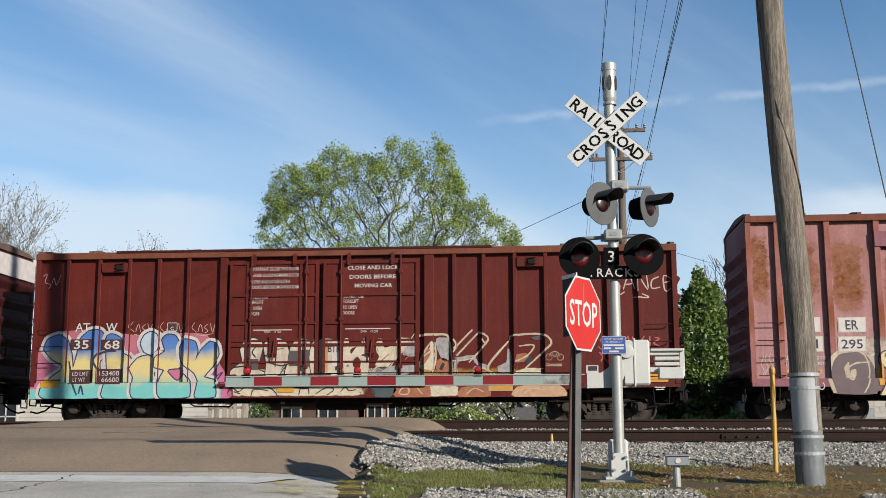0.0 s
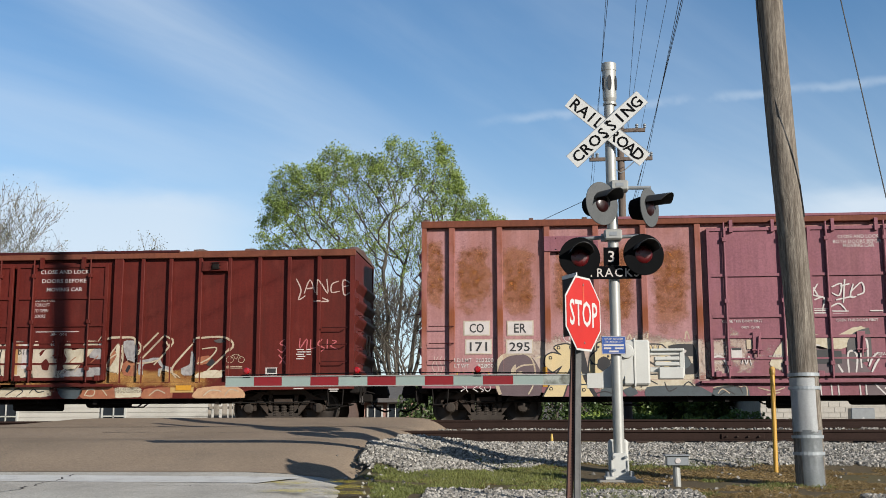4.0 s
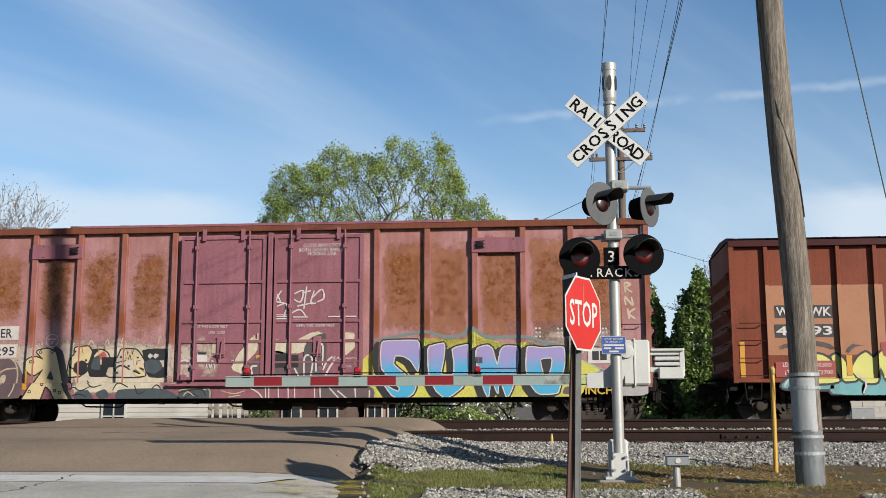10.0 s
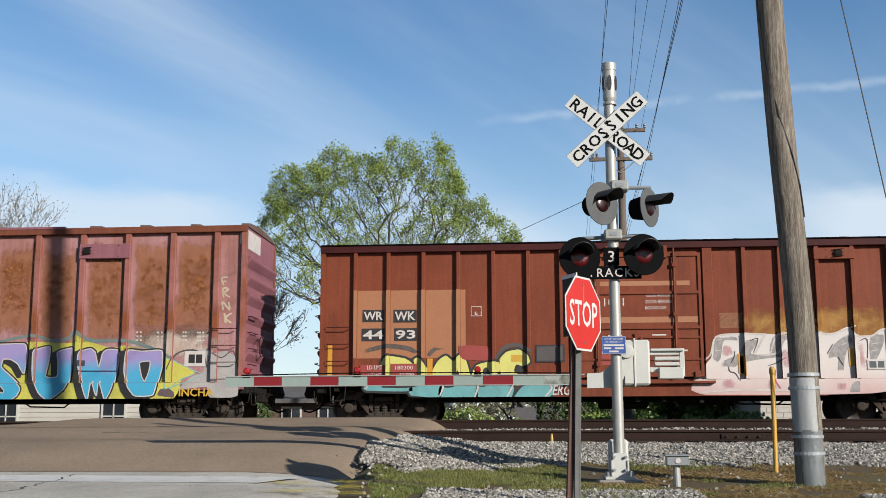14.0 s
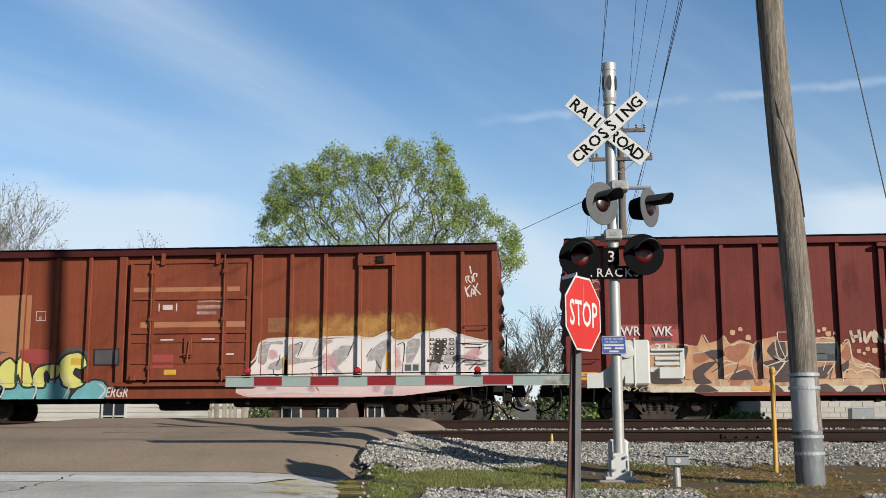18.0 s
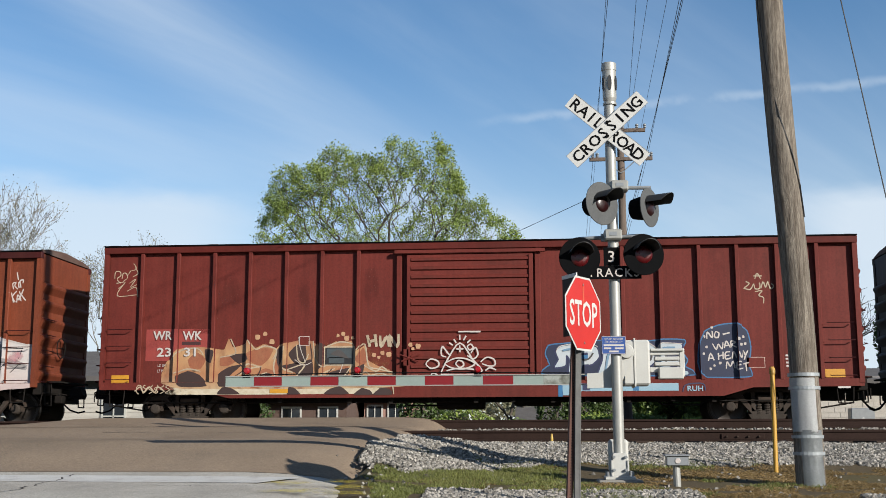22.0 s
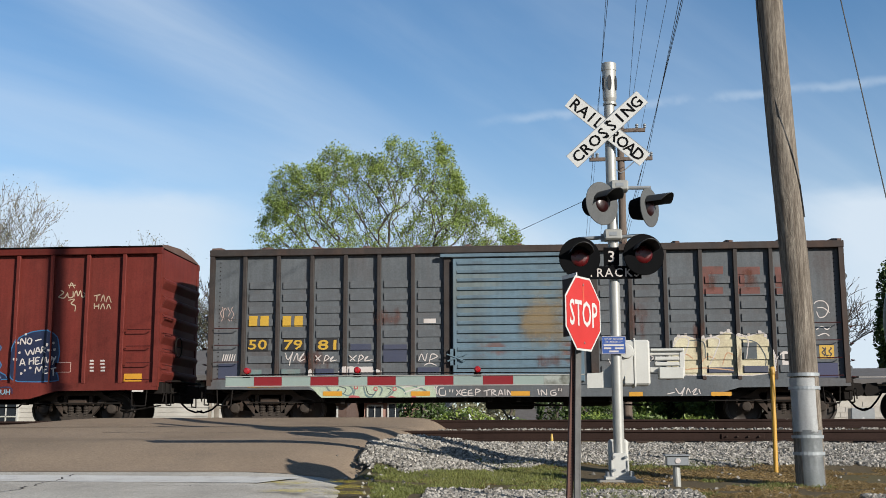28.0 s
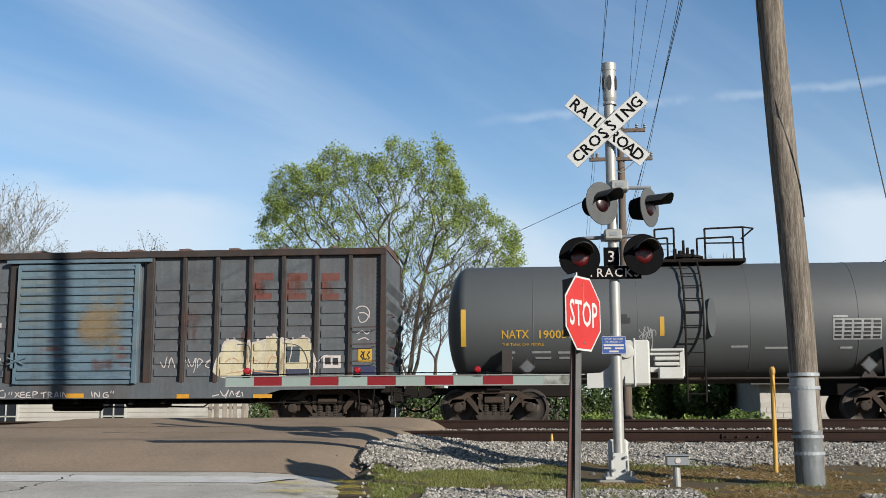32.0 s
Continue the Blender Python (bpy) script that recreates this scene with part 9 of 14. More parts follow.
spray_line(CAR_COER, -4.69, 2.10, 0.17, 0.14, [(0, 0), (0.48, 1), (1, 0.19)], 0.035, CREAM, 2)
spray_line(CAR_COER, -4.28, 2.10, 0.14, 0.20, [(0, 0), (0.57, 1), (1, 0.14)], 0.035, CREAM, 2)
spray_line(CAR_COER, -3.85, 2.15, 0.03, 0.14, [(0, 0), (1, 1)], 0.035, CREAM, 2)
spray_line(CAR_COER, -2.89, 2.17, 0.11, 0.20, [(0, 0.01), (0.48, 1), (1, 0)], 0.035, CREAM, 2)
spray_line(CAR_COER, -5.10, 2.06, 0.05, 0.11, [(0, 0), (1, 1)], 0.035, CREAM, 2)
spray_line(CAR_COER, -4.50, 1.97, 0.03, 0.23, [(0, 1), (1, 0)], 0.02, RUSTLET, 6)
spray_line(CAR_COER, -4.32, 1.97, 0.06, 0.17, [(0, 1), (1, 0)], 0.02, RUSTLET, 6)
spray_line(CAR_COER, -4.92, 1.98, 0.06, 0.23, [(0, 1), (1, 0)], 0.02, RUSTLET, 6)
spray_line(CAR_COER, -3.85, 1.46, 0.40, 0.14, [(0, 0), (0.49, 1), (1, 0.28)], 0.045, K_, 6)
art(CAR_COER, -3.94, 1.39, 2.80, 1.43, [(0, 0.42), (0, 0.83), (0.1, 0.95), (0.25, 0.98), (0.35, 0.92), (0.51, 1), (0.6, 0.94), (0.76, 1), (0.97, 0.91), (1, 0.41), (0.96, 0), (0.06, 0.01), (0.01, 0.16)], CREAMDIRT, 2)
art(CAR_COER, -3.10, 0.81, 1.53, 0.28, [(0, 0.03), (0.02, 0.92), (0.63, 1), (0.83, 0.8), (1, 0)], SLATE, 3)
art(CAR_COER, -1.93, 0.82, 0.81, 0.31, [(0, 0.01), (0.07, 0.73), (0.38, 1), (0.76, 0.72), (1, 0.81), (1, 0)], SLATE, 3)
art(CAR_COER, -4.78, 0.80, 0.46, 0.22, [(0, 0.01), (0.11, 0.88), (0.74, 1), (1, 0)], SLATE, 3)
art(CAR_COER, -4.29, 0.81, 0.34, 0.25, [(0, 0.67), (0.66, 1), (1, 0.33), (0.34, 0)], SLATE, 3)
spray_line(CAR_COER, -4.93, 0.96, 0.63, 0.11, [(0, 0.02), (0.32, 0.77), (0.59, 0), (1, 1)], 0.03, K_, 4)
spray_line(CAR_COER, -4.54, 1.08, 0.43, 0.17, [(0, 1), (0.41, 0), (1, 0.32)], 0.03, K_, 4)
spray_line(CAR_COER, -3.84, 1.00, 0.40, 0.19, [(0, 0), (0.35, 1), (1, 0.42)], 0.03, K_, 4)
spray_line(CAR_COER, -3.33, 0.93, 0.29, 0.22, [(0, 1), (0.31, 0), (1, 0.37)], 0.03, K_, 4)
spray_line(CAR_COER, -2.90, 0.97, 0.28, 0.14, [(0, 0.21), (0.49, 1), (1, 0)], 0.03, K_, 4)
spray_line(CAR_COER, -4.91, 0.78, 0.43, 0.08, [(0, 0.35), (0.53, 1), (1, 0)], 0.03, K_, 4)
spray_line(CAR_COER, -5.16, 1.04, 0.12, 0.25, [(0, 1), (1, 0.55), (0.79, 0)], 0.03, K_, 4)
spray_line(CAR_COER, -1.99, 0.84, 0.70, 0.17, [(0, 0.52), (0.4, 0.84), (0.84, 1), (1, 0)], 0.03, K_, 4)
spray_line(CAR_COER, -2.01, 0.76, 0.37, 0.11, [(0, 0), (0.54, 1), (1, 0.24)], 0.03, K_, 4)
spray_line(CAR_COER, -1.99, 0.92, 0.70, 0.05, [(0, 0), (0.4, 1), (1, 0.44)], 0.03, CREAM, 4)
spray_line(CAR_COER, -2.08, 0.81, 0.28, 0.11, [(0, 0.01), (0.4, 1), (1, 0)], 0.03, CREAM, 4)
spray_line(CAR_COER, -0.96, 0.85, 0.62, 0.08, [(0, 1), (0.55, 0), (1, 0.96)], 0.03, CREAM, 4)
spray_line(CAR_COER, -0.92, 0.75, 0.31, 0.05, [(0, 0), (1, 1)], 0.03, CREAM, 4)
spray_line(CAR_COER, -1.59, 0.81, 0.10, 0.28, [(0, 1), (0.99, 0.8), (1, 0)], 0.03, CREAM, 4)
art(CAR_COER, -2.50, 1.66, 0.31, 0.81, [(0.06, 0.93), (0.62, 1), (1, 0.41), (0.55, 0), (0, 0)], SOFT_WHITE, 2)
art(CAR_COER, -0.67, 1.76, 0.76, 1.03, [(0, 0), (0.11, 0.26), (0.3, 0.53), (0.48, 0.7), (0.67, 0.88), (0.83, 1), (0.96, 0.92), (1, 0.73), (0.81, 0.51), (0.56, 0.32), (0.44, 0.16), (0.41, 0)], CREAMDIRT, 8)
art(CAR_COER, -0.29, 1.62, 0.81, 0.75, [(0, 0), (0.02, 0.26), (0.22, 0.48), (0.57, 0.67), (0.74, 0.93), (1, 1), (0.74, 0.44), (0.5, 0)], GREYPLUM, 8)
art(CAR_COER, 0.65, 2.05, 1.70, 0.63, [(0, 0.54), (0.07, 0.67), (0.23, 0.64), (0.44, 0.57), (0.62, 0.79), (0.74, 0.94), (0.93, 1), (1, 0.82), (0.98, 0.47), (0.84, 0.25), (0.62, 0.17), (0.41, 0), (0.19, 0.14), (0.05, 0.32)], CREAMDIRT, 8)
art(CAR_COER, 1.11, 1.86, 0.53, 0.80, [(0.01, 0.62), (0.33, 0.9), (0.99, 1), (1, 0.14), (0.42, 0), (0, 0.14)], GREYP, 9)
art(CAR_COER, 0.60, 1.56, 1.39, 0.65, [(0.12, 1), (0.5, 0.74), (0.8, 0.52), (1, 0), (0.02, 0.01), (0, 0.53)], GREYPLUM, 8)
art(CAR_COER, 1.97, 2.03, 0.30, 0.61, [(0, 1), (0.88, 0.9), (1, 0.4), (0.48, 0.13), (0.02, 0)], CREAMDIRT, 8)
spray_line(CAR_COER, 0.10, 1.56, 0.22, 0.64, [(0.11, 0), (0, 0.91), (0.38, 1), (1, 1)], 0.05, M_letter, 10)
spray_line(CAR_COER, 0.95, 1.48, 0.21, 0.50, [(0, 0), (0.02, 0.92), (0.74, 1), (1, 0.67), (0.79, 0)], 0.05, M_letter, 10)
spray_line(CAR_COER, 1.22, 1.68, 0.17, 0.68, [(0.05, 0), (0, 0.82), (0.51, 1), (1, 0.9), (0.97, 0.22)], 0.05, M_letter, 10)
spray_line(CAR_COER, 1.43, 1.54, 0.23, 0.33, [(0, 0), (0.38, 0.58), (1, 1)], 0.05, M_letter, 10)
spray_line(CAR_COER, 1.49, 1.43, 0.23, 0.38, [(0, 0), (0.5, 0.57), (1, 1)], 0.05, M_letter, 10)
spray_line(CAR_COER, -0.41, 1.38, 0.15, 0.22, [(0.18, 0), (0, 0.88), (1, 1)], 0.05, M_letter, 10)
spray_line(CAR_COER, -0.17, 1.39, 0.07, 0.24, [(0, 1), (1, 0.7), (0.79, 0)], 0.05, M_letter, 10)
spray_line(CAR_COER, 0.46, 1.41, 0.01, 0.33, [(0, 0), (0.21, 1)], 0.05, M_letter, 10)
spray_line(CAR_COER, 0.65, 1.33, 0.10, 0.19, [(1, 0), (0, 1)], 0.05, M_letter, 10)
spray_line(CAR_COER, -2.15, 1.45, 0.40, 0.39, [(0, 0.86), (0.5, 1), (0.85, 0.57), (1, 0)], 0.05, M_letter, 10)
panel(CAR_COER, 0.27, 1.61, 0.319, 0.335, K_, 10, 'paint_patch', '')
panel(CAR_COER, 0.60, 1.60, 0.192, 0.306, K_, 10, 'paint_patch', '')
panel(CAR_COER, -1.42, 1.92, 0.184, 0.225, CREAM, 10, 'notice', '')
spray_line(CAR_COER, -0.43, 2.15, 0.01, 0.20, [(0, 0), (0.02, 1)], 0.05, CREAM, 9)
spray_line(CAR_COER, -0.34, 2.18, 0.01, 0.25, [(1, 0), (0, 1)], 0.05, CREAM, 9)
spray_line(CAR_COER, -0.16, 2.11, 0.03, 0.11, [(0, 0), (1, 1)], 0.05, CREAM, 9)
spray_line(CAR_COER, -0.13, 0.83, 0.01, 0.28, [(0, 1), (1, 0)], 0.035, M_letter, 5)
spray_line(CAR_COER, -0.05, 0.83, 0.01, 0.28, [(0, 1), (1, 0)], 0.035, M_letter, 5)
spray_line(CAR_COER, 0.19, 0.83, 0.01, 0.27, [(0, 1), (1, 0)], 0.035, M_letter, 5)
spray_line(CAR_COER, 0.44, 0.83, 0.01, 0.27, [(0, 1), (1, 0)], 0.035, M_letter, 5)
spray_line(CAR_COER, 0.60, 0.83, 0.01, 0.27, [(0, 1), (1, 0)], 0.035, M_letter, 5)
spray_line(CAR_COER, 1.10, 0.82, 0.01, 0.27, [(0, 1), (1, 0)], 0.035, M_letter, 5)
spray_line(CAR_COER, 1.24, 0.82, 0.01, 0.27, [(0, 1), (1, 0)], 0.035, M_letter, 5)
spray_line(CAR_COER, 1.61, 0.79, 0.31, 0.33, [(0, 1), (1, 0)], 0.04, M_letter, 5)
spray_line(CAR_COER, 1.82, 0.75, 0.30, 0.25, [(0, 1), (1, 0)], 0.04, M_letter, 5)
spray_line(CAR_COER, -0.36, 0.82, 0.31, 0.25, [(0, 1), (0.64, 0.55), (1, 0)], 0.04, M_letter, 5)
spray_line(CAR_COER, 2.12, 0.79, 0.02, 0.27, [(0, 1), (1, 0)], 0.04, M_letter, 5)
spray_line(CAR_COER, 2.47, 0.75, 0.01, 0.25, [(0.45, 1), (0, 0)], 0.04, M_letter, 5)
art(CAR_COER, 1.89, 0.81, 1.21, 0.31, [(0, 0.02), (0.03, 1), (1, 0.98), (1, 0)], GREYPLUM, 3)
tagline(CAR_COER, -1.59, 2.48, 'CLOSE THIS DOOR FIRST', 0.066, 0.943, M_letter, 9, 0.008, name='graffiti_letters')
tagline(CAR_COER, -1.40, 2.33, 'OPEN  CLOSE', 0.057, 0.429, M_letter, 9, 0.004, name='graffiti_letters')
tagline(CAR_COER, 1.11, 2.48, 'OPEN THIS DOOR FIRST', 0.066, 0.971, M_letter, 9, 0.008, name='graffiti_letters')
tagline(CAR_COER, -0.78, 1.64, 'SEAL', 0.071, 0.243, M_letter, 11, 0.006, name='graffiti_letters')
spray_line(CAR_COER, -0.96, 1.64, 0.07, 0.01, [(0, 0.05), (1, 0)], 0.02, M_letter, 11)
tagline(CAR_COER, 1.66, 1.67, 'SEAL', 0.071, 0.243, M_letter, 11, 0.006, name='graffiti_letters')
spray_line(CAR_COER, 1.48, 1.67, 0.07, 0.01, [(0, 0.05), (1, 0)], 0.02, M_letter, 11)
tagline(CAR_COER, -2.16, 1.69, 'UNLATCH', 0.051, 0.314, M_letter, 11, 0.004, name='graffiti_letters')
tagline(CAR_COER, -2.16, 1.59, 'TO CLOSE', 0.051, 0.314, M_letter, 11, 0.004, name='graffiti_letters')
tagline(CAR_COER, -2.22, 1.49, 'DOOR', 0.051, 0.200, M_letter, 11, 0.004, name='graffiti_letters')
tagline(CAR_COER, 1.99, 1.66, 'UNLATCH', 0.051, 0.314, M_letter, 11, 0.004, name='graffiti_letters')
tagline(CAR_COER, 1.99, 1.56, 'TO CLOSE', 0.051, 0.314, M_letter, 11, 0.004, name='graffiti_letters')
tagline(CAR_COER, 1.93, 1.46, 'DOOR', 0.051, 0.200, M_letter, 11, 0.004, name='graffiti_letters')
panel(CAR_COER, 1.57, 2.70, 0.306, 0.031, M_letter, 9, 'print_line', '')
panel(CAR_COER, 2.00, 2.70, 0.277, 0.031, M_letter, 9, 'print_line', '')
panel(CAR_COER, 2.00, 2.61, 0.277, 0.031, M_letter, 9, 'print_line', '')
spray_line(CAR_COER, 0.26, 2.69, 0.37, 0.14, [(0, 1), (1, 0.97), (1, 0), (0, 0.03), (0, 1)], 0.012, M_letter, 9)
panel(CAR_COER, 0.26, 2.72, 0.280, 0.031, M_letter, 9, 'print_line', '')
panel(CAR_COER, 0.26, 2.66, 0.280, 0.031, M_letter, 9, 'print_line', '')
spray_line(CAR_COER, -1.53, 1.53, 0.23, 0.22, [(0, 0.13), (0.25, 0.88), (0.5, 0.13), (0.75, 1), (1, 0)], 0.03, M_letter, 9)
spray_line(CAR_COER, 0.73, 2.70, 0.38, 0.01, [(0, 0.41), (1, 0)], 0.03, M_letter, 9)
spray_line(CAR_COER, 0.73, 2.63, 0.36, 0.01, [(0, 0.39), (1, 0)], 0.03, M_letter, 9)
spray_line(CAR_COER, 0.17, 3.18, 0.10, 0.20, [(0, 1), (1, 0)], 0.04, M_letter, 8)
spray_line(CAR_COER, 0.20, 3.21, 0.20, 0.31, [(0.65, 1), (0, 0.19), (1, 0)], 0.04, M_letter, 8)
spray_line(CAR_COER, 0.67, 3.22, 0.23, 0.28, [(0, 0.71), (1, 1), (0.74, 0), (0, 0.21)], 0.04, M_letter, 8)
spray_line(CAR_COER, 0.84, 3.18, 0.06, 0.56, [(1, 1), (0, 0)], 0.04, M_letter, 8)
spray_line(CAR_COER, 0.87, 3.33, 0.22, 0.05, [(0, 0), (1, 1)], 0.04, M_letter, 8)
spray_line(CAR_COER, 1.05, 3.20, 0.14, 0.31, [(0.62, 1), (0, 0.01), (1, 0)], 0.04, M_letter, 8)
spray_line(CAR_COER, 1.17, 3.23, 0.28, 0.31, [(0, 0.37), (0.81, 1), (1, 0.27), (0.4, 0)], 0.04, M_letter, 8)
spray_line(CAR_COER, 0.84, 3.01, 0.39, 0.08, [(0, 0), (1, 1)], 0.04, M_letter, 8)
spray_line(CAR_COER, 0.25, 2.86, 0.23, 0.34, [(0, 0.84), (1, 1), (0.74, 0)], 0.04, M_letter, 8)
spray_line(CAR_COER, 0.69, 2.78, 0.39, 0.20, [(0, 0.59), (0.57, 1), (1, 0)], 0.04, M_letter, 8)
# plum car: hand-drawn graffiti
art(CAR_COER, 4.97, 1.47, 5.51, 1.75, [(0, 0.55), (0.07, 0.74), (0.18, 0.85), (0.31, 0.89), (0.47, 0.87), (0.5, 1), (0.55, 0.9), (0.67, 0.8), (0.74, 0.82), (0.83, 0.76), (0.91, 0.73), (0.99, 0.55), (1, 0.17), (0.89, 0), (0.11, 0.01), (0.01, 0.3)], YFLAT, 1)
spray_line(CAR_COER, 5.12, 1.98, 5.11, 0.84, [(0, 0.65), (0.12, 0.78), (0.25, 0.89), (0.35, 0.74), (0.43, 0.8), (0.47, 1), (0.55, 0.73), (0.71, 0.72), (0.8, 0.61), (0.92, 0.34), (1, 0)], 0.09, SOFT_TEAL, 2)
art(CAR_COER, 3.09, 1.30, 0.99, 1.47, [(0.02, 0.94), (0.1, 0.99), (0.49, 1), (0.93, 0.99), (1, 0.81), (0.98, 0.62), (0.93, 0.48), (0.76, 0.65), (0.56, 0.73), (0.37, 0.73), (0.35, 0.59), (0.64, 0.42), (0.9, 0.23), (0.8, 0.09), (0.54, 0), (0.27, 0.1), (0.02, 0.35), (0.25, 0.21), (0.45, 0.15), (0.47, 0.21), (0.23, 0.36), (0.03, 0.53), (0, 0.75)], K_, 3, edge=K_, rim=0.05)
art(CAR_COER, 3.22, 1.37, 0.99, 1.47, [(0.02, 0.94), (0.1, 0.99), (0.49, 1), (0.93, 0.99), (1, 0.81), (0.98, 0.62), (0.93, 0.48), (0.76, 0.65), (0.56, 0.73), (0.37, 0.73), (0.35, 0.59), (0.64, 0.42), (0.9, 0.23), (0.8, 0.09), (0.54, 0), (0.27, 0.1), (0.02, 0.35), (0.25, 0.21), (0.45, 0.15), (0.47, 0.21), (0.23, 0.36), (0.03, 0.53), (0, 0.75)], SUNSET, 4.5, edge=K_, rim=0.05, inner=W_, inner_w=0.028)
art(CAR_COER, 4.28, 1.28, 0.99, 1.34, [(0, 0.9), (0.09, 0.97), (0.4, 1), (0.38, 0.7), (0.33, 0.45), (0.62, 0.45), (0.63, 0.7), (0.61, 0.91), (0.97, 0.98), (1, 0.93), (1, 0.65), (0.96, 0.36), (0.82, 0.18), (0.45, 0), (0.18, 0.16), (0.03, 0.41), (0, 0.65)], K_, 5, edge=K_, rim=0.05)
art(CAR_COER, 4.41, 1.34, 0.99, 1.34, [(0, 0.9), (0.09, 0.97), (0.4, 1), (0.38, 0.7), (0.33, 0.45), (0.62, 0.45), (0.63, 0.7), (0.61, 0.91), (0.97, 0.98), (1, 0.93), (1, 0.65), (0.96, 0.36), (0.82, 0.18), (0.45, 0), (0.18, 0.16), (0.03, 0.41), (0, 0.65)], SUNSET, 6.5, edge=K_, rim=0.05, inner=W_, inner_w=0.028)
art(CAR_COER, 5.48, 1.25, 1.03, 1.29, [(0.01, 0.9), (0.09, 0.97), (0.28, 1), (0.4, 0.92), (0.5, 0.64), (0.58, 0.9), (0.7, 0.98), (0.98, 0.96), (1, 0.72), (0.95, 0.45), (0.86, 0.18), (0.73, 0), (0.64, 0.18), (0.55, 0.36), (0.52, 0.08), (0.45, 0.18), (0.36, 0.36), (0.29, 0), (0.17, 0.19), (0.06, 0.49), (0, 0.73)], K_, 7, edge=K_, rim=0.05)
art(CAR_COER, 5.61, 1.32, 1.03, 1.29, [(0.01, 0.9), (0.09, 0.97), (0.28, 1), (0.4, 0.92), (0.5, 0.64), (0.58, 0.9), (0.7, 0.98), (0.98, 0.96), (1, 0.72), (0.95, 0.45), (0.86, 0.18), (0.73, 0), (0.64, 0.18), (0.55, 0.36), (0.52, 0.08), (0.45, 0.18), (0.36, 0.36), (0.29, 0), (0.17, 0.19), (0.06, 0.49), (0, 0.73)], SUNSET, 8.5, edge=K_, rim=0.05, inner=W_, inner_w=0.028)
art(CAR_COER, 6.66, 1.28, 0.95, 1.15, [(0.02, 0.89), (0.08, 1), (0.43, 0.97), (0.8, 1), (0.98, 0.96), (1, 0.65), (0.9, 0.29), (0.79, 0.01), (0.31, 0), (0.1, 0.21), (0, 0.54)], K_, 9, edge=K_, rim=0.05)
art(CAR_COER, 6.79, 1.35, 0.95, 1.15, [(0.02, 0.89), (0.08, 1), (0.43, 0.97), (0.8, 0.99), (0.98, 0.96), (1, 0.65), (0.9, 0.29), (0.79, 0.01), (0.31, 0), (0.1, 0.21), (0, 0.54)], SUNSET, 10.5, edge=K_, rim=0.05, inner=W_, inner_w=0.028)
art(CAR_COER, 6.81, 1.38, 0.26, 0.49, [(0, 0.95), (1, 1), (0.9, 0.48), (0.53, 0), (0.19, 0.32)], K_, 13, inner=W_, inner_w=0.028)
spray_line(CAR_COER, 5.61, 1.40, 0.99, 0.01, [(0, 0.67), (1, 0)], 0.03, NAVY, 14)
panel(CAR_COER, 5.17, 1.60, 0.162, 0.142, DIMNAVY, 14, 'paint_patch', '')
art(CAR_COER, 7.71, 1.28, 0.76, 0.77, [(0, 1), (0.41, 0.89), (1, 0.59), (0.51, 0.37), (0.1, 0)], YFLAT, 3, edge=TEAL, rim=0.025)
art(CAR_COER, 8.49, 1.34, 1.47, 1.20, [(0, 0.16), (0.17, 0.41), (0.38, 0.53), (0.38, 0.79), (0.17, 0.91), (0.39, 1), (0.57, 0.9), (0.75, 0.95), (0.95, 0.81), (1, 0.5), (0.99, 0.01), (0.52, 0), (0.46, 0.2)], PALEGREY, 2)
spray_line(CAR_COER, 7.90, 1.67, 1.01, 0.49, [(0, 0), (0.2, 0.78), (0.6, 1), (0.9, 0.71), (1, 0.13)], 0.04, GREYP, 3)
spray_line(CAR_COER, 8.81, 1.68, 0.76, 0.40, [(0, 0.37), (0.14, 0.87), (0.45, 0.58), (0.83, 1), (1, 0)], 0.03, GREYP, 3)
art(CAR_COER, 7.41, 0.84, 0.41, 0.23, [(0, 0.26), (0.16, 0.88), (0.63, 1), (1, 0.5), (0.94, 0)], GREYPLUM, 4)
spray_line(CAR_COER, 7.80, 1.17, 0.89, 0.48, [(0, 0), (0.49, 0.29), (1, 0.76), (0.73, 1)], 0.025, TEAL, 5)
panel(CAR_COER, 6.57, 2.37, 0.047, 0.044, M_letter, 3, 'print_line', '')
panel(CAR_COER, 6.58, 2.27, 0.047, 0.044, M_letter, 3, 'print_line', '')
panel(CAR_COER, 6.58, 2.17, 0.047, 0.044, M_letter, 3, 'print_line', '')
panel(CAR_COER, 6.66, 2.37, 0.047, 0.044, M_letter, 3, 'print_line', '')
panel(CAR_COER, 6.67, 2.27, 0.047, 0.044, M_letter, 3, 'print_line', '')
panel(CAR_COER, 6.67, 2.17, 0.047, 0.044, M_letter, 3, 'print_line', '')
panel(CAR_COER, 7.11, 2.36, 0.046, 0.044, M_letter, 3, 'print_line', '')
panel(CAR_COER, 7.11, 2.26, 0.046, 0.044, M_letter, 3, 'print_line', '')
panel(CAR_COER, 7.12, 2.16, 0.046, 0.043, M_letter, 3, 'print_line', '')
panel(CAR_COER, 7.21, 2.36, 0.046, 0.044, M_letter, 3, 'print_line', '')
panel(CAR_COER, 7.21, 2.26, 0.046, 0.043, M_letter, 3, 'print_line', '')
panel(CAR_COER, 7.22, 2.16, 0.046, 0.043, M_letter, 3, 'print_line', '')
panel(CAR_COER, 7.77, 2.36, 0.046, 0.043, M_letter, 3, 'print_line', '')
panel(CAR_COER, 7.77, 2.26, 0.046, 0.043, M_letter, 3, 'print_line', '')
panel(CAR_COER, 7.78, 2.16, 0.046, 0.043, M_letter, 3, 'print_line', '')
panel(CAR_COER, 7.83, 2.36, 0.046, 0.043, M_letter, 3, 'print_line', '')
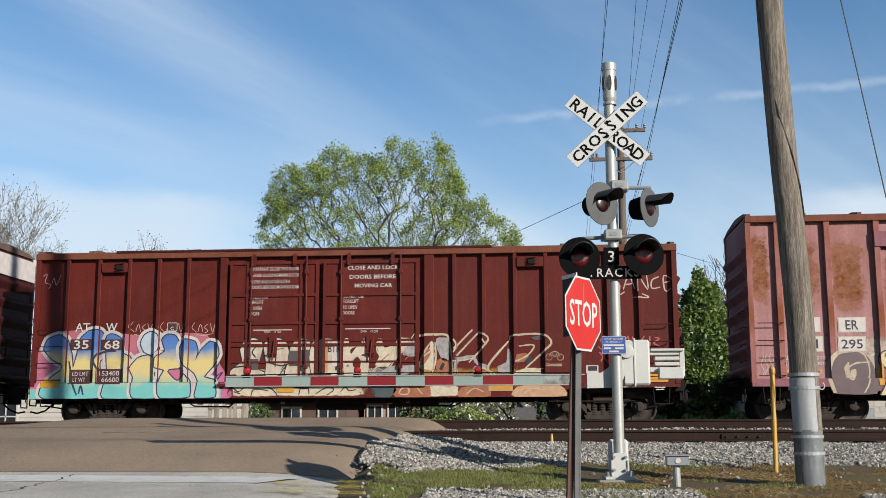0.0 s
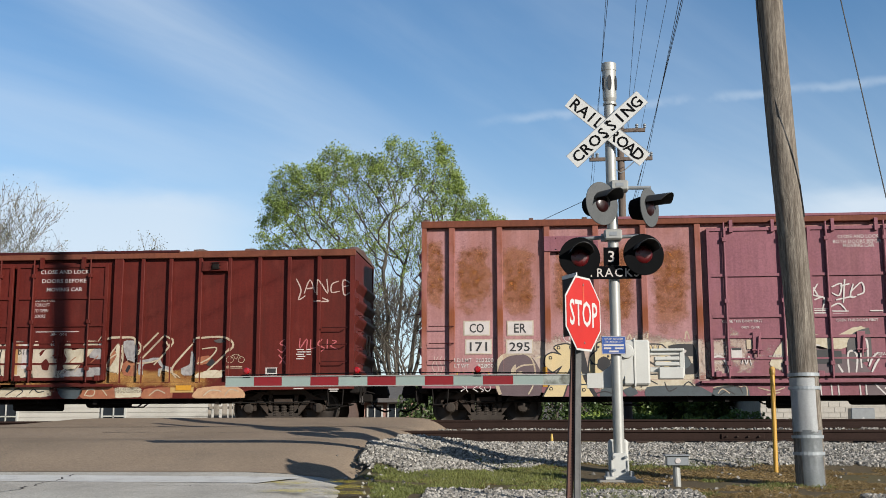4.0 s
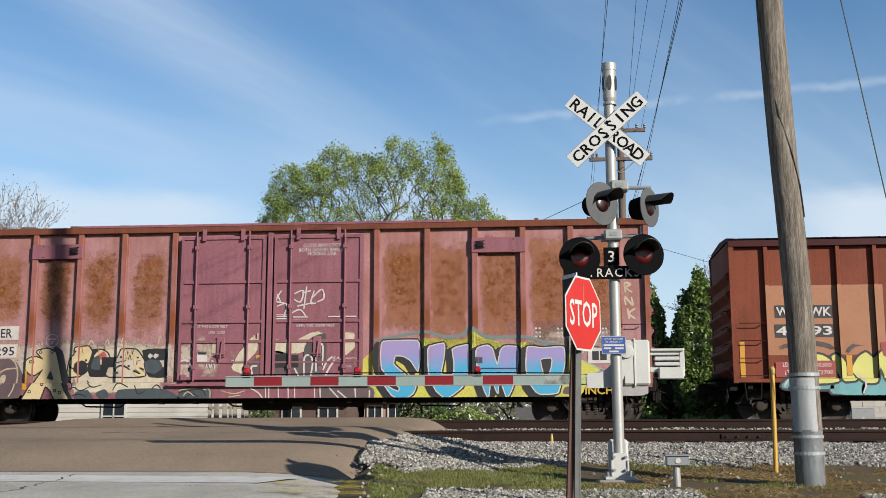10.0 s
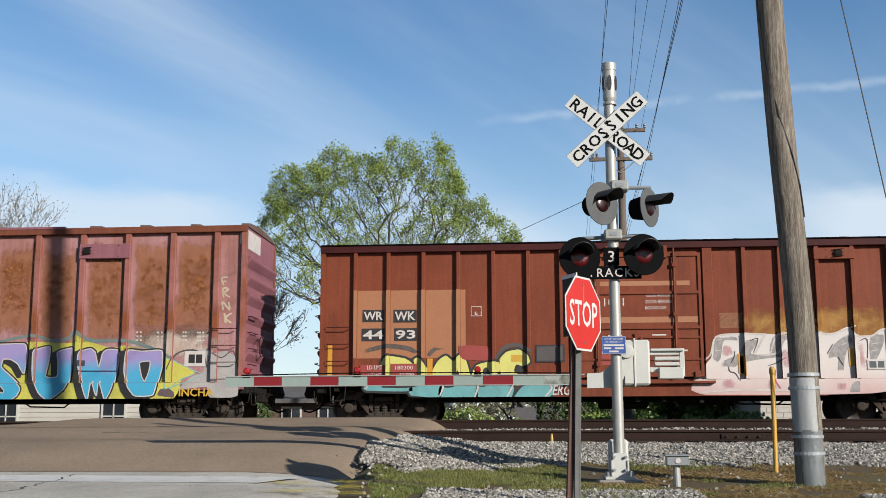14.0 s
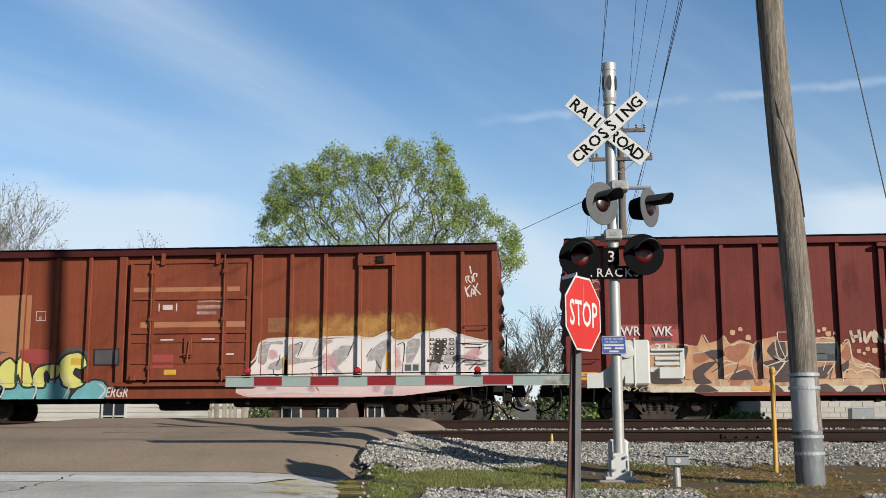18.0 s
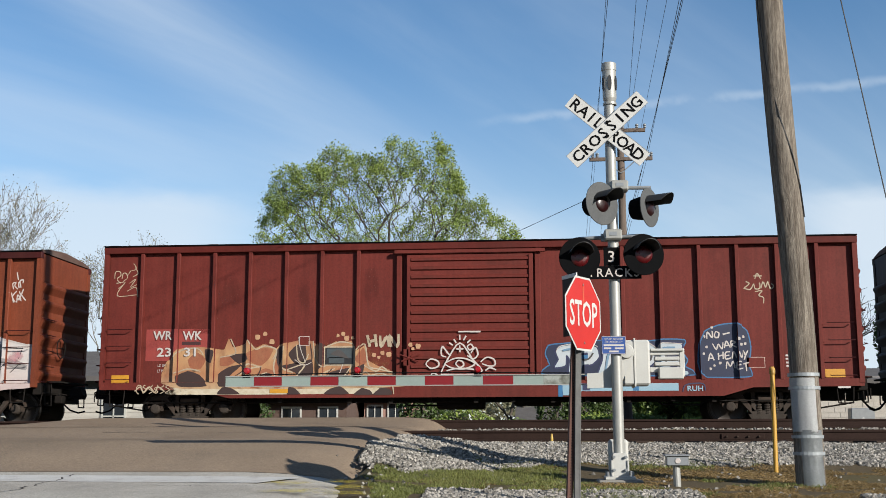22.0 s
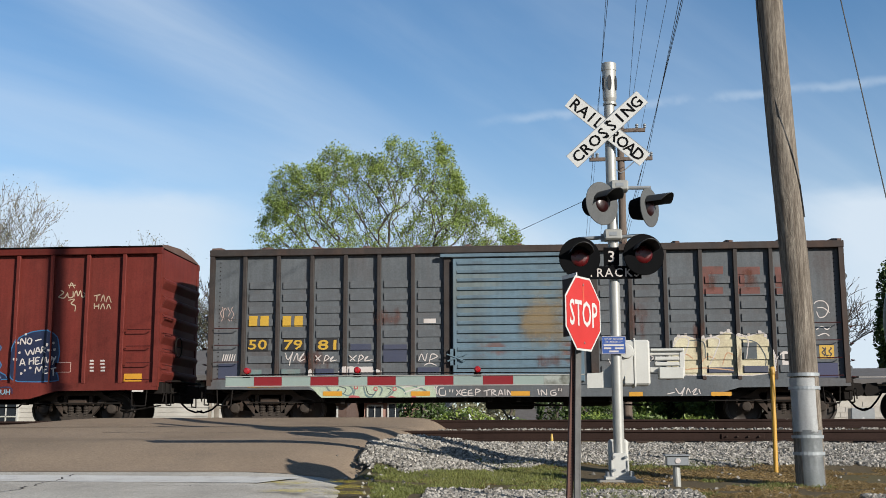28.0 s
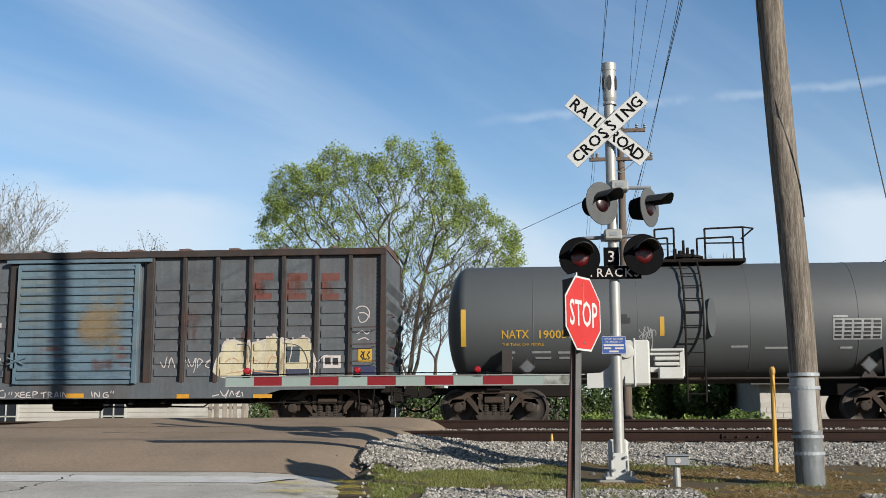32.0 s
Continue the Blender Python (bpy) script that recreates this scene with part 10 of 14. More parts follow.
panel(CAR_COER, 7.83, 2.26, 0.046, 0.043, M_letter, 3, 'print_line', '')
panel(CAR_COER, 7.84, 2.16, 0.046, 0.043, M_letter, 3, 'print_line', '')
panel(CAR_COER, 8.14, 2.35, 0.046, 0.043, M_letter, 3, 'print_line', '')
panel(CAR_COER, 8.14, 2.25, 0.046, 0.043, M_letter, 3, 'print_line', '')
panel(CAR_COER, 8.15, 2.15, 0.046, 0.043, M_letter, 3, 'print_line', '')
panel(CAR_COER, 8.20, 2.35, 0.046, 0.043, M_letter, 3, 'print_line', '')
panel(CAR_COER, 8.20, 2.25, 0.046, 0.043, M_letter, 3, 'print_line', '')
panel(CAR_COER, 8.21, 2.15, 0.046, 0.043, M_letter, 3, 'print_line', '')
panel(CAR_COER, 8.28, 2.35, 0.046, 0.043, M_letter, 3, 'print_line', '')
panel(CAR_COER, 8.29, 2.25, 0.046, 0.043, M_letter, 3, 'print_line', '')
panel(CAR_COER, 8.29, 2.15, 0.046, 0.043, M_letter, 3, 'print_line', '')
spray_line(CAR_COER, 8.80, 3.65, 0.17, 0.20, [(0.33, 0), (0, 0.87), (1, 1)], 0.055, CREAM, 2)
spray_line(CAR_COER, 8.78, 3.64, 0.11, 0.01, [(0, 0), (1, 1)], 0.055, CREAM, 2)
spray_line(CAR_COER, 8.85, 3.35, 0.18, 0.23, [(0.08, 0.01), (0, 1), (0.77, 0.87), (0.15, 0.5), (1, 0)], 0.055, CREAM, 2)
spray_line(CAR_COER, 8.85, 3.02, 0.18, 0.21, [(0.08, 0.01), (0, 1), (1, 0), (0.85, 0.99)], 0.055, CREAM, 2)
spray_line(CAR_COER, 8.83, 2.71, 0.04, 0.25, [(1, 0), (0, 1)], 0.055, CREAM, 2)
spray_line(CAR_COER, 8.92, 2.71, 0.16, 0.25, [(1, 1), (0, 0.51), (1, 0)], 0.055, CREAM, 2)
# brown car: hand-drawn graffiti
spray_line(CAR_44, -5.77, 1.98, 2.20, 0.45, [(0, 0.03), (0.15, 0.27), (0.35, 0.46), (0.59, 0.32), (0.71, 0), (0.83, 0.12), (1, 1)], 0.12, SOFT_GREY, 2)
spray_line(CAR_44, -4.88, 1.78, 0.55, 0.28, [(0, 0), (0.46, 0.91), (1, 1)], 0.1, SOFT_GREY, 2)
art(CAR_44, -6.08, 1.00, 1.12, 0.30, [(0, 0.11), (0.1, 0.77), (0.3, 1), (0.37, 0.58), (0.96, 0.66), (1, 0)], TEALF, 4, edge=K_, rim=0.055)
art(CAR_44, -5.11, 1.00, 0.81, 0.60, [(0, 0.1), (0.02, 0.53), (0.19, 0.81), (0.62, 1), (0.88, 0.81), (1, 0.43), (0.87, 0)], TEALF, 4, edge=K_, rim=0.055)
art(CAR_44, -4.34, 0.98, 0.89, 0.62, [(0, 0.05), (0.08, 0.64), (0.83, 1), (1, 0.68), (0.99, 0)], TEALF, 4, edge=K_, rim=0.055)
art(CAR_44, -3.42, 0.99, 0.92, 0.65, [(0, 0.01), (0.05, 0.61), (0.58, 1), (0.93, 0.74), (1, 0.52), (0.86, 0)], TEALF, 4, edge=K_, rim=0.055)
art(CAR_44, -2.47, 0.91, 0.96, 0.49, [(0, 0.01), (0.2, 0.58), (0.53, 1), (0.83, 0.91), (1, 0.51), (0.81, 0)], TEALF, 4, edge=K_, rim=0.055)
art(CAR_44, -5.80, 1.37, 0.86, 0.70, [(0, 0.01), (0.01, 0.86), (0.21, 1), (0.7, 0.89), (0.96, 0.59), (1, 0)], YLEMON, 5, edge=K_, rim=0.055)
art(CAR_44, -5.18, 1.36, 0.53, 0.63, [(0.14, 0.5), (0, 0.91), (0.22, 1), (0.48, 0.77), (0.76, 0.41), (1, 0.04), (0.45, 0)], YLEMON, 5, edge=K_, rim=0.055)
art(CAR_44, -4.47, 1.37, 1.04, 0.72, [(0, 0.4), (0.16, 0.83), (0.34, 0.98), (0.5, 0.8), (0.66, 1), (0.81, 0.82), (0.91, 0.31), (1, 0.04), (0.75, 0.04), (0.61, 0.47), (0.52, 0), (0.24, 0)], YLEMON, 5, edge=K_, rim=0.055)
art(CAR_44, -3.67, 1.28, 0.67, 0.55, [(0, 0.11), (0.03, 0.57), (0.19, 0.87), (0.58, 1), (0.99, 0.97), (1, 0.56), (0.79, 0.38), (0.59, 0.51), (0.48, 0)], YLEMON, 5, edge=K_, rim=0.055)
art(CAR_44, -2.95, 1.41, 0.73, 0.88, [(0.02, 0.36), (0, 0.74), (0.25, 0.95), (0.65, 1), (0.93, 0.84), (1, 0.64), (0.77, 0.55), (0.55, 0.58), (0.49, 0.39), (0.92, 0.13), (0.57, 0), (0.21, 0.1)], YLEMON, 5, edge=K_, rim=0.055)
spray_line(CAR_44, -2.98, 1.80, 0.87, 0.34, [(0, 0), (0.22, 0.76), (0.62, 1), (1, 0.49)], 0.1, GREYP, 3)
art(CAR_44, -2.84, 1.37, 0.20, 0.17, [(0.12, 1), (1, 0.74), (0.88, 0), (0, 0.17)], K_, 6)
art(CAR_44, -3.64, 1.26, 0.18, 0.32, [(0, 0.78), (0.47, 1), (1, 0.43), (0.22, 0)], K_, 6)
spray_line(CAR_44, -6.56, 1.00, 0.11, 0.18, [(0, 0), (1, 1)], 0.045, W_, 7)
spray_line(CAR_44, -4.79, 0.99, 0.16, 0.51, [(0.52, 0), (1, 0.5), (0, 1)], 0.045, W_, 7)
spray_line(CAR_44, -3.92, 0.97, 0.13, 0.54, [(0.41, 0), (1, 0.52), (0, 1)], 0.045, W_, 7)
spray_line(CAR_44, -3.11, 0.99, 0.24, 0.59, [(0.33, 0), (1, 0.62), (0, 1)], 0.045, W_, 7)
spray_line(CAR_44, -2.15, 0.89, 0.18, 0.39, [(0.07, 0), (1, 0.57), (0, 1)], 0.045, W_, 7)
art(CAR_44, -3.92, 1.78, 0.72, 0.35, [(0, 1), (0.94, 0.9), (1, 0), (0.06, 0.1)], REDP, 6)
tagline(CAR_44, -1.74, 0.86, 'ERGR', 0.257, 0.571, M_letter, 8, 0.015, name='graffiti_letters', slant=0.2)
panel(CAR_44, -2.09, 1.75, 0.708, 0.430, K_, 7, 'placard_board', '')
panel(CAR_44, -2.09, 1.75, 0.633, 0.345, GREYP, 8, 'placard_board', '')
# brown car: hand-drawn graffiti
art(CAR_44, 4.60, 1.56, 6.28, 1.65, [(0, 0.3), (0.02, 0.41), (0.05, 0.54), (0.06, 0.78), (0.09, 0.87), (0.16, 0.89), (0.26, 0.88), (0.33, 0.86), (0.39, 0.88), (0.46, 0.9), (0.51, 0.87), (0.57, 0.97), (0.6, 0.85), (0.66, 0.84), (0.69, 0.93), (0.75, 0.95), (0.79, 1), (0.85, 0.91), (0.94, 0.83), (1, 0.77), (1, 0.19), (0.9, 0.13), (0.6, 0), (0, 0.01)], PALE, 3)
art(CAR_44, 2.12, 1.81, 0.68, 0.69, [(0, 0.12), (0.18, 0.92), (1, 1), (0.94, 0.82), (0.47, 0.8), (0.34, 0.2), (0.09, 0)], PALESHADE, 4)
art(CAR_44, 2.76, 1.71, 1.65, 0.79, [(0, 0.18), (0.17, 0.36), (0.33, 0.54), (0.41, 0.89), (0.52, 1), (0.59, 0.89), (0.49, 0.5), (0.73, 0.49), (0.96, 0.6), (1, 0.43), (0.6, 0.32), (0.34, 0.21), (0.16, 0)], PALESHADE, 4)
art(CAR_44, 3.44, 1.94, 0.60, 0.47, [(0, 0), (0.22, 0.82), (0.61, 1), (1, 0.87), (0.64, 0.63), (0.39, 0.06)], PALESHADE, 4)
art(CAR_44, 3.92, 1.56, 0.73, 1.02, [(0, 0.56), (0.3, 0.84), (0.73, 1), (0.89, 0.94), (0.59, 0.56), (0.36, 0.39), (0.6, 0.22), (1, 0.14), (0.81, 0), (0.37, 0.17), (0.21, 0.36)], PALESHADE, 4)
art(CAR_44, 4.84, 1.70, 0.66, 0.96, [(0, 0.38), (0.33, 0.75), (0.85, 1), (1, 0.91), (0.65, 0.41), (0.56, 0), (0.36, 0.06), (0.39, 0.41)], PALESHADE, 4)
art(CAR_44, 5.69, 1.83, 0.41, 0.73, [(0, 0.15), (0.19, 0.83), (0.75, 1), (1, 0.84), (0.7, 0.38), (0.29, 0)], PALESHADE, 4)
art(CAR_44, 6.32, 1.70, 0.51, 1.04, [(0, 0), (0.1, 0.4), (0.31, 0.8), (0.75, 1), (1, 0.94), (0.65, 0.48), (0.39, 0.05)], PALESHADE, 4)
art(CAR_44, 7.07, 1.59, 0.94, 0.34, [(0, 0.51), (0.21, 1), (0.54, 0.91), (1, 0.41), (0.97, 0), (0.27, 0.46)], PALESHADE, 4)
art(CAR_44, 5.10, 0.90, 0.28, 0.29, [(0, 0), (0.39, 0.81), (1, 1), (0.87, 0.09)], PALESHADE, 4)
art(CAR_44, 6.51, 1.81, 0.69, 0.70, [(0, 0.76), (0.2, 1), (0.91, 0.95), (1, 0.2), (0.51, 0), (0.09, 0.2)], PALESHADE, 4)
spray_line(CAR_44, 2.30, 1.84, 1.61, 0.69, [(0, 0), (0.16, 0.27), (0.26, 0.9), (0.6, 1), (1, 0.99)], 0.045, W_, 6)
spray_line(CAR_44, 2.96, 1.92, 0.27, 0.48, [(0, 0), (0.6, 0.65), (1, 1)], 0.045, W_, 6)
spray_line(CAR_44, 3.76, 1.97, 1.12, 0.49, [(0, 0), (0.12, 0.76), (0.3, 0.96), (1, 1)], 0.045, W_, 6)
spray_line(CAR_44, 4.77, 2.26, 0.89, 0.19, [(0, 0.24), (0.36, 0), (0.71, 0.5), (1, 1)], 0.045, W_, 6)
spray_line(CAR_44, 5.64, 2.22, 1.14, 0.23, [(0, 0), (0.45, 0.04), (0.65, 0.65), (1, 1)], 0.045, W_, 6)
spray_line(CAR_44, 6.96, 2.20, 1.48, 0.35, [(0, 0.89), (0.21, 1), (0.39, 0.63), (1, 0)], 0.045, W_, 6)
spray_line(CAR_44, 2.96, 0.81, 2.86, 0.05, [(0, 0), (0.34, 1), (1, 0.27)], 0.045, W_, 6)
spray_line(CAR_44, 3.22, 1.74, 0.72, 0.11, [(0, 0.02), (0.48, 0), (1, 1)], 0.045, W_, 6)
spray_line(CAR_44, 5.06, 1.85, 0.25, 0.48, [(0, 0), (1, 1)], 0.045, W_, 6)
spray_line(CAR_44, 6.46, 1.71, 0.27, 0.90, [(0, 0), (1, 1)], 0.045, W_, 6)
spray_line(CAR_44, 2.82, 1.90, 0.19, 0.33, [(0, 0.87), (1, 1), (0.37, 0)], 0.022, K_, 7)
spray_line(CAR_44, 2.30, 1.63, 0.11, 0.28, [(0, 0), (0.78, 0.5), (1, 1)], 0.022, K_, 7)
spray_line(CAR_44, 2.32, 1.24, 0.25, 0.35, [(0, 1), (0.08, 0.64), (0.62, 0.48), (1, 0)], 0.022, K_, 7)
spray_line(CAR_44, 4.13, 1.89, 0.16, 0.37, [(0, 0), (1, 1)], 0.022, K_, 7)
spray_line(CAR_44, 4.60, 1.81, 0.14, 0.22, [(0, 0), (1, 1)], 0.022, K_, 7)
spray_line(CAR_44, 5.39, 1.80, 0.17, 0.45, [(0, 0.94), (1, 1), (0.89, 0)], 0.022, K_, 7)
spray_line(CAR_44, 3.76, 1.24, 0.09, 0.20, [(0, 1), (1, 0)], 0.022, K_, 7)
spray_line(CAR_44, 7.01, 1.53, 0.71, 0.21, [(0, 0), (0.24, 1), (1, 0.71)], 0.022, K_, 7)
spray_line(CAR_44, 7.11, 2.00, 0.57, 0.03, [(0, 1), (1, 0)], 0.022, K_, 7)
spray_line(CAR_44, 3.34, 1.52, 0.43, 0.21, [(0, 0), (0.47, 0.33), (1, 1)], 0.022, K_, 7)
spray_line(CAR_44, 7.32, 1.84, 0.08, 0.22, [(1, 1), (0, 0)], 0.022, K_, 7)
spray_line(CAR_44, 6.16, 1.60, 0.08, 0.28, [(0, 0), (1, 1)], 0.022, K_, 7)
spray_line(CAR_44, 6.88, 1.51, 0.17, 0.17, [(0, 0), (1, 1)], 0.022, K_, 7)
spray_line(CAR_44, 7.18, 1.47, 0.20, 0.19, [(0, 0), (1, 1)], 0.022, K_, 7)
spray_line(CAR_44, 4.83, 1.51, 0.12, 0.21, [(0, 1), (1, 0)], 0.022, K_, 7)
spray_line(CAR_44, 1.98, 2.05, 0.15, 0.03, [(0, 0), (1, 1)], 0.02, W_, 7)
spray_line(CAR_44, 1.95, 1.79, 0.17, 0.03, [(0, 0), (1, 1)], 0.02, W_, 7)
spray_line(CAR_44, 4.03, 1.72, 0.14, 0.03, [(0, 0), (1, 1)], 0.02, W_, 7)
spray_line(CAR_44, 3.98, 1.60, 0.14, 0.03, [(0, 0), (1, 1)], 0.02, W_, 7)
spray_line(CAR_44, 5.65, 1.93, 0.17, 0.03, [(0, 0), (1, 1)], 0.02, W_, 7)
spray_line(CAR_44, 5.63, 1.76, 0.17, 0.03, [(0, 0), (1, 1)], 0.02, W_, 7)
spray_line(CAR_44, 4.92, 1.92, 0.14, 0.06, [(0, 0), (1, 1)], 0.02, W_, 7)
spray_line(CAR_44, 3.78, 1.90, 0.17, 0.06, [(0, 0), (1, 1)], 0.02, W_, 7)
spray_line(CAR_44, 3.19, 1.12, 0.08, 0.45, [(0.17, 1), (1, 0.44), (0, 0)], 0.03, ROSE, 7)
spray_line(CAR_44, 3.32, 1.09, 0.11, 0.45, [(0.32, 1), (0, 0.44), (1, 0)], 0.03, ROSE, 7)
art(CAR_44, 3.63, 1.61, 0.55, 0.93, [(0, 0.36), (0.29, 0.85), (0.71, 1), (1, 0.51), (0.87, 0.03), (0.23, 0)], SPINK, 8)
art(CAR_44, 5.31, 1.69, 0.34, 0.84, [(0, 0.4), (0.1, 0.87), (0.64, 1), (1, 0.56), (0.69, 0), (0.1, 0.07)], SPINK, 8)
art(CAR_44, 4.81, 0.90, 0.40, 0.31, [(0, 0.19), (0.27, 1), (1, 0.9), (0.8, 0)], SPINK, 8)
art(CAR_44, 2.16, 0.99, 0.52, 0.37, [(0, 0.08), (0.53, 1), (1, 0)], SPINK, 8)
art(CAR_44, 7.18, 1.78, 0.65, 0.53, [(0, 0.16), (0.17, 0.74), (0.91, 1), (1, 0.31), (0.35, 0)], SPINK, 8)
art(CAR_44, 3.19, 0.97, 0.37, 0.45, [(0, 0.07), (0.43, 1), (1, 0.68), (0.87, 0)], SPINK, 8)
art(CAR_44, 2.18, 1.79, 0.51, 0.37, [(0, 0.01), (0.48, 1), (1, 0.92), (0.8, 0)], SPINK, 8)
panel(CAR_44, 6.17, 2.12, 0.108, 0.052, DKBR, 8, 'print_line', '')
panel(CAR_44, 6.17, 2.12, 0.050, 0.023, PALE, 9, 'print_line', '')
panel(CAR_44, 6.17, 2.01, 0.108, 0.052, DKBR, 8, 'print_line', '')
panel(CAR_44, 6.17, 2.01, 0.050, 0.023, PALE, 9, 'print_line', '')
panel(CAR_44, 6.17, 1.90, 0.108, 0.052, DKBR, 8, 'print_line', '')
panel(CAR_44, 6.17, 1.90, 0.050, 0.023, PALE, 9, 'print_line', '')
panel(CAR_44, 6.17, 1.77, 0.108, 0.051, DKBR, 8, 'print_line', '')
panel(CAR_44, 6.17, 1.77, 0.050, 0.023, PALE, 9, 'print_line', '')
panel(CAR_44, 6.31, 2.12, 0.108, 0.052, DKBR, 8, 'print_line', '')
panel(CAR_44, 6.31, 2.12, 0.050, 0.023, PALE, 9, 'print_line', '')
panel(CAR_44, 6.31, 2.01, 0.108, 0.052, DKBR, 8, 'print_line', '')
panel(CAR_44, 6.31, 2.01, 0.050, 0.023, PALE, 9, 'print_line', '')
panel(CAR_44, 6.31, 1.90, 0.108, 0.052, DKBR, 8, 'print_line', '')
panel(CAR_44, 6.31, 1.90, 0.050, 0.023, PALE, 9, 'print_line', '')
panel(CAR_44, 6.32, 1.77, 0.108, 0.051, DKBR, 8, 'print_line', '')
panel(CAR_44, 6.32, 1.77, 0.050, 0.023, PALE, 9, 'print_line', '')
panel(CAR_44, 6.48, 2.12, 0.108, 0.052, DKBR, 8, 'print_line', '')
panel(CAR_44, 6.48, 2.12, 0.050, 0.023, PALE, 9, 'print_line', '')
panel(CAR_44, 6.48, 2.01, 0.108, 0.052, DKBR, 8, 'print_line', '')
panel(CAR_44, 6.48, 2.01, 0.050, 0.023, PALE, 9, 'print_line', '')
panel(CAR_44, 6.48, 1.90, 0.108, 0.052, DKBR, 8, 'print_line', '')
panel(CAR_44, 6.48, 1.90, 0.050, 0.023, PALE, 9, 'print_line', '')
panel(CAR_44, 6.49, 1.77, 0.108, 0.051, DKBR, 8, 'print_line', '')
panel(CAR_44, 6.49, 1.77, 0.050, 0.023, PALE, 9, 'print_line', '')
panel(CAR_44, 6.65, 2.12, 0.108, 0.052, DKBR, 8, 'print_line', '')
panel(CAR_44, 6.65, 2.12, 0.050, 0.023, PALE, 9, 'print_line', '')
panel(CAR_44, 6.65, 2.01, 0.108, 0.052, DKBR, 8, 'print_line', '')
panel(CAR_44, 6.65, 2.01, 0.050, 0.023, PALE, 9, 'print_line', '')
panel(CAR_44, 6.66, 1.89, 0.108, 0.051, DKBR, 8, 'print_line', '')
panel(CAR_44, 6.66, 1.89, 0.050, 0.023, PALE, 9, 'print_line', '')
panel(CAR_44, 6.66, 1.77, 0.107, 0.051, DKBR, 8, 'print_line', '')
panel(CAR_44, 6.66, 1.77, 0.050, 0.023, PALE, 9, 'print_line', '')
panel(CAR_44, 6.25, 1.59, 0.386, 0.059, DKBR, 8, 'print_line', '')
spray_line(CAR_44, 6.53, 1.44, 0.14, 0.10, [(0, 0.01), (0.19, 1), (0.61, 0), (1, 0.99)], 0.018, K_, 8)
panel(CAR_44, 5.66, 1.43, 0.433, 0.241, M_letter, 11, 'stencil_frame', '')
panel(CAR_44, 5.57, 1.43, 0.160, 0.155, SLATE, 12, 'stencil_field', '')
panel(CAR_44, 5.76, 1.43, 0.146, 0.155, SLATE, 12, 'stencil_field', '')
# oxide red car: hand-drawn graffiti
spray_line(CAR_23, -8.05, 0.92, 0.77, 0.14, [(0, 0.22), (0.18, 1), (0.3, 0.01), (0.48, 0.99), (0.67, 0), (0.77, 0.98), (1, 0.19)], 0.04, CREAM, 5)
spray_line(CAR_23, -2.55, 2.10, 0.07, 0.29, [(0, 1), (1, 0)], 0.08, CREAM, 6)
spray_line(CAR_23, -2.37, 2.11, 0.04, 0.31, [(0, 1), (1, 0)], 0.08, CREAM, 6)
spray_line(CAR_23, -2.45, 2.10, 0.18, 0.04, [(0, 0), (1, 1)], 0.08, CREAM, 6)
spray_line(CAR_23, -2.15, 2.09, 0.22, 0.28, [(0, 1), (0.11, 0.01), (0.76, 0.89), (1, 0)], 0.08, CREAM, 6)
spray_line(CAR_23, -1.91, 2.10, 0.25, 0.31, [(0.21, 0), (0, 0.92), (0.87, 0), (1, 1)], 0.08, CREAM, 6)
# oxide red car: hand-drawn graffiti
art(CAR_23, -4.73, 1.57, 5.68, 1.23, [(0, 0.59), (0.04, 0.8), (0.13, 0.84), (0.21, 0.79), (0.24, 0.79), (0.26, 1), (0.28, 0.83), (0.33, 0.89), (0.35, 0.97), (0.38, 0.81), (0.42, 0.89), (0.47, 0.79), (0.49, 0.87), (0.54, 0.92), (0.58, 0.96), (0.63, 0.94), (0.65, 0.88), (0.7, 0.84), (0.74, 0.93), (0.76, 0.89), (0.81, 0.93), (0.83, 0.73), (0.87, 0.85), (0.88, 0.56), (0.93, 0.42), (0.98, 0.33), (1, 0), (0.01, 0.02)], OCHRE, 3)
art(CAR_23, -4.70, 0.89, 5.66, 0.24, [(0, 1), (1, 0.87), (1, 0), (0.94, 0.01), (0.76, 0.09), (0, 0.11)], CREAMDIRT, 2)
art(CAR_23, -5.31, 1.72, 0.69, 0.42, [(0, 0.63), (0.42, 1), (1, 0.96), (0.83, 0.34), (0.56, 0), (0.23, 0.18)], RUSTLET, 4)
art(CAR_23, -6.11, 1.64, 0.38, 0.27, [(0.04, 0.8), (0.74, 1), (1, 0.36), (0.47, 0), (0, 0.06)], RUSTLET, 4)
art(CAR_23, -2.72, 1.71, 0.31, 0.43, [(0, 0.34), (0.63, 1), (1, 0.33), (0.59, 0)], RUSTLET, 4)
art(CAR_23, -5.22, 1.20, 0.54, 0.47, [(0, 0), (0.29, 0.79), (0.66, 1), (1, 0.85), (0.8, 0.36), (0.44, 0)], RUSTLET, 4)
art(CAR_23, -4.84, 1.31, 0.23, 0.69, [(0.23, 0), (0, 0.58), (0.45, 1), (0.78, 0.54), (1, 0)], RUSTLET, 4)
art(CAR_23, -4.16, 1.25, 0.27, 0.34, [(0, 0.5), (0.63, 1), (1, 0.33), (0.36, 0)], RUSTLET, 4)
art(CAR_23, -3.18, 1.33, 0.23, 0.28, [(0, 0.85), (1, 1), (0.6, 0.2), (0.05, 0)], RUSTLET, 4)
art(CAR_23, -6.90, 1.64, 0.45, 0.40, [(0, 0.58), (0.51, 1), (1, 0.57), (0.7, 0), (0.17, 0.04)], RUSTLET, 4)
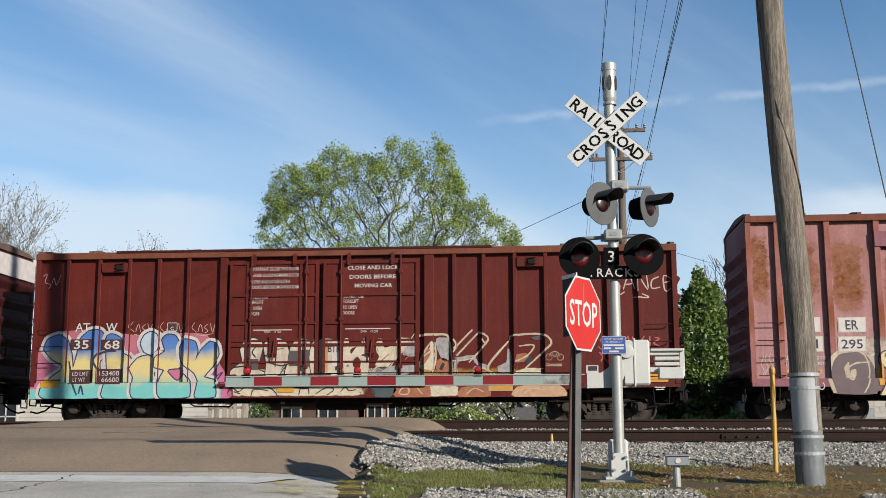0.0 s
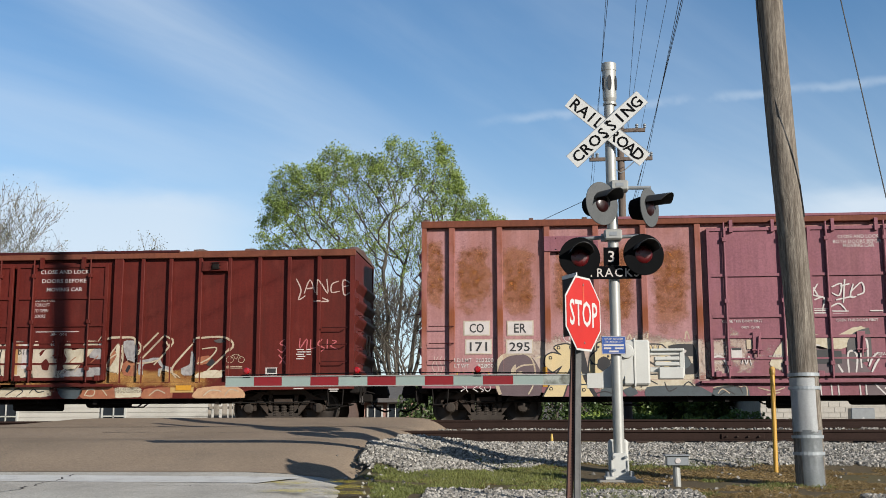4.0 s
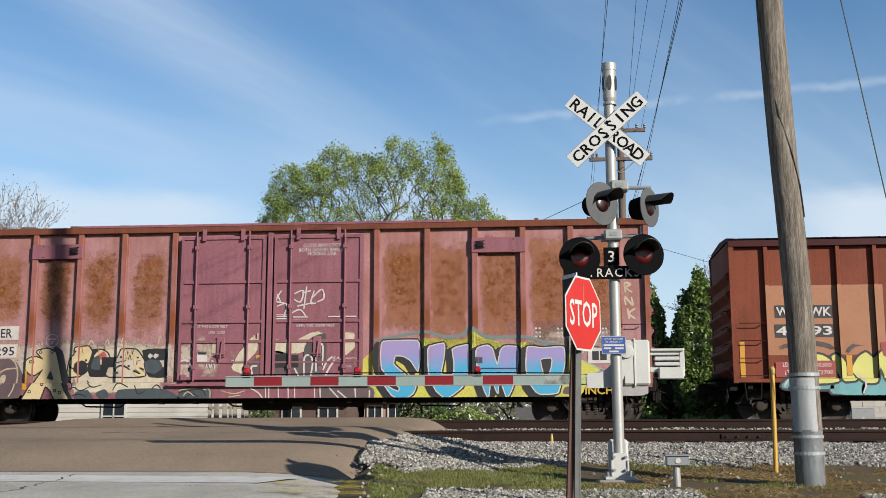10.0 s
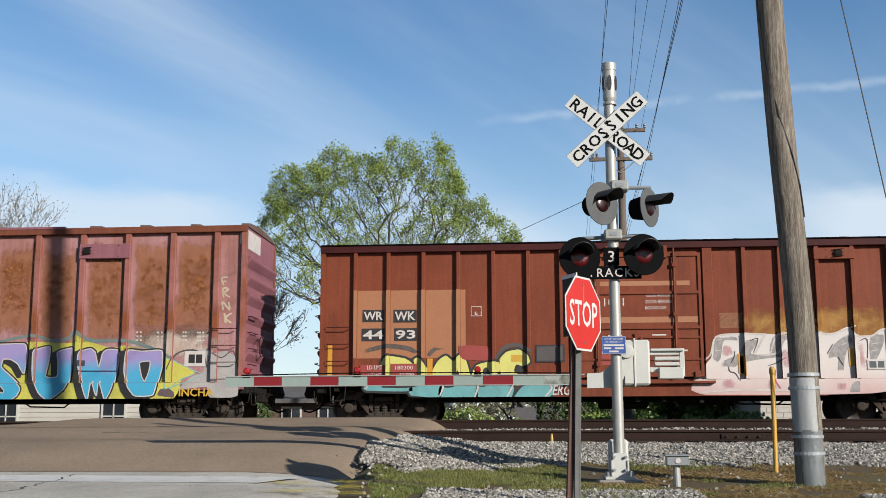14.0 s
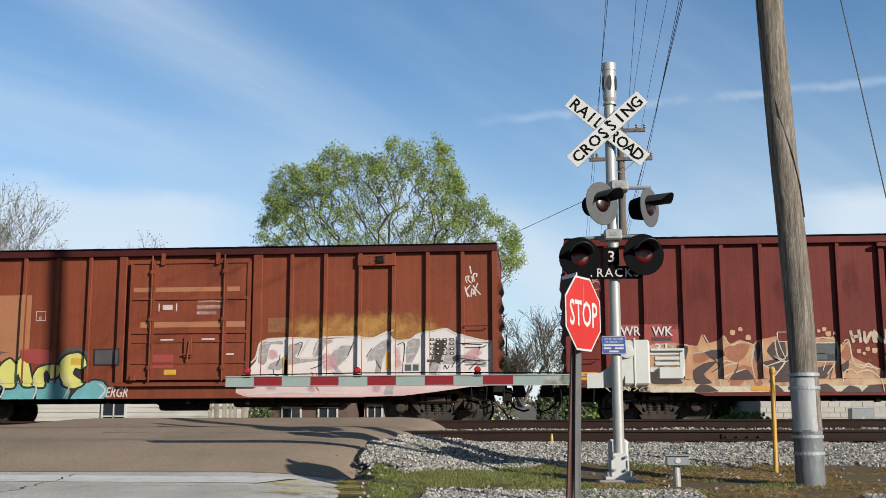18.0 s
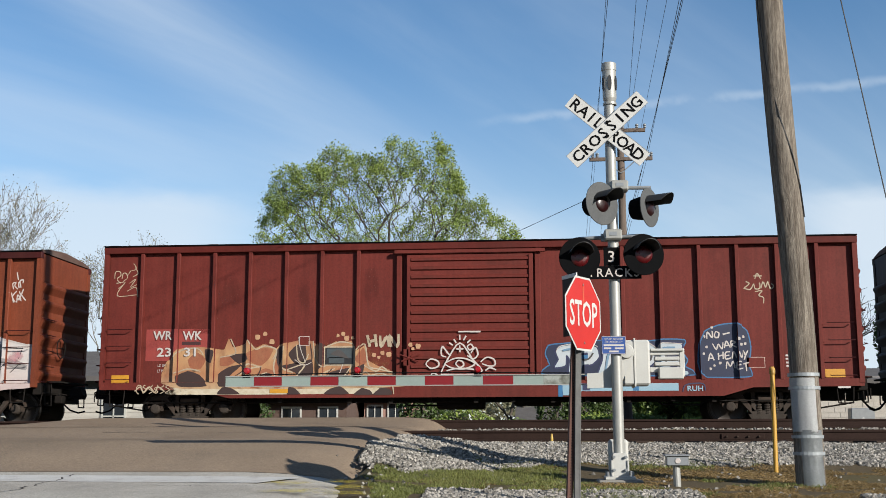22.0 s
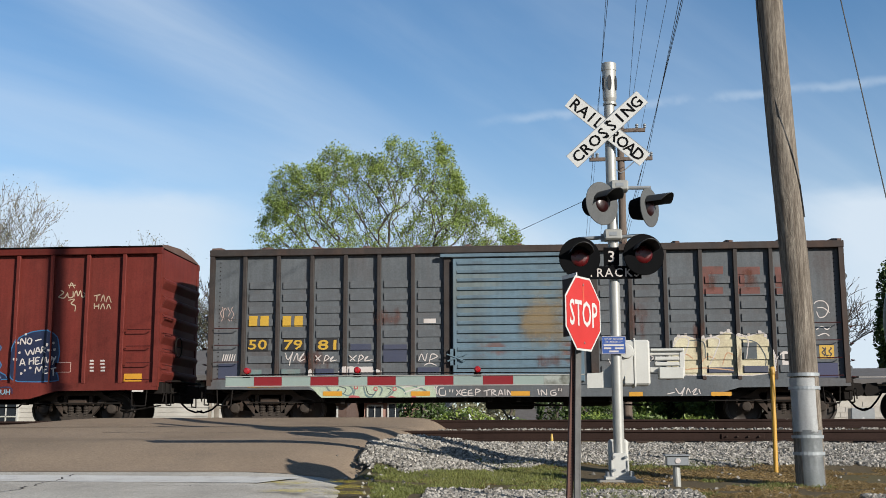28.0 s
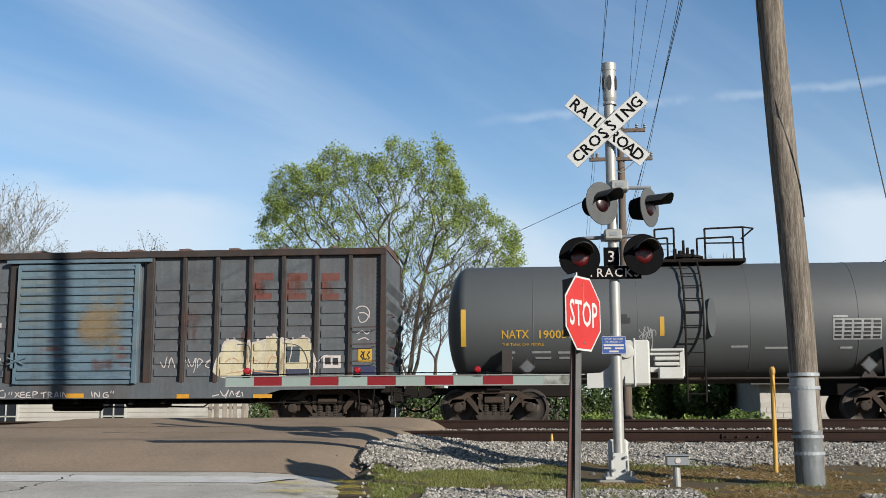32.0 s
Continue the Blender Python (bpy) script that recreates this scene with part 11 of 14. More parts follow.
art(CAR_23, -5.82, 1.69, 0.46, 0.24, [(0, 0.83), (0.85, 1), (1, 0.35), (0.45, 0)], DKBR, 5)
art(CAR_23, -6.04, 1.26, 0.56, 0.51, [(0, 0.62), (0.52, 0.95), (1, 1), (0.44, 0.42), (0.74, 0), (0.04, 0)], DKBR, 5)
art(CAR_23, -5.18, 1.20, 0.52, 0.23, [(0.21, 0.76), (0.78, 1), (1, 0.05), (0, 0)], DKBR, 5)
art(CAR_23, -4.80, 1.74, 0.17, 0.50, [(0, 0.69), (0.82, 1), (1, 0.46), (0.38, 0)], DKBR, 5)
art(CAR_23, -4.25, 1.33, 0.94, 0.62, [(0, 0.73), (0.31, 0.87), (0.78, 1), (0.83, 0.45), (0.71, 0.18), (1, 0.04), (0.15, 0), (0.41, 0.43)], DKBR, 5)
art(CAR_23, -4.34, 1.80, 0.44, 0.48, [(0.38, 0.89), (0.94, 1), (1, 0.03), (0.36, 0), (0, 0.47)], DKBR, 5)
art(CAR_23, -3.70, 1.74, 0.21, 0.61, [(0.06, 1), (1, 0.81), (0.54, 0.11), (0, 0)], DKBR, 5)
art(CAR_23, -3.28, 1.27, 0.51, 0.31, [(0, 0.65), (1, 1), (0.62, 0), (0.25, 0)], DKBR, 5)
art(CAR_23, -2.76, 1.38, 0.20, 0.28, [(0, 0.65), (1, 1), (0.77, 0), (0.03, 0.15)], DKBR, 5)
art(CAR_23, -7.01, 1.19, 0.77, 0.38, [(0, 0.7), (0.38, 1), (0.78, 0.69), (1, 0), (0.1, 0.01)], DKBR, 5)
art(CAR_23, -6.57, 1.75, 0.24, 0.35, [(0, 1), (1, 0.83), (0.71, 0), (0.07, 0.25)], DKBR, 5)
art(CAR_23, -6.05, 0.89, 0.54, 0.17, [(0, 0.02), (0.26, 1), (0.65, 0.83), (1, 0)], DKBR, 5)
art(CAR_23, -4.40, 0.88, 0.32, 0.17, [(0, 0.01), (0.15, 1), (0.61, 0.83), (1, 0)], DKBR, 5)
art(CAR_23, -3.33, 0.88, 0.59, 0.18, [(0, 0.02), (0.29, 0.78), (0.69, 1), (1, 0)], DKBR, 5)
art(CAR_23, -2.67, 0.85, 0.44, 0.16, [(0, 0.01), (0.45, 1), (0.92, 0.63), (1, 0)], DKBR, 5)
art(CAR_23, -2.18, 0.85, 0.45, 0.16, [(0, 0.01), (0.41, 1), (0.92, 0.81), (1, 0)], DKBR, 5)
spray_line(CAR_23, -6.11, 1.95, 0.41, 0.46, [(0.66, 1), (1, 0.31), (0.72, 0.12), (0, 0)], 0.035, CREAM, 6)
spray_line(CAR_23, -5.23, 1.90, 0.73, 0.49, [(0, 1), (0.26, 0.53), (0.58, 0.7), (1, 0.49), (0.86, 0)], 0.035, CREAM, 6)
spray_line(CAR_23, -4.89, 1.42, 0.09, 0.80, [(0.82, 1), (0, 0.57), (1, 0)], 0.035, CREAM, 6)
spray_line(CAR_23, -4.58, 1.66, 0.27, 0.66, [(0.17, 1), (0, 0.22), (1, 0)], 0.035, CREAM, 6)
spray_line(CAR_23, -3.76, 1.79, 0.37, 0.65, [(0, 1), (0.19, 0.27), (0.69, 0), (1, 0.13)], 0.035, CREAM, 6)
spray_line(CAR_23, -3.31, 2.01, 0.73, 0.14, [(0, 0), (0.55, 1), (1, 0.67)], 0.035, CREAM, 6)
spray_line(CAR_23, -2.39, 1.67, 0.93, 0.70, [(0, 0.78), (0.23, 1), (0.33, 0.25), (0.59, 0.12), (1, 0)], 0.035, CREAM, 6)
spray_line(CAR_23, -4.39, 1.33, 0.47, 0.40, [(0, 0.65), (1, 1), (0.59, 0.29), (0.35, 0)], 0.035, CREAM, 6)
spray_line(CAR_23, -3.02, 1.41, 0.30, 0.40, [(0, 0), (1, 1)], 0.035, CREAM, 6)
spray_line(CAR_23, -5.43, 1.20, 0.67, 0.28, [(0, 0), (0.39, 0.5), (1, 1)], 0.035, CREAM, 6)
spray_line(CAR_23, -5.53, 1.37, 0.61, 0.22, [(0, 0), (0.52, 0.82), (1, 1)], 0.035, CREAM, 6)
spray_line(CAR_23, -5.51, 1.24, 0.38, 0.60, [(0, 0), (0.02, 0.62), (0.29, 1), (1, 0.9)], 0.035, CREAM, 6)
spray_line(CAR_23, -2.66, 1.17, 0.37, 0.31, [(0, 0), (0.13, 0.73), (0.67, 1), (1, 0.54)], 0.035, CREAM, 6)
spray_line(CAR_23, -2.20, 1.04, 0.60, 0.51, [(0, 0.89), (0.48, 1), (0.88, 0.66), (1, 0)], 0.035, CREAM, 6)
spray_line(CAR_23, -2.33, 1.39, 0.65, 0.20, [(0, 1), (0.46, 0.29), (0.68, 0.84), (1, 0)], 0.035, CREAM, 6)
spray_line(CAR_23, -7.14, 1.81, 0.81, 0.28, [(0, 0), (0.28, 0.81), (0.8, 1), (1, 0.38)], 0.035, CREAM, 6)
spray_line(CAR_23, -7.13, 1.38, 0.66, 0.11, [(0, 0), (0.49, 1), (1, 0.47)], 0.035, CREAM, 6)
spray_line(CAR_23, -4.21, 1.80, 0.31, 0.45, [(0, 1), (0.16, 0.16), (0.65, 0), (1, 0.48)], 0.035, CREAM, 6)
spray_line(CAR_23, -3.58, 1.22, 0.39, 0.39, [(0, 0), (0.26, 0.72), (1, 1)], 0.035, CREAM, 6)
spray_line(CAR_23, -5.81, 1.46, 0.22, 0.40, [(0, 1), (1, 0.42), (0.11, 0)], 0.025, DKBR, 7)
spray_line(CAR_23, -5.39, 1.26, 0.27, 0.46, [(1, 1), (0.82, 0.62), (0, 0)], 0.025, DKBR, 7)
spray_line(CAR_23, -3.99, 1.76, 0.05, 0.57, [(0, 1), (1, 0.4), (0, 0)], 0.025, DKBR, 7)
spray_line(CAR_23, -3.52, 1.22, 0.14, 0.41, [(1, 1), (0, 0.55), (0.72, 0)], 0.025, DKBR, 7)
spray_line(CAR_23, -3.09, 1.21, 0.10, 0.28, [(1, 1), (0, 0)], 0.025, DKBR, 7)
spray_line(CAR_23, -4.78, 1.81, 0.01, 0.32, [(1, 1), (0, 0)], 0.025, DKBR, 7)
spray_line(CAR_23, -4.22, 1.89, 0.18, 0.63, [(0, 1), (0.24, 0.57), (1, 0)], 0.02, W_, 8)
spray_line(CAR_23, -4.19, 1.58, 0.42, 0.14, [(0, 1), (0.51, 0), (1, 0.48)], 0.02, W_, 8)
spray_line(CAR_23, -3.23, 1.41, 0.08, 0.23, [(0, 0), (1, 1)], 0.02, W_, 8)
decal(CAR_23, 'spray_dot', blob(0.143, 0.143, 661, 14, 0.12), -5.36, 2.22, TANSPOT, 5)
decal(CAR_23, 'spray_dot', blob(0.114, 0.114, 668, 14, 0.12), -5.17, 2.30, TANSPOT, 5)
decal(CAR_23, 'spray_dot', blob(0.143, 0.143, 693, 14, 0.12), -4.99, 2.10, TANSPOT, 5)
decal(CAR_23, 'spray_dot', blob(0.114, 0.114, 801, 14, 0.12), -3.19, 2.28, TANSPOT, 5)
decal(CAR_23, 'spray_dot', blob(0.143, 0.143, 815, 14, 0.12), -3.10, 2.17, TANSPOT, 5)
decal(CAR_23, 'spray_dot', blob(0.086, 0.086, 795, 14, 0.12), -3.32, 2.24, TANSPOT, 5)
decal(CAR_23, 'spray_dot', blob(0.086, 0.086, 824, 14, 0.12), -2.95, 2.18, TANSPOT, 5)
decal(CAR_23, 'spray_dot', blob(0.114, 0.114, 890, 14, 0.12), -2.41, 1.75, TANSPOT, 5)
decal(CAR_23, 'spray_dot', blob(0.143, 0.143, 914, 14, 0.12), -2.04, 1.76, TANSPOT, 5)
decal(CAR_23, 'spray_dot', blob(0.114, 0.114, 900, 14, 0.12), -2.20, 1.80, TANSPOT, 5)
decal(CAR_23, 'spray_dot', blob(0.086, 0.086, 902, 14, 0.12), -2.29, 1.69, TANSPOT, 5)
decal(CAR_23, 'spray_dot', blob(0.257, 0.257, 1005, 14, 0.12), -1.33, 1.13, TANSPOT, 5)
decal(CAR_23, 'spray_dot', blob(0.114, 0.114, 937, 14, 0.12), -1.48, 1.98, TANSPOT, 5)
decal(CAR_23, 'spray_dot', blob(0.143, 0.143, 953, 14, 0.12), -1.29, 1.94, TANSPOT, 5)
decal(CAR_23, 'spray_dot', blob(0.086, 0.086, 948, 14, 0.12), -1.42, 1.88, TANSPOT, 5)
panel(CAR_23, -3.28, 1.73, 0.773, 0.477, CREAM, 7, 'placard_board', '')
panel(CAR_23, -3.28, 1.73, 0.712, 0.419, K_, 8, 'placard_board', '')
panel(CAR_23, -3.28, 1.80, 0.615, 0.233, SLATE, 9, 'placard_board', '')
panel(CAR_23, -3.35, 1.63, 0.390, 0.145, SLATE, 9, 'placard_board', '')
art(CAR_23, -3.27, 1.78, 0.45, 0.23, [(0, 0.51), (0.45, 1), (0.79, 0.5), (1, 0), (0.4, 0.26)], GREYP, 10)
# oxide red car: hand-drawn graffiti
art(CAR_23, 3.55, 1.64, 3.43, 0.85, [(0, 0.62), (0.03, 0.86), (0.2, 0.92), (0.37, 0.98), (0.57, 0.94), (0.69, 0.94), (0.86, 1), (0.98, 0.96), (0.95, 0.69), (0.99, 0.42), (0.97, 0.23), (1, 0), (0.01, 0.03), (0.03, 0.29)], DEEPBLUE, 2, edge=BLUE, rim=0.03)
art(CAR_23, 2.58, 1.61, 1.06, 0.75, [(0.03, 0.75), (0.15, 0.91), (0.45, 0.97), (0.74, 1), (0.96, 0.85), (1, 0.55), (0.83, 0.33), (0.63, 0.3), (0.55, 0), (0.32, 0), (0.35, 0.48), (0.26, 0.63), (0.23, 0.3), (0, 0.25), (0.09, 0.49)], ICE, 4, edge=NAVY, rim=0.04)
art(CAR_23, 3.47, 1.61, 0.74, 0.77, [(0, 0.01), (0.15, 0.44), (0.22, 0.88), (0.56, 1), (0.94, 0.94), (1, 0.47), (0.98, 0), (0.62, 0), (0.6, 0.22), (0.4, 0.22), (0.32, 0)], ICE, 6, edge=NAVY, rim=0.04)
art(CAR_23, 4.20, 1.61, 0.59, 0.77, [(0.05, 0), (0, 0.66), (0.12, 0.93), (0.64, 1), (0.98, 0.83), (1, 0.47), (0.76, 0.29), (0.48, 0.24), (0.46, 0)], ICE, 8, edge=NAVY, rim=0.04)
art(CAR_23, 4.87, 1.59, 0.70, 0.75, [(0.02, 0.01), (0, 0.82), (0.18, 1), (0.84, 0.98), (0.76, 0.7), (0.4, 0.74), (0.34, 0.57), (0.86, 0.55), (0.8, 0.29), (0.44, 0.28), (0.58, 0.13), (1, 0.11), (0.98, 0)], ICE, 10, edge=NAVY, rim=0.04)
panel(CAR_23, 2.76, 1.65, 0.172, 0.113, BLUE, 12, 'paint_patch', '')
panel(CAR_23, 2.76, 1.73, 0.171, 0.057, NAVY, 12, 'paint_patch', '')
panel(CAR_23, 4.21, 1.63, 0.197, 0.141, BLUE, 12, 'paint_patch', '')
panel(CAR_23, 4.21, 1.72, 0.197, 0.057, NAVY, 12, 'paint_patch', '')
panel(CAR_23, 3.51, 1.62, 0.142, 0.113, BLUE, 12, 'paint_patch', '')
panel(CAR_23, 3.51, 1.70, 0.142, 0.057, NAVY, 12, 'paint_patch', '')
spray_line(CAR_23, 2.57, 1.86, 0.65, 0.08, [(0, 0), (0.43, 0.68), (1, 1)], 0.055, PASTELBLUE, 13)
spray_line(CAR_23, 3.47, 1.60, 0.39, 0.58, [(0, 0), (0.28, 0.81), (1, 1)], 0.055, PASTELBLUE, 13)
spray_line(CAR_23, 4.14, 1.60, 0.28, 0.58, [(0.01, 0), (0, 0.86), (1, 1)], 0.055, PASTELBLUE, 13)
spray_line(CAR_23, 4.78, 1.59, 0.35, 0.57, [(0.04, 0), (0, 0.88), (1, 1)], 0.055, PASTELBLUE, 13)
spray_line(CAR_23, 2.73, 1.54, 0.51, 0.44, [(0, 0), (0.1, 0.63), (0.72, 0.62), (1, 1)], 0.045, GREYP, 13)
spray_line(CAR_23, 3.72, 1.59, 0.01, 0.50, [(0, 1), (0.32, 0)], 0.045, GREYP, 13)
spray_line(CAR_23, 4.25, 1.64, 0.28, 0.33, [(0, 0), (0.9, 0.33), (1, 1)], 0.045, GREYP, 13)
spray_line(CAR_23, 4.73, 1.57, 0.01, 0.25, [(0, 1), (0.01, 0)], 0.045, GREYP, 13)
spray_line(CAR_23, 2.59, 1.90, 1.01, 0.20, [(0, 0), (0.13, 0.68), (0.75, 1), (1, 0.51)], 0.022, W_, 14)
spray_line(CAR_23, 3.53, 1.95, 0.59, 0.11, [(0, 0), (0.48, 1), (1, 0.59)], 0.022, W_, 14)
spray_line(CAR_23, 4.23, 1.93, 0.56, 0.14, [(0, 0.63), (0.6, 1), (1, 0)], 0.022, W_, 14)
spray_line(CAR_23, 4.83, 1.92, 0.59, 0.12, [(0, 0), (0.19, 1), (1, 0.85)], 0.022, W_, 14)
panel(CAR_23, 3.57, 0.92, 2.855, 0.182, ICE, 3, 'paint_patch', '')
panel(CAR_23, 2.17, 0.85, 0.104, 0.334, BLUE, 4, 'paint_patch', '')
panel(CAR_23, 2.36, 0.87, 0.259, 0.279, ICE, 4, 'paint_patch', '')
panel(CAR_23, 2.79, 0.93, 0.171, 0.167, NAVY, 5, 'paint_patch', '')
panel(CAR_23, 3.98, 0.92, 0.141, 0.167, BLUE, 5, 'paint_patch', '')
tagline(CAR_23, 5.39, 0.88, 'RUH', 0.129, 0.371, ICE, 6, 0.02, name='graffiti_letters')
spray_line(CAR_23, 5.36, 0.90, 0.53, 0.19, [(0, 0), (0.16, 0.87), (0.9, 1), (1, 0.13)], 0.03, NAVY, 5)
spray_line(CAR_23, 6.72, 3.38, 0.14, 0.17, [(0, 0), (1, 0.66), (0.41, 1)], 0.03, CREAM, 3)
spray_line(CAR_23, 6.77, 3.34, 0.25, 0.14, [(0, 0.22), (0.66, 0), (1, 1)], 0.03, CREAM, 3)
spray_line(CAR_23, 6.97, 3.36, 0.14, 0.15, [(0, 0.83), (0.19, 0), (0.99, 0.08), (1, 1)], 0.03, CREAM, 3)
spray_line(CAR_23, 7.17, 3.37, 0.21, 0.17, [(0, 0.02), (0.28, 1), (0.54, 0.17), (0.81, 0.99), (1, 0)], 0.03, CREAM, 3)
spray_line(CAR_23, 7.32, 3.34, 0.10, 0.13, [(0.44, 1), (1, 0.55), (0.42, 0), (0, 0.56)], 0.03, CREAM, 3)
spray_line(CAR_23, 7.00, 3.59, 0.14, 0.14, [(0, 0.01), (0.41, 1), (1, 0)], 0.03, CREAM, 3)
spray_line(CAR_23, 7.00, 3.60, 0.20, 0.01, [(0, 0.27), (1, 0)], 0.03, CREAM, 3)
spray_line(CAR_23, 7.02, 3.08, 0.19, 0.31, [(0, 0.92), (0.87, 1), (0.43, 0.64), (1, 0.45), (0.99, 0)], 0.03, CREAM, 3)
spray_line(CAR_23, 7.68, 3.33, 0.17, 0.03, [(0, 0), (1, 1)], 0.03, CREAM, 3)
spray_line(CAR_23, 7.68, 3.24, 0.01, 0.14, [(0.23, 1), (0, 0)], 0.03, CREAM, 3)
spray_line(CAR_23, 7.84, 3.25, 0.11, 0.17, [(0, 0.01), (0.53, 1), (1, 0)], 0.03, CREAM, 3)
spray_line(CAR_23, 7.99, 3.22, 0.14, 0.17, [(0, 0.01), (0.42, 1), (1, 0)], 0.03, CREAM, 3)
spray_line(CAR_23, 7.62, 3.05, 0.01, 0.14, [(0, 1), (1, 0)], 0.03, CREAM, 3)
spray_line(CAR_23, 7.68, 3.05, 0.10, 0.01, [(0, 0), (1, 1)], 0.03, CREAM, 3)
spray_line(CAR_23, 7.74, 3.04, 0.01, 0.14, [(0.24, 1), (0, 0)], 0.03, CREAM, 3)
spray_line(CAR_23, 7.84, 3.04, 0.11, 0.14, [(0, 0.01), (0.52, 1), (1, 0)], 0.03, CREAM, 3)
spray_line(CAR_23, 8.00, 3.03, 0.11, 0.13, [(0, 0.01), (0.4, 1), (1, 0)], 0.03, CREAM, 3)
spray_line(CAR_23, -0.24, 1.63, 0.98, 0.76, [(0, 0.04), (0.17, 0.48), (0.48, 1), (0.79, 0.48), (1, 0.03), (0, 0)], 0.04, M_letter, 5)
spray_line(CAR_23, -0.27, 1.51, 0.75, 0.27, [(0, 0.48), (0.27, 0.9), (0.53, 1), (0.8, 0.84), (1, 0.46), (0.77, 0.1), (0.51, 0), (0.2, 0.16), (0, 0.48)], 0.04, M_letter, 5)
spray_line(CAR_23, -0.27, 1.50, 0.20, 0.17, [(0, 0.5), (0.34, 1), (0.85, 0.83), (1, 0.33), (0.51, 0), (0, 0.5)], 0.04, M_letter, 5)
spray_line(CAR_23, -0.20, 1.36, 0.78, 0.06, [(0, 0.09), (0.33, 1), (0.78, 0.73), (1, 0)], 0.04, M_letter, 5)
spray_line(CAR_23, -0.26, 1.87, 0.01, 0.17, [(0, 1), (0.5, 0)], 0.04, M_letter, 5)
spray_line(CAR_23, -0.26, 1.87, 0.17, 0.01, [(0, 0.14), (1, 0)], 0.04, M_letter, 5)
spray_line(CAR_23, -0.60, 1.80, 0.23, 0.26, [(0.51, 0), (0, 0.22), (0.1, 1), (0.62, 0.44), (1, 0.11)], 0.04, M_letter, 5)
spray_line(CAR_23, 0.05, 1.76, 0.26, 0.28, [(0, 0.3), (0.57, 0), (1, 0.4), (0.76, 1), (0.33, 0.5)], 0.04, M_letter, 5)
spray_line(CAR_23, -0.94, 1.51, 0.29, 0.23, [(0, 0.63), (0.39, 1), (0.99, 0.74), (1, 0.24), (0.41, 0), (0.01, 0.38), (0, 0.63)], 0.04, M_letter, 5)
spray_line(CAR_23, -0.91, 1.16, 0.20, 0.24, [(0, 0.53), (0.41, 1), (1, 0.76), (0.88, 0.17), (0.31, 0), (0, 0.53)], 0.04, M_letter, 5)
spray_line(CAR_23, 0.42, 1.55, 0.35, 0.21, [(0, 0.47), (0.41, 1), (0.91, 0.79), (1, 0.13), (0.59, 0), (0.09, 0.27)], 0.04, M_letter, 5)
spray_line(CAR_23, 0.49, 1.37, 0.26, 0.07, [(0, 0), (0.44, 1), (1, 0.18)], 0.04, M_letter, 5)
spray_line(CAR_23, -0.01, 1.91, 0.15, 0.14, [(0, 0.6), (0.59, 1), (1, 0.4), (0.41, 0), (0, 0.6)], 0.04, M_letter, 5)
spray_line(CAR_23, -0.38, 2.06, 0.06, 0.09, [(0, 1), (1, 0)], 0.04, M_letter, 5)
spray_line(CAR_23, -0.26, 2.15, 0.01, 0.13, [(0, 1), (0.38, 0)], 0.04, M_letter, 5)
spray_line(CAR_23, -0.14, 2.13, 0.07, 0.11, [(1, 1), (0, 0)], 0.04, M_letter, 5)
spray_line(CAR_23, -0.48, 1.99, 0.09, 0.06, [(0, 1), (1, 0)], 0.04, M_letter, 5)
spray_line(CAR_23, -0.04, 2.05, 0.08, 0.08, [(1, 1), (0, 0)], 0.04, M_letter, 5)
panel(CAR_23, -0.18, 2.29, 0.233, 0.025, M_letter, 3, 'print_line', '')
panel(CAR_23, 0.12, 2.28, 0.247, 0.025, M_letter, 3, 'print_line', '')
art(CAR_23, 6.13, 1.80, 1.23, 1.25, [(0.11, 0.01), (0, 0.32), (0.04, 0.65), (0.16, 0.87), (0.44, 0.98), (0.76, 1), (0.95, 0.84), (1, 0.53), (0.95, 0.2), (0.97, 0)], DEEPBLUE, 2, edge=BLUE, rim=0.03)
spray_line(CAR_23, 5.79, 2.17, 0.13, 0.19, [(0, 0), (0.12, 0.86), (0.99, 0.14), (1, 1)], 0.036, M_letter, 5)
spray_line(CAR_23, 5.96, 2.18, 0.11, 0.15, [(0.26, 0.91), (0, 0.19), (0.74, 0), (1, 0.72), (0.26, 1)], 0.036, M_letter, 5)
spray_line(CAR_23, 6.19, 2.20, 0.17, 0.04, [(0, 0), (1, 1)], 0.036, M_letter, 5)
spray_line(CAR_23, 5.98, 1.90, 0.25, 0.17, [(0, 0.84), (0.33, 0), (0.55, 0.75), (0.88, 0.08), (1, 1)], 0.036, M_letter, 5)
spray_line(CAR_23, 6.20, 1.93, 0.14, 0.17, [(0, 0), (0.41, 1), (1, 0.08)], 0.036, M_letter, 5)
spray_line(CAR_23, 6.20, 1.91, 0.11, 0.01, [(0, 0), (1, 1)], 0.036, M_letter, 5)
spray_line(CAR_23, 6.36, 1.94, 0.13, 0.15, [(0, 0.01), (0.01, 1), (0.79, 0.81), (0.12, 0.46), (1, 0)], 0.036, M_letter, 5)
spray_line(CAR_23, 5.81, 1.63, 0.14, 0.18, [(0, 0), (0.41, 1), (1, 0.07)], 0.036, M_letter, 5)
spray_line(CAR_23, 5.81, 1.61, 0.11, 0.01, [(0, 0.08), (1, 0)], 0.036, M_letter, 5)
spray_line(CAR_23, 5.99, 1.65, 0.01, 0.17, [(0.12, 1), (0, 0)], 0.036, M_letter, 5)
spray_line(CAR_23, 6.10, 1.67, 0.01, 0.18, [(0.14, 1), (0, 0)], 0.036, M_letter, 5)
spray_line(CAR_23, 6.04, 1.67, 0.11, 0.03, [(0, 0), (1, 1)], 0.036, M_letter, 5)
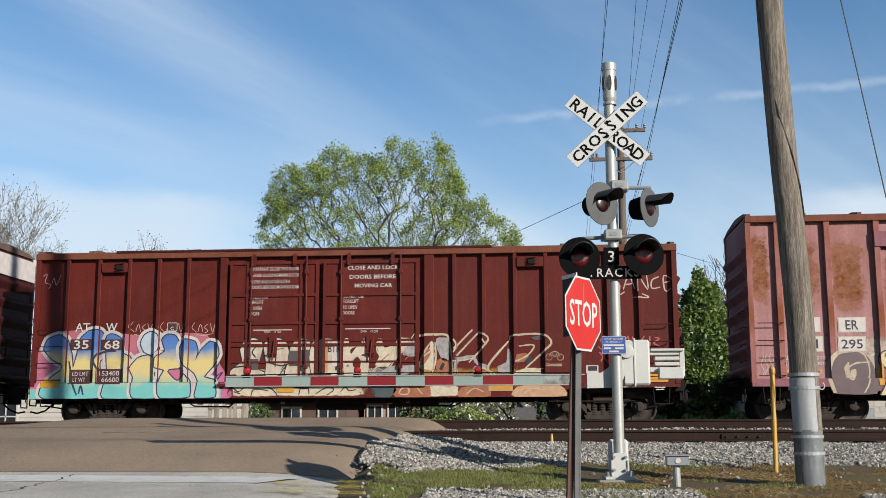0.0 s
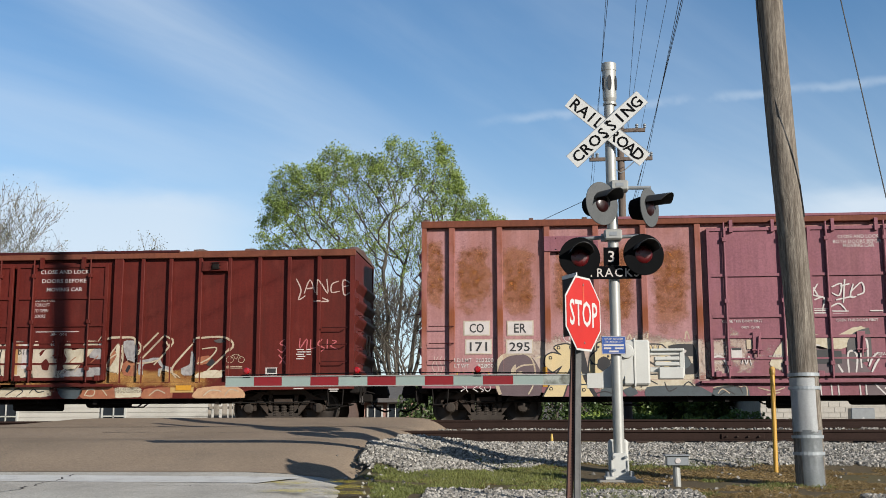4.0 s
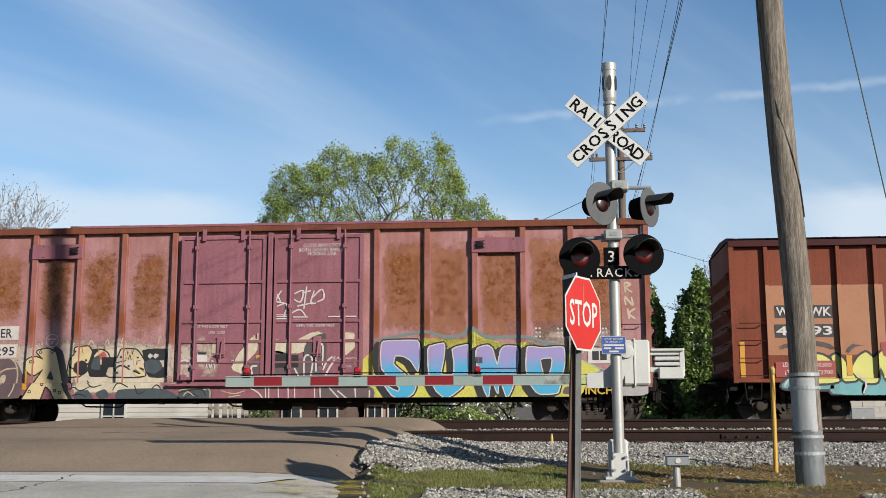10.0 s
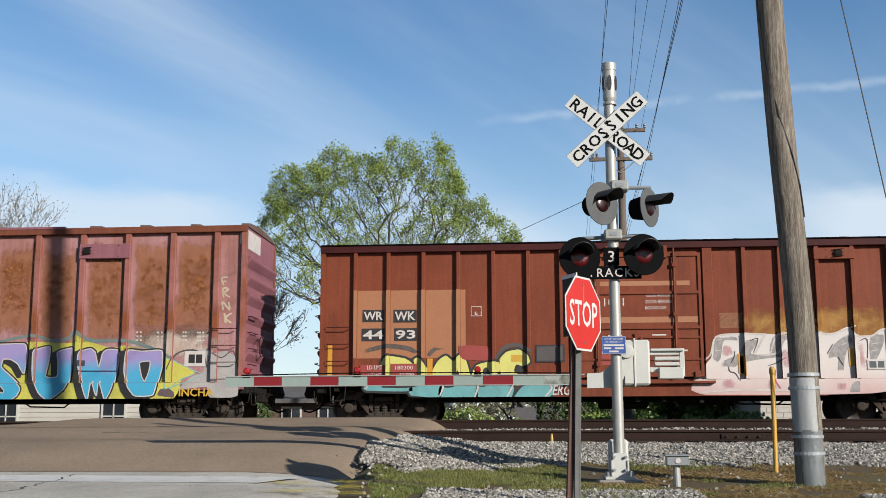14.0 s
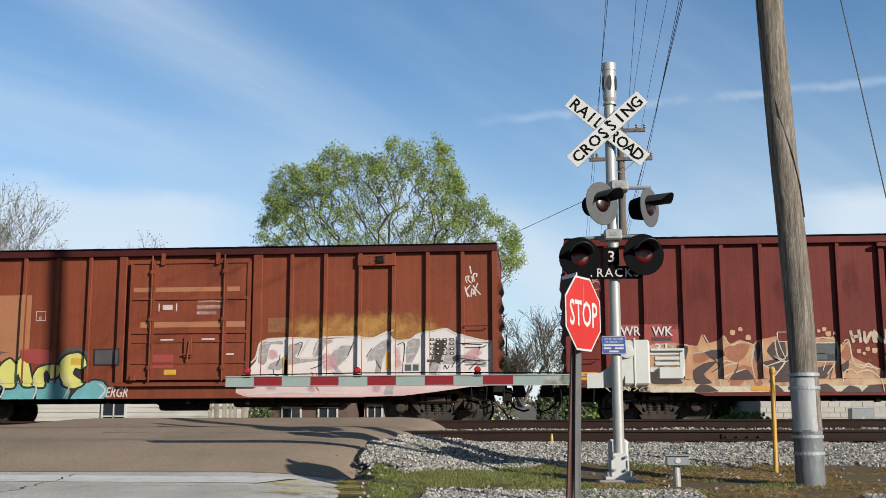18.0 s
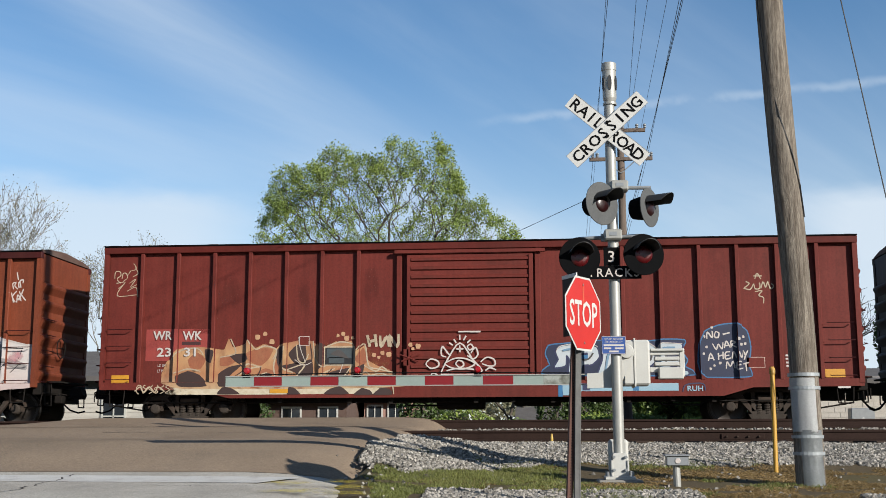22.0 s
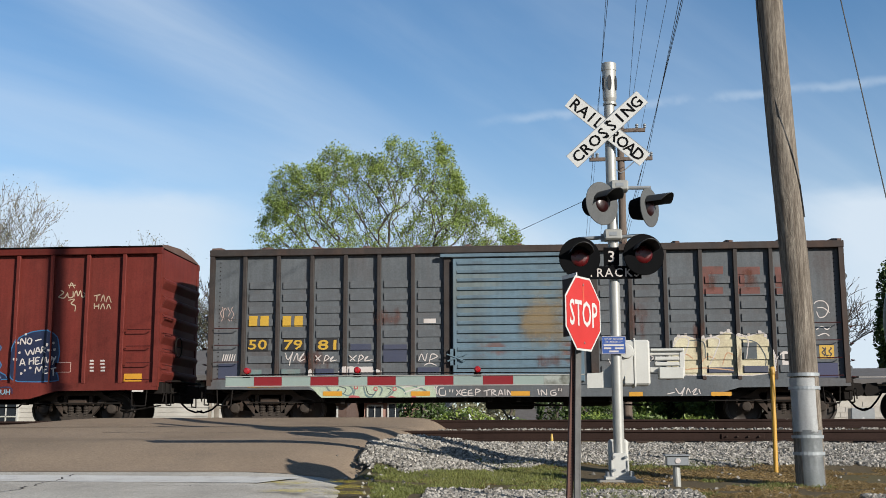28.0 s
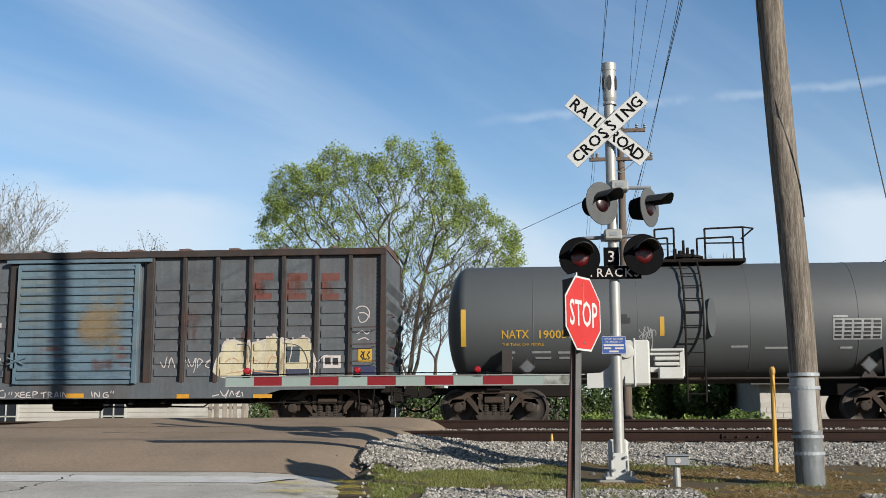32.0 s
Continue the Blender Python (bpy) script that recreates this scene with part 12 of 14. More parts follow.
spray_line(CAR_23, 6.22, 1.67, 0.13, 0.17, [(0.79, 1), (0.01, 0.92), (0, 0), (1, 0.16)], 0.036, M_letter, 5)
spray_line(CAR_23, 6.20, 1.67, 0.08, 0.01, [(0, 0), (1, 1)], 0.036, M_letter, 5)
spray_line(CAR_23, 6.36, 1.68, 0.11, 0.17, [(0, 0), (0.39, 1), (1, 0.08)], 0.036, M_letter, 5)
spray_line(CAR_23, 6.52, 1.70, 0.11, 0.18, [(0, 0.85), (0.49, 0), (1, 1)], 0.036, M_letter, 5)
spray_line(CAR_23, 6.64, 1.73, 0.08, 0.11, [(0, 0.75), (0.32, 0), (1, 1)], 0.036, M_letter, 5)
spray_line(CAR_23, 6.61, 1.62, 0.03, 0.11, [(1, 1), (0, 0)], 0.036, M_letter, 5)
spray_line(CAR_23, 6.26, 1.44, 0.21, 0.18, [(0, 0), (0.14, 0.93), (0.47, 0.31), (0.81, 1), (1, 0.07)], 0.036, M_letter, 5)
spray_line(CAR_23, 6.48, 1.43, 0.12, 0.17, [(0.79, 1), (0.01, 0.92), (0, 0), (1, 0.08)], 0.036, M_letter, 5)
spray_line(CAR_23, 6.46, 1.44, 0.08, 0.01, [(0, 0), (1, 1)], 0.036, M_letter, 5)
spray_line(CAR_23, 6.63, 1.48, 0.14, 0.04, [(0, 0), (1, 1)], 0.036, M_letter, 5)
spray_line(CAR_23, 6.63, 1.38, 0.01, 0.18, [(0, 1), (1, 0)], 0.036, M_letter, 5)
decal(CAR_23, 'spray_dot', blob(0.074, 0.074, 1422, 14, 0.12), 5.66, 2.13, W_, 4)
decal(CAR_23, 'spray_dot', blob(0.063, 0.063, 1420, 14, 0.12), 5.85, 2.35, W_, 4)
decal(CAR_23, 'spray_dot', blob(0.086, 0.086, 1484, 14, 0.12), 6.47, 2.07, W_, 4)
decal(CAR_23, 'spray_dot', blob(0.071, 0.071, 1489, 14, 0.12), 6.59, 2.12, W_, 4)
decal(CAR_23, 'spray_dot', blob(0.074, 0.074, 1498, 14, 0.12), 6.52, 1.93, W_, 4)
decal(CAR_23, 'spray_dot', blob(0.071, 0.071, 1504, 14, 0.12), 6.63, 1.95, W_, 4)
decal(CAR_23, 'spray_dot', blob(0.069, 0.069, 1444, 14, 0.12), 5.71, 1.88, W_, 4)
decal(CAR_23, 'spray_dot', blob(0.074, 0.074, 1450, 14, 0.12), 5.63, 1.71, W_, 4)
decal(CAR_23, 'spray_dot', blob(0.074, 0.074, 1494, 14, 0.12), 6.02, 1.49, W_, 4)
decal(CAR_23, 'spray_dot', blob(0.063, 0.063, 1488, 14, 0.12), 5.88, 1.43, W_, 4)
decal(CAR_23, 'spray_dot', blob(0.069, 0.069, 1488, 14, 0.12), 5.79, 1.35, W_, 4)
# brown car: hand-drawn graffiti
spray_line(CAR_44, 7.13, 3.85, 0.04, 0.20, [(0, 1), (1, 0)], 0.035, M_letter, 2)
spray_line(CAR_44, 7.08, 3.60, 0.15, 0.17, [(0.23, 0.01), (0, 0.84), (0.57, 1), (0.4, 0.5), (1, 0)], 0.035, M_letter, 2)
spray_line(CAR_44, 7.17, 3.62, 0.02, 0.15, [(0, 1), (1, 0)], 0.035, M_letter, 2)
spray_line(CAR_44, 7.24, 3.65, 0.09, 0.20, [(0.41, 0), (0, 0.86), (1, 1), (0.87, 0.57)], 0.035, M_letter, 2)
spray_line(CAR_44, 7.02, 3.30, 0.07, 0.26, [(0, 1), (1, 0)], 0.035, M_letter, 2)
spray_line(CAR_44, 7.07, 3.32, 0.11, 0.29, [(1, 1), (0, 0.5), (0.83, 0)], 0.035, M_letter, 2)
spray_line(CAR_44, 7.20, 3.27, 0.12, 0.20, [(0, 0), (0.19, 1), (1, 0.14)], 0.035, M_letter, 2)
spray_line(CAR_44, 7.21, 3.27, 0.09, 0.03, [(0, 0), (1, 1)], 0.035, M_letter, 2)
spray_line(CAR_44, 7.22, 3.40, 0.06, 0.12, [(0, 1), (1, 0)], 0.035, M_letter, 2)
spray_line(CAR_44, 7.25, 3.37, 0.11, 0.29, [(1, 1), (0, 0)], 0.035, M_letter, 2)
spray_line(CAR_44, 7.30, 3.31, 0.15, 0.18, [(0, 1), (1, 0)], 0.035, M_letter, 2)
spray_line(CAR_23, -9.04, 3.78, 0.16, 0.30, [(0, 0.39), (0.07, 0.96), (0.78, 1), (0.97, 0.67), (0.36, 0.38), (1, 0)], 0.022, CREAM, 2)
spray_line(CAR_23, -8.86, 3.78, 0.14, 0.20, [(0, 0.29), (0.18, 1), (0.78, 0.99), (1, 0.42), (0.21, 0)], 0.022, CREAM, 2)
spray_line(CAR_23, -8.74, 3.90, 0.06, 0.09, [(0, 0), (1, 1)], 0.022, CREAM, 2)
spray_line(CAR_23, -8.65, 4.04, 0.17, 0.20, [(0.57, 1), (1, 0.27), (0, 0)], 0.022, CREAM, 2)
spray_line(CAR_23, -8.58, 3.91, 0.13, 0.23, [(0.42, 1), (1, 0.37), (0, 0)], 0.022, CREAM, 2)
spray_line(CAR_23, -8.96, 3.57, 0.23, 0.17, [(0, 0.85), (1, 1), (0.26, 0)], 0.022, CREAM, 2)
spray_line(CAR_23, -8.78, 3.48, 0.52, 0.34, [(0.38, 1), (0, 0), (1, 0.06)], 0.022, CREAM, 2)
spray_line(CAR_23, -8.63, 3.63, 0.20, 0.21, [(0, 0.47), (0.84, 1), (0.15, 0), (1, 0.33)], 0.022, CREAM, 2)
spray_line(CAR_23, -8.64, 3.40, 0.29, 0.24, [(0, 0.6), (0.79, 1), (1, 0)], 0.022, CREAM, 2)
# grey car: hand-drawn graffiti
art(CAR_CS, 4.79, 1.74, 2.33, 0.98, [(0, 0.02), (0.03, 0.61), (0.06, 0.87), (0.16, 0.91), (0.25, 0.84), (0.33, 0.83), (0.47, 0.89), (0.59, 1), (0.7, 0.88), (0.83, 0.91), (0.93, 0.96), (0.99, 0.86), (1, 0)], CREAMY, 2, edge=W_, rim=0.025)
decal(CAR_CS, 'spray_dot', blob(0.086, 0.086, 1200, 14, 0.12), 3.83, 2.16, W_, 5)
decal(CAR_CS, 'spray_dot', blob(0.071, 0.071, 1210, 14, 0.12), 4.00, 2.18, W_, 5)
decal(CAR_CS, 'spray_dot', blob(0.086, 0.086, 1243, 14, 0.12), 4.40, 2.11, W_, 5)
decal(CAR_CS, 'spray_dot', blob(0.071, 0.071, 1254, 14, 0.12), 4.60, 2.15, W_, 5)
decal(CAR_CS, 'spray_dot', blob(0.086, 0.086, 1268, 14, 0.12), 4.85, 2.21, W_, 5)
decal(CAR_CS, 'spray_dot', blob(0.100, 0.100, 1276, 14, 0.12), 5.02, 2.26, W_, 5)
decal(CAR_CS, 'spray_dot', blob(0.086, 0.086, 1299, 14, 0.12), 5.25, 2.16, W_, 5)
decal(CAR_CS, 'spray_dot', blob(0.071, 0.071, 1316, 14, 0.12), 5.50, 2.17, W_, 5)
decal(CAR_CS, 'spray_dot', blob(0.100, 0.100, 1330, 14, 0.12), 5.76, 2.22, W_, 5)
decal(CAR_CS, 'spray_dot', blob(0.086, 0.086, 1346, 14, 0.12), 5.90, 2.14, W_, 5)
spray_line(CAR_CS, 3.97, 1.65, 0.37, 0.11, [(0, 0.02), (0.53, 1), (1, 0)], 0.03, TANSPOT, 4)
spray_line(CAR_CS, 4.49, 1.55, 0.39, 0.19, [(0, 0), (0.5, 1), (1, 0.7)], 0.03, TANSPOT, 4)
spray_line(CAR_CS, 5.01, 1.59, 0.31, 0.28, [(0, 0), (0.36, 1), (1, 0.69)], 0.03, TANSPOT, 4)
spray_line(CAR_CS, 4.48, 1.34, 1.27, 0.06, [(0, 0.14), (0.44, 1), (1, 0)], 0.03, TANSPOT, 4)
spray_line(CAR_CS, 3.88, 1.85, 0.37, 0.51, [(0, 0.56), (0.38, 1), (1, 0.94), (0.85, 0.41), (0.55, 0)], 0.03, W_, 4)
spray_line(CAR_CS, 4.60, 1.77, 0.40, 0.64, [(0, 0.83), (0.36, 1), (1, 0.95), (0.72, 0.43), (0.37, 0)], 0.03, W_, 4)
spray_line(CAR_CS, 5.29, 1.88, 0.37, 0.59, [(0, 0.81), (0.38, 1), (1, 0.81), (0.85, 0)], 0.03, W_, 4)
spray_line(CAR_CS, 4.24, 1.82, 0.39, 0.45, [(0, 1), (0.92, 0.87), (1, 0)], 0.025, SLATE, 4)
spray_line(CAR_CS, 5.57, 1.68, 0.63, 0.76, [(0, 1), (0.67, 0.88), (1, 0.37), (0.89, 0)], 0.025, SLATE, 4)
panel(CAR_CS, 5.50, 1.78, 0.353, 0.394, SLATE, 4, 'paint_patch', '')
panel(CAR_CS, 4.80, 1.32, 0.635, 0.129, DIMNAVY, 4, 'paint_patch', '')
panel(CAR_CS, 5.64, 1.33, 0.576, 0.170, DIMNAVY, 4, 'paint_patch', '')
spray_line(CAR_CS, 2.94, 1.52, 0.20, 0.39, [(0, 0.93), (0.45, 0.43), (1, 1), (0.75, 0)], 0.026, M_letter, 3)
spray_line(CAR_CS, 3.14, 1.57, 0.14, 0.22, [(0, 0), (0.18, 1), (1, 0.75), (0.2, 0.25)], 0.026, M_letter, 3)
spray_line(CAR_CS, 3.34, 1.56, 0.14, 0.20, [(0.19, 0.72), (1, 1), (0, 0.29), (0.82, 0)], 0.026, M_letter, 3)
spray_line(CAR_CS, 2.80, 1.58, 0.09, 0.17, [(0, 1), (1, 0)], 0.026, M_letter, 3)
spray_line(CAR_CS, 2.21, 1.61, 0.17, 0.28, [(0, 0.5), (0.53, 0), (1, 1)], 0.026, M_letter, 3)
spray_line(CAR_CS, 2.41, 1.59, 0.17, 0.25, [(0, 0), (0.47, 1), (1, 0)], 0.026, M_letter, 3)
spray_line(CAR_CS, 6.07, 1.55, 0.06, 0.49, [(0.5, 0), (1, 0.57), (0, 1)], 0.026, M_letter, 3)
spray_line(CAR_CS, 6.29, 1.66, 0.34, 0.17, [(0, 0), (0.54, 1), (1, 0.82)], 0.026, M_letter, 3)
spray_line(CAR_CS, 7.25, 2.77, 0.34, 0.39, [(0, 0.82), (0.25, 1), (0.75, 0.96), (1, 0.56), (0.75, 0.07), (0.33, 0), (0.16, 0.36)], 0.026, M_letter, 3)
spray_line(CAR_CS, 7.27, 2.31, 0.34, 0.08, [(0, 0.03), (0.42, 1), (0.75, 0), (1, 0.98)], 0.026, M_letter, 3)
spray_line(CAR_CS, 7.27, 2.15, 0.28, 0.06, [(0, 0.05), (0.6, 1), (1, 0)], 0.026, M_letter, 3)
spray_line(CAR_CS, 7.30, 2.74, 0.28, 0.12, [(0, 1), (0.5, 0.99), (1, 0)], 0.026, M_letter, 3)
panel(CAR_CS, 6.49, 1.59, 0.447, 0.309, M_letter, 3, 'stencil_frame', '')
panel(CAR_CS, 6.39, 1.61, 0.140, 0.168, K_, 4, 'stencil_field', '')
panel(CAR_CS, 6.58, 1.60, 0.139, 0.168, K_, 4, 'stencil_field', '')
# grey car: hand-drawn graffiti
spray_line(CAR_CS, -5.77, 1.74, 0.19, 0.20, [(0, 0.86), (0.41, 0), (1, 1)], 0.028, M_letter, 4)
spray_line(CAR_CS, -5.72, 1.67, 0.08, 0.34, [(0, 0), (1, 1)], 0.028, M_letter, 4)
spray_line(CAR_CS, -5.59, 1.71, 0.12, 0.20, [(0, 0), (0.7, 1), (1, 0)], 0.028, M_letter, 4)
spray_line(CAR_CS, -5.43, 1.71, 0.14, 0.20, [(0, 0.29), (0.77, 1), (0.01, 0), (1, 0.28)], 0.028, M_letter, 4)
spray_line(CAR_CS, -5.03, 1.68, 0.15, 0.14, [(0, 0), (1, 1)], 0.028, M_letter, 4)
spray_line(CAR_CS, -5.04, 1.68, 0.12, 0.14, [(0, 1), (1, 0)], 0.028, M_letter, 4)
spray_line(CAR_CS, -4.82, 1.64, 0.14, 0.21, [(0, 0), (0.37, 1), (1, 0.73), (0.19, 0.33)], 0.028, M_letter, 4)
spray_line(CAR_CS, -4.64, 1.66, 0.17, 0.11, [(0, 0.5), (0.49, 1), (0.01, 0), (1, 0.24)], 0.028, M_letter, 4)
spray_line(CAR_CS, -4.15, 1.67, 0.17, 0.14, [(0, 0), (1, 1)], 0.028, M_letter, 4)
spray_line(CAR_CS, -4.17, 1.67, 0.15, 0.14, [(0, 1), (1, 0)], 0.028, M_letter, 4)
spray_line(CAR_CS, -3.96, 1.64, 0.14, 0.21, [(0, 0), (0.38, 1), (1, 0.73), (0.19, 0.33)], 0.028, M_letter, 4)
spray_line(CAR_CS, -3.76, 1.66, 0.20, 0.11, [(0, 0.5), (0.42, 1), (0, 0), (1, 0.24)], 0.028, M_letter, 4)
spray_line(CAR_CS, -2.41, 1.69, 0.21, 0.20, [(0, 0.01), (0.33, 0.86), (0.74, 0), (1, 1)], 0.028, M_letter, 4)
spray_line(CAR_CS, -2.15, 1.66, 0.20, 0.20, [(0, 0), (0.28, 1), (1, 0.71), (0.14, 0.29)], 0.028, M_letter, 4)
spray_line(CAR_CS, -2.23, 1.51, 0.31, 0.06, [(0, 0.04), (0.45, 1), (1, 0)], 0.028, M_letter, 4)
spray_line(CAR_CS, -7.45, 1.71, 0.04, 0.17, [(0, 0), (1, 1)], 0.03, M_letter, 4)
spray_line(CAR_CS, -7.39, 1.71, 0.04, 0.17, [(0, 0), (1, 1)], 0.03, M_letter, 4)
spray_line(CAR_CS, -7.34, 1.71, 0.04, 0.17, [(0, 0), (1, 1)], 0.03, M_letter, 4)
spray_line(CAR_CS, -7.28, 1.71, 0.04, 0.17, [(0, 0), (1, 1)], 0.03, M_letter, 4)
spray_line(CAR_CS, -7.22, 1.71, 0.04, 0.17, [(0, 0), (1, 1)], 0.03, M_letter, 4)
spray_line(CAR_CS, -7.16, 1.71, 0.04, 0.17, [(0, 0), (1, 1)], 0.03, M_letter, 4)
art(CAR_CS, -3.73, 0.95, 3.04, 0.55, [(0, 0.8), (0.03, 1), (0.23, 0.99), (0.25, 0.68), (0.47, 0.68), (0.99, 0.66), (1, 0), (0.29, 0.02), (0.12, 0.02), (0.05, 0.38), (0, 0.59)], PALEGREEN, 1)
spray_line(CAR_CS, -4.32, 0.89, 0.38, 0.28, [(0, 1), (0.69, 0.9), (1, 0.4), (0.7, 0), (0.32, 0.2)], 0.04, SOFT_TEAL, 3)
spray_line(CAR_CS, -4.10, 0.83, 0.05, 0.17, [(1, 1), (0, 0)], 0.04, SOFT_TEAL, 3)
spray_line(CAR_CS, -3.70, 0.87, 0.35, 0.31, [(0, 1), (0.18, 0.18), (0.6, 0), (1, 0.63)], 0.04, SOFT_TEAL, 3)
spray_line(CAR_CS, -3.24, 0.85, 0.29, 0.28, [(0, 1), (1, 0.79), (0.62, 0.2), (0.22, 0)], 0.04, SOFT_TEAL, 3)
spray_line(CAR_CS, -2.96, 0.88, 0.29, 0.22, [(0, 1), (0.7, 0.62), (1, 0)], 0.04, SOFT_TEAL, 3)
spray_line(CAR_CS, -2.47, 0.86, 0.40, 0.25, [(0, 1), (0.78, 0.55), (1, 0)], 0.04, SOFT_TEAL, 3)
spray_line(CAR_CS, -4.67, 0.99, 0.38, 0.37, [(0, 1), (0.25, 0.31), (0.71, 0), (1, 0.3)], 0.04, SOFT_TEAL, 3)
spray_line(CAR_CS, -3.47, 0.87, 0.12, 0.25, [(0, 1), (1, 0.66), (0.54, 0)], 0.04, SOFT_TEAL, 3)
spray_line(CAR_CS, -4.39, 0.89, 0.17, 0.17, [(0, 1), (1, 0.66), (0.69, 0)], 0.02, SLATE, 4)
spray_line(CAR_CS, -3.71, 0.88, 0.21, 0.22, [(0, 1), (0.3, 0.13), (1, 0)], 0.02, SLATE, 4)
spray_line(CAR_CS, -3.24, 0.85, 0.12, 0.17, [(0, 1), (1, 0.66), (0.28, 0)], 0.02, SLATE, 4)
decal(CAR_CS, 'spray_dot', blob(0.114, 0.114, 1120, 14, 0.12), -4.06, 0.95, ROSE, 4)
decal(CAR_CS, 'spray_dot', blob(0.057, 0.057, 1120, 14, 0.12), -4.06, 0.95, PALEGREEN, 5)
decal(CAR_CS, 'spray_dot', blob(0.114, 0.114, 1157, 14, 0.12), -3.57, 0.91, ROSE, 4)
decal(CAR_CS, 'spray_dot', blob(0.057, 0.057, 1157, 14, 0.12), -3.57, 0.91, PALEGREEN, 5)
decal(CAR_CS, 'spray_dot', blob(0.114, 0.114, 1190, 14, 0.12), -3.10, 0.91, ROSE, 4)
decal(CAR_CS, 'spray_dot', blob(0.057, 0.057, 1190, 14, 0.12), -3.10, 0.91, PALEGREEN, 5)
art(CAR_CS, -4.09, 0.72, 0.29, 0.07, [(0, 0.02), (0.19, 1), (0.79, 0.79), (1, 0)], ROSE, 4)
art(CAR_CS, -3.15, 0.71, 0.23, 0.06, [(0, 0.02), (0.37, 1), (1, 0)], ROSE, 4)
art(CAR_CS, -2.62, 0.72, 0.14, 0.08, [(0, 0.01), (0.39, 1), (1, 0)], ROSE, 4)
art(CAR_CS, -5.18, 1.26, 0.18, 0.28, [(0.2, 0), (0, 0.8), (0.47, 1), (1, 0)], M_letter, 3)
art(CAR_CS, -3.98, 1.39, 1.01, 0.17, [(0, 0.04), (0.08, 0.85), (0.28, 1), (0.43, 0.83), (0.63, 0.82), (0.6, 0.02), (0.94, 0.49), (1, 0)], M_letter, 3)
spray_line(CAR_CS, -2.67, 0.97, 0.51, 0.08, [(0, 0), (0.5, 0.67), (1, 1)], 0.03, M_letter, 4)
spray_line(CAR_CS, -2.61, 0.90, 0.51, 0.16, [(0, 0), (0.5, 0.5), (1, 1)], 0.03, M_letter, 4)
spray_line(CAR_CS, -2.12, 0.97, 0.08, 0.14, [(0, 0.6), (1, 1), (0.35, 0)], 0.03, M_letter, 4)
spray_line(CAR_CS, -2.05, 0.89, 0.06, 0.25, [(1, 1), (0, 0.56), (0.55, 0)], 0.03, M_letter, 4)
spray_line(CAR_CS, -1.92, 0.84, 0.14, 0.17, [(0.79, 1), (0, 0.84), (0.01, 0), (1, 0), (0.99, 0.67)], 0.03, M_letter, 4)
spray_line(CAR_CS, -7.28, 2.73, 0.41, 0.17, [(0, 0), (1, 1)], 0.014, GREYP, 4)
spray_line(CAR_CS, -7.28, 2.67, 0.36, 0.18, [(0, 1), (1, 0)], 0.014, GREYP, 4)
spray_line(CAR_CS, -7.37, 2.70, 0.05, 0.29, [(0, 0), (1, 1)], 0.014, GREYP, 4)
spray_line(CAR_CS, -7.16, 2.68, 0.04, 0.32, [(0, 0), (1, 1)], 0.014, GREYP, 4)
spray_line(CAR_CS, -7.28, 2.68, 0.47, 0.03, [(0, 1), (1, 0)], 0.014, GREYP, 4)
panel(CAR_CS, -6.64, 1.32, 0.373, 0.172, SOFT_TEAL, 3, 'paint_patch', '')
panel(CAR_CS, -5.72, 1.32, 0.500, 0.173, SOFT_TEAL, 3, 'paint_patch', '')
panel(CAR_CS, -6.64, 1.16, 0.325, 0.101, PASTELBLUE, 3, 'paint_patch', '')
panel(CAR_CS, -5.68, 1.15, 0.497, 0.102, PASTELBLUE, 3, 'paint_patch', '')
panel(CAR_CS, -4.87, 1.32, 0.483, 0.200, DIMNAVY, 3, 'paint_patch', '')
panel(CAR_CS, -2.27, 1.37, 0.543, 0.130, DIMNAVY, 3, 'paint_patch', '')
spray_line(CAR_CS, -1.74, 0.85, 0.01, 0.07, [(1, 1), (0, 0)], 0.028, M_letter, 5)
spray_line(CAR_CS, -1.67, 0.85, 0.01, 0.07, [(1, 1), (0, 0)], 0.028, M_letter, 5)
spray_line(CAR_CS, -1.53, 0.81, 0.11, 0.14, [(0, 0), (1, 1)], 0.028, M_letter, 5)
spray_line(CAR_CS, -1.52, 0.81, 0.13, 0.13, [(0, 1), (1, 0)], 0.028, M_letter, 5)
spray_line(CAR_CS, -1.37, 0.81, 0.13, 0.13, [(0.76, 1), (0, 0.89), (0.02, 0), (1, 0)], 0.028, M_letter, 5)
spray_line(CAR_CS, -1.38, 0.81, 0.10, 0.01, [(0, 0), (1, 1)], 0.028, M_letter, 5)
spray_line(CAR_CS, -1.22, 0.81, 0.12, 0.13, [(0.73, 1), (0, 0.78), (0.02, 0), (1, 0)], 0.028, M_letter, 5)
spray_line(CAR_CS, -1.23, 0.80, 0.09, 0.01, [(0, 0.04), (1, 0)], 0.028, M_letter, 5)
spray_line(CAR_CS, -1.05, 0.81, 0.12, 0.15, [(0.03, 0), (0, 1), (1, 0.81), (0.14, 0.45)], 0.028, M_letter, 5)
spray_line(CAR_CS, -0.83, 0.86, 0.17, 0.04, [(0, 0), (1, 1)], 0.028, M_letter, 5)
spray_line(CAR_CS, -0.83, 0.79, 0.01, 0.13, [(0, 1), (0.3, 0)], 0.028, M_letter, 5)
spray_line(CAR_CS, -0.65, 0.80, 0.13, 0.14, [(0.02, 0), (0, 1), (0.76, 0.8), (0.12, 0.5), (1, 0)], 0.028, M_letter, 5)
spray_line(CAR_CS, -0.50, 0.80, 0.11, 0.14, [(0, 0), (0.47, 1), (1, 0.1)], 0.028, M_letter, 5)
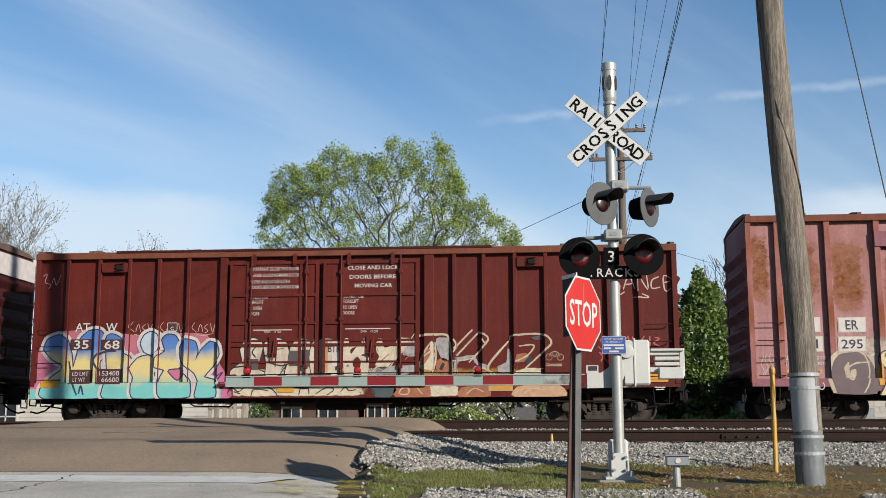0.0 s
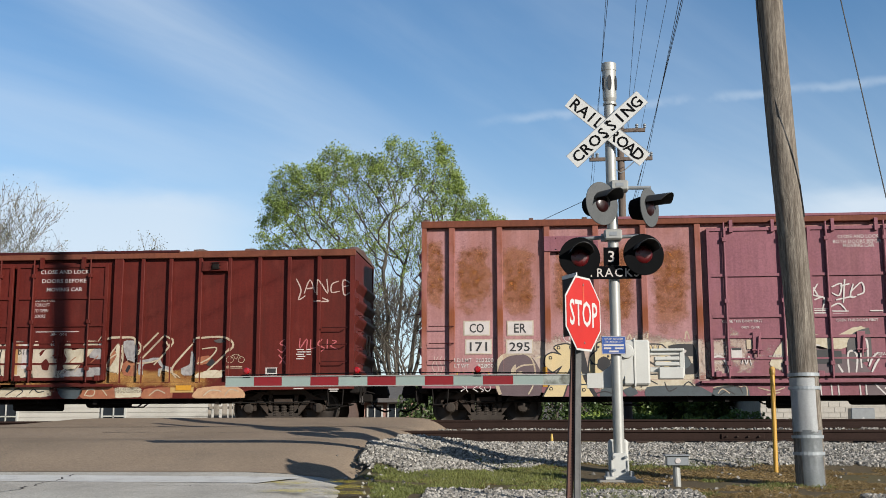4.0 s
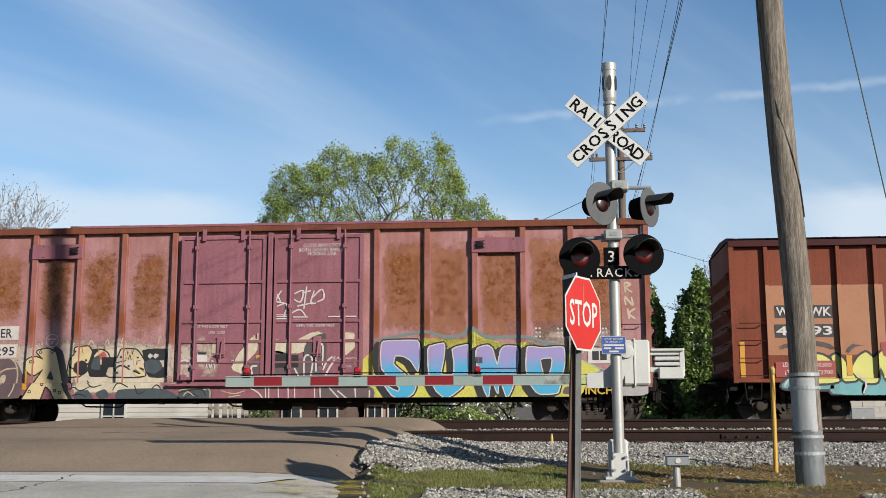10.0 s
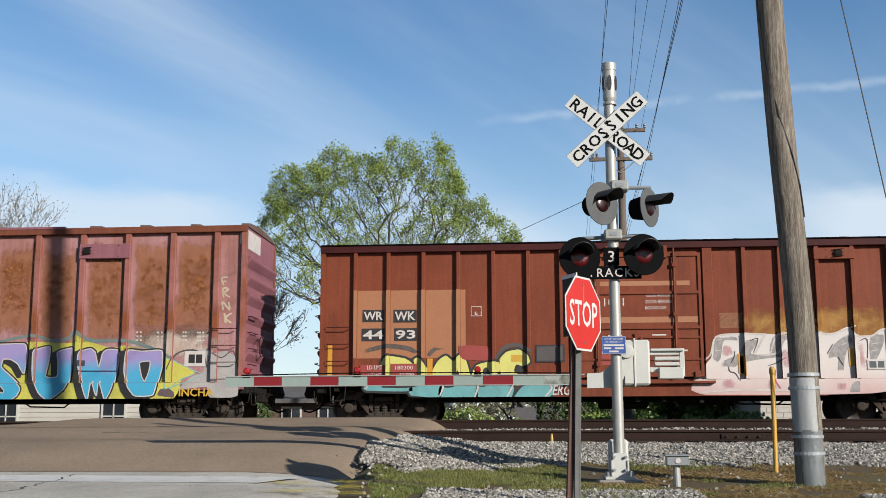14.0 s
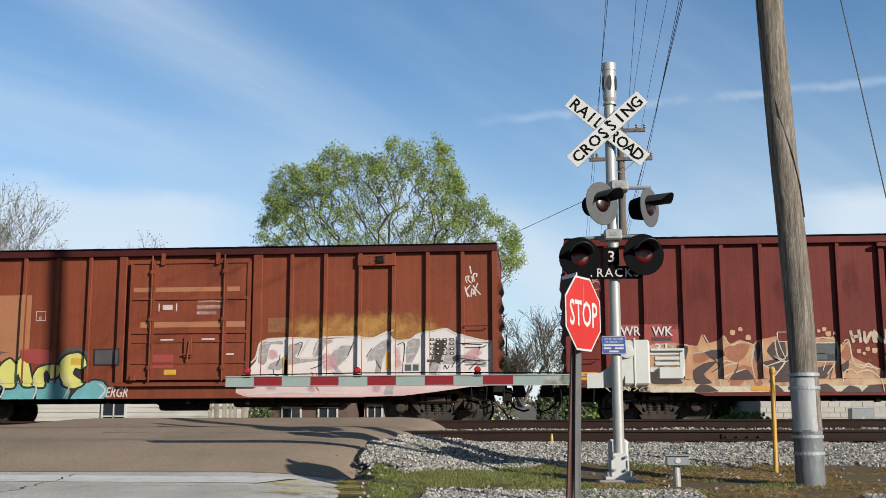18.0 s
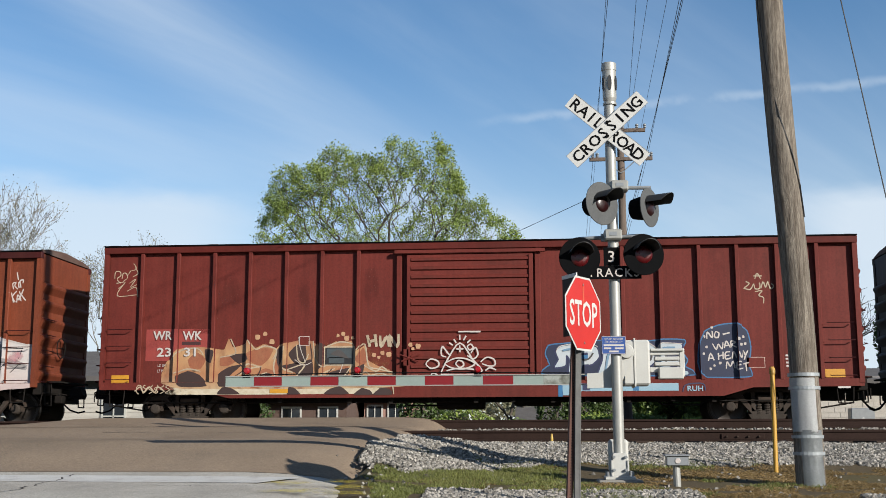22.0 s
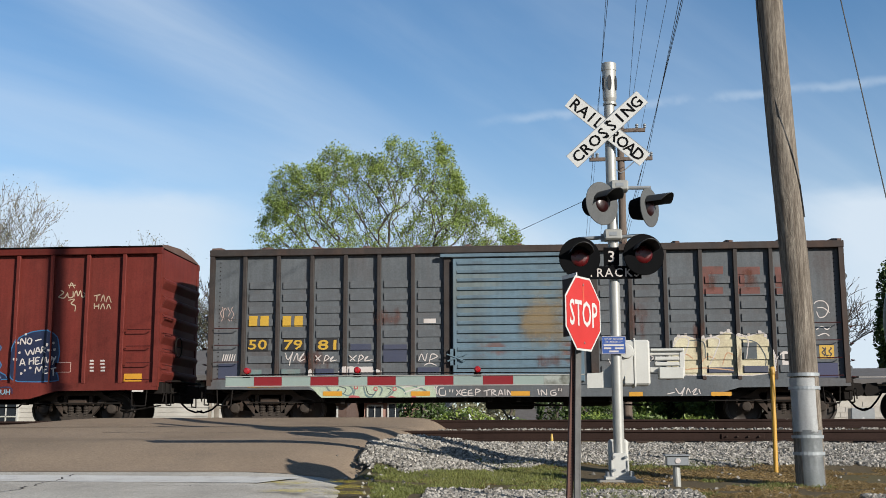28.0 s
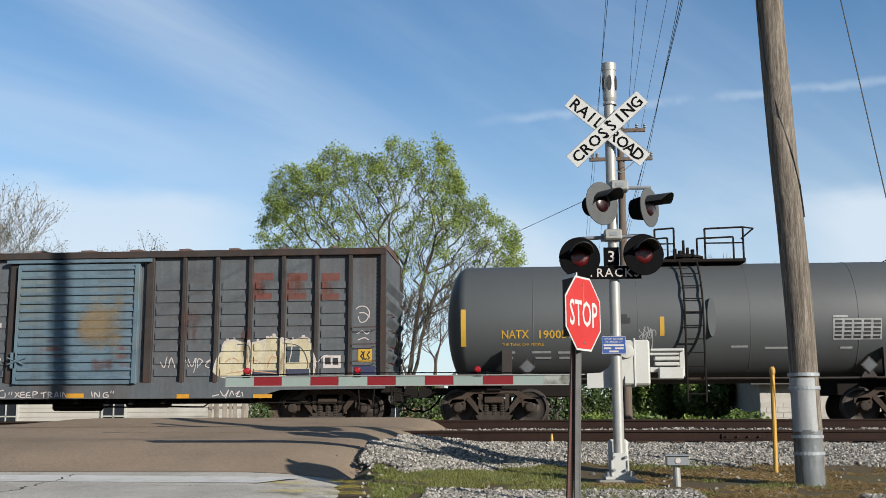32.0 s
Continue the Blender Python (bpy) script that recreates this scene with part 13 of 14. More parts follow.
spray_line(CAR_CS, -0.50, 0.78, 0.09, 0.01, [(0, 0.04), (1, 0)], 0.028, M_letter, 5)
spray_line(CAR_CS, -0.39, 0.81, 0.01, 0.14, [(0, 1), (0.3, 0)], 0.028, M_letter, 5)
spray_line(CAR_CS, -0.29, 0.80, 0.09, 0.13, [(0.03, 0), (0, 1), (1, 0.11)], 0.028, M_letter, 5)
spray_line(CAR_CS, 0.42, 0.81, 0.03, 0.14, [(0, 1), (1, 0)], 0.028, M_letter, 5)
spray_line(CAR_CS, 0.55, 0.80, 0.12, 0.15, [(0.02, 0), (0, 0.91), (1, 0.09), (0.98, 1)], 0.028, M_letter, 5)
spray_line(CAR_CS, 0.78, 0.80, 0.11, 0.12, [(0.98, 1), (0, 0.78), (0.01, 0), (1, 0), (0.99, 0.44), (0.38, 0.45)], 0.028, M_letter, 5)
spray_line(CAR_CS, 0.91, 0.87, 0.01, 0.07, [(1, 1), (0, 0)], 0.028, M_letter, 5)
spray_line(CAR_CS, 0.97, 0.86, 0.01, 0.07, [(1, 1), (0, 0)], 0.028, M_letter, 5)
spray_line(CAR_CS, 3.59, 0.77, 0.17, 0.04, [(0, 0), (1, 1)], 0.028, M_letter, 5)
spray_line(CAR_CS, 3.81, 0.83, 0.22, 0.16, [(0, 0.84), (0.5, 0), (1, 1)], 0.028, M_letter, 5)
spray_line(CAR_CS, 3.88, 0.80, 0.08, 0.22, [(0, 0), (1, 1)], 0.028, M_letter, 5)
spray_line(CAR_CS, 4.00, 0.81, 0.11, 0.14, [(0, 0), (0.5, 1), (1, 0.2)], 0.028, M_letter, 5)
spray_line(CAR_CS, 4.16, 0.81, 0.14, 0.14, [(0, 0.4), (0.8, 1), (0.2, 0), (1, 0.1)], 0.028, M_letter, 5)
spray_line(CAR_CS, 4.27, 0.80, 0.03, 0.11, [(0, 1), (1, 0)], 0.028, M_letter, 5)
panel(CAR_CS, -7.32, 1.37, 0.480, 0.385, DIMNAVY, 3, 'paint_patch', '')
panel(CAR_CS, -3.96, 1.94, 0.518, 0.174, DIMNAVY, 3, 'paint_patch', '')
panel(CAR_CS, -3.11, 1.79, 0.603, 0.426, DIMNAVY, 3, 'paint_patch', '')
panel(CAR_CS, -4.05, 1.39, 0.788, 0.145, M_letter, 4, 'notice', '')

# tank car
tank_mark(text_mesh('NATX', 0.209, 0.667, 0.012), -4.34, 2.23, YTEXT)
tank_mark(text_mesh('190059', 0.208, 0.829, 0.012), -3.34, 2.22, YTEXT)
tank_mark(text_mesh('THE TANK CAR PEOPLE', 0.069, 1.026, 0.002), -4.16, 1.97, YTEXT)
tank_mark(stack(0.153, 0.031, 1), -4.51, 1.76, DULLW, 'print_line', r=1.479)
tank_mark(stack(0.235, 0.031, 1), -3.71, 1.76, DULLW, 'print_line', r=1.479)
tank_mark(stack(0.206, 0.031, 1), -3.09, 1.75, DULLW, 'print_line', r=1.479)
tank_mark(stack(0.125, 0.031, 1), -4.53, 1.61, DULLW, 'print_line', r=1.479)
tank_mark(stack(0.193, 0.031, 1), -3.66, 1.60, DULLW, 'print_line', r=1.479)
tank_mark(stack(0.179, 0.031, 1), -3.09, 1.60, DULLW, 'print_line', r=1.479)
tank_mark(stack(0.054, 0.235, 7), -0.77, 2.39, YTEXT, 'reflector', r=1.479)
tank_mark(stack(0.063, 0.463, 15), -5.62, 2.39, YTEXT, 'reflector', r=1.479)
tank_mark(stack(0.568, 0.258, 8), 3.86, 2.28, DULLW, 'data_panel', r=1.479)
tank_mark(stack(0.086, 0.031, 1), 3.42, 2.47, K_, 'print_line', r=1.482)
tank_mark(stack(0.086, 0.031, 1), 3.65, 2.47, K_, 'print_line', r=1.482)
tank_mark(stack(0.086, 0.031, 1), 3.87, 2.47, K_, 'print_line', r=1.482)
tank_mark(stack(0.086, 0.031, 1), 4.10, 2.47, K_, 'print_line', r=1.482)
tank_mark(stack(0.086, 0.031, 1), 4.32, 2.46, K_, 'print_line', r=1.482)
tank_mark(stack(0.086, 0.031, 1), 3.42, 2.38, K_, 'print_line', r=1.482)
tank_mark(stack(0.086, 0.031, 1), 3.64, 2.37, K_, 'print_line', r=1.482)
tank_mark(stack(0.086, 0.031, 1), 3.87, 2.37, K_, 'print_line', r=1.482)
tank_mark(stack(0.086, 0.031, 1), 4.09, 2.37, K_, 'print_line', r=1.482)
tank_mark(stack(0.086, 0.031, 1), 4.32, 2.37, K_, 'print_line', r=1.482)
tank_mark(stack(0.086, 0.031, 1), 3.41, 2.28, K_, 'print_line', r=1.482)
tank_mark(stack(0.086, 0.031, 1), 3.64, 2.28, K_, 'print_line', r=1.482)
tank_mark(stack(0.086, 0.031, 1), 3.86, 2.28, K_, 'print_line', r=1.482)
tank_mark(stack(0.086, 0.031, 1), 4.09, 2.27, K_, 'print_line', r=1.482)
tank_mark(stack(0.086, 0.031, 1), 4.31, 2.27, K_, 'print_line', r=1.482)
tank_mark(stack(0.086, 0.031, 1), 3.41, 2.19, K_, 'print_line', r=1.482)
tank_mark(stack(0.086, 0.031, 1), 3.63, 2.18, K_, 'print_line', r=1.482)
tank_mark(stack(0.086, 0.031, 1), 3.86, 2.18, K_, 'print_line', r=1.482)
tank_mark(stack(0.086, 0.031, 1), 4.08, 2.18, K_, 'print_line', r=1.482)
tank_mark(stack(0.086, 0.031, 1), 4.31, 2.18, K_, 'print_line', r=1.482)
tank_mark(stack(0.086, 0.031, 1), 3.40, 2.09, K_, 'print_line', r=1.482)
tank_mark(stack(0.086, 0.031, 1), 3.63, 2.09, K_, 'print_line', r=1.482)
tank_mark(stack(0.086, 0.031, 1), 3.85, 2.09, K_, 'print_line', r=1.482)
tank_mark(stack(0.086, 0.031, 1), 4.08, 2.08, K_, 'print_line', r=1.482)
tank_mark(stack(0.086, 0.030, 1), 4.30, 2.08, K_, 'print_line', r=1.482)
tank_mark(stack(0.173, 0.027, 1), 3.47, 2.59, DULLW, 'print_line', r=1.479)
tank_mark(stack(0.333, 0.027, 1), 2.02, 1.83, DULLW, 'print_line', r=1.479)
tank_mark(stack(0.201, 0.027, 1), 1.08, 1.87, DULLW, 'print_line', r=1.479)
tank_mark(stack(0.145, 0.027, 1), 3.61, 1.82, DULLW, 'print_line', r=1.479)
tank_mark(stack(0.151, 0.042, 1), -1.76, 2.65, K_, 'notice', r=1.479)
tank_mark(stack(0.178, 0.069, 2), -1.71, 2.54, K_, 'notice', r=1.479)
tank_mark(scribble(0.42, 0.26, 5, 4, 0.02), -1.13, 2.20, DULLW, "spray_tag")
tank_mark(scribble(0.25, 0.75, 8, 3, 0.03), -1.13, 2.04, DULLW, "spray_tag")
panel(CAR_A, 0, 4.30, 13.0, 0.56, M_letter, 1, "white_band", "white painted band along the top")
# ---------------------------------------------------------------- trees
def tree(name, base, height, seed, label, leaf_m, spread=0.55, stems=4, levels=5, leaves=9000, leaf=0.09, lean=0.0, trunk=0.16, bare=0.0, crown_low=0.3, ball=None, clumps=900, rmin=0.006, bark=None):
    """Several tapered stems that fork into finer and finer limbs, with small leaves at the ends.
    ball: (x, z, rx, rz) of rounded crown masses that the twigs fill, relative to the base."""
    rg = random.Random(seed)
    root = thing(name, pose(*base), label, "tree", "trees behind the tracks")
    bm = B()
    tips = []

    def grow(p, d, length, r, lev):
        segs = 3
        q = p
        for i in range(segs):
            d2 = (d + Vector((rg.uniform(-1, 1), rg.uniform(-1, 1), rg.uniform(-0.5, 0.7))) * 0.22).normalized()
            e = q + d2 * length / segs
            ra, rb = max(rmin, r * (1 - 0.22 * i)), max(rmin, r * (1 - 0.22 * (i + 1)))
            rod(bm, q, e, ra, rb, n=7 if lev < 2 else 4 if lev < 4 else 3, caps=False)
            q, d = e, d2
            if lev >= 2 and lev < levels and rg.random() < 0.75:
                side = (d + Vector((rg.uniform(-1, 1), rg.uniform(-1, 1), rg.uniform(-0.3, 0.8)))).normalized()
                grow(q, side, length * rg.uniform(0.45, 0.7), rb * 0.55, lev + 1)
            if lev >= levels - 1:
                tips.append((q.copy(), lev))
        if lev < levels:
            for k in range(rg.choice((2, 3) if lev < 3 else (2, 2, 3))):
                a = rg.uniform(0, math.tau)
                out_ = Vector((math.cos(a), math.sin(a), 0))
                nd = (d * 0.8 + out_ * spread * rg.uniform(0.6, 1.2) + Vector((0, 0, 0.12))).normalized()
                grow(q, nd, length * rg.uniform(0.62, 0.82), r * 0.36 if lev else r * 0.5, lev + 1)

    for k in range(stems):
        a = k * math.tau / stems + rg.uniform(-0.4, 0.4)
        d = Vector((math.cos(a) * 0.32 + lean, math.sin(a) * 0.32, 1)).normalized()
        grow(Vector((math.cos(a) * 0.3, math.sin(a) * 0.3, -0.2)), d, height * 0.36 * rg.uniform(0.85, 1.1), trunk * rg.uniform(0.8, 1.2), 0)
    zs = max(v.co.z for v in bm.verts)
    k = height / zs
    for v in bm.verts:
        v.co *= k
    part("trunk", bm, bark or M_bark, root)
    rn = np.random.RandomState(seed)
    pts = np.array([tuple(t * k) for t, lv in tips])
    pts = pts[pts[:, 2] > height * crown_low]
    if ball:
        # fill the rounded crown masses: each clump hangs on a twig from the nearest limb
        cl = []
        while len(cl) < clumps:
            bx, bz, rx, rz = ball[rn.randint(len(ball))]
            d = rn.normal(size=3)
            d *= rn.uniform(0.3, 1.0) ** 0.5 / np.linalg.norm(d)
            c = np.array((bx + d[0] * rx, d[1] * (rx + 1.0), bz + d[2] * rz))
            if noise.noise((c[0] * 0.5, c[1] * 0.5, c[2] * 0.5)) > -0.3 and c[2] > height * crown_low:
                cl.append(c)
        cl = np.array(cl)
        bm = B()
        sub = pts[rn.randint(0, len(pts), 90)]
        core = np.array((-0.4, 0.0, height * 0.55))
        cl = cl[np.argsort(((cl - core) ** 2).sum(1))]
        nodes = np.concatenate([sub, np.zeros((len(cl) * 2, 3))])
        used, links, load = len(sub), [], np.zeros(len(sub) + len(cl) * 2)
        for c in cl:
            # each twig leaves the nearest limb or twig that lies lower down or further in
            have = nodes[:used]
            dd = ((have - c) ** 2).sum(1) ** 0.5 + 0.9 * np.maximum(0, have[:, 2] - c[2] + 0.1)
            j = int(dd.argmin())
            nodes[used] = (nodes[j] + c) / 2 + rn.normal(0, 0.07, 3)
            nodes[used + 1] = c
            links += [(j, used), (used, used + 1)]
            load[used + 1] += 1
            used += 2
        for j, i in reversed(links):
            load[j] += load[i]
        for j, i in links:
            r = min(0.07, 0.009 * load[i] ** 0.5)
            rod(bm, nodes[j], nodes[i], min(0.075, r * 1.15), r, n=3, caps=False)
        part("twig", bm, M_bark, root)["kind"] = "stuff"
        pts = cl
    if leaves:
        if ball:
            # most leaves sit on the outer and upper twigs
            far = ((pts - core) ** 2).sum(1) ** 0.5
            share = 0.12 + (far / far.max()) ** 2.0 + 0.25 * (pts[:, 2] > height * 0.7)
            share *= rn.uniform(0.3, 1.5, len(pts))
            at = rn.choice(len(pts), leaves, p=share / share.sum())
            pick = pts[at] + np.clip(rn.normal(0, 0.19, (leaves, 3)), -0.42, 0.42)
        else:
            pick = pts[rn.randint(0, len(pts), leaves)] + rn.normal(0, height * 0.018, (leaves, 3))
        if not ball:
            clump = np.array([noise.noise((x * 0.55, y * 0.55, z * 0.55)) for x, y, z in pick])
            pick = pick[clump > -0.25 + bare]
        n = len(pick)
        u = rn.normal(size=(n, 3))
        u /= np.linalg.norm(u, axis=1)[:, None]
        w = np.cross(u, rn.normal(size=(n, 3)))
        w /= np.linalg.norm(w, axis=1)[:, None]
        s = leaf * rn.uniform(0.5, 1.3, (n, 1))
        quad = np.stack([pick - u * s, pick + w * s * 0.55, pick + u * s, pick - w * s * 0.55], 1).reshape(-1, 3)
        me = bpy.data.meshes.new("crown")
        me.from_pydata(quad.tolist(), [], [(4 * i, 4 * i + 1, 4 * i + 2, 4 * i + 3) for i in range(n)])
        part("crown", me, leaf_m, root, "open crown of small spring leaves")
    return root


M_palebark = mat("pale_grey_twigs", hexc((132, 127, 118)), 0.95, second=hexc((108, 103, 95)), scale=3, bump=0.3)
tree("tree", (-39.2, 42, -0.8), 16.9, 8, "bare spring tree with pale buds", M_bud, stems=4, leaves=15000, leaf=0.06, bare=-0.2, trunk=0.34, rmin=0.013, bark=M_palebark)
tree("tree", (-30.2, 52, -0.8), 15.2, 12, "bare spring tree with pale buds", M_bud, spread=0.28, stems=2, leaves=9000, leaf=0.07, bare=-0.2, trunk=0.26, rmin=0.012, bark=M_palebark)
tree("tree", (-1.2, 44, -0.8), 8.6, 21, "small budding tree with fine grey twigs", M_bud, stems=6, leaves=2500, leaf=0.05, trunk=0.24, rmin=0.016)
tree("tree", (13.4, 38, -0.8), 10.6, 33, "bare tree with fine dark twigs", M_bud, stems=5, leaves=700, leaf=0.05, trunk=0.3, rmin=0.014)


def spring_tree(base, seed, label, outline, clumps, leaves, leaf):
    """A many-stemmed tree in first leaf: stems fan out from the foot, limbs and twigs reach every clump inside
    the crown's outline (x, z), and leaves sit in clumps that thin out towards the inside and the foot."""
    rn = np.random.RandomState(seed)
    root = thing("tree", pose(*base), label, "tree", "trees behind the tracks")
    ring = np.array(outline)
    nxt = np.roll(ring, -1, 0)
    upper = ring[:, 1] > 10.0

    def inside(p):
        a, b = ring, nxt
        hit = ((a[:, 1] > p[1]) != (b[:, 1] > p[1])) & (p[0] < (b[:, 0] - a[:, 0]) * (p[1] - a[:, 1]) / (b[:, 1] - a[:, 1] + 1e-9) + a[:, 0])
        return hit.sum() % 2 == 1

    def depth(p):
        a, ab = ring[upper], (nxt - ring)[upper]
        k = np.clip(((p - a) * ab).sum(1) / (ab * ab).sum(1), 0, 1)[:, None]
        return np.sqrt(((a + ab * k - p) ** 2).sum(1)).min()

    lo, hi = ring.min(0), ring.max(0)
    leafy, twiggy = [], []
    while len(leafy) < clumps:
        p = rn.uniform(lo, hi)
        if not inside(p):
            continue
        d = depth(p)
        y = rn.uniform(-1, 1) * min(3.4, 0.5 + d * 1.3)
        lump = noise.noise((p[0] * 0.85, y * 0.6, p[1] * 0.85))
        if rn.rand() < np.clip(1.0 - d / 3.2, 0.28, 1) * (0.35 if p[1] < 9.5 else 1) and lump > -0.20 - 0.08 * d:
            leafy.append((p[0], y, p[1]))
        elif d > 0.5 and rn.rand() < 0.7:
            twiggy.append((p[0], y, p[1]))
    leafy, twiggy = np.array(leafy), np.array(twiggy)
    pos, par, run = [], [], []

    def add(p, j, d):
        pos.append(p), par.append(j), run.append((run[j] if j >= 0 else 0) + d)
        return len(pos) - 1

    for k in range(8):
        a = math.tau * k / 8 + rn.uniform(-0.3, 0.3)
        foot = np.array((0.35 * math.cos(a), 0.35 * math.sin(a), -0.2))
        top = np.array((2.7 * math.cos(a) + rn.uniform(-0.5, 0.3), 1.5 * math.sin(a), rn.uniform(7.2, 9.6)))
        j = add(foot, -1, 0)
        for i in range(1, 9):
            q = foot + (top - foot) * np.array(((i / 8) ** 1.35, (i / 8) ** 1.35, i / 8)) + rn.normal(0, 0.06, 3)
            j = add(q, j, 0.2)
    goals = np.concatenate([leafy, twiggy])
    goals = goals[np.argsort(goals[:, 2] + 0.35 * np.abs(goals[:, 0]) + rn.normal(0, 1.2, len(goals)))]
    cap = len(goals) * 5 + 100
    have, way = np.zeros((cap, 3)), np.zeros(cap)
    have[:len(pos)], way[:len(pos)] = pos, run
    for g in goals:
        n = len(pos)
        rise = g[2] - have[:n, 2]
        side = np.hypot(have[:n, 0] - g[0], have[:n, 1] - g[1])
        cost = np.sqrt(rise ** 2 + side ** 2) + 0.22 * way[:n] + 2.0 * np.maximum(0, 0.55 * side - rise)
        j = int(cost.argmin())
        a = have[j]
        span = np.linalg.norm(g - a)
        m = int(min(4, max(1, round(span / 0.55))))
        for i in range(1, m + 1):
            f = i / m
            q = a + (g - a) * f + np.array((0, 0, -0.10 * span * f * (1 - f))) + (rn.normal(0, 0.035, 3) if i < m else 0)
            j = add(q, j, span / m)
            have[j], way[j] = q, run[j]
    load = np.ones(len(pos))
    for i in range(len(pos) - 1, -1, -1):
        if par[i] >= 0:
            load[par[i]] += load[i]
    rad = np.clip(0.0052 * load ** 0.47, 0.007, 0.17)
    limbs, twigs = B(), B()
    for i, j in enumerate(par):
        if j >= 0:
            thick = rad[i] > 0.03
            rod(limbs if thick else twigs, pos[j], pos[i], min(rad[j], rad[i] * 1.3), rad[i], n=6 if thick else 3, caps=False)
    part("trunk", limbs, M_bark, root)
    part("twig", twigs, M_bark, root)["kind"] = "stuff"
    share = rn.uniform(0.35, 1.6, len(leafy))
    at = rn.choice(len(leafy), leaves, p=share / share.sum())
    pick = leafy[at] + np.clip(rn.normal(0, 0.15, (leaves, 3)), -0.38, 0.38)
    u = rn.normal(size=(leaves, 3))
    u /= np.linalg.norm(u, axis=1)[:, None]
    w = np.cross(u, rn.normal(size=(leaves, 3)) + np.array((0.3, -0.8, 0.9)))
    w /= np.linalg.norm(w, axis=1)[:, None]
    sz = leaf * rn.uniform(0.5, 1.3, (leaves, 1))
    quad = np.stack([pick - u * sz, pick + w * sz * 0.6, pick + u * sz, pick - w * sz * 0.6], 1).reshape(-1, 3)
    me = bpy.data.meshes.new("crown")
    me.from_pydata(quad.tolist(), [], [(4 * i, 4 * i + 1, 4 * i + 2, 4 * i + 3) for i in range(leaves)])
    part("crown", me, M_leaf, root, "open crown of small spring leaves")
    return root


spring_tree((-7.55, 31, -0.8), 3, "tall spring tree with many stems and light green leaves",
            [(-7.4, 9.0), (-7.35, 11.8), (-7.15, 12.8), (-6.4, 15.1), (-5.1, 14.7), (-4.0, 15.9), (-3.3, 16.2), (-2.4, 15.5), (-1.4, 15.4), (-0.5, 16.3), (0.5, 16.2), (1.2, 16.0), (2.2, 16.3), (2.9, 15.6),
             (3.4, 14.1), (3.9, 12.8), (4.6, 13.0), (5.1, 12.0), (5.9, 11.7), (6.5, 11.0), (6.7, 9.2), (4.0, 7.4), (-4.0, 7.2)], 1500, 66000, 0.058)


def leafy_mass(name, base, size, n, seed, label, leaf, leaf_m, category="tree"):
    """A dense rounded evergreen: a short trunk with limbs and a thick shell of leaves with an uneven outline."""
    rn = np.random.RandomState(seed)
    root = thing(name, pose(*base), label, category, "trees behind the tracks")
    sx, sy, sz = size
    bm = rod(B(), (0, 0, -0.2), (0, 0, sz * 0.7), min(0.22, sx * 0.1), 0.05, n=8)
    for k in range(14):
        z = sz * rn.uniform(0.15, 0.7)
        a = rn.uniform(0, 6.28)
        rod(bm, (0, 0, z), (math.cos(a) * sx * 0.7, math.sin(a) * sy * 0.7, z + sz * 0.15), 0.06, 0.015, n=5)
    part("trunk", bm, M_bark, root)
    d = rn.normal(size=(n * 2, 3))
    d /= np.linalg.norm(d, axis=1)[:, None]
    rad = rn.uniform(0.55, 1.0, n * 2) ** 0.5
    lump = np.array([noise.noise((x * 2.3, y * 2.3, z * 3.0 + seed)) for x, y, z in d])
    p = d * (rad * (0.86 + 0.28 * lump))[:, None] * np.array((sx, sy, sz * 0.5)) + np.array((0, 0, sz * 0.5))
    # fuller below than above, like a grown hedge
    p[:, 0] *= 1.0 + 0.25 * (1 - p[:, 2] / sz)
    p = p[p[:, 2] > 0.02][:n]
    n = len(p)
    u = rn.normal(size=(n, 3))
    u /= np.linalg.norm(u, axis=1)[:, None]
    w = np.cross(u, rn.normal(size=(n, 3)))
    w /= np.linalg.norm(w, axis=1)[:, None]
    s = leaf * rn.uniform(0.6, 1.3, (n, 1))
    quad = np.stack([p - u * s, p + w * s * 0.6, p + u * s, p - w * s * 0.6], 1).reshape(-1, 3)
    me = bpy.data.meshes.new("crown")
    me.from_pydata(quad.tolist(), [], [(4 * i, 4 * i + 1, 4 * i + 2, 4 * i + 3) for i in range(n)])
    part("crown", me, leaf_m, root, "thick dark green leaves")
    return root


# the distant belt of trees behind everything
def belt(x0, x1, y0, y1, h, n, seed, leaf_m, label):
    rn = np.random.RandomState(seed)
    x, y = rn.uniform(x0, x1, n), rn.uniform(y0, y1, n)
    top = np.array([h * (0.72 + 0.5 * noise.noise((a * 0.09, b * 0.05, seed)) + 0.3 * noise.noise((a * 0.35, b * 0.1, seed + 4))) for a, b in zip(x, y)])
    z = -0.9 + top * rn.uniform(0, 1, n) ** 0.7
    p = np.stack([x, y, z], 1)
    u = rn.normal(size=(n, 3))
    u /= np.linalg.norm(u, axis=1)[:, None]
    w = np.cross(u, rn.normal(size=(n, 3)))
    w /= np.linalg.norm(w, axis=1)[:, None]
    s = rn.uniform(0.14, 0.34, (n, 1))
    quad = np.stack([p - u * s, p + w * s * 0.6, p + u * s, p - w * s * 0.6], 1).reshape(-1, 3)
    me = bpy.data.meshes.new("woods")
    me.from_pydata(quad.tolist(), [], [(4 * i, 4 * i + 1, 4 * i + 2, 4 * i + 3) for i in range(n)])
    return tagged(part("woods", me, leaf_m), label, "woods", kind="stuff")


belt(-60, 60, 74, 84, 5.2, 26000, 2, M_bud, "far belt of budding grey-green trees")
belt(-60, 60, 68, 74, 2.8, 14000, 6, M_leafdark, "far low green hedge")

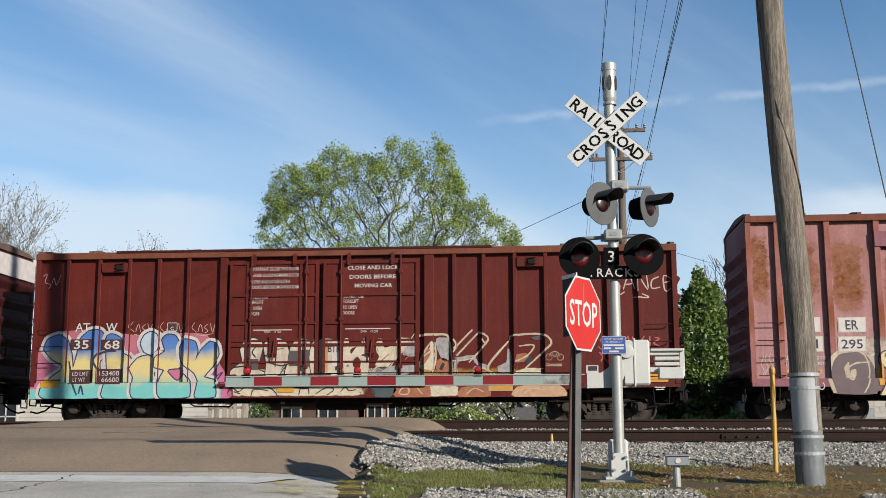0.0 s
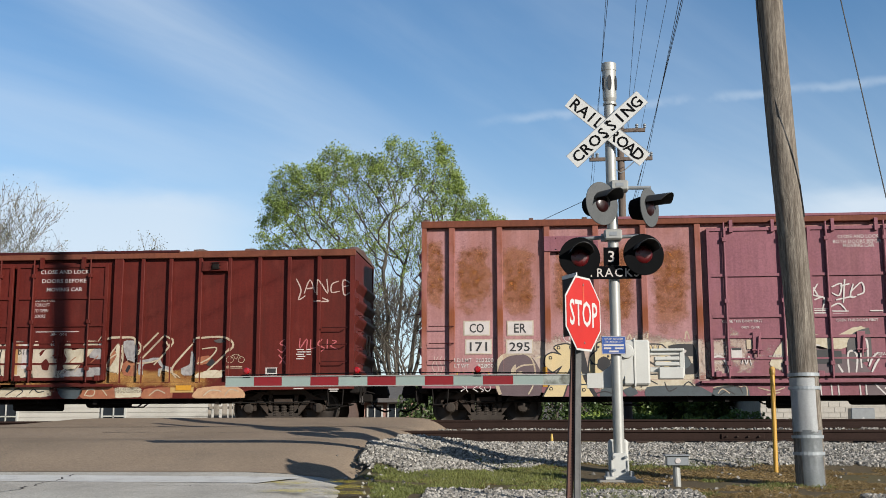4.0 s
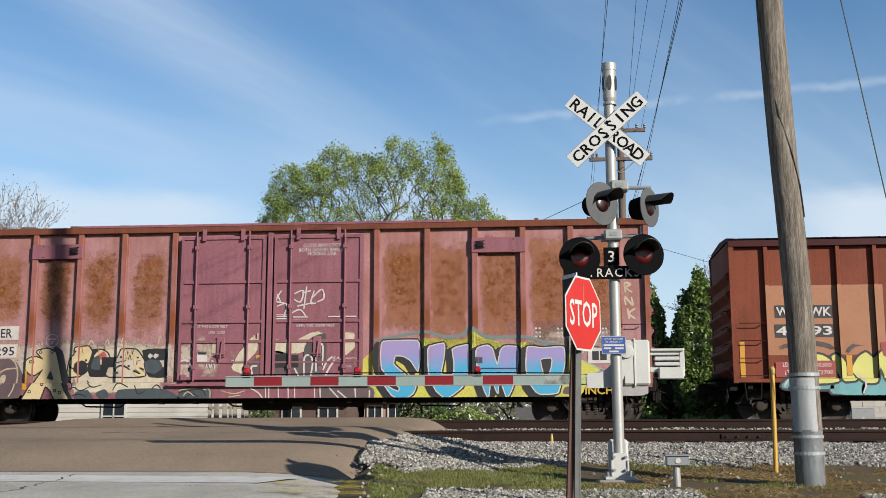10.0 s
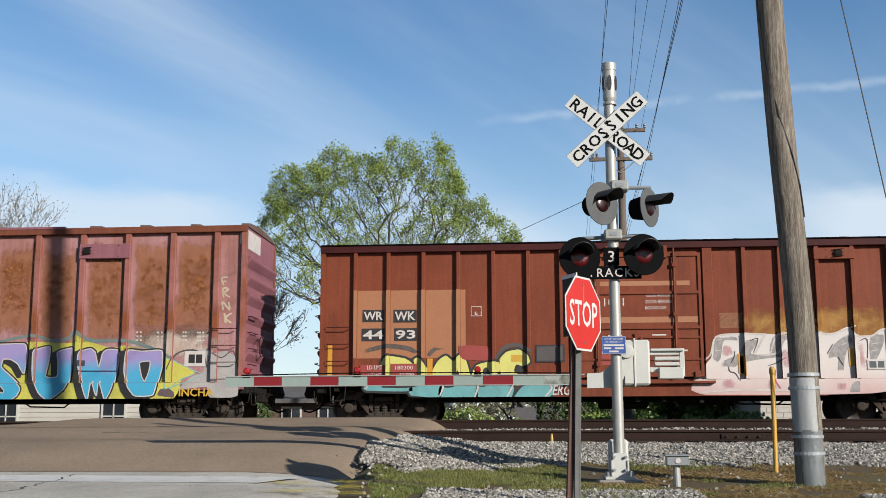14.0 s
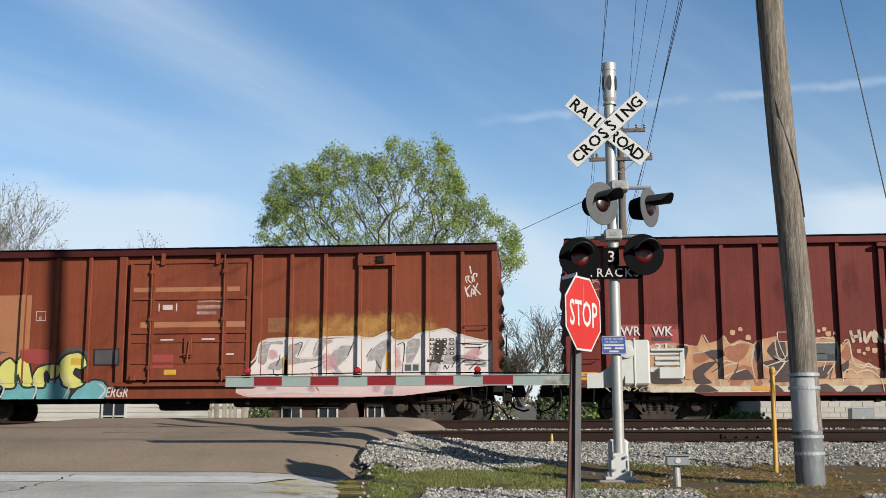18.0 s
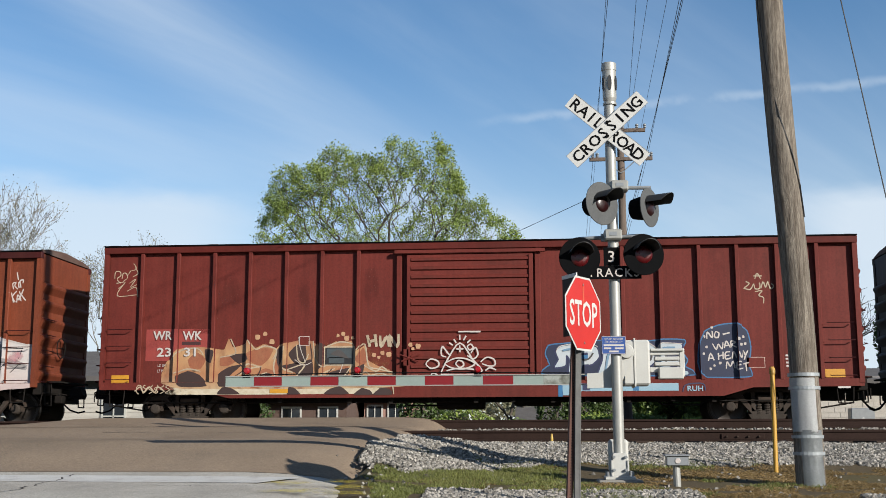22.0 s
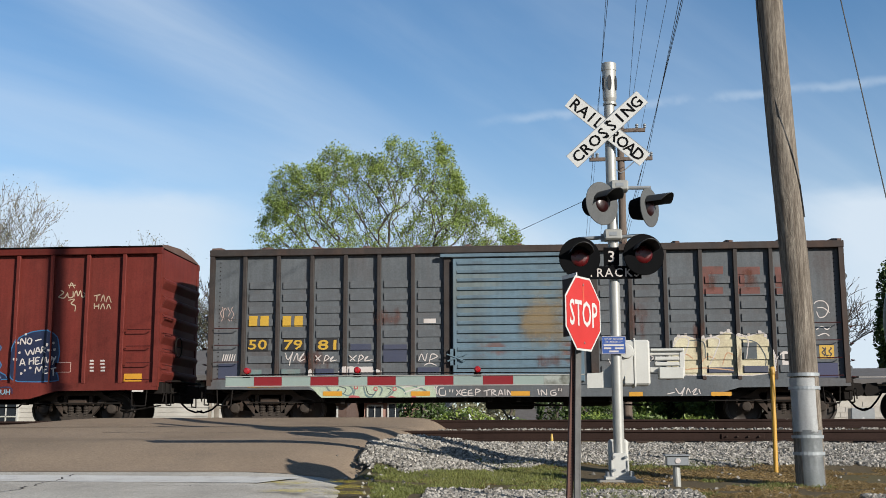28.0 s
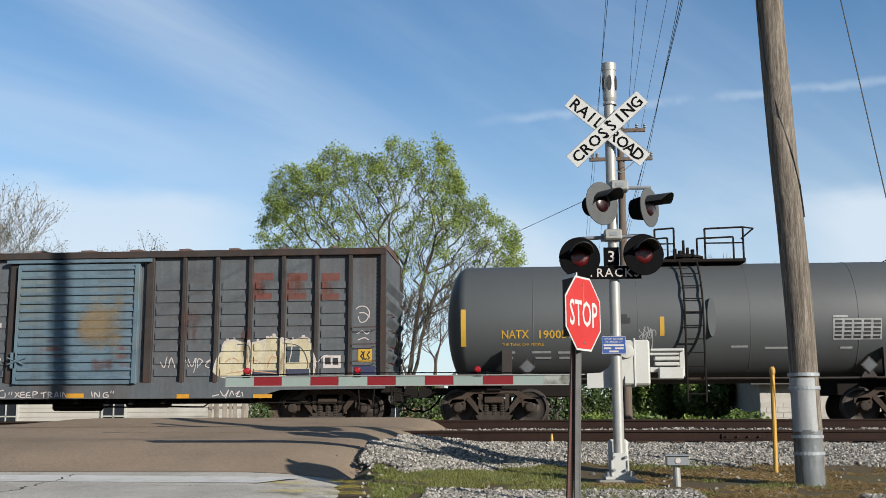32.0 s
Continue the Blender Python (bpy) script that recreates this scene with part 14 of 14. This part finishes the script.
leafy_mass("tree", (6.75, 20, -0.7), (1.35, 1.5, 7.8), 16000, 4, "dense dark green magnolia-like tree", 0.10, M_leafmid)
leafy_mass("tree", (19.9, 36, -0.8), (1.6, 1.6, 11.2), 12000, 41, "dark green leafy tree at the edge of the yard", 0.13, M_leafdark)
leafy_mass("tree", (4.44, 21, -0.7), (0.95, 1.2, 7.7), 9000, 14, "dense dark green tree behind the signal", 0.10, M_leafmid)
leafy_mass("tree", (5.5, 22, -0.7), (1.1, 1.4, 5.0), 7000, 9, "lower dense green tree beside the pole", 0.10, M_leafdark)
for i, (x, y, s) in enumerate(((1.4, 9.6, 1.2), (2.2, 10.2, 1.3), (3.2, 9.5, 1.3), (4.8, 9.8, 1.2), (6.4, 9.4, 1.4), (7.9, 9.9, 1.1), (-2.8, 14, 1.6), (-1.0, 15, 1.2), (-8.3, 13, 1.1), (2.0, 16, 1.5), (10.2, 16, 2.2), (12.2, 18, 2.4), (-4.6, 15, 1.0))):
    leafy_mass("bush", (x, y, -0.75), (s * 0.85, s * 0.7, s * 1.0), 1800, 50 + i, "rounded green bush behind the tracks", 0.06, M_leafmid if i % 3 else M_leaf, "bush")
for i, x in enumerate((0.6, 1.7, 2.8)):
    leafy_mass("bush", (x, 18.6 + 0.4 * i, -0.75), (0.95, 0.8, 3.3), 3000, 90 + i, "tall green hedge bush behind the tracks", 0.07, M_leafdark, "bush")
leafy_mass("bush", (-4.6, 16.5, -0.75), (1.0, 0.9, 2.9), 3400, 77, "tall green bush beside the salmon house", 0.07, M_leafdark, "bush")
tree("tree", (-6.3, 27, -0.8), 9.5, 57, "bare tree with thick grey limbs", M_bud, stems=3, leaves=600, leaf=0.05, trunk=0.3, rmin=0.014)
tree("tree", (-17.6, 38, -0.8), 10.9, 63, "budding grey-green tree between the houses", M_bud, stems=5, leaves=7000, leaf=0.07, trunk=0.26, rmin=0.015, crown_low=0.15)
leafy_mass("bush", (-12.3, 18.5, -0.75), (1.3, 0.9, 2.4), 3000, 79, "grey-green bush between the houses", 0.07, M_leafdark, "bush")
# ---------------------------------------------------------------- buildings, fence and poles behind the tracks
M_siding = mat("white_clapboard", hexc((214, 210, 200)), 0.7, second=hexc((196, 190, 178)), scale=2, dirt=hexc((150, 140, 122)), bump=0.08, per_object=0.04)
M_brick = mat("red_brown_brick", hexc((104, 82, 72)), 0.9, second=hexc((86, 64, 56)), scale=5, bump=0.3, per_object=0.15)
M_wbrick = mat("white_painted_brick", hexc((206, 200, 190)), 0.85, second=hexc((180, 174, 164)), scale=4, dirt=hexc((140, 130, 115)), bump=0.2, per_object=0.07)
M_pink = mat("salmon_stucco", hexc((176, 138, 124)), 0.9, second=hexc((156, 118, 106)), scale=3, bump=0.2)
M_shingle = mat("grey_roof_shingle", hexc((104, 100, 98)), 0.9, second=hexc((84, 80, 78)), scale=3, bump=0.3)
M_pane = mat("dark_window_glass", hexc((52, 58, 64)), 0.12, second=hexc((40, 46, 52)), scale=2, bump=0)
M_picket = mat("weathered_picket", hexc((170, 160, 146)), 0.85, second=hexc((140, 130, 116)), scale=6, bump=0.3, stretch=(3, 3, 0.5), per_object=0.25)


def window(parent, x, y, z, w, h):
    f = B()
    for a, b, c, d in ((-w / 2 - 0.07, -w / 2, -h / 2, h / 2), (w / 2, w / 2 + 0.07, -h / 2, h / 2), (-w / 2 - 0.07, w / 2 + 0.07, h / 2, h / 2 + 0.08), (-w / 2 - 0.1, w / 2 + 0.1, -h / 2 - 0.09, -h / 2), (-0.02, 0.02, -h / 2, h / 2), (-w / 2, w / 2, -0.025, 0.025)):
        box(f, a, b, -0.06, 0.0, c, d)
    wd = part("window", f, M_white, parent, "white framed sash window")
    wd.location = (x, y - 0.004, z)
    part("pane", box(B(), -w / 2, w / 2, -0.02, -0.006, -h / 2, h / 2), M_pane, wd)
    return wd


def house(x0, x1, y, depth, eave, ridge, wall_m, label, wins=(), boards=False, course=0.0, zb=-0.85):
    hs = thing("house", pose((x0 + x1) / 2, y, zb), label, "house")
    w = (x1 - x0) / 2
    part("wall", box(B(), -w, w, 0, depth, 0, eave), wall_m, hs)
    bm = B()
    a = [bm.verts.new((-w - 0.4, yy, zz)) for yy, zz in ((-0.5, eave - 0.1), (depth / 2, ridge), (depth + 0.5, eave - 0.1), (depth + 0.5, eave - 0.28), (depth / 2, ridge - 0.2), (-0.5, eave - 0.28))]
    b = [bm.verts.new((w + 0.4, v.co.y, v.co.z)) for v in a]
    for k in range(6):
        bm.faces.new((a[k], a[(k + 1) % 6], b[(k + 1) % 6], b[k]))
    for q in ((0, 1, 4, 5), (1, 2, 3, 4)):
        bm.faces.new([a[i] for i in q]), bm.faces.new([b[i] for i in q])
    bmesh.ops.recalc_face_normals(bm, faces=bm.faces[:])
    part("roof", bm, M_shingle, hs, "grey shingle roof")
    if boards:
        me = mesh_of("board", prism(B(), [(-w, 0), (w, 0), (w, 0.15), (-w, 0.15)], -0.02, 0.0))
        k = 0
        while k * 0.165 < eave - 0.3:
            o = part("board", me, wall_m, hs)
            o.matrix_basis = pose(0, -0.002, k * 0.165 + 0.01, -3.0, 0, 0)
            k += 1
    if course:
        me = mesh_of("brick", box(B(), -0.19, 0.19, -0.012, 0, 0, 0.175, 0.004))
        for r in range(9):
            n = int(2 * w / 0.4)
            for c in range(n):
                xx = -w + 0.2 + c * 0.4 + (0.2 if r % 2 else 0)
                if xx < w - 0.15:
                    o = part("brick", me, wall_m, hs)
                    o.location = (xx, -0.001, r * 0.19 + 0.1)
    for wx, wz, ww, wh in wins:
        window(hs, wx, -0.02, wz, ww, wh)
    return hs


house(-24.5, -12.0, 13.0, 7, 2.9, 4.0, M_siding, "low white clapboard house beyond the tracks", wins=((-1.5, 1.35, 0.8, 1.2), (2.6, 1.35, 0.8, 1.2)), boards=True)
house(-13.4, -8.4, 21.0, 7, 2.3, 2.9, M_brick, "brown brick house with white sash windows", wins=((-1.8, 1.1, 0.75, 1.4), (0.1, 1.1, 0.75, 1.4), (1.7, 1.1, 0.75, 1.4)))
house(-8.1, -6.2, 24.0, 6, 2.4, 3.0, M_pink, "salmon painted house with a dark porch", wins=((-0.45, 1.3, 0.6, 1.3), (0.5, 1.1, 0.6, 1.9)))
house(-1.2, 2.6, 40.0, 6, 1.4, 2.4, M_siding, "distant pale shed with a low roof", wins=())
house(7.9, 20.0, 14.5, 7, 2.7, 3.2, M_wbrick, "white painted block building beside the tracks", wins=(), course=0.2)
# small electrical cabinet against the block building
cb = thing("utility_cabinet", pose(11.2, 13.6, -0.8), "small grey utility cabinet with a diamond warning sign", "utility cabinet")
part("cabinet_body", box(B(), -0.4, 0.4, -0.25, 0.25, 0, 1.5, 0.02), M_galv, cb)
part("warning_diamond", box(B(), -0.13, 0.13, -0.012, 0.0, -0.13, 0.13), M_signwhite, cb).matrix_basis = pose(0, -0.252, 1.0, 0, 45, 0)
part("diamond_mark", box(B(), -0.09, 0.09, -0.006, 0.0, -0.09, 0.09), M_black, cb).matrix_basis = pose(0, -0.266, 1.0, 0, 45, 0)

# board fence
fc = thing("board_fence", pose(0, 11.0, -0.8), "weathered grey-brown board fence with gaps", "fence")
pk = mesh_of("board", box(B(), -0.055, 0.055, -0.01, 0.01, 0, 2.1, 0.004))
for k in range(9):
    o = part("board", pk, M_picket, fc)
    o.matrix_basis = pose(-11.36 + k * 0.125 + random.uniform(-0.02, 0.02), 0, random.uniform(-0.1, 0.0), 0, random.uniform(-4, 4), 0)
for zz in (0.4, 1.5):
    part("fence_rail", box(B(), -11.5, -10.2, 0.014, 0.05, zz, zz + 0.09), M_picket, fc)
for xx in (-11.5, -10.2):
    part("fence_post", box(B(), xx - 0.05, xx + 0.05, 0.05, 0.15, 0, 2.1), M_picket, fc)

# a road sign on the far side, seen under the cars
fs = thing("road_sign", pose(-6.25, 48.0, -0.75), "back of a small octagonal road sign on a thin post", "road sign")
part("post", box(B(), -0.03, 0.03, -0.03, 0.03, -0.1, 3.0), M_galv, fs)
part("sign_plate", prism(B(), [(0.38 * math.cos(radians(22.5 + 45 * k)), 2.75 + 0.38 * math.sin(radians(22.5 + 45 * k))) for k in range(8)], -0.045, -0.04), M_galv, fs)

# far utility pole with crossarms, insulators and its wires
fp = thing("utility_pole", pose(2.68, 8.5, -0.75), "grey wooden utility pole with two crossarms", "utility pole")
part("pole_shaft", rod(B(), (0, 0, -0.2), (0.02, 0, 10.5), 0.16, 0.11, n=14), M_farpole, fp, smooth=True)
INS = mesh_of("insulator", lathe(B(), [(0.02, 0), (0.05, 0.03), (0.05, 0.06), (0.03, 0.07), (0.055, 0.1), (0.055, 0.13), (0.02, 0.16)], "z", 10))
for zz, xs in ((10.33, (0.1, 0.55, 0.8)), (9.38, (-0.9, -0.75, 0.75, 0.98))):
    x0, x1 = (-0.2, 0.82) if zz > 10 else (-1.01, 1.02)
    ca = part("crossarm", box(B(), x0, x1, -0.16, -0.07, zz - 0.06, zz + 0.06, 0.01), M_farpole, fp, "weathered timber crossarm")
    for xx in xs:
        i_ = part("insulator", INS, M_galv, ca)
        i_.location = (xx, -0.115, zz + 0.06)
part("crossarm_brace", pipe(B(), [(-0.5, -0.12, 9.34), (0, -0.12, 8.9), (0.5, -0.12, 9.34)], 0.018, 5), M_galv, fp)


def wire(a, b, sag, r=0.012, n=14):
    pts = []
    for k in range(n + 1):
        t = k / n
        p = Vector(a).lerp(Vector(b), t)
        p.z -= sag * 4 * t * (1 - t)
        pts.append(p)
    bm = B()
    q = (Vector(b) - Vector(a)).to_track_quat("Z", "Y")
    rings = [[bm.verts.new(p + q @ Vector((r * math.cos(j * math.tau / 5), r * math.sin(j * math.tau / 5), 0))) for j in range(5)] for p in pts]
    for u, v in zip(rings, rings[1:]):
        for j in range(5):
            bm.faces.new((u[j], u[(j + 1) % 5], v[(j + 1) % 5], v[j]))
    w = part("overhead_wire", bm, M_wire)
    return tagged(w, "thin black overhead wire", "cable", "overhead wires")


wire((1.80, 8.40, 8.71), (0.69, -42.00, 8.74), 0.0, 0.0065)
wire((1.80, 8.40, 8.71), (2.97, 60.00, 8.71), 0.0, 0.0065)
wire((1.87, 8.40, 8.71), (0.36, -42.00, 8.75), 0.0, 0.005)
wire((1.87, 8.40, 8.71), (3.22, 60.00, 8.70), 0.0, 0.005)
wire((2.91, 8.40, 9.64), (0.19, -42.00, 9.61), 0.0, 0.0065)
wire((2.95, 8.40, 9.64), (1.23, -42.00, 9.66), 0.0, 0.0054)
wire((3.37, 8.40, 9.66), (1.76, -42.00, 9.67), 0.0, 0.0054)
wire((3.49, 8.40, 8.73), (1.78, -42.00, 8.71), 0.0, 0.0085)
wire((3.49, 8.40, 8.73), (4.55, 60.00, 8.74), 0.0, 0.0085)
wire((3.56, 8.40, 8.77), (1.44, -42.00, 8.77), 0.0, 0.0065)
wire((3.56, 8.40, 8.77), (5.20, 60.00, 8.76), 0.0, 0.0065)
wire((2.17, 8.40, 7.75), (3.91, 60.00, 7.75), 0.0, 0.005)
wire((2.72, 8.40, 5.87), (4.22, -42.00, 17.34), 0.0, 0.0065)
wire((2.64, 8.50, 7.82), (-14.02, 60.00, 10.41), 0.12, 0.0108)
wire((2.70, 8.50, 6.07), (19.88, 40.00, 7.11), 0.1, 0.0081)
wire((3.33, -13.00, 10.20), (5.04, -13.00, -0.90), 0.0, 0.0086)


# joint bars on the near rail and a small yellow marker beside it
jb = thing("joint_bar", pose(3.38, -7.99, -0.26), "rusty bolted joint bar on the near rail", "rail joint", kind="structure")
part("bar", box(B(), -0.36, 0.36, -0.005, 0.02, -0.04, 0.055, 0.006), M_rail, jb)
BOLT_ME = mesh_of("joint_bolt", lathe(B(), [(0.016, -0.04), (0.018, -0.005)], "y", 6))
for k in range(4):
    o = part("bolt", BOLT_ME, M_tie, jb)
    o.location = (-0.27 + 0.18 * k, -0.005, 0.01)
mk = thing("rail_marker", pose(0.16, -8.25, ground_height(0.16, -8.25)), "small yellow plastic marker beside the near rail", "marker")
part("marker_body", lathe(B(), [(0.022, -0.02), (0.026, 0.1), (0.018, 0.13), (0.014, 0.17)], "z", 10), mat("yellow_marker_plastic", hexc((214, 176, 80)), 0.5, second=hexc((190, 150, 70)), scale=6, bump=0.02), mk)
# ---------------------------------------------------------------- what moves
TRAVEL = [
    (0.0, 0.000), (0.5, 0.987), (1.0, 1.991), (1.5, 2.987), (2.0, 3.968), (2.5, 4.974), (3.0, 5.956), (3.5, 6.942),
    (5.5, 11.054), (6.0, 12.105), (6.5, 13.174), (7.0, 14.233), (7.5, 15.338), (8.0, 16.469), (8.5, 17.598), (9.0, 18.734),
    (9.5, 19.891), (10.0, 21.064), (10.5, 22.257), (11.0, 23.477), (11.5, 24.695), (12.0, 25.949), (12.5, 27.229), (13.0, 28.516),
    (13.5, 29.814), (14.0, 31.135), (14.5, 32.481), (16.5, 37.991), (17.0, 39.404), (17.5, 40.844), (18.0, 42.289), (18.5, 43.758),
    (19.0, 45.244), (19.5, 46.700), (20.0, 48.138), (20.5, 49.610), (21.0, 51.078), (21.5, 52.532), (22.0, 53.988), (22.5, 55.445),
    (23.0, 56.892), (23.5, 58.348), (24.0, 59.807), (24.5, 61.253), (25.0, 62.697), (25.5, 64.112), (27.5, 69.818), (28.0, 71.233),
    (28.5, 72.646), (29.0, 74.054), (29.5, 75.360), (30.0, 76.764), (30.5, 78.156), (31.0, 79.579), (31.5, 81.010), (32.0, 82.407),
]


def motions():
    # how far the train has rolled (metres, to the left) at each time
    for car, x0 in CARS:
        walk(car, [(t, pose(x0 - s, TRACK_Y, 0)) for t, s in TRAVEL])
    # the wheels roll without slipping: one row for each sixth of a turn
    rows, dist, t = [], TRAVEL[-1][1], 0.0
    step = 0.457 * radians(60)
    k = 0
    while k * step < dist:
        s = k * step
        for (ta, sa), (tb, sb) in zip(TRAVEL, TRAVEL[1:]):
            if sa <= s <= sb:
                t = ta + (tb - ta) * (s - sa) / (sb - sa)
                break
        rows.append((t, -60.0 * k))
        k += 1
    rows.append((32.0, -math.degrees(dist / 0.457)))
    for w, x in WHEELSETS:
        walk(w, [(t, pose(x, 0, 0.457, 0, a, 0)) for t, a in rows])


motions()
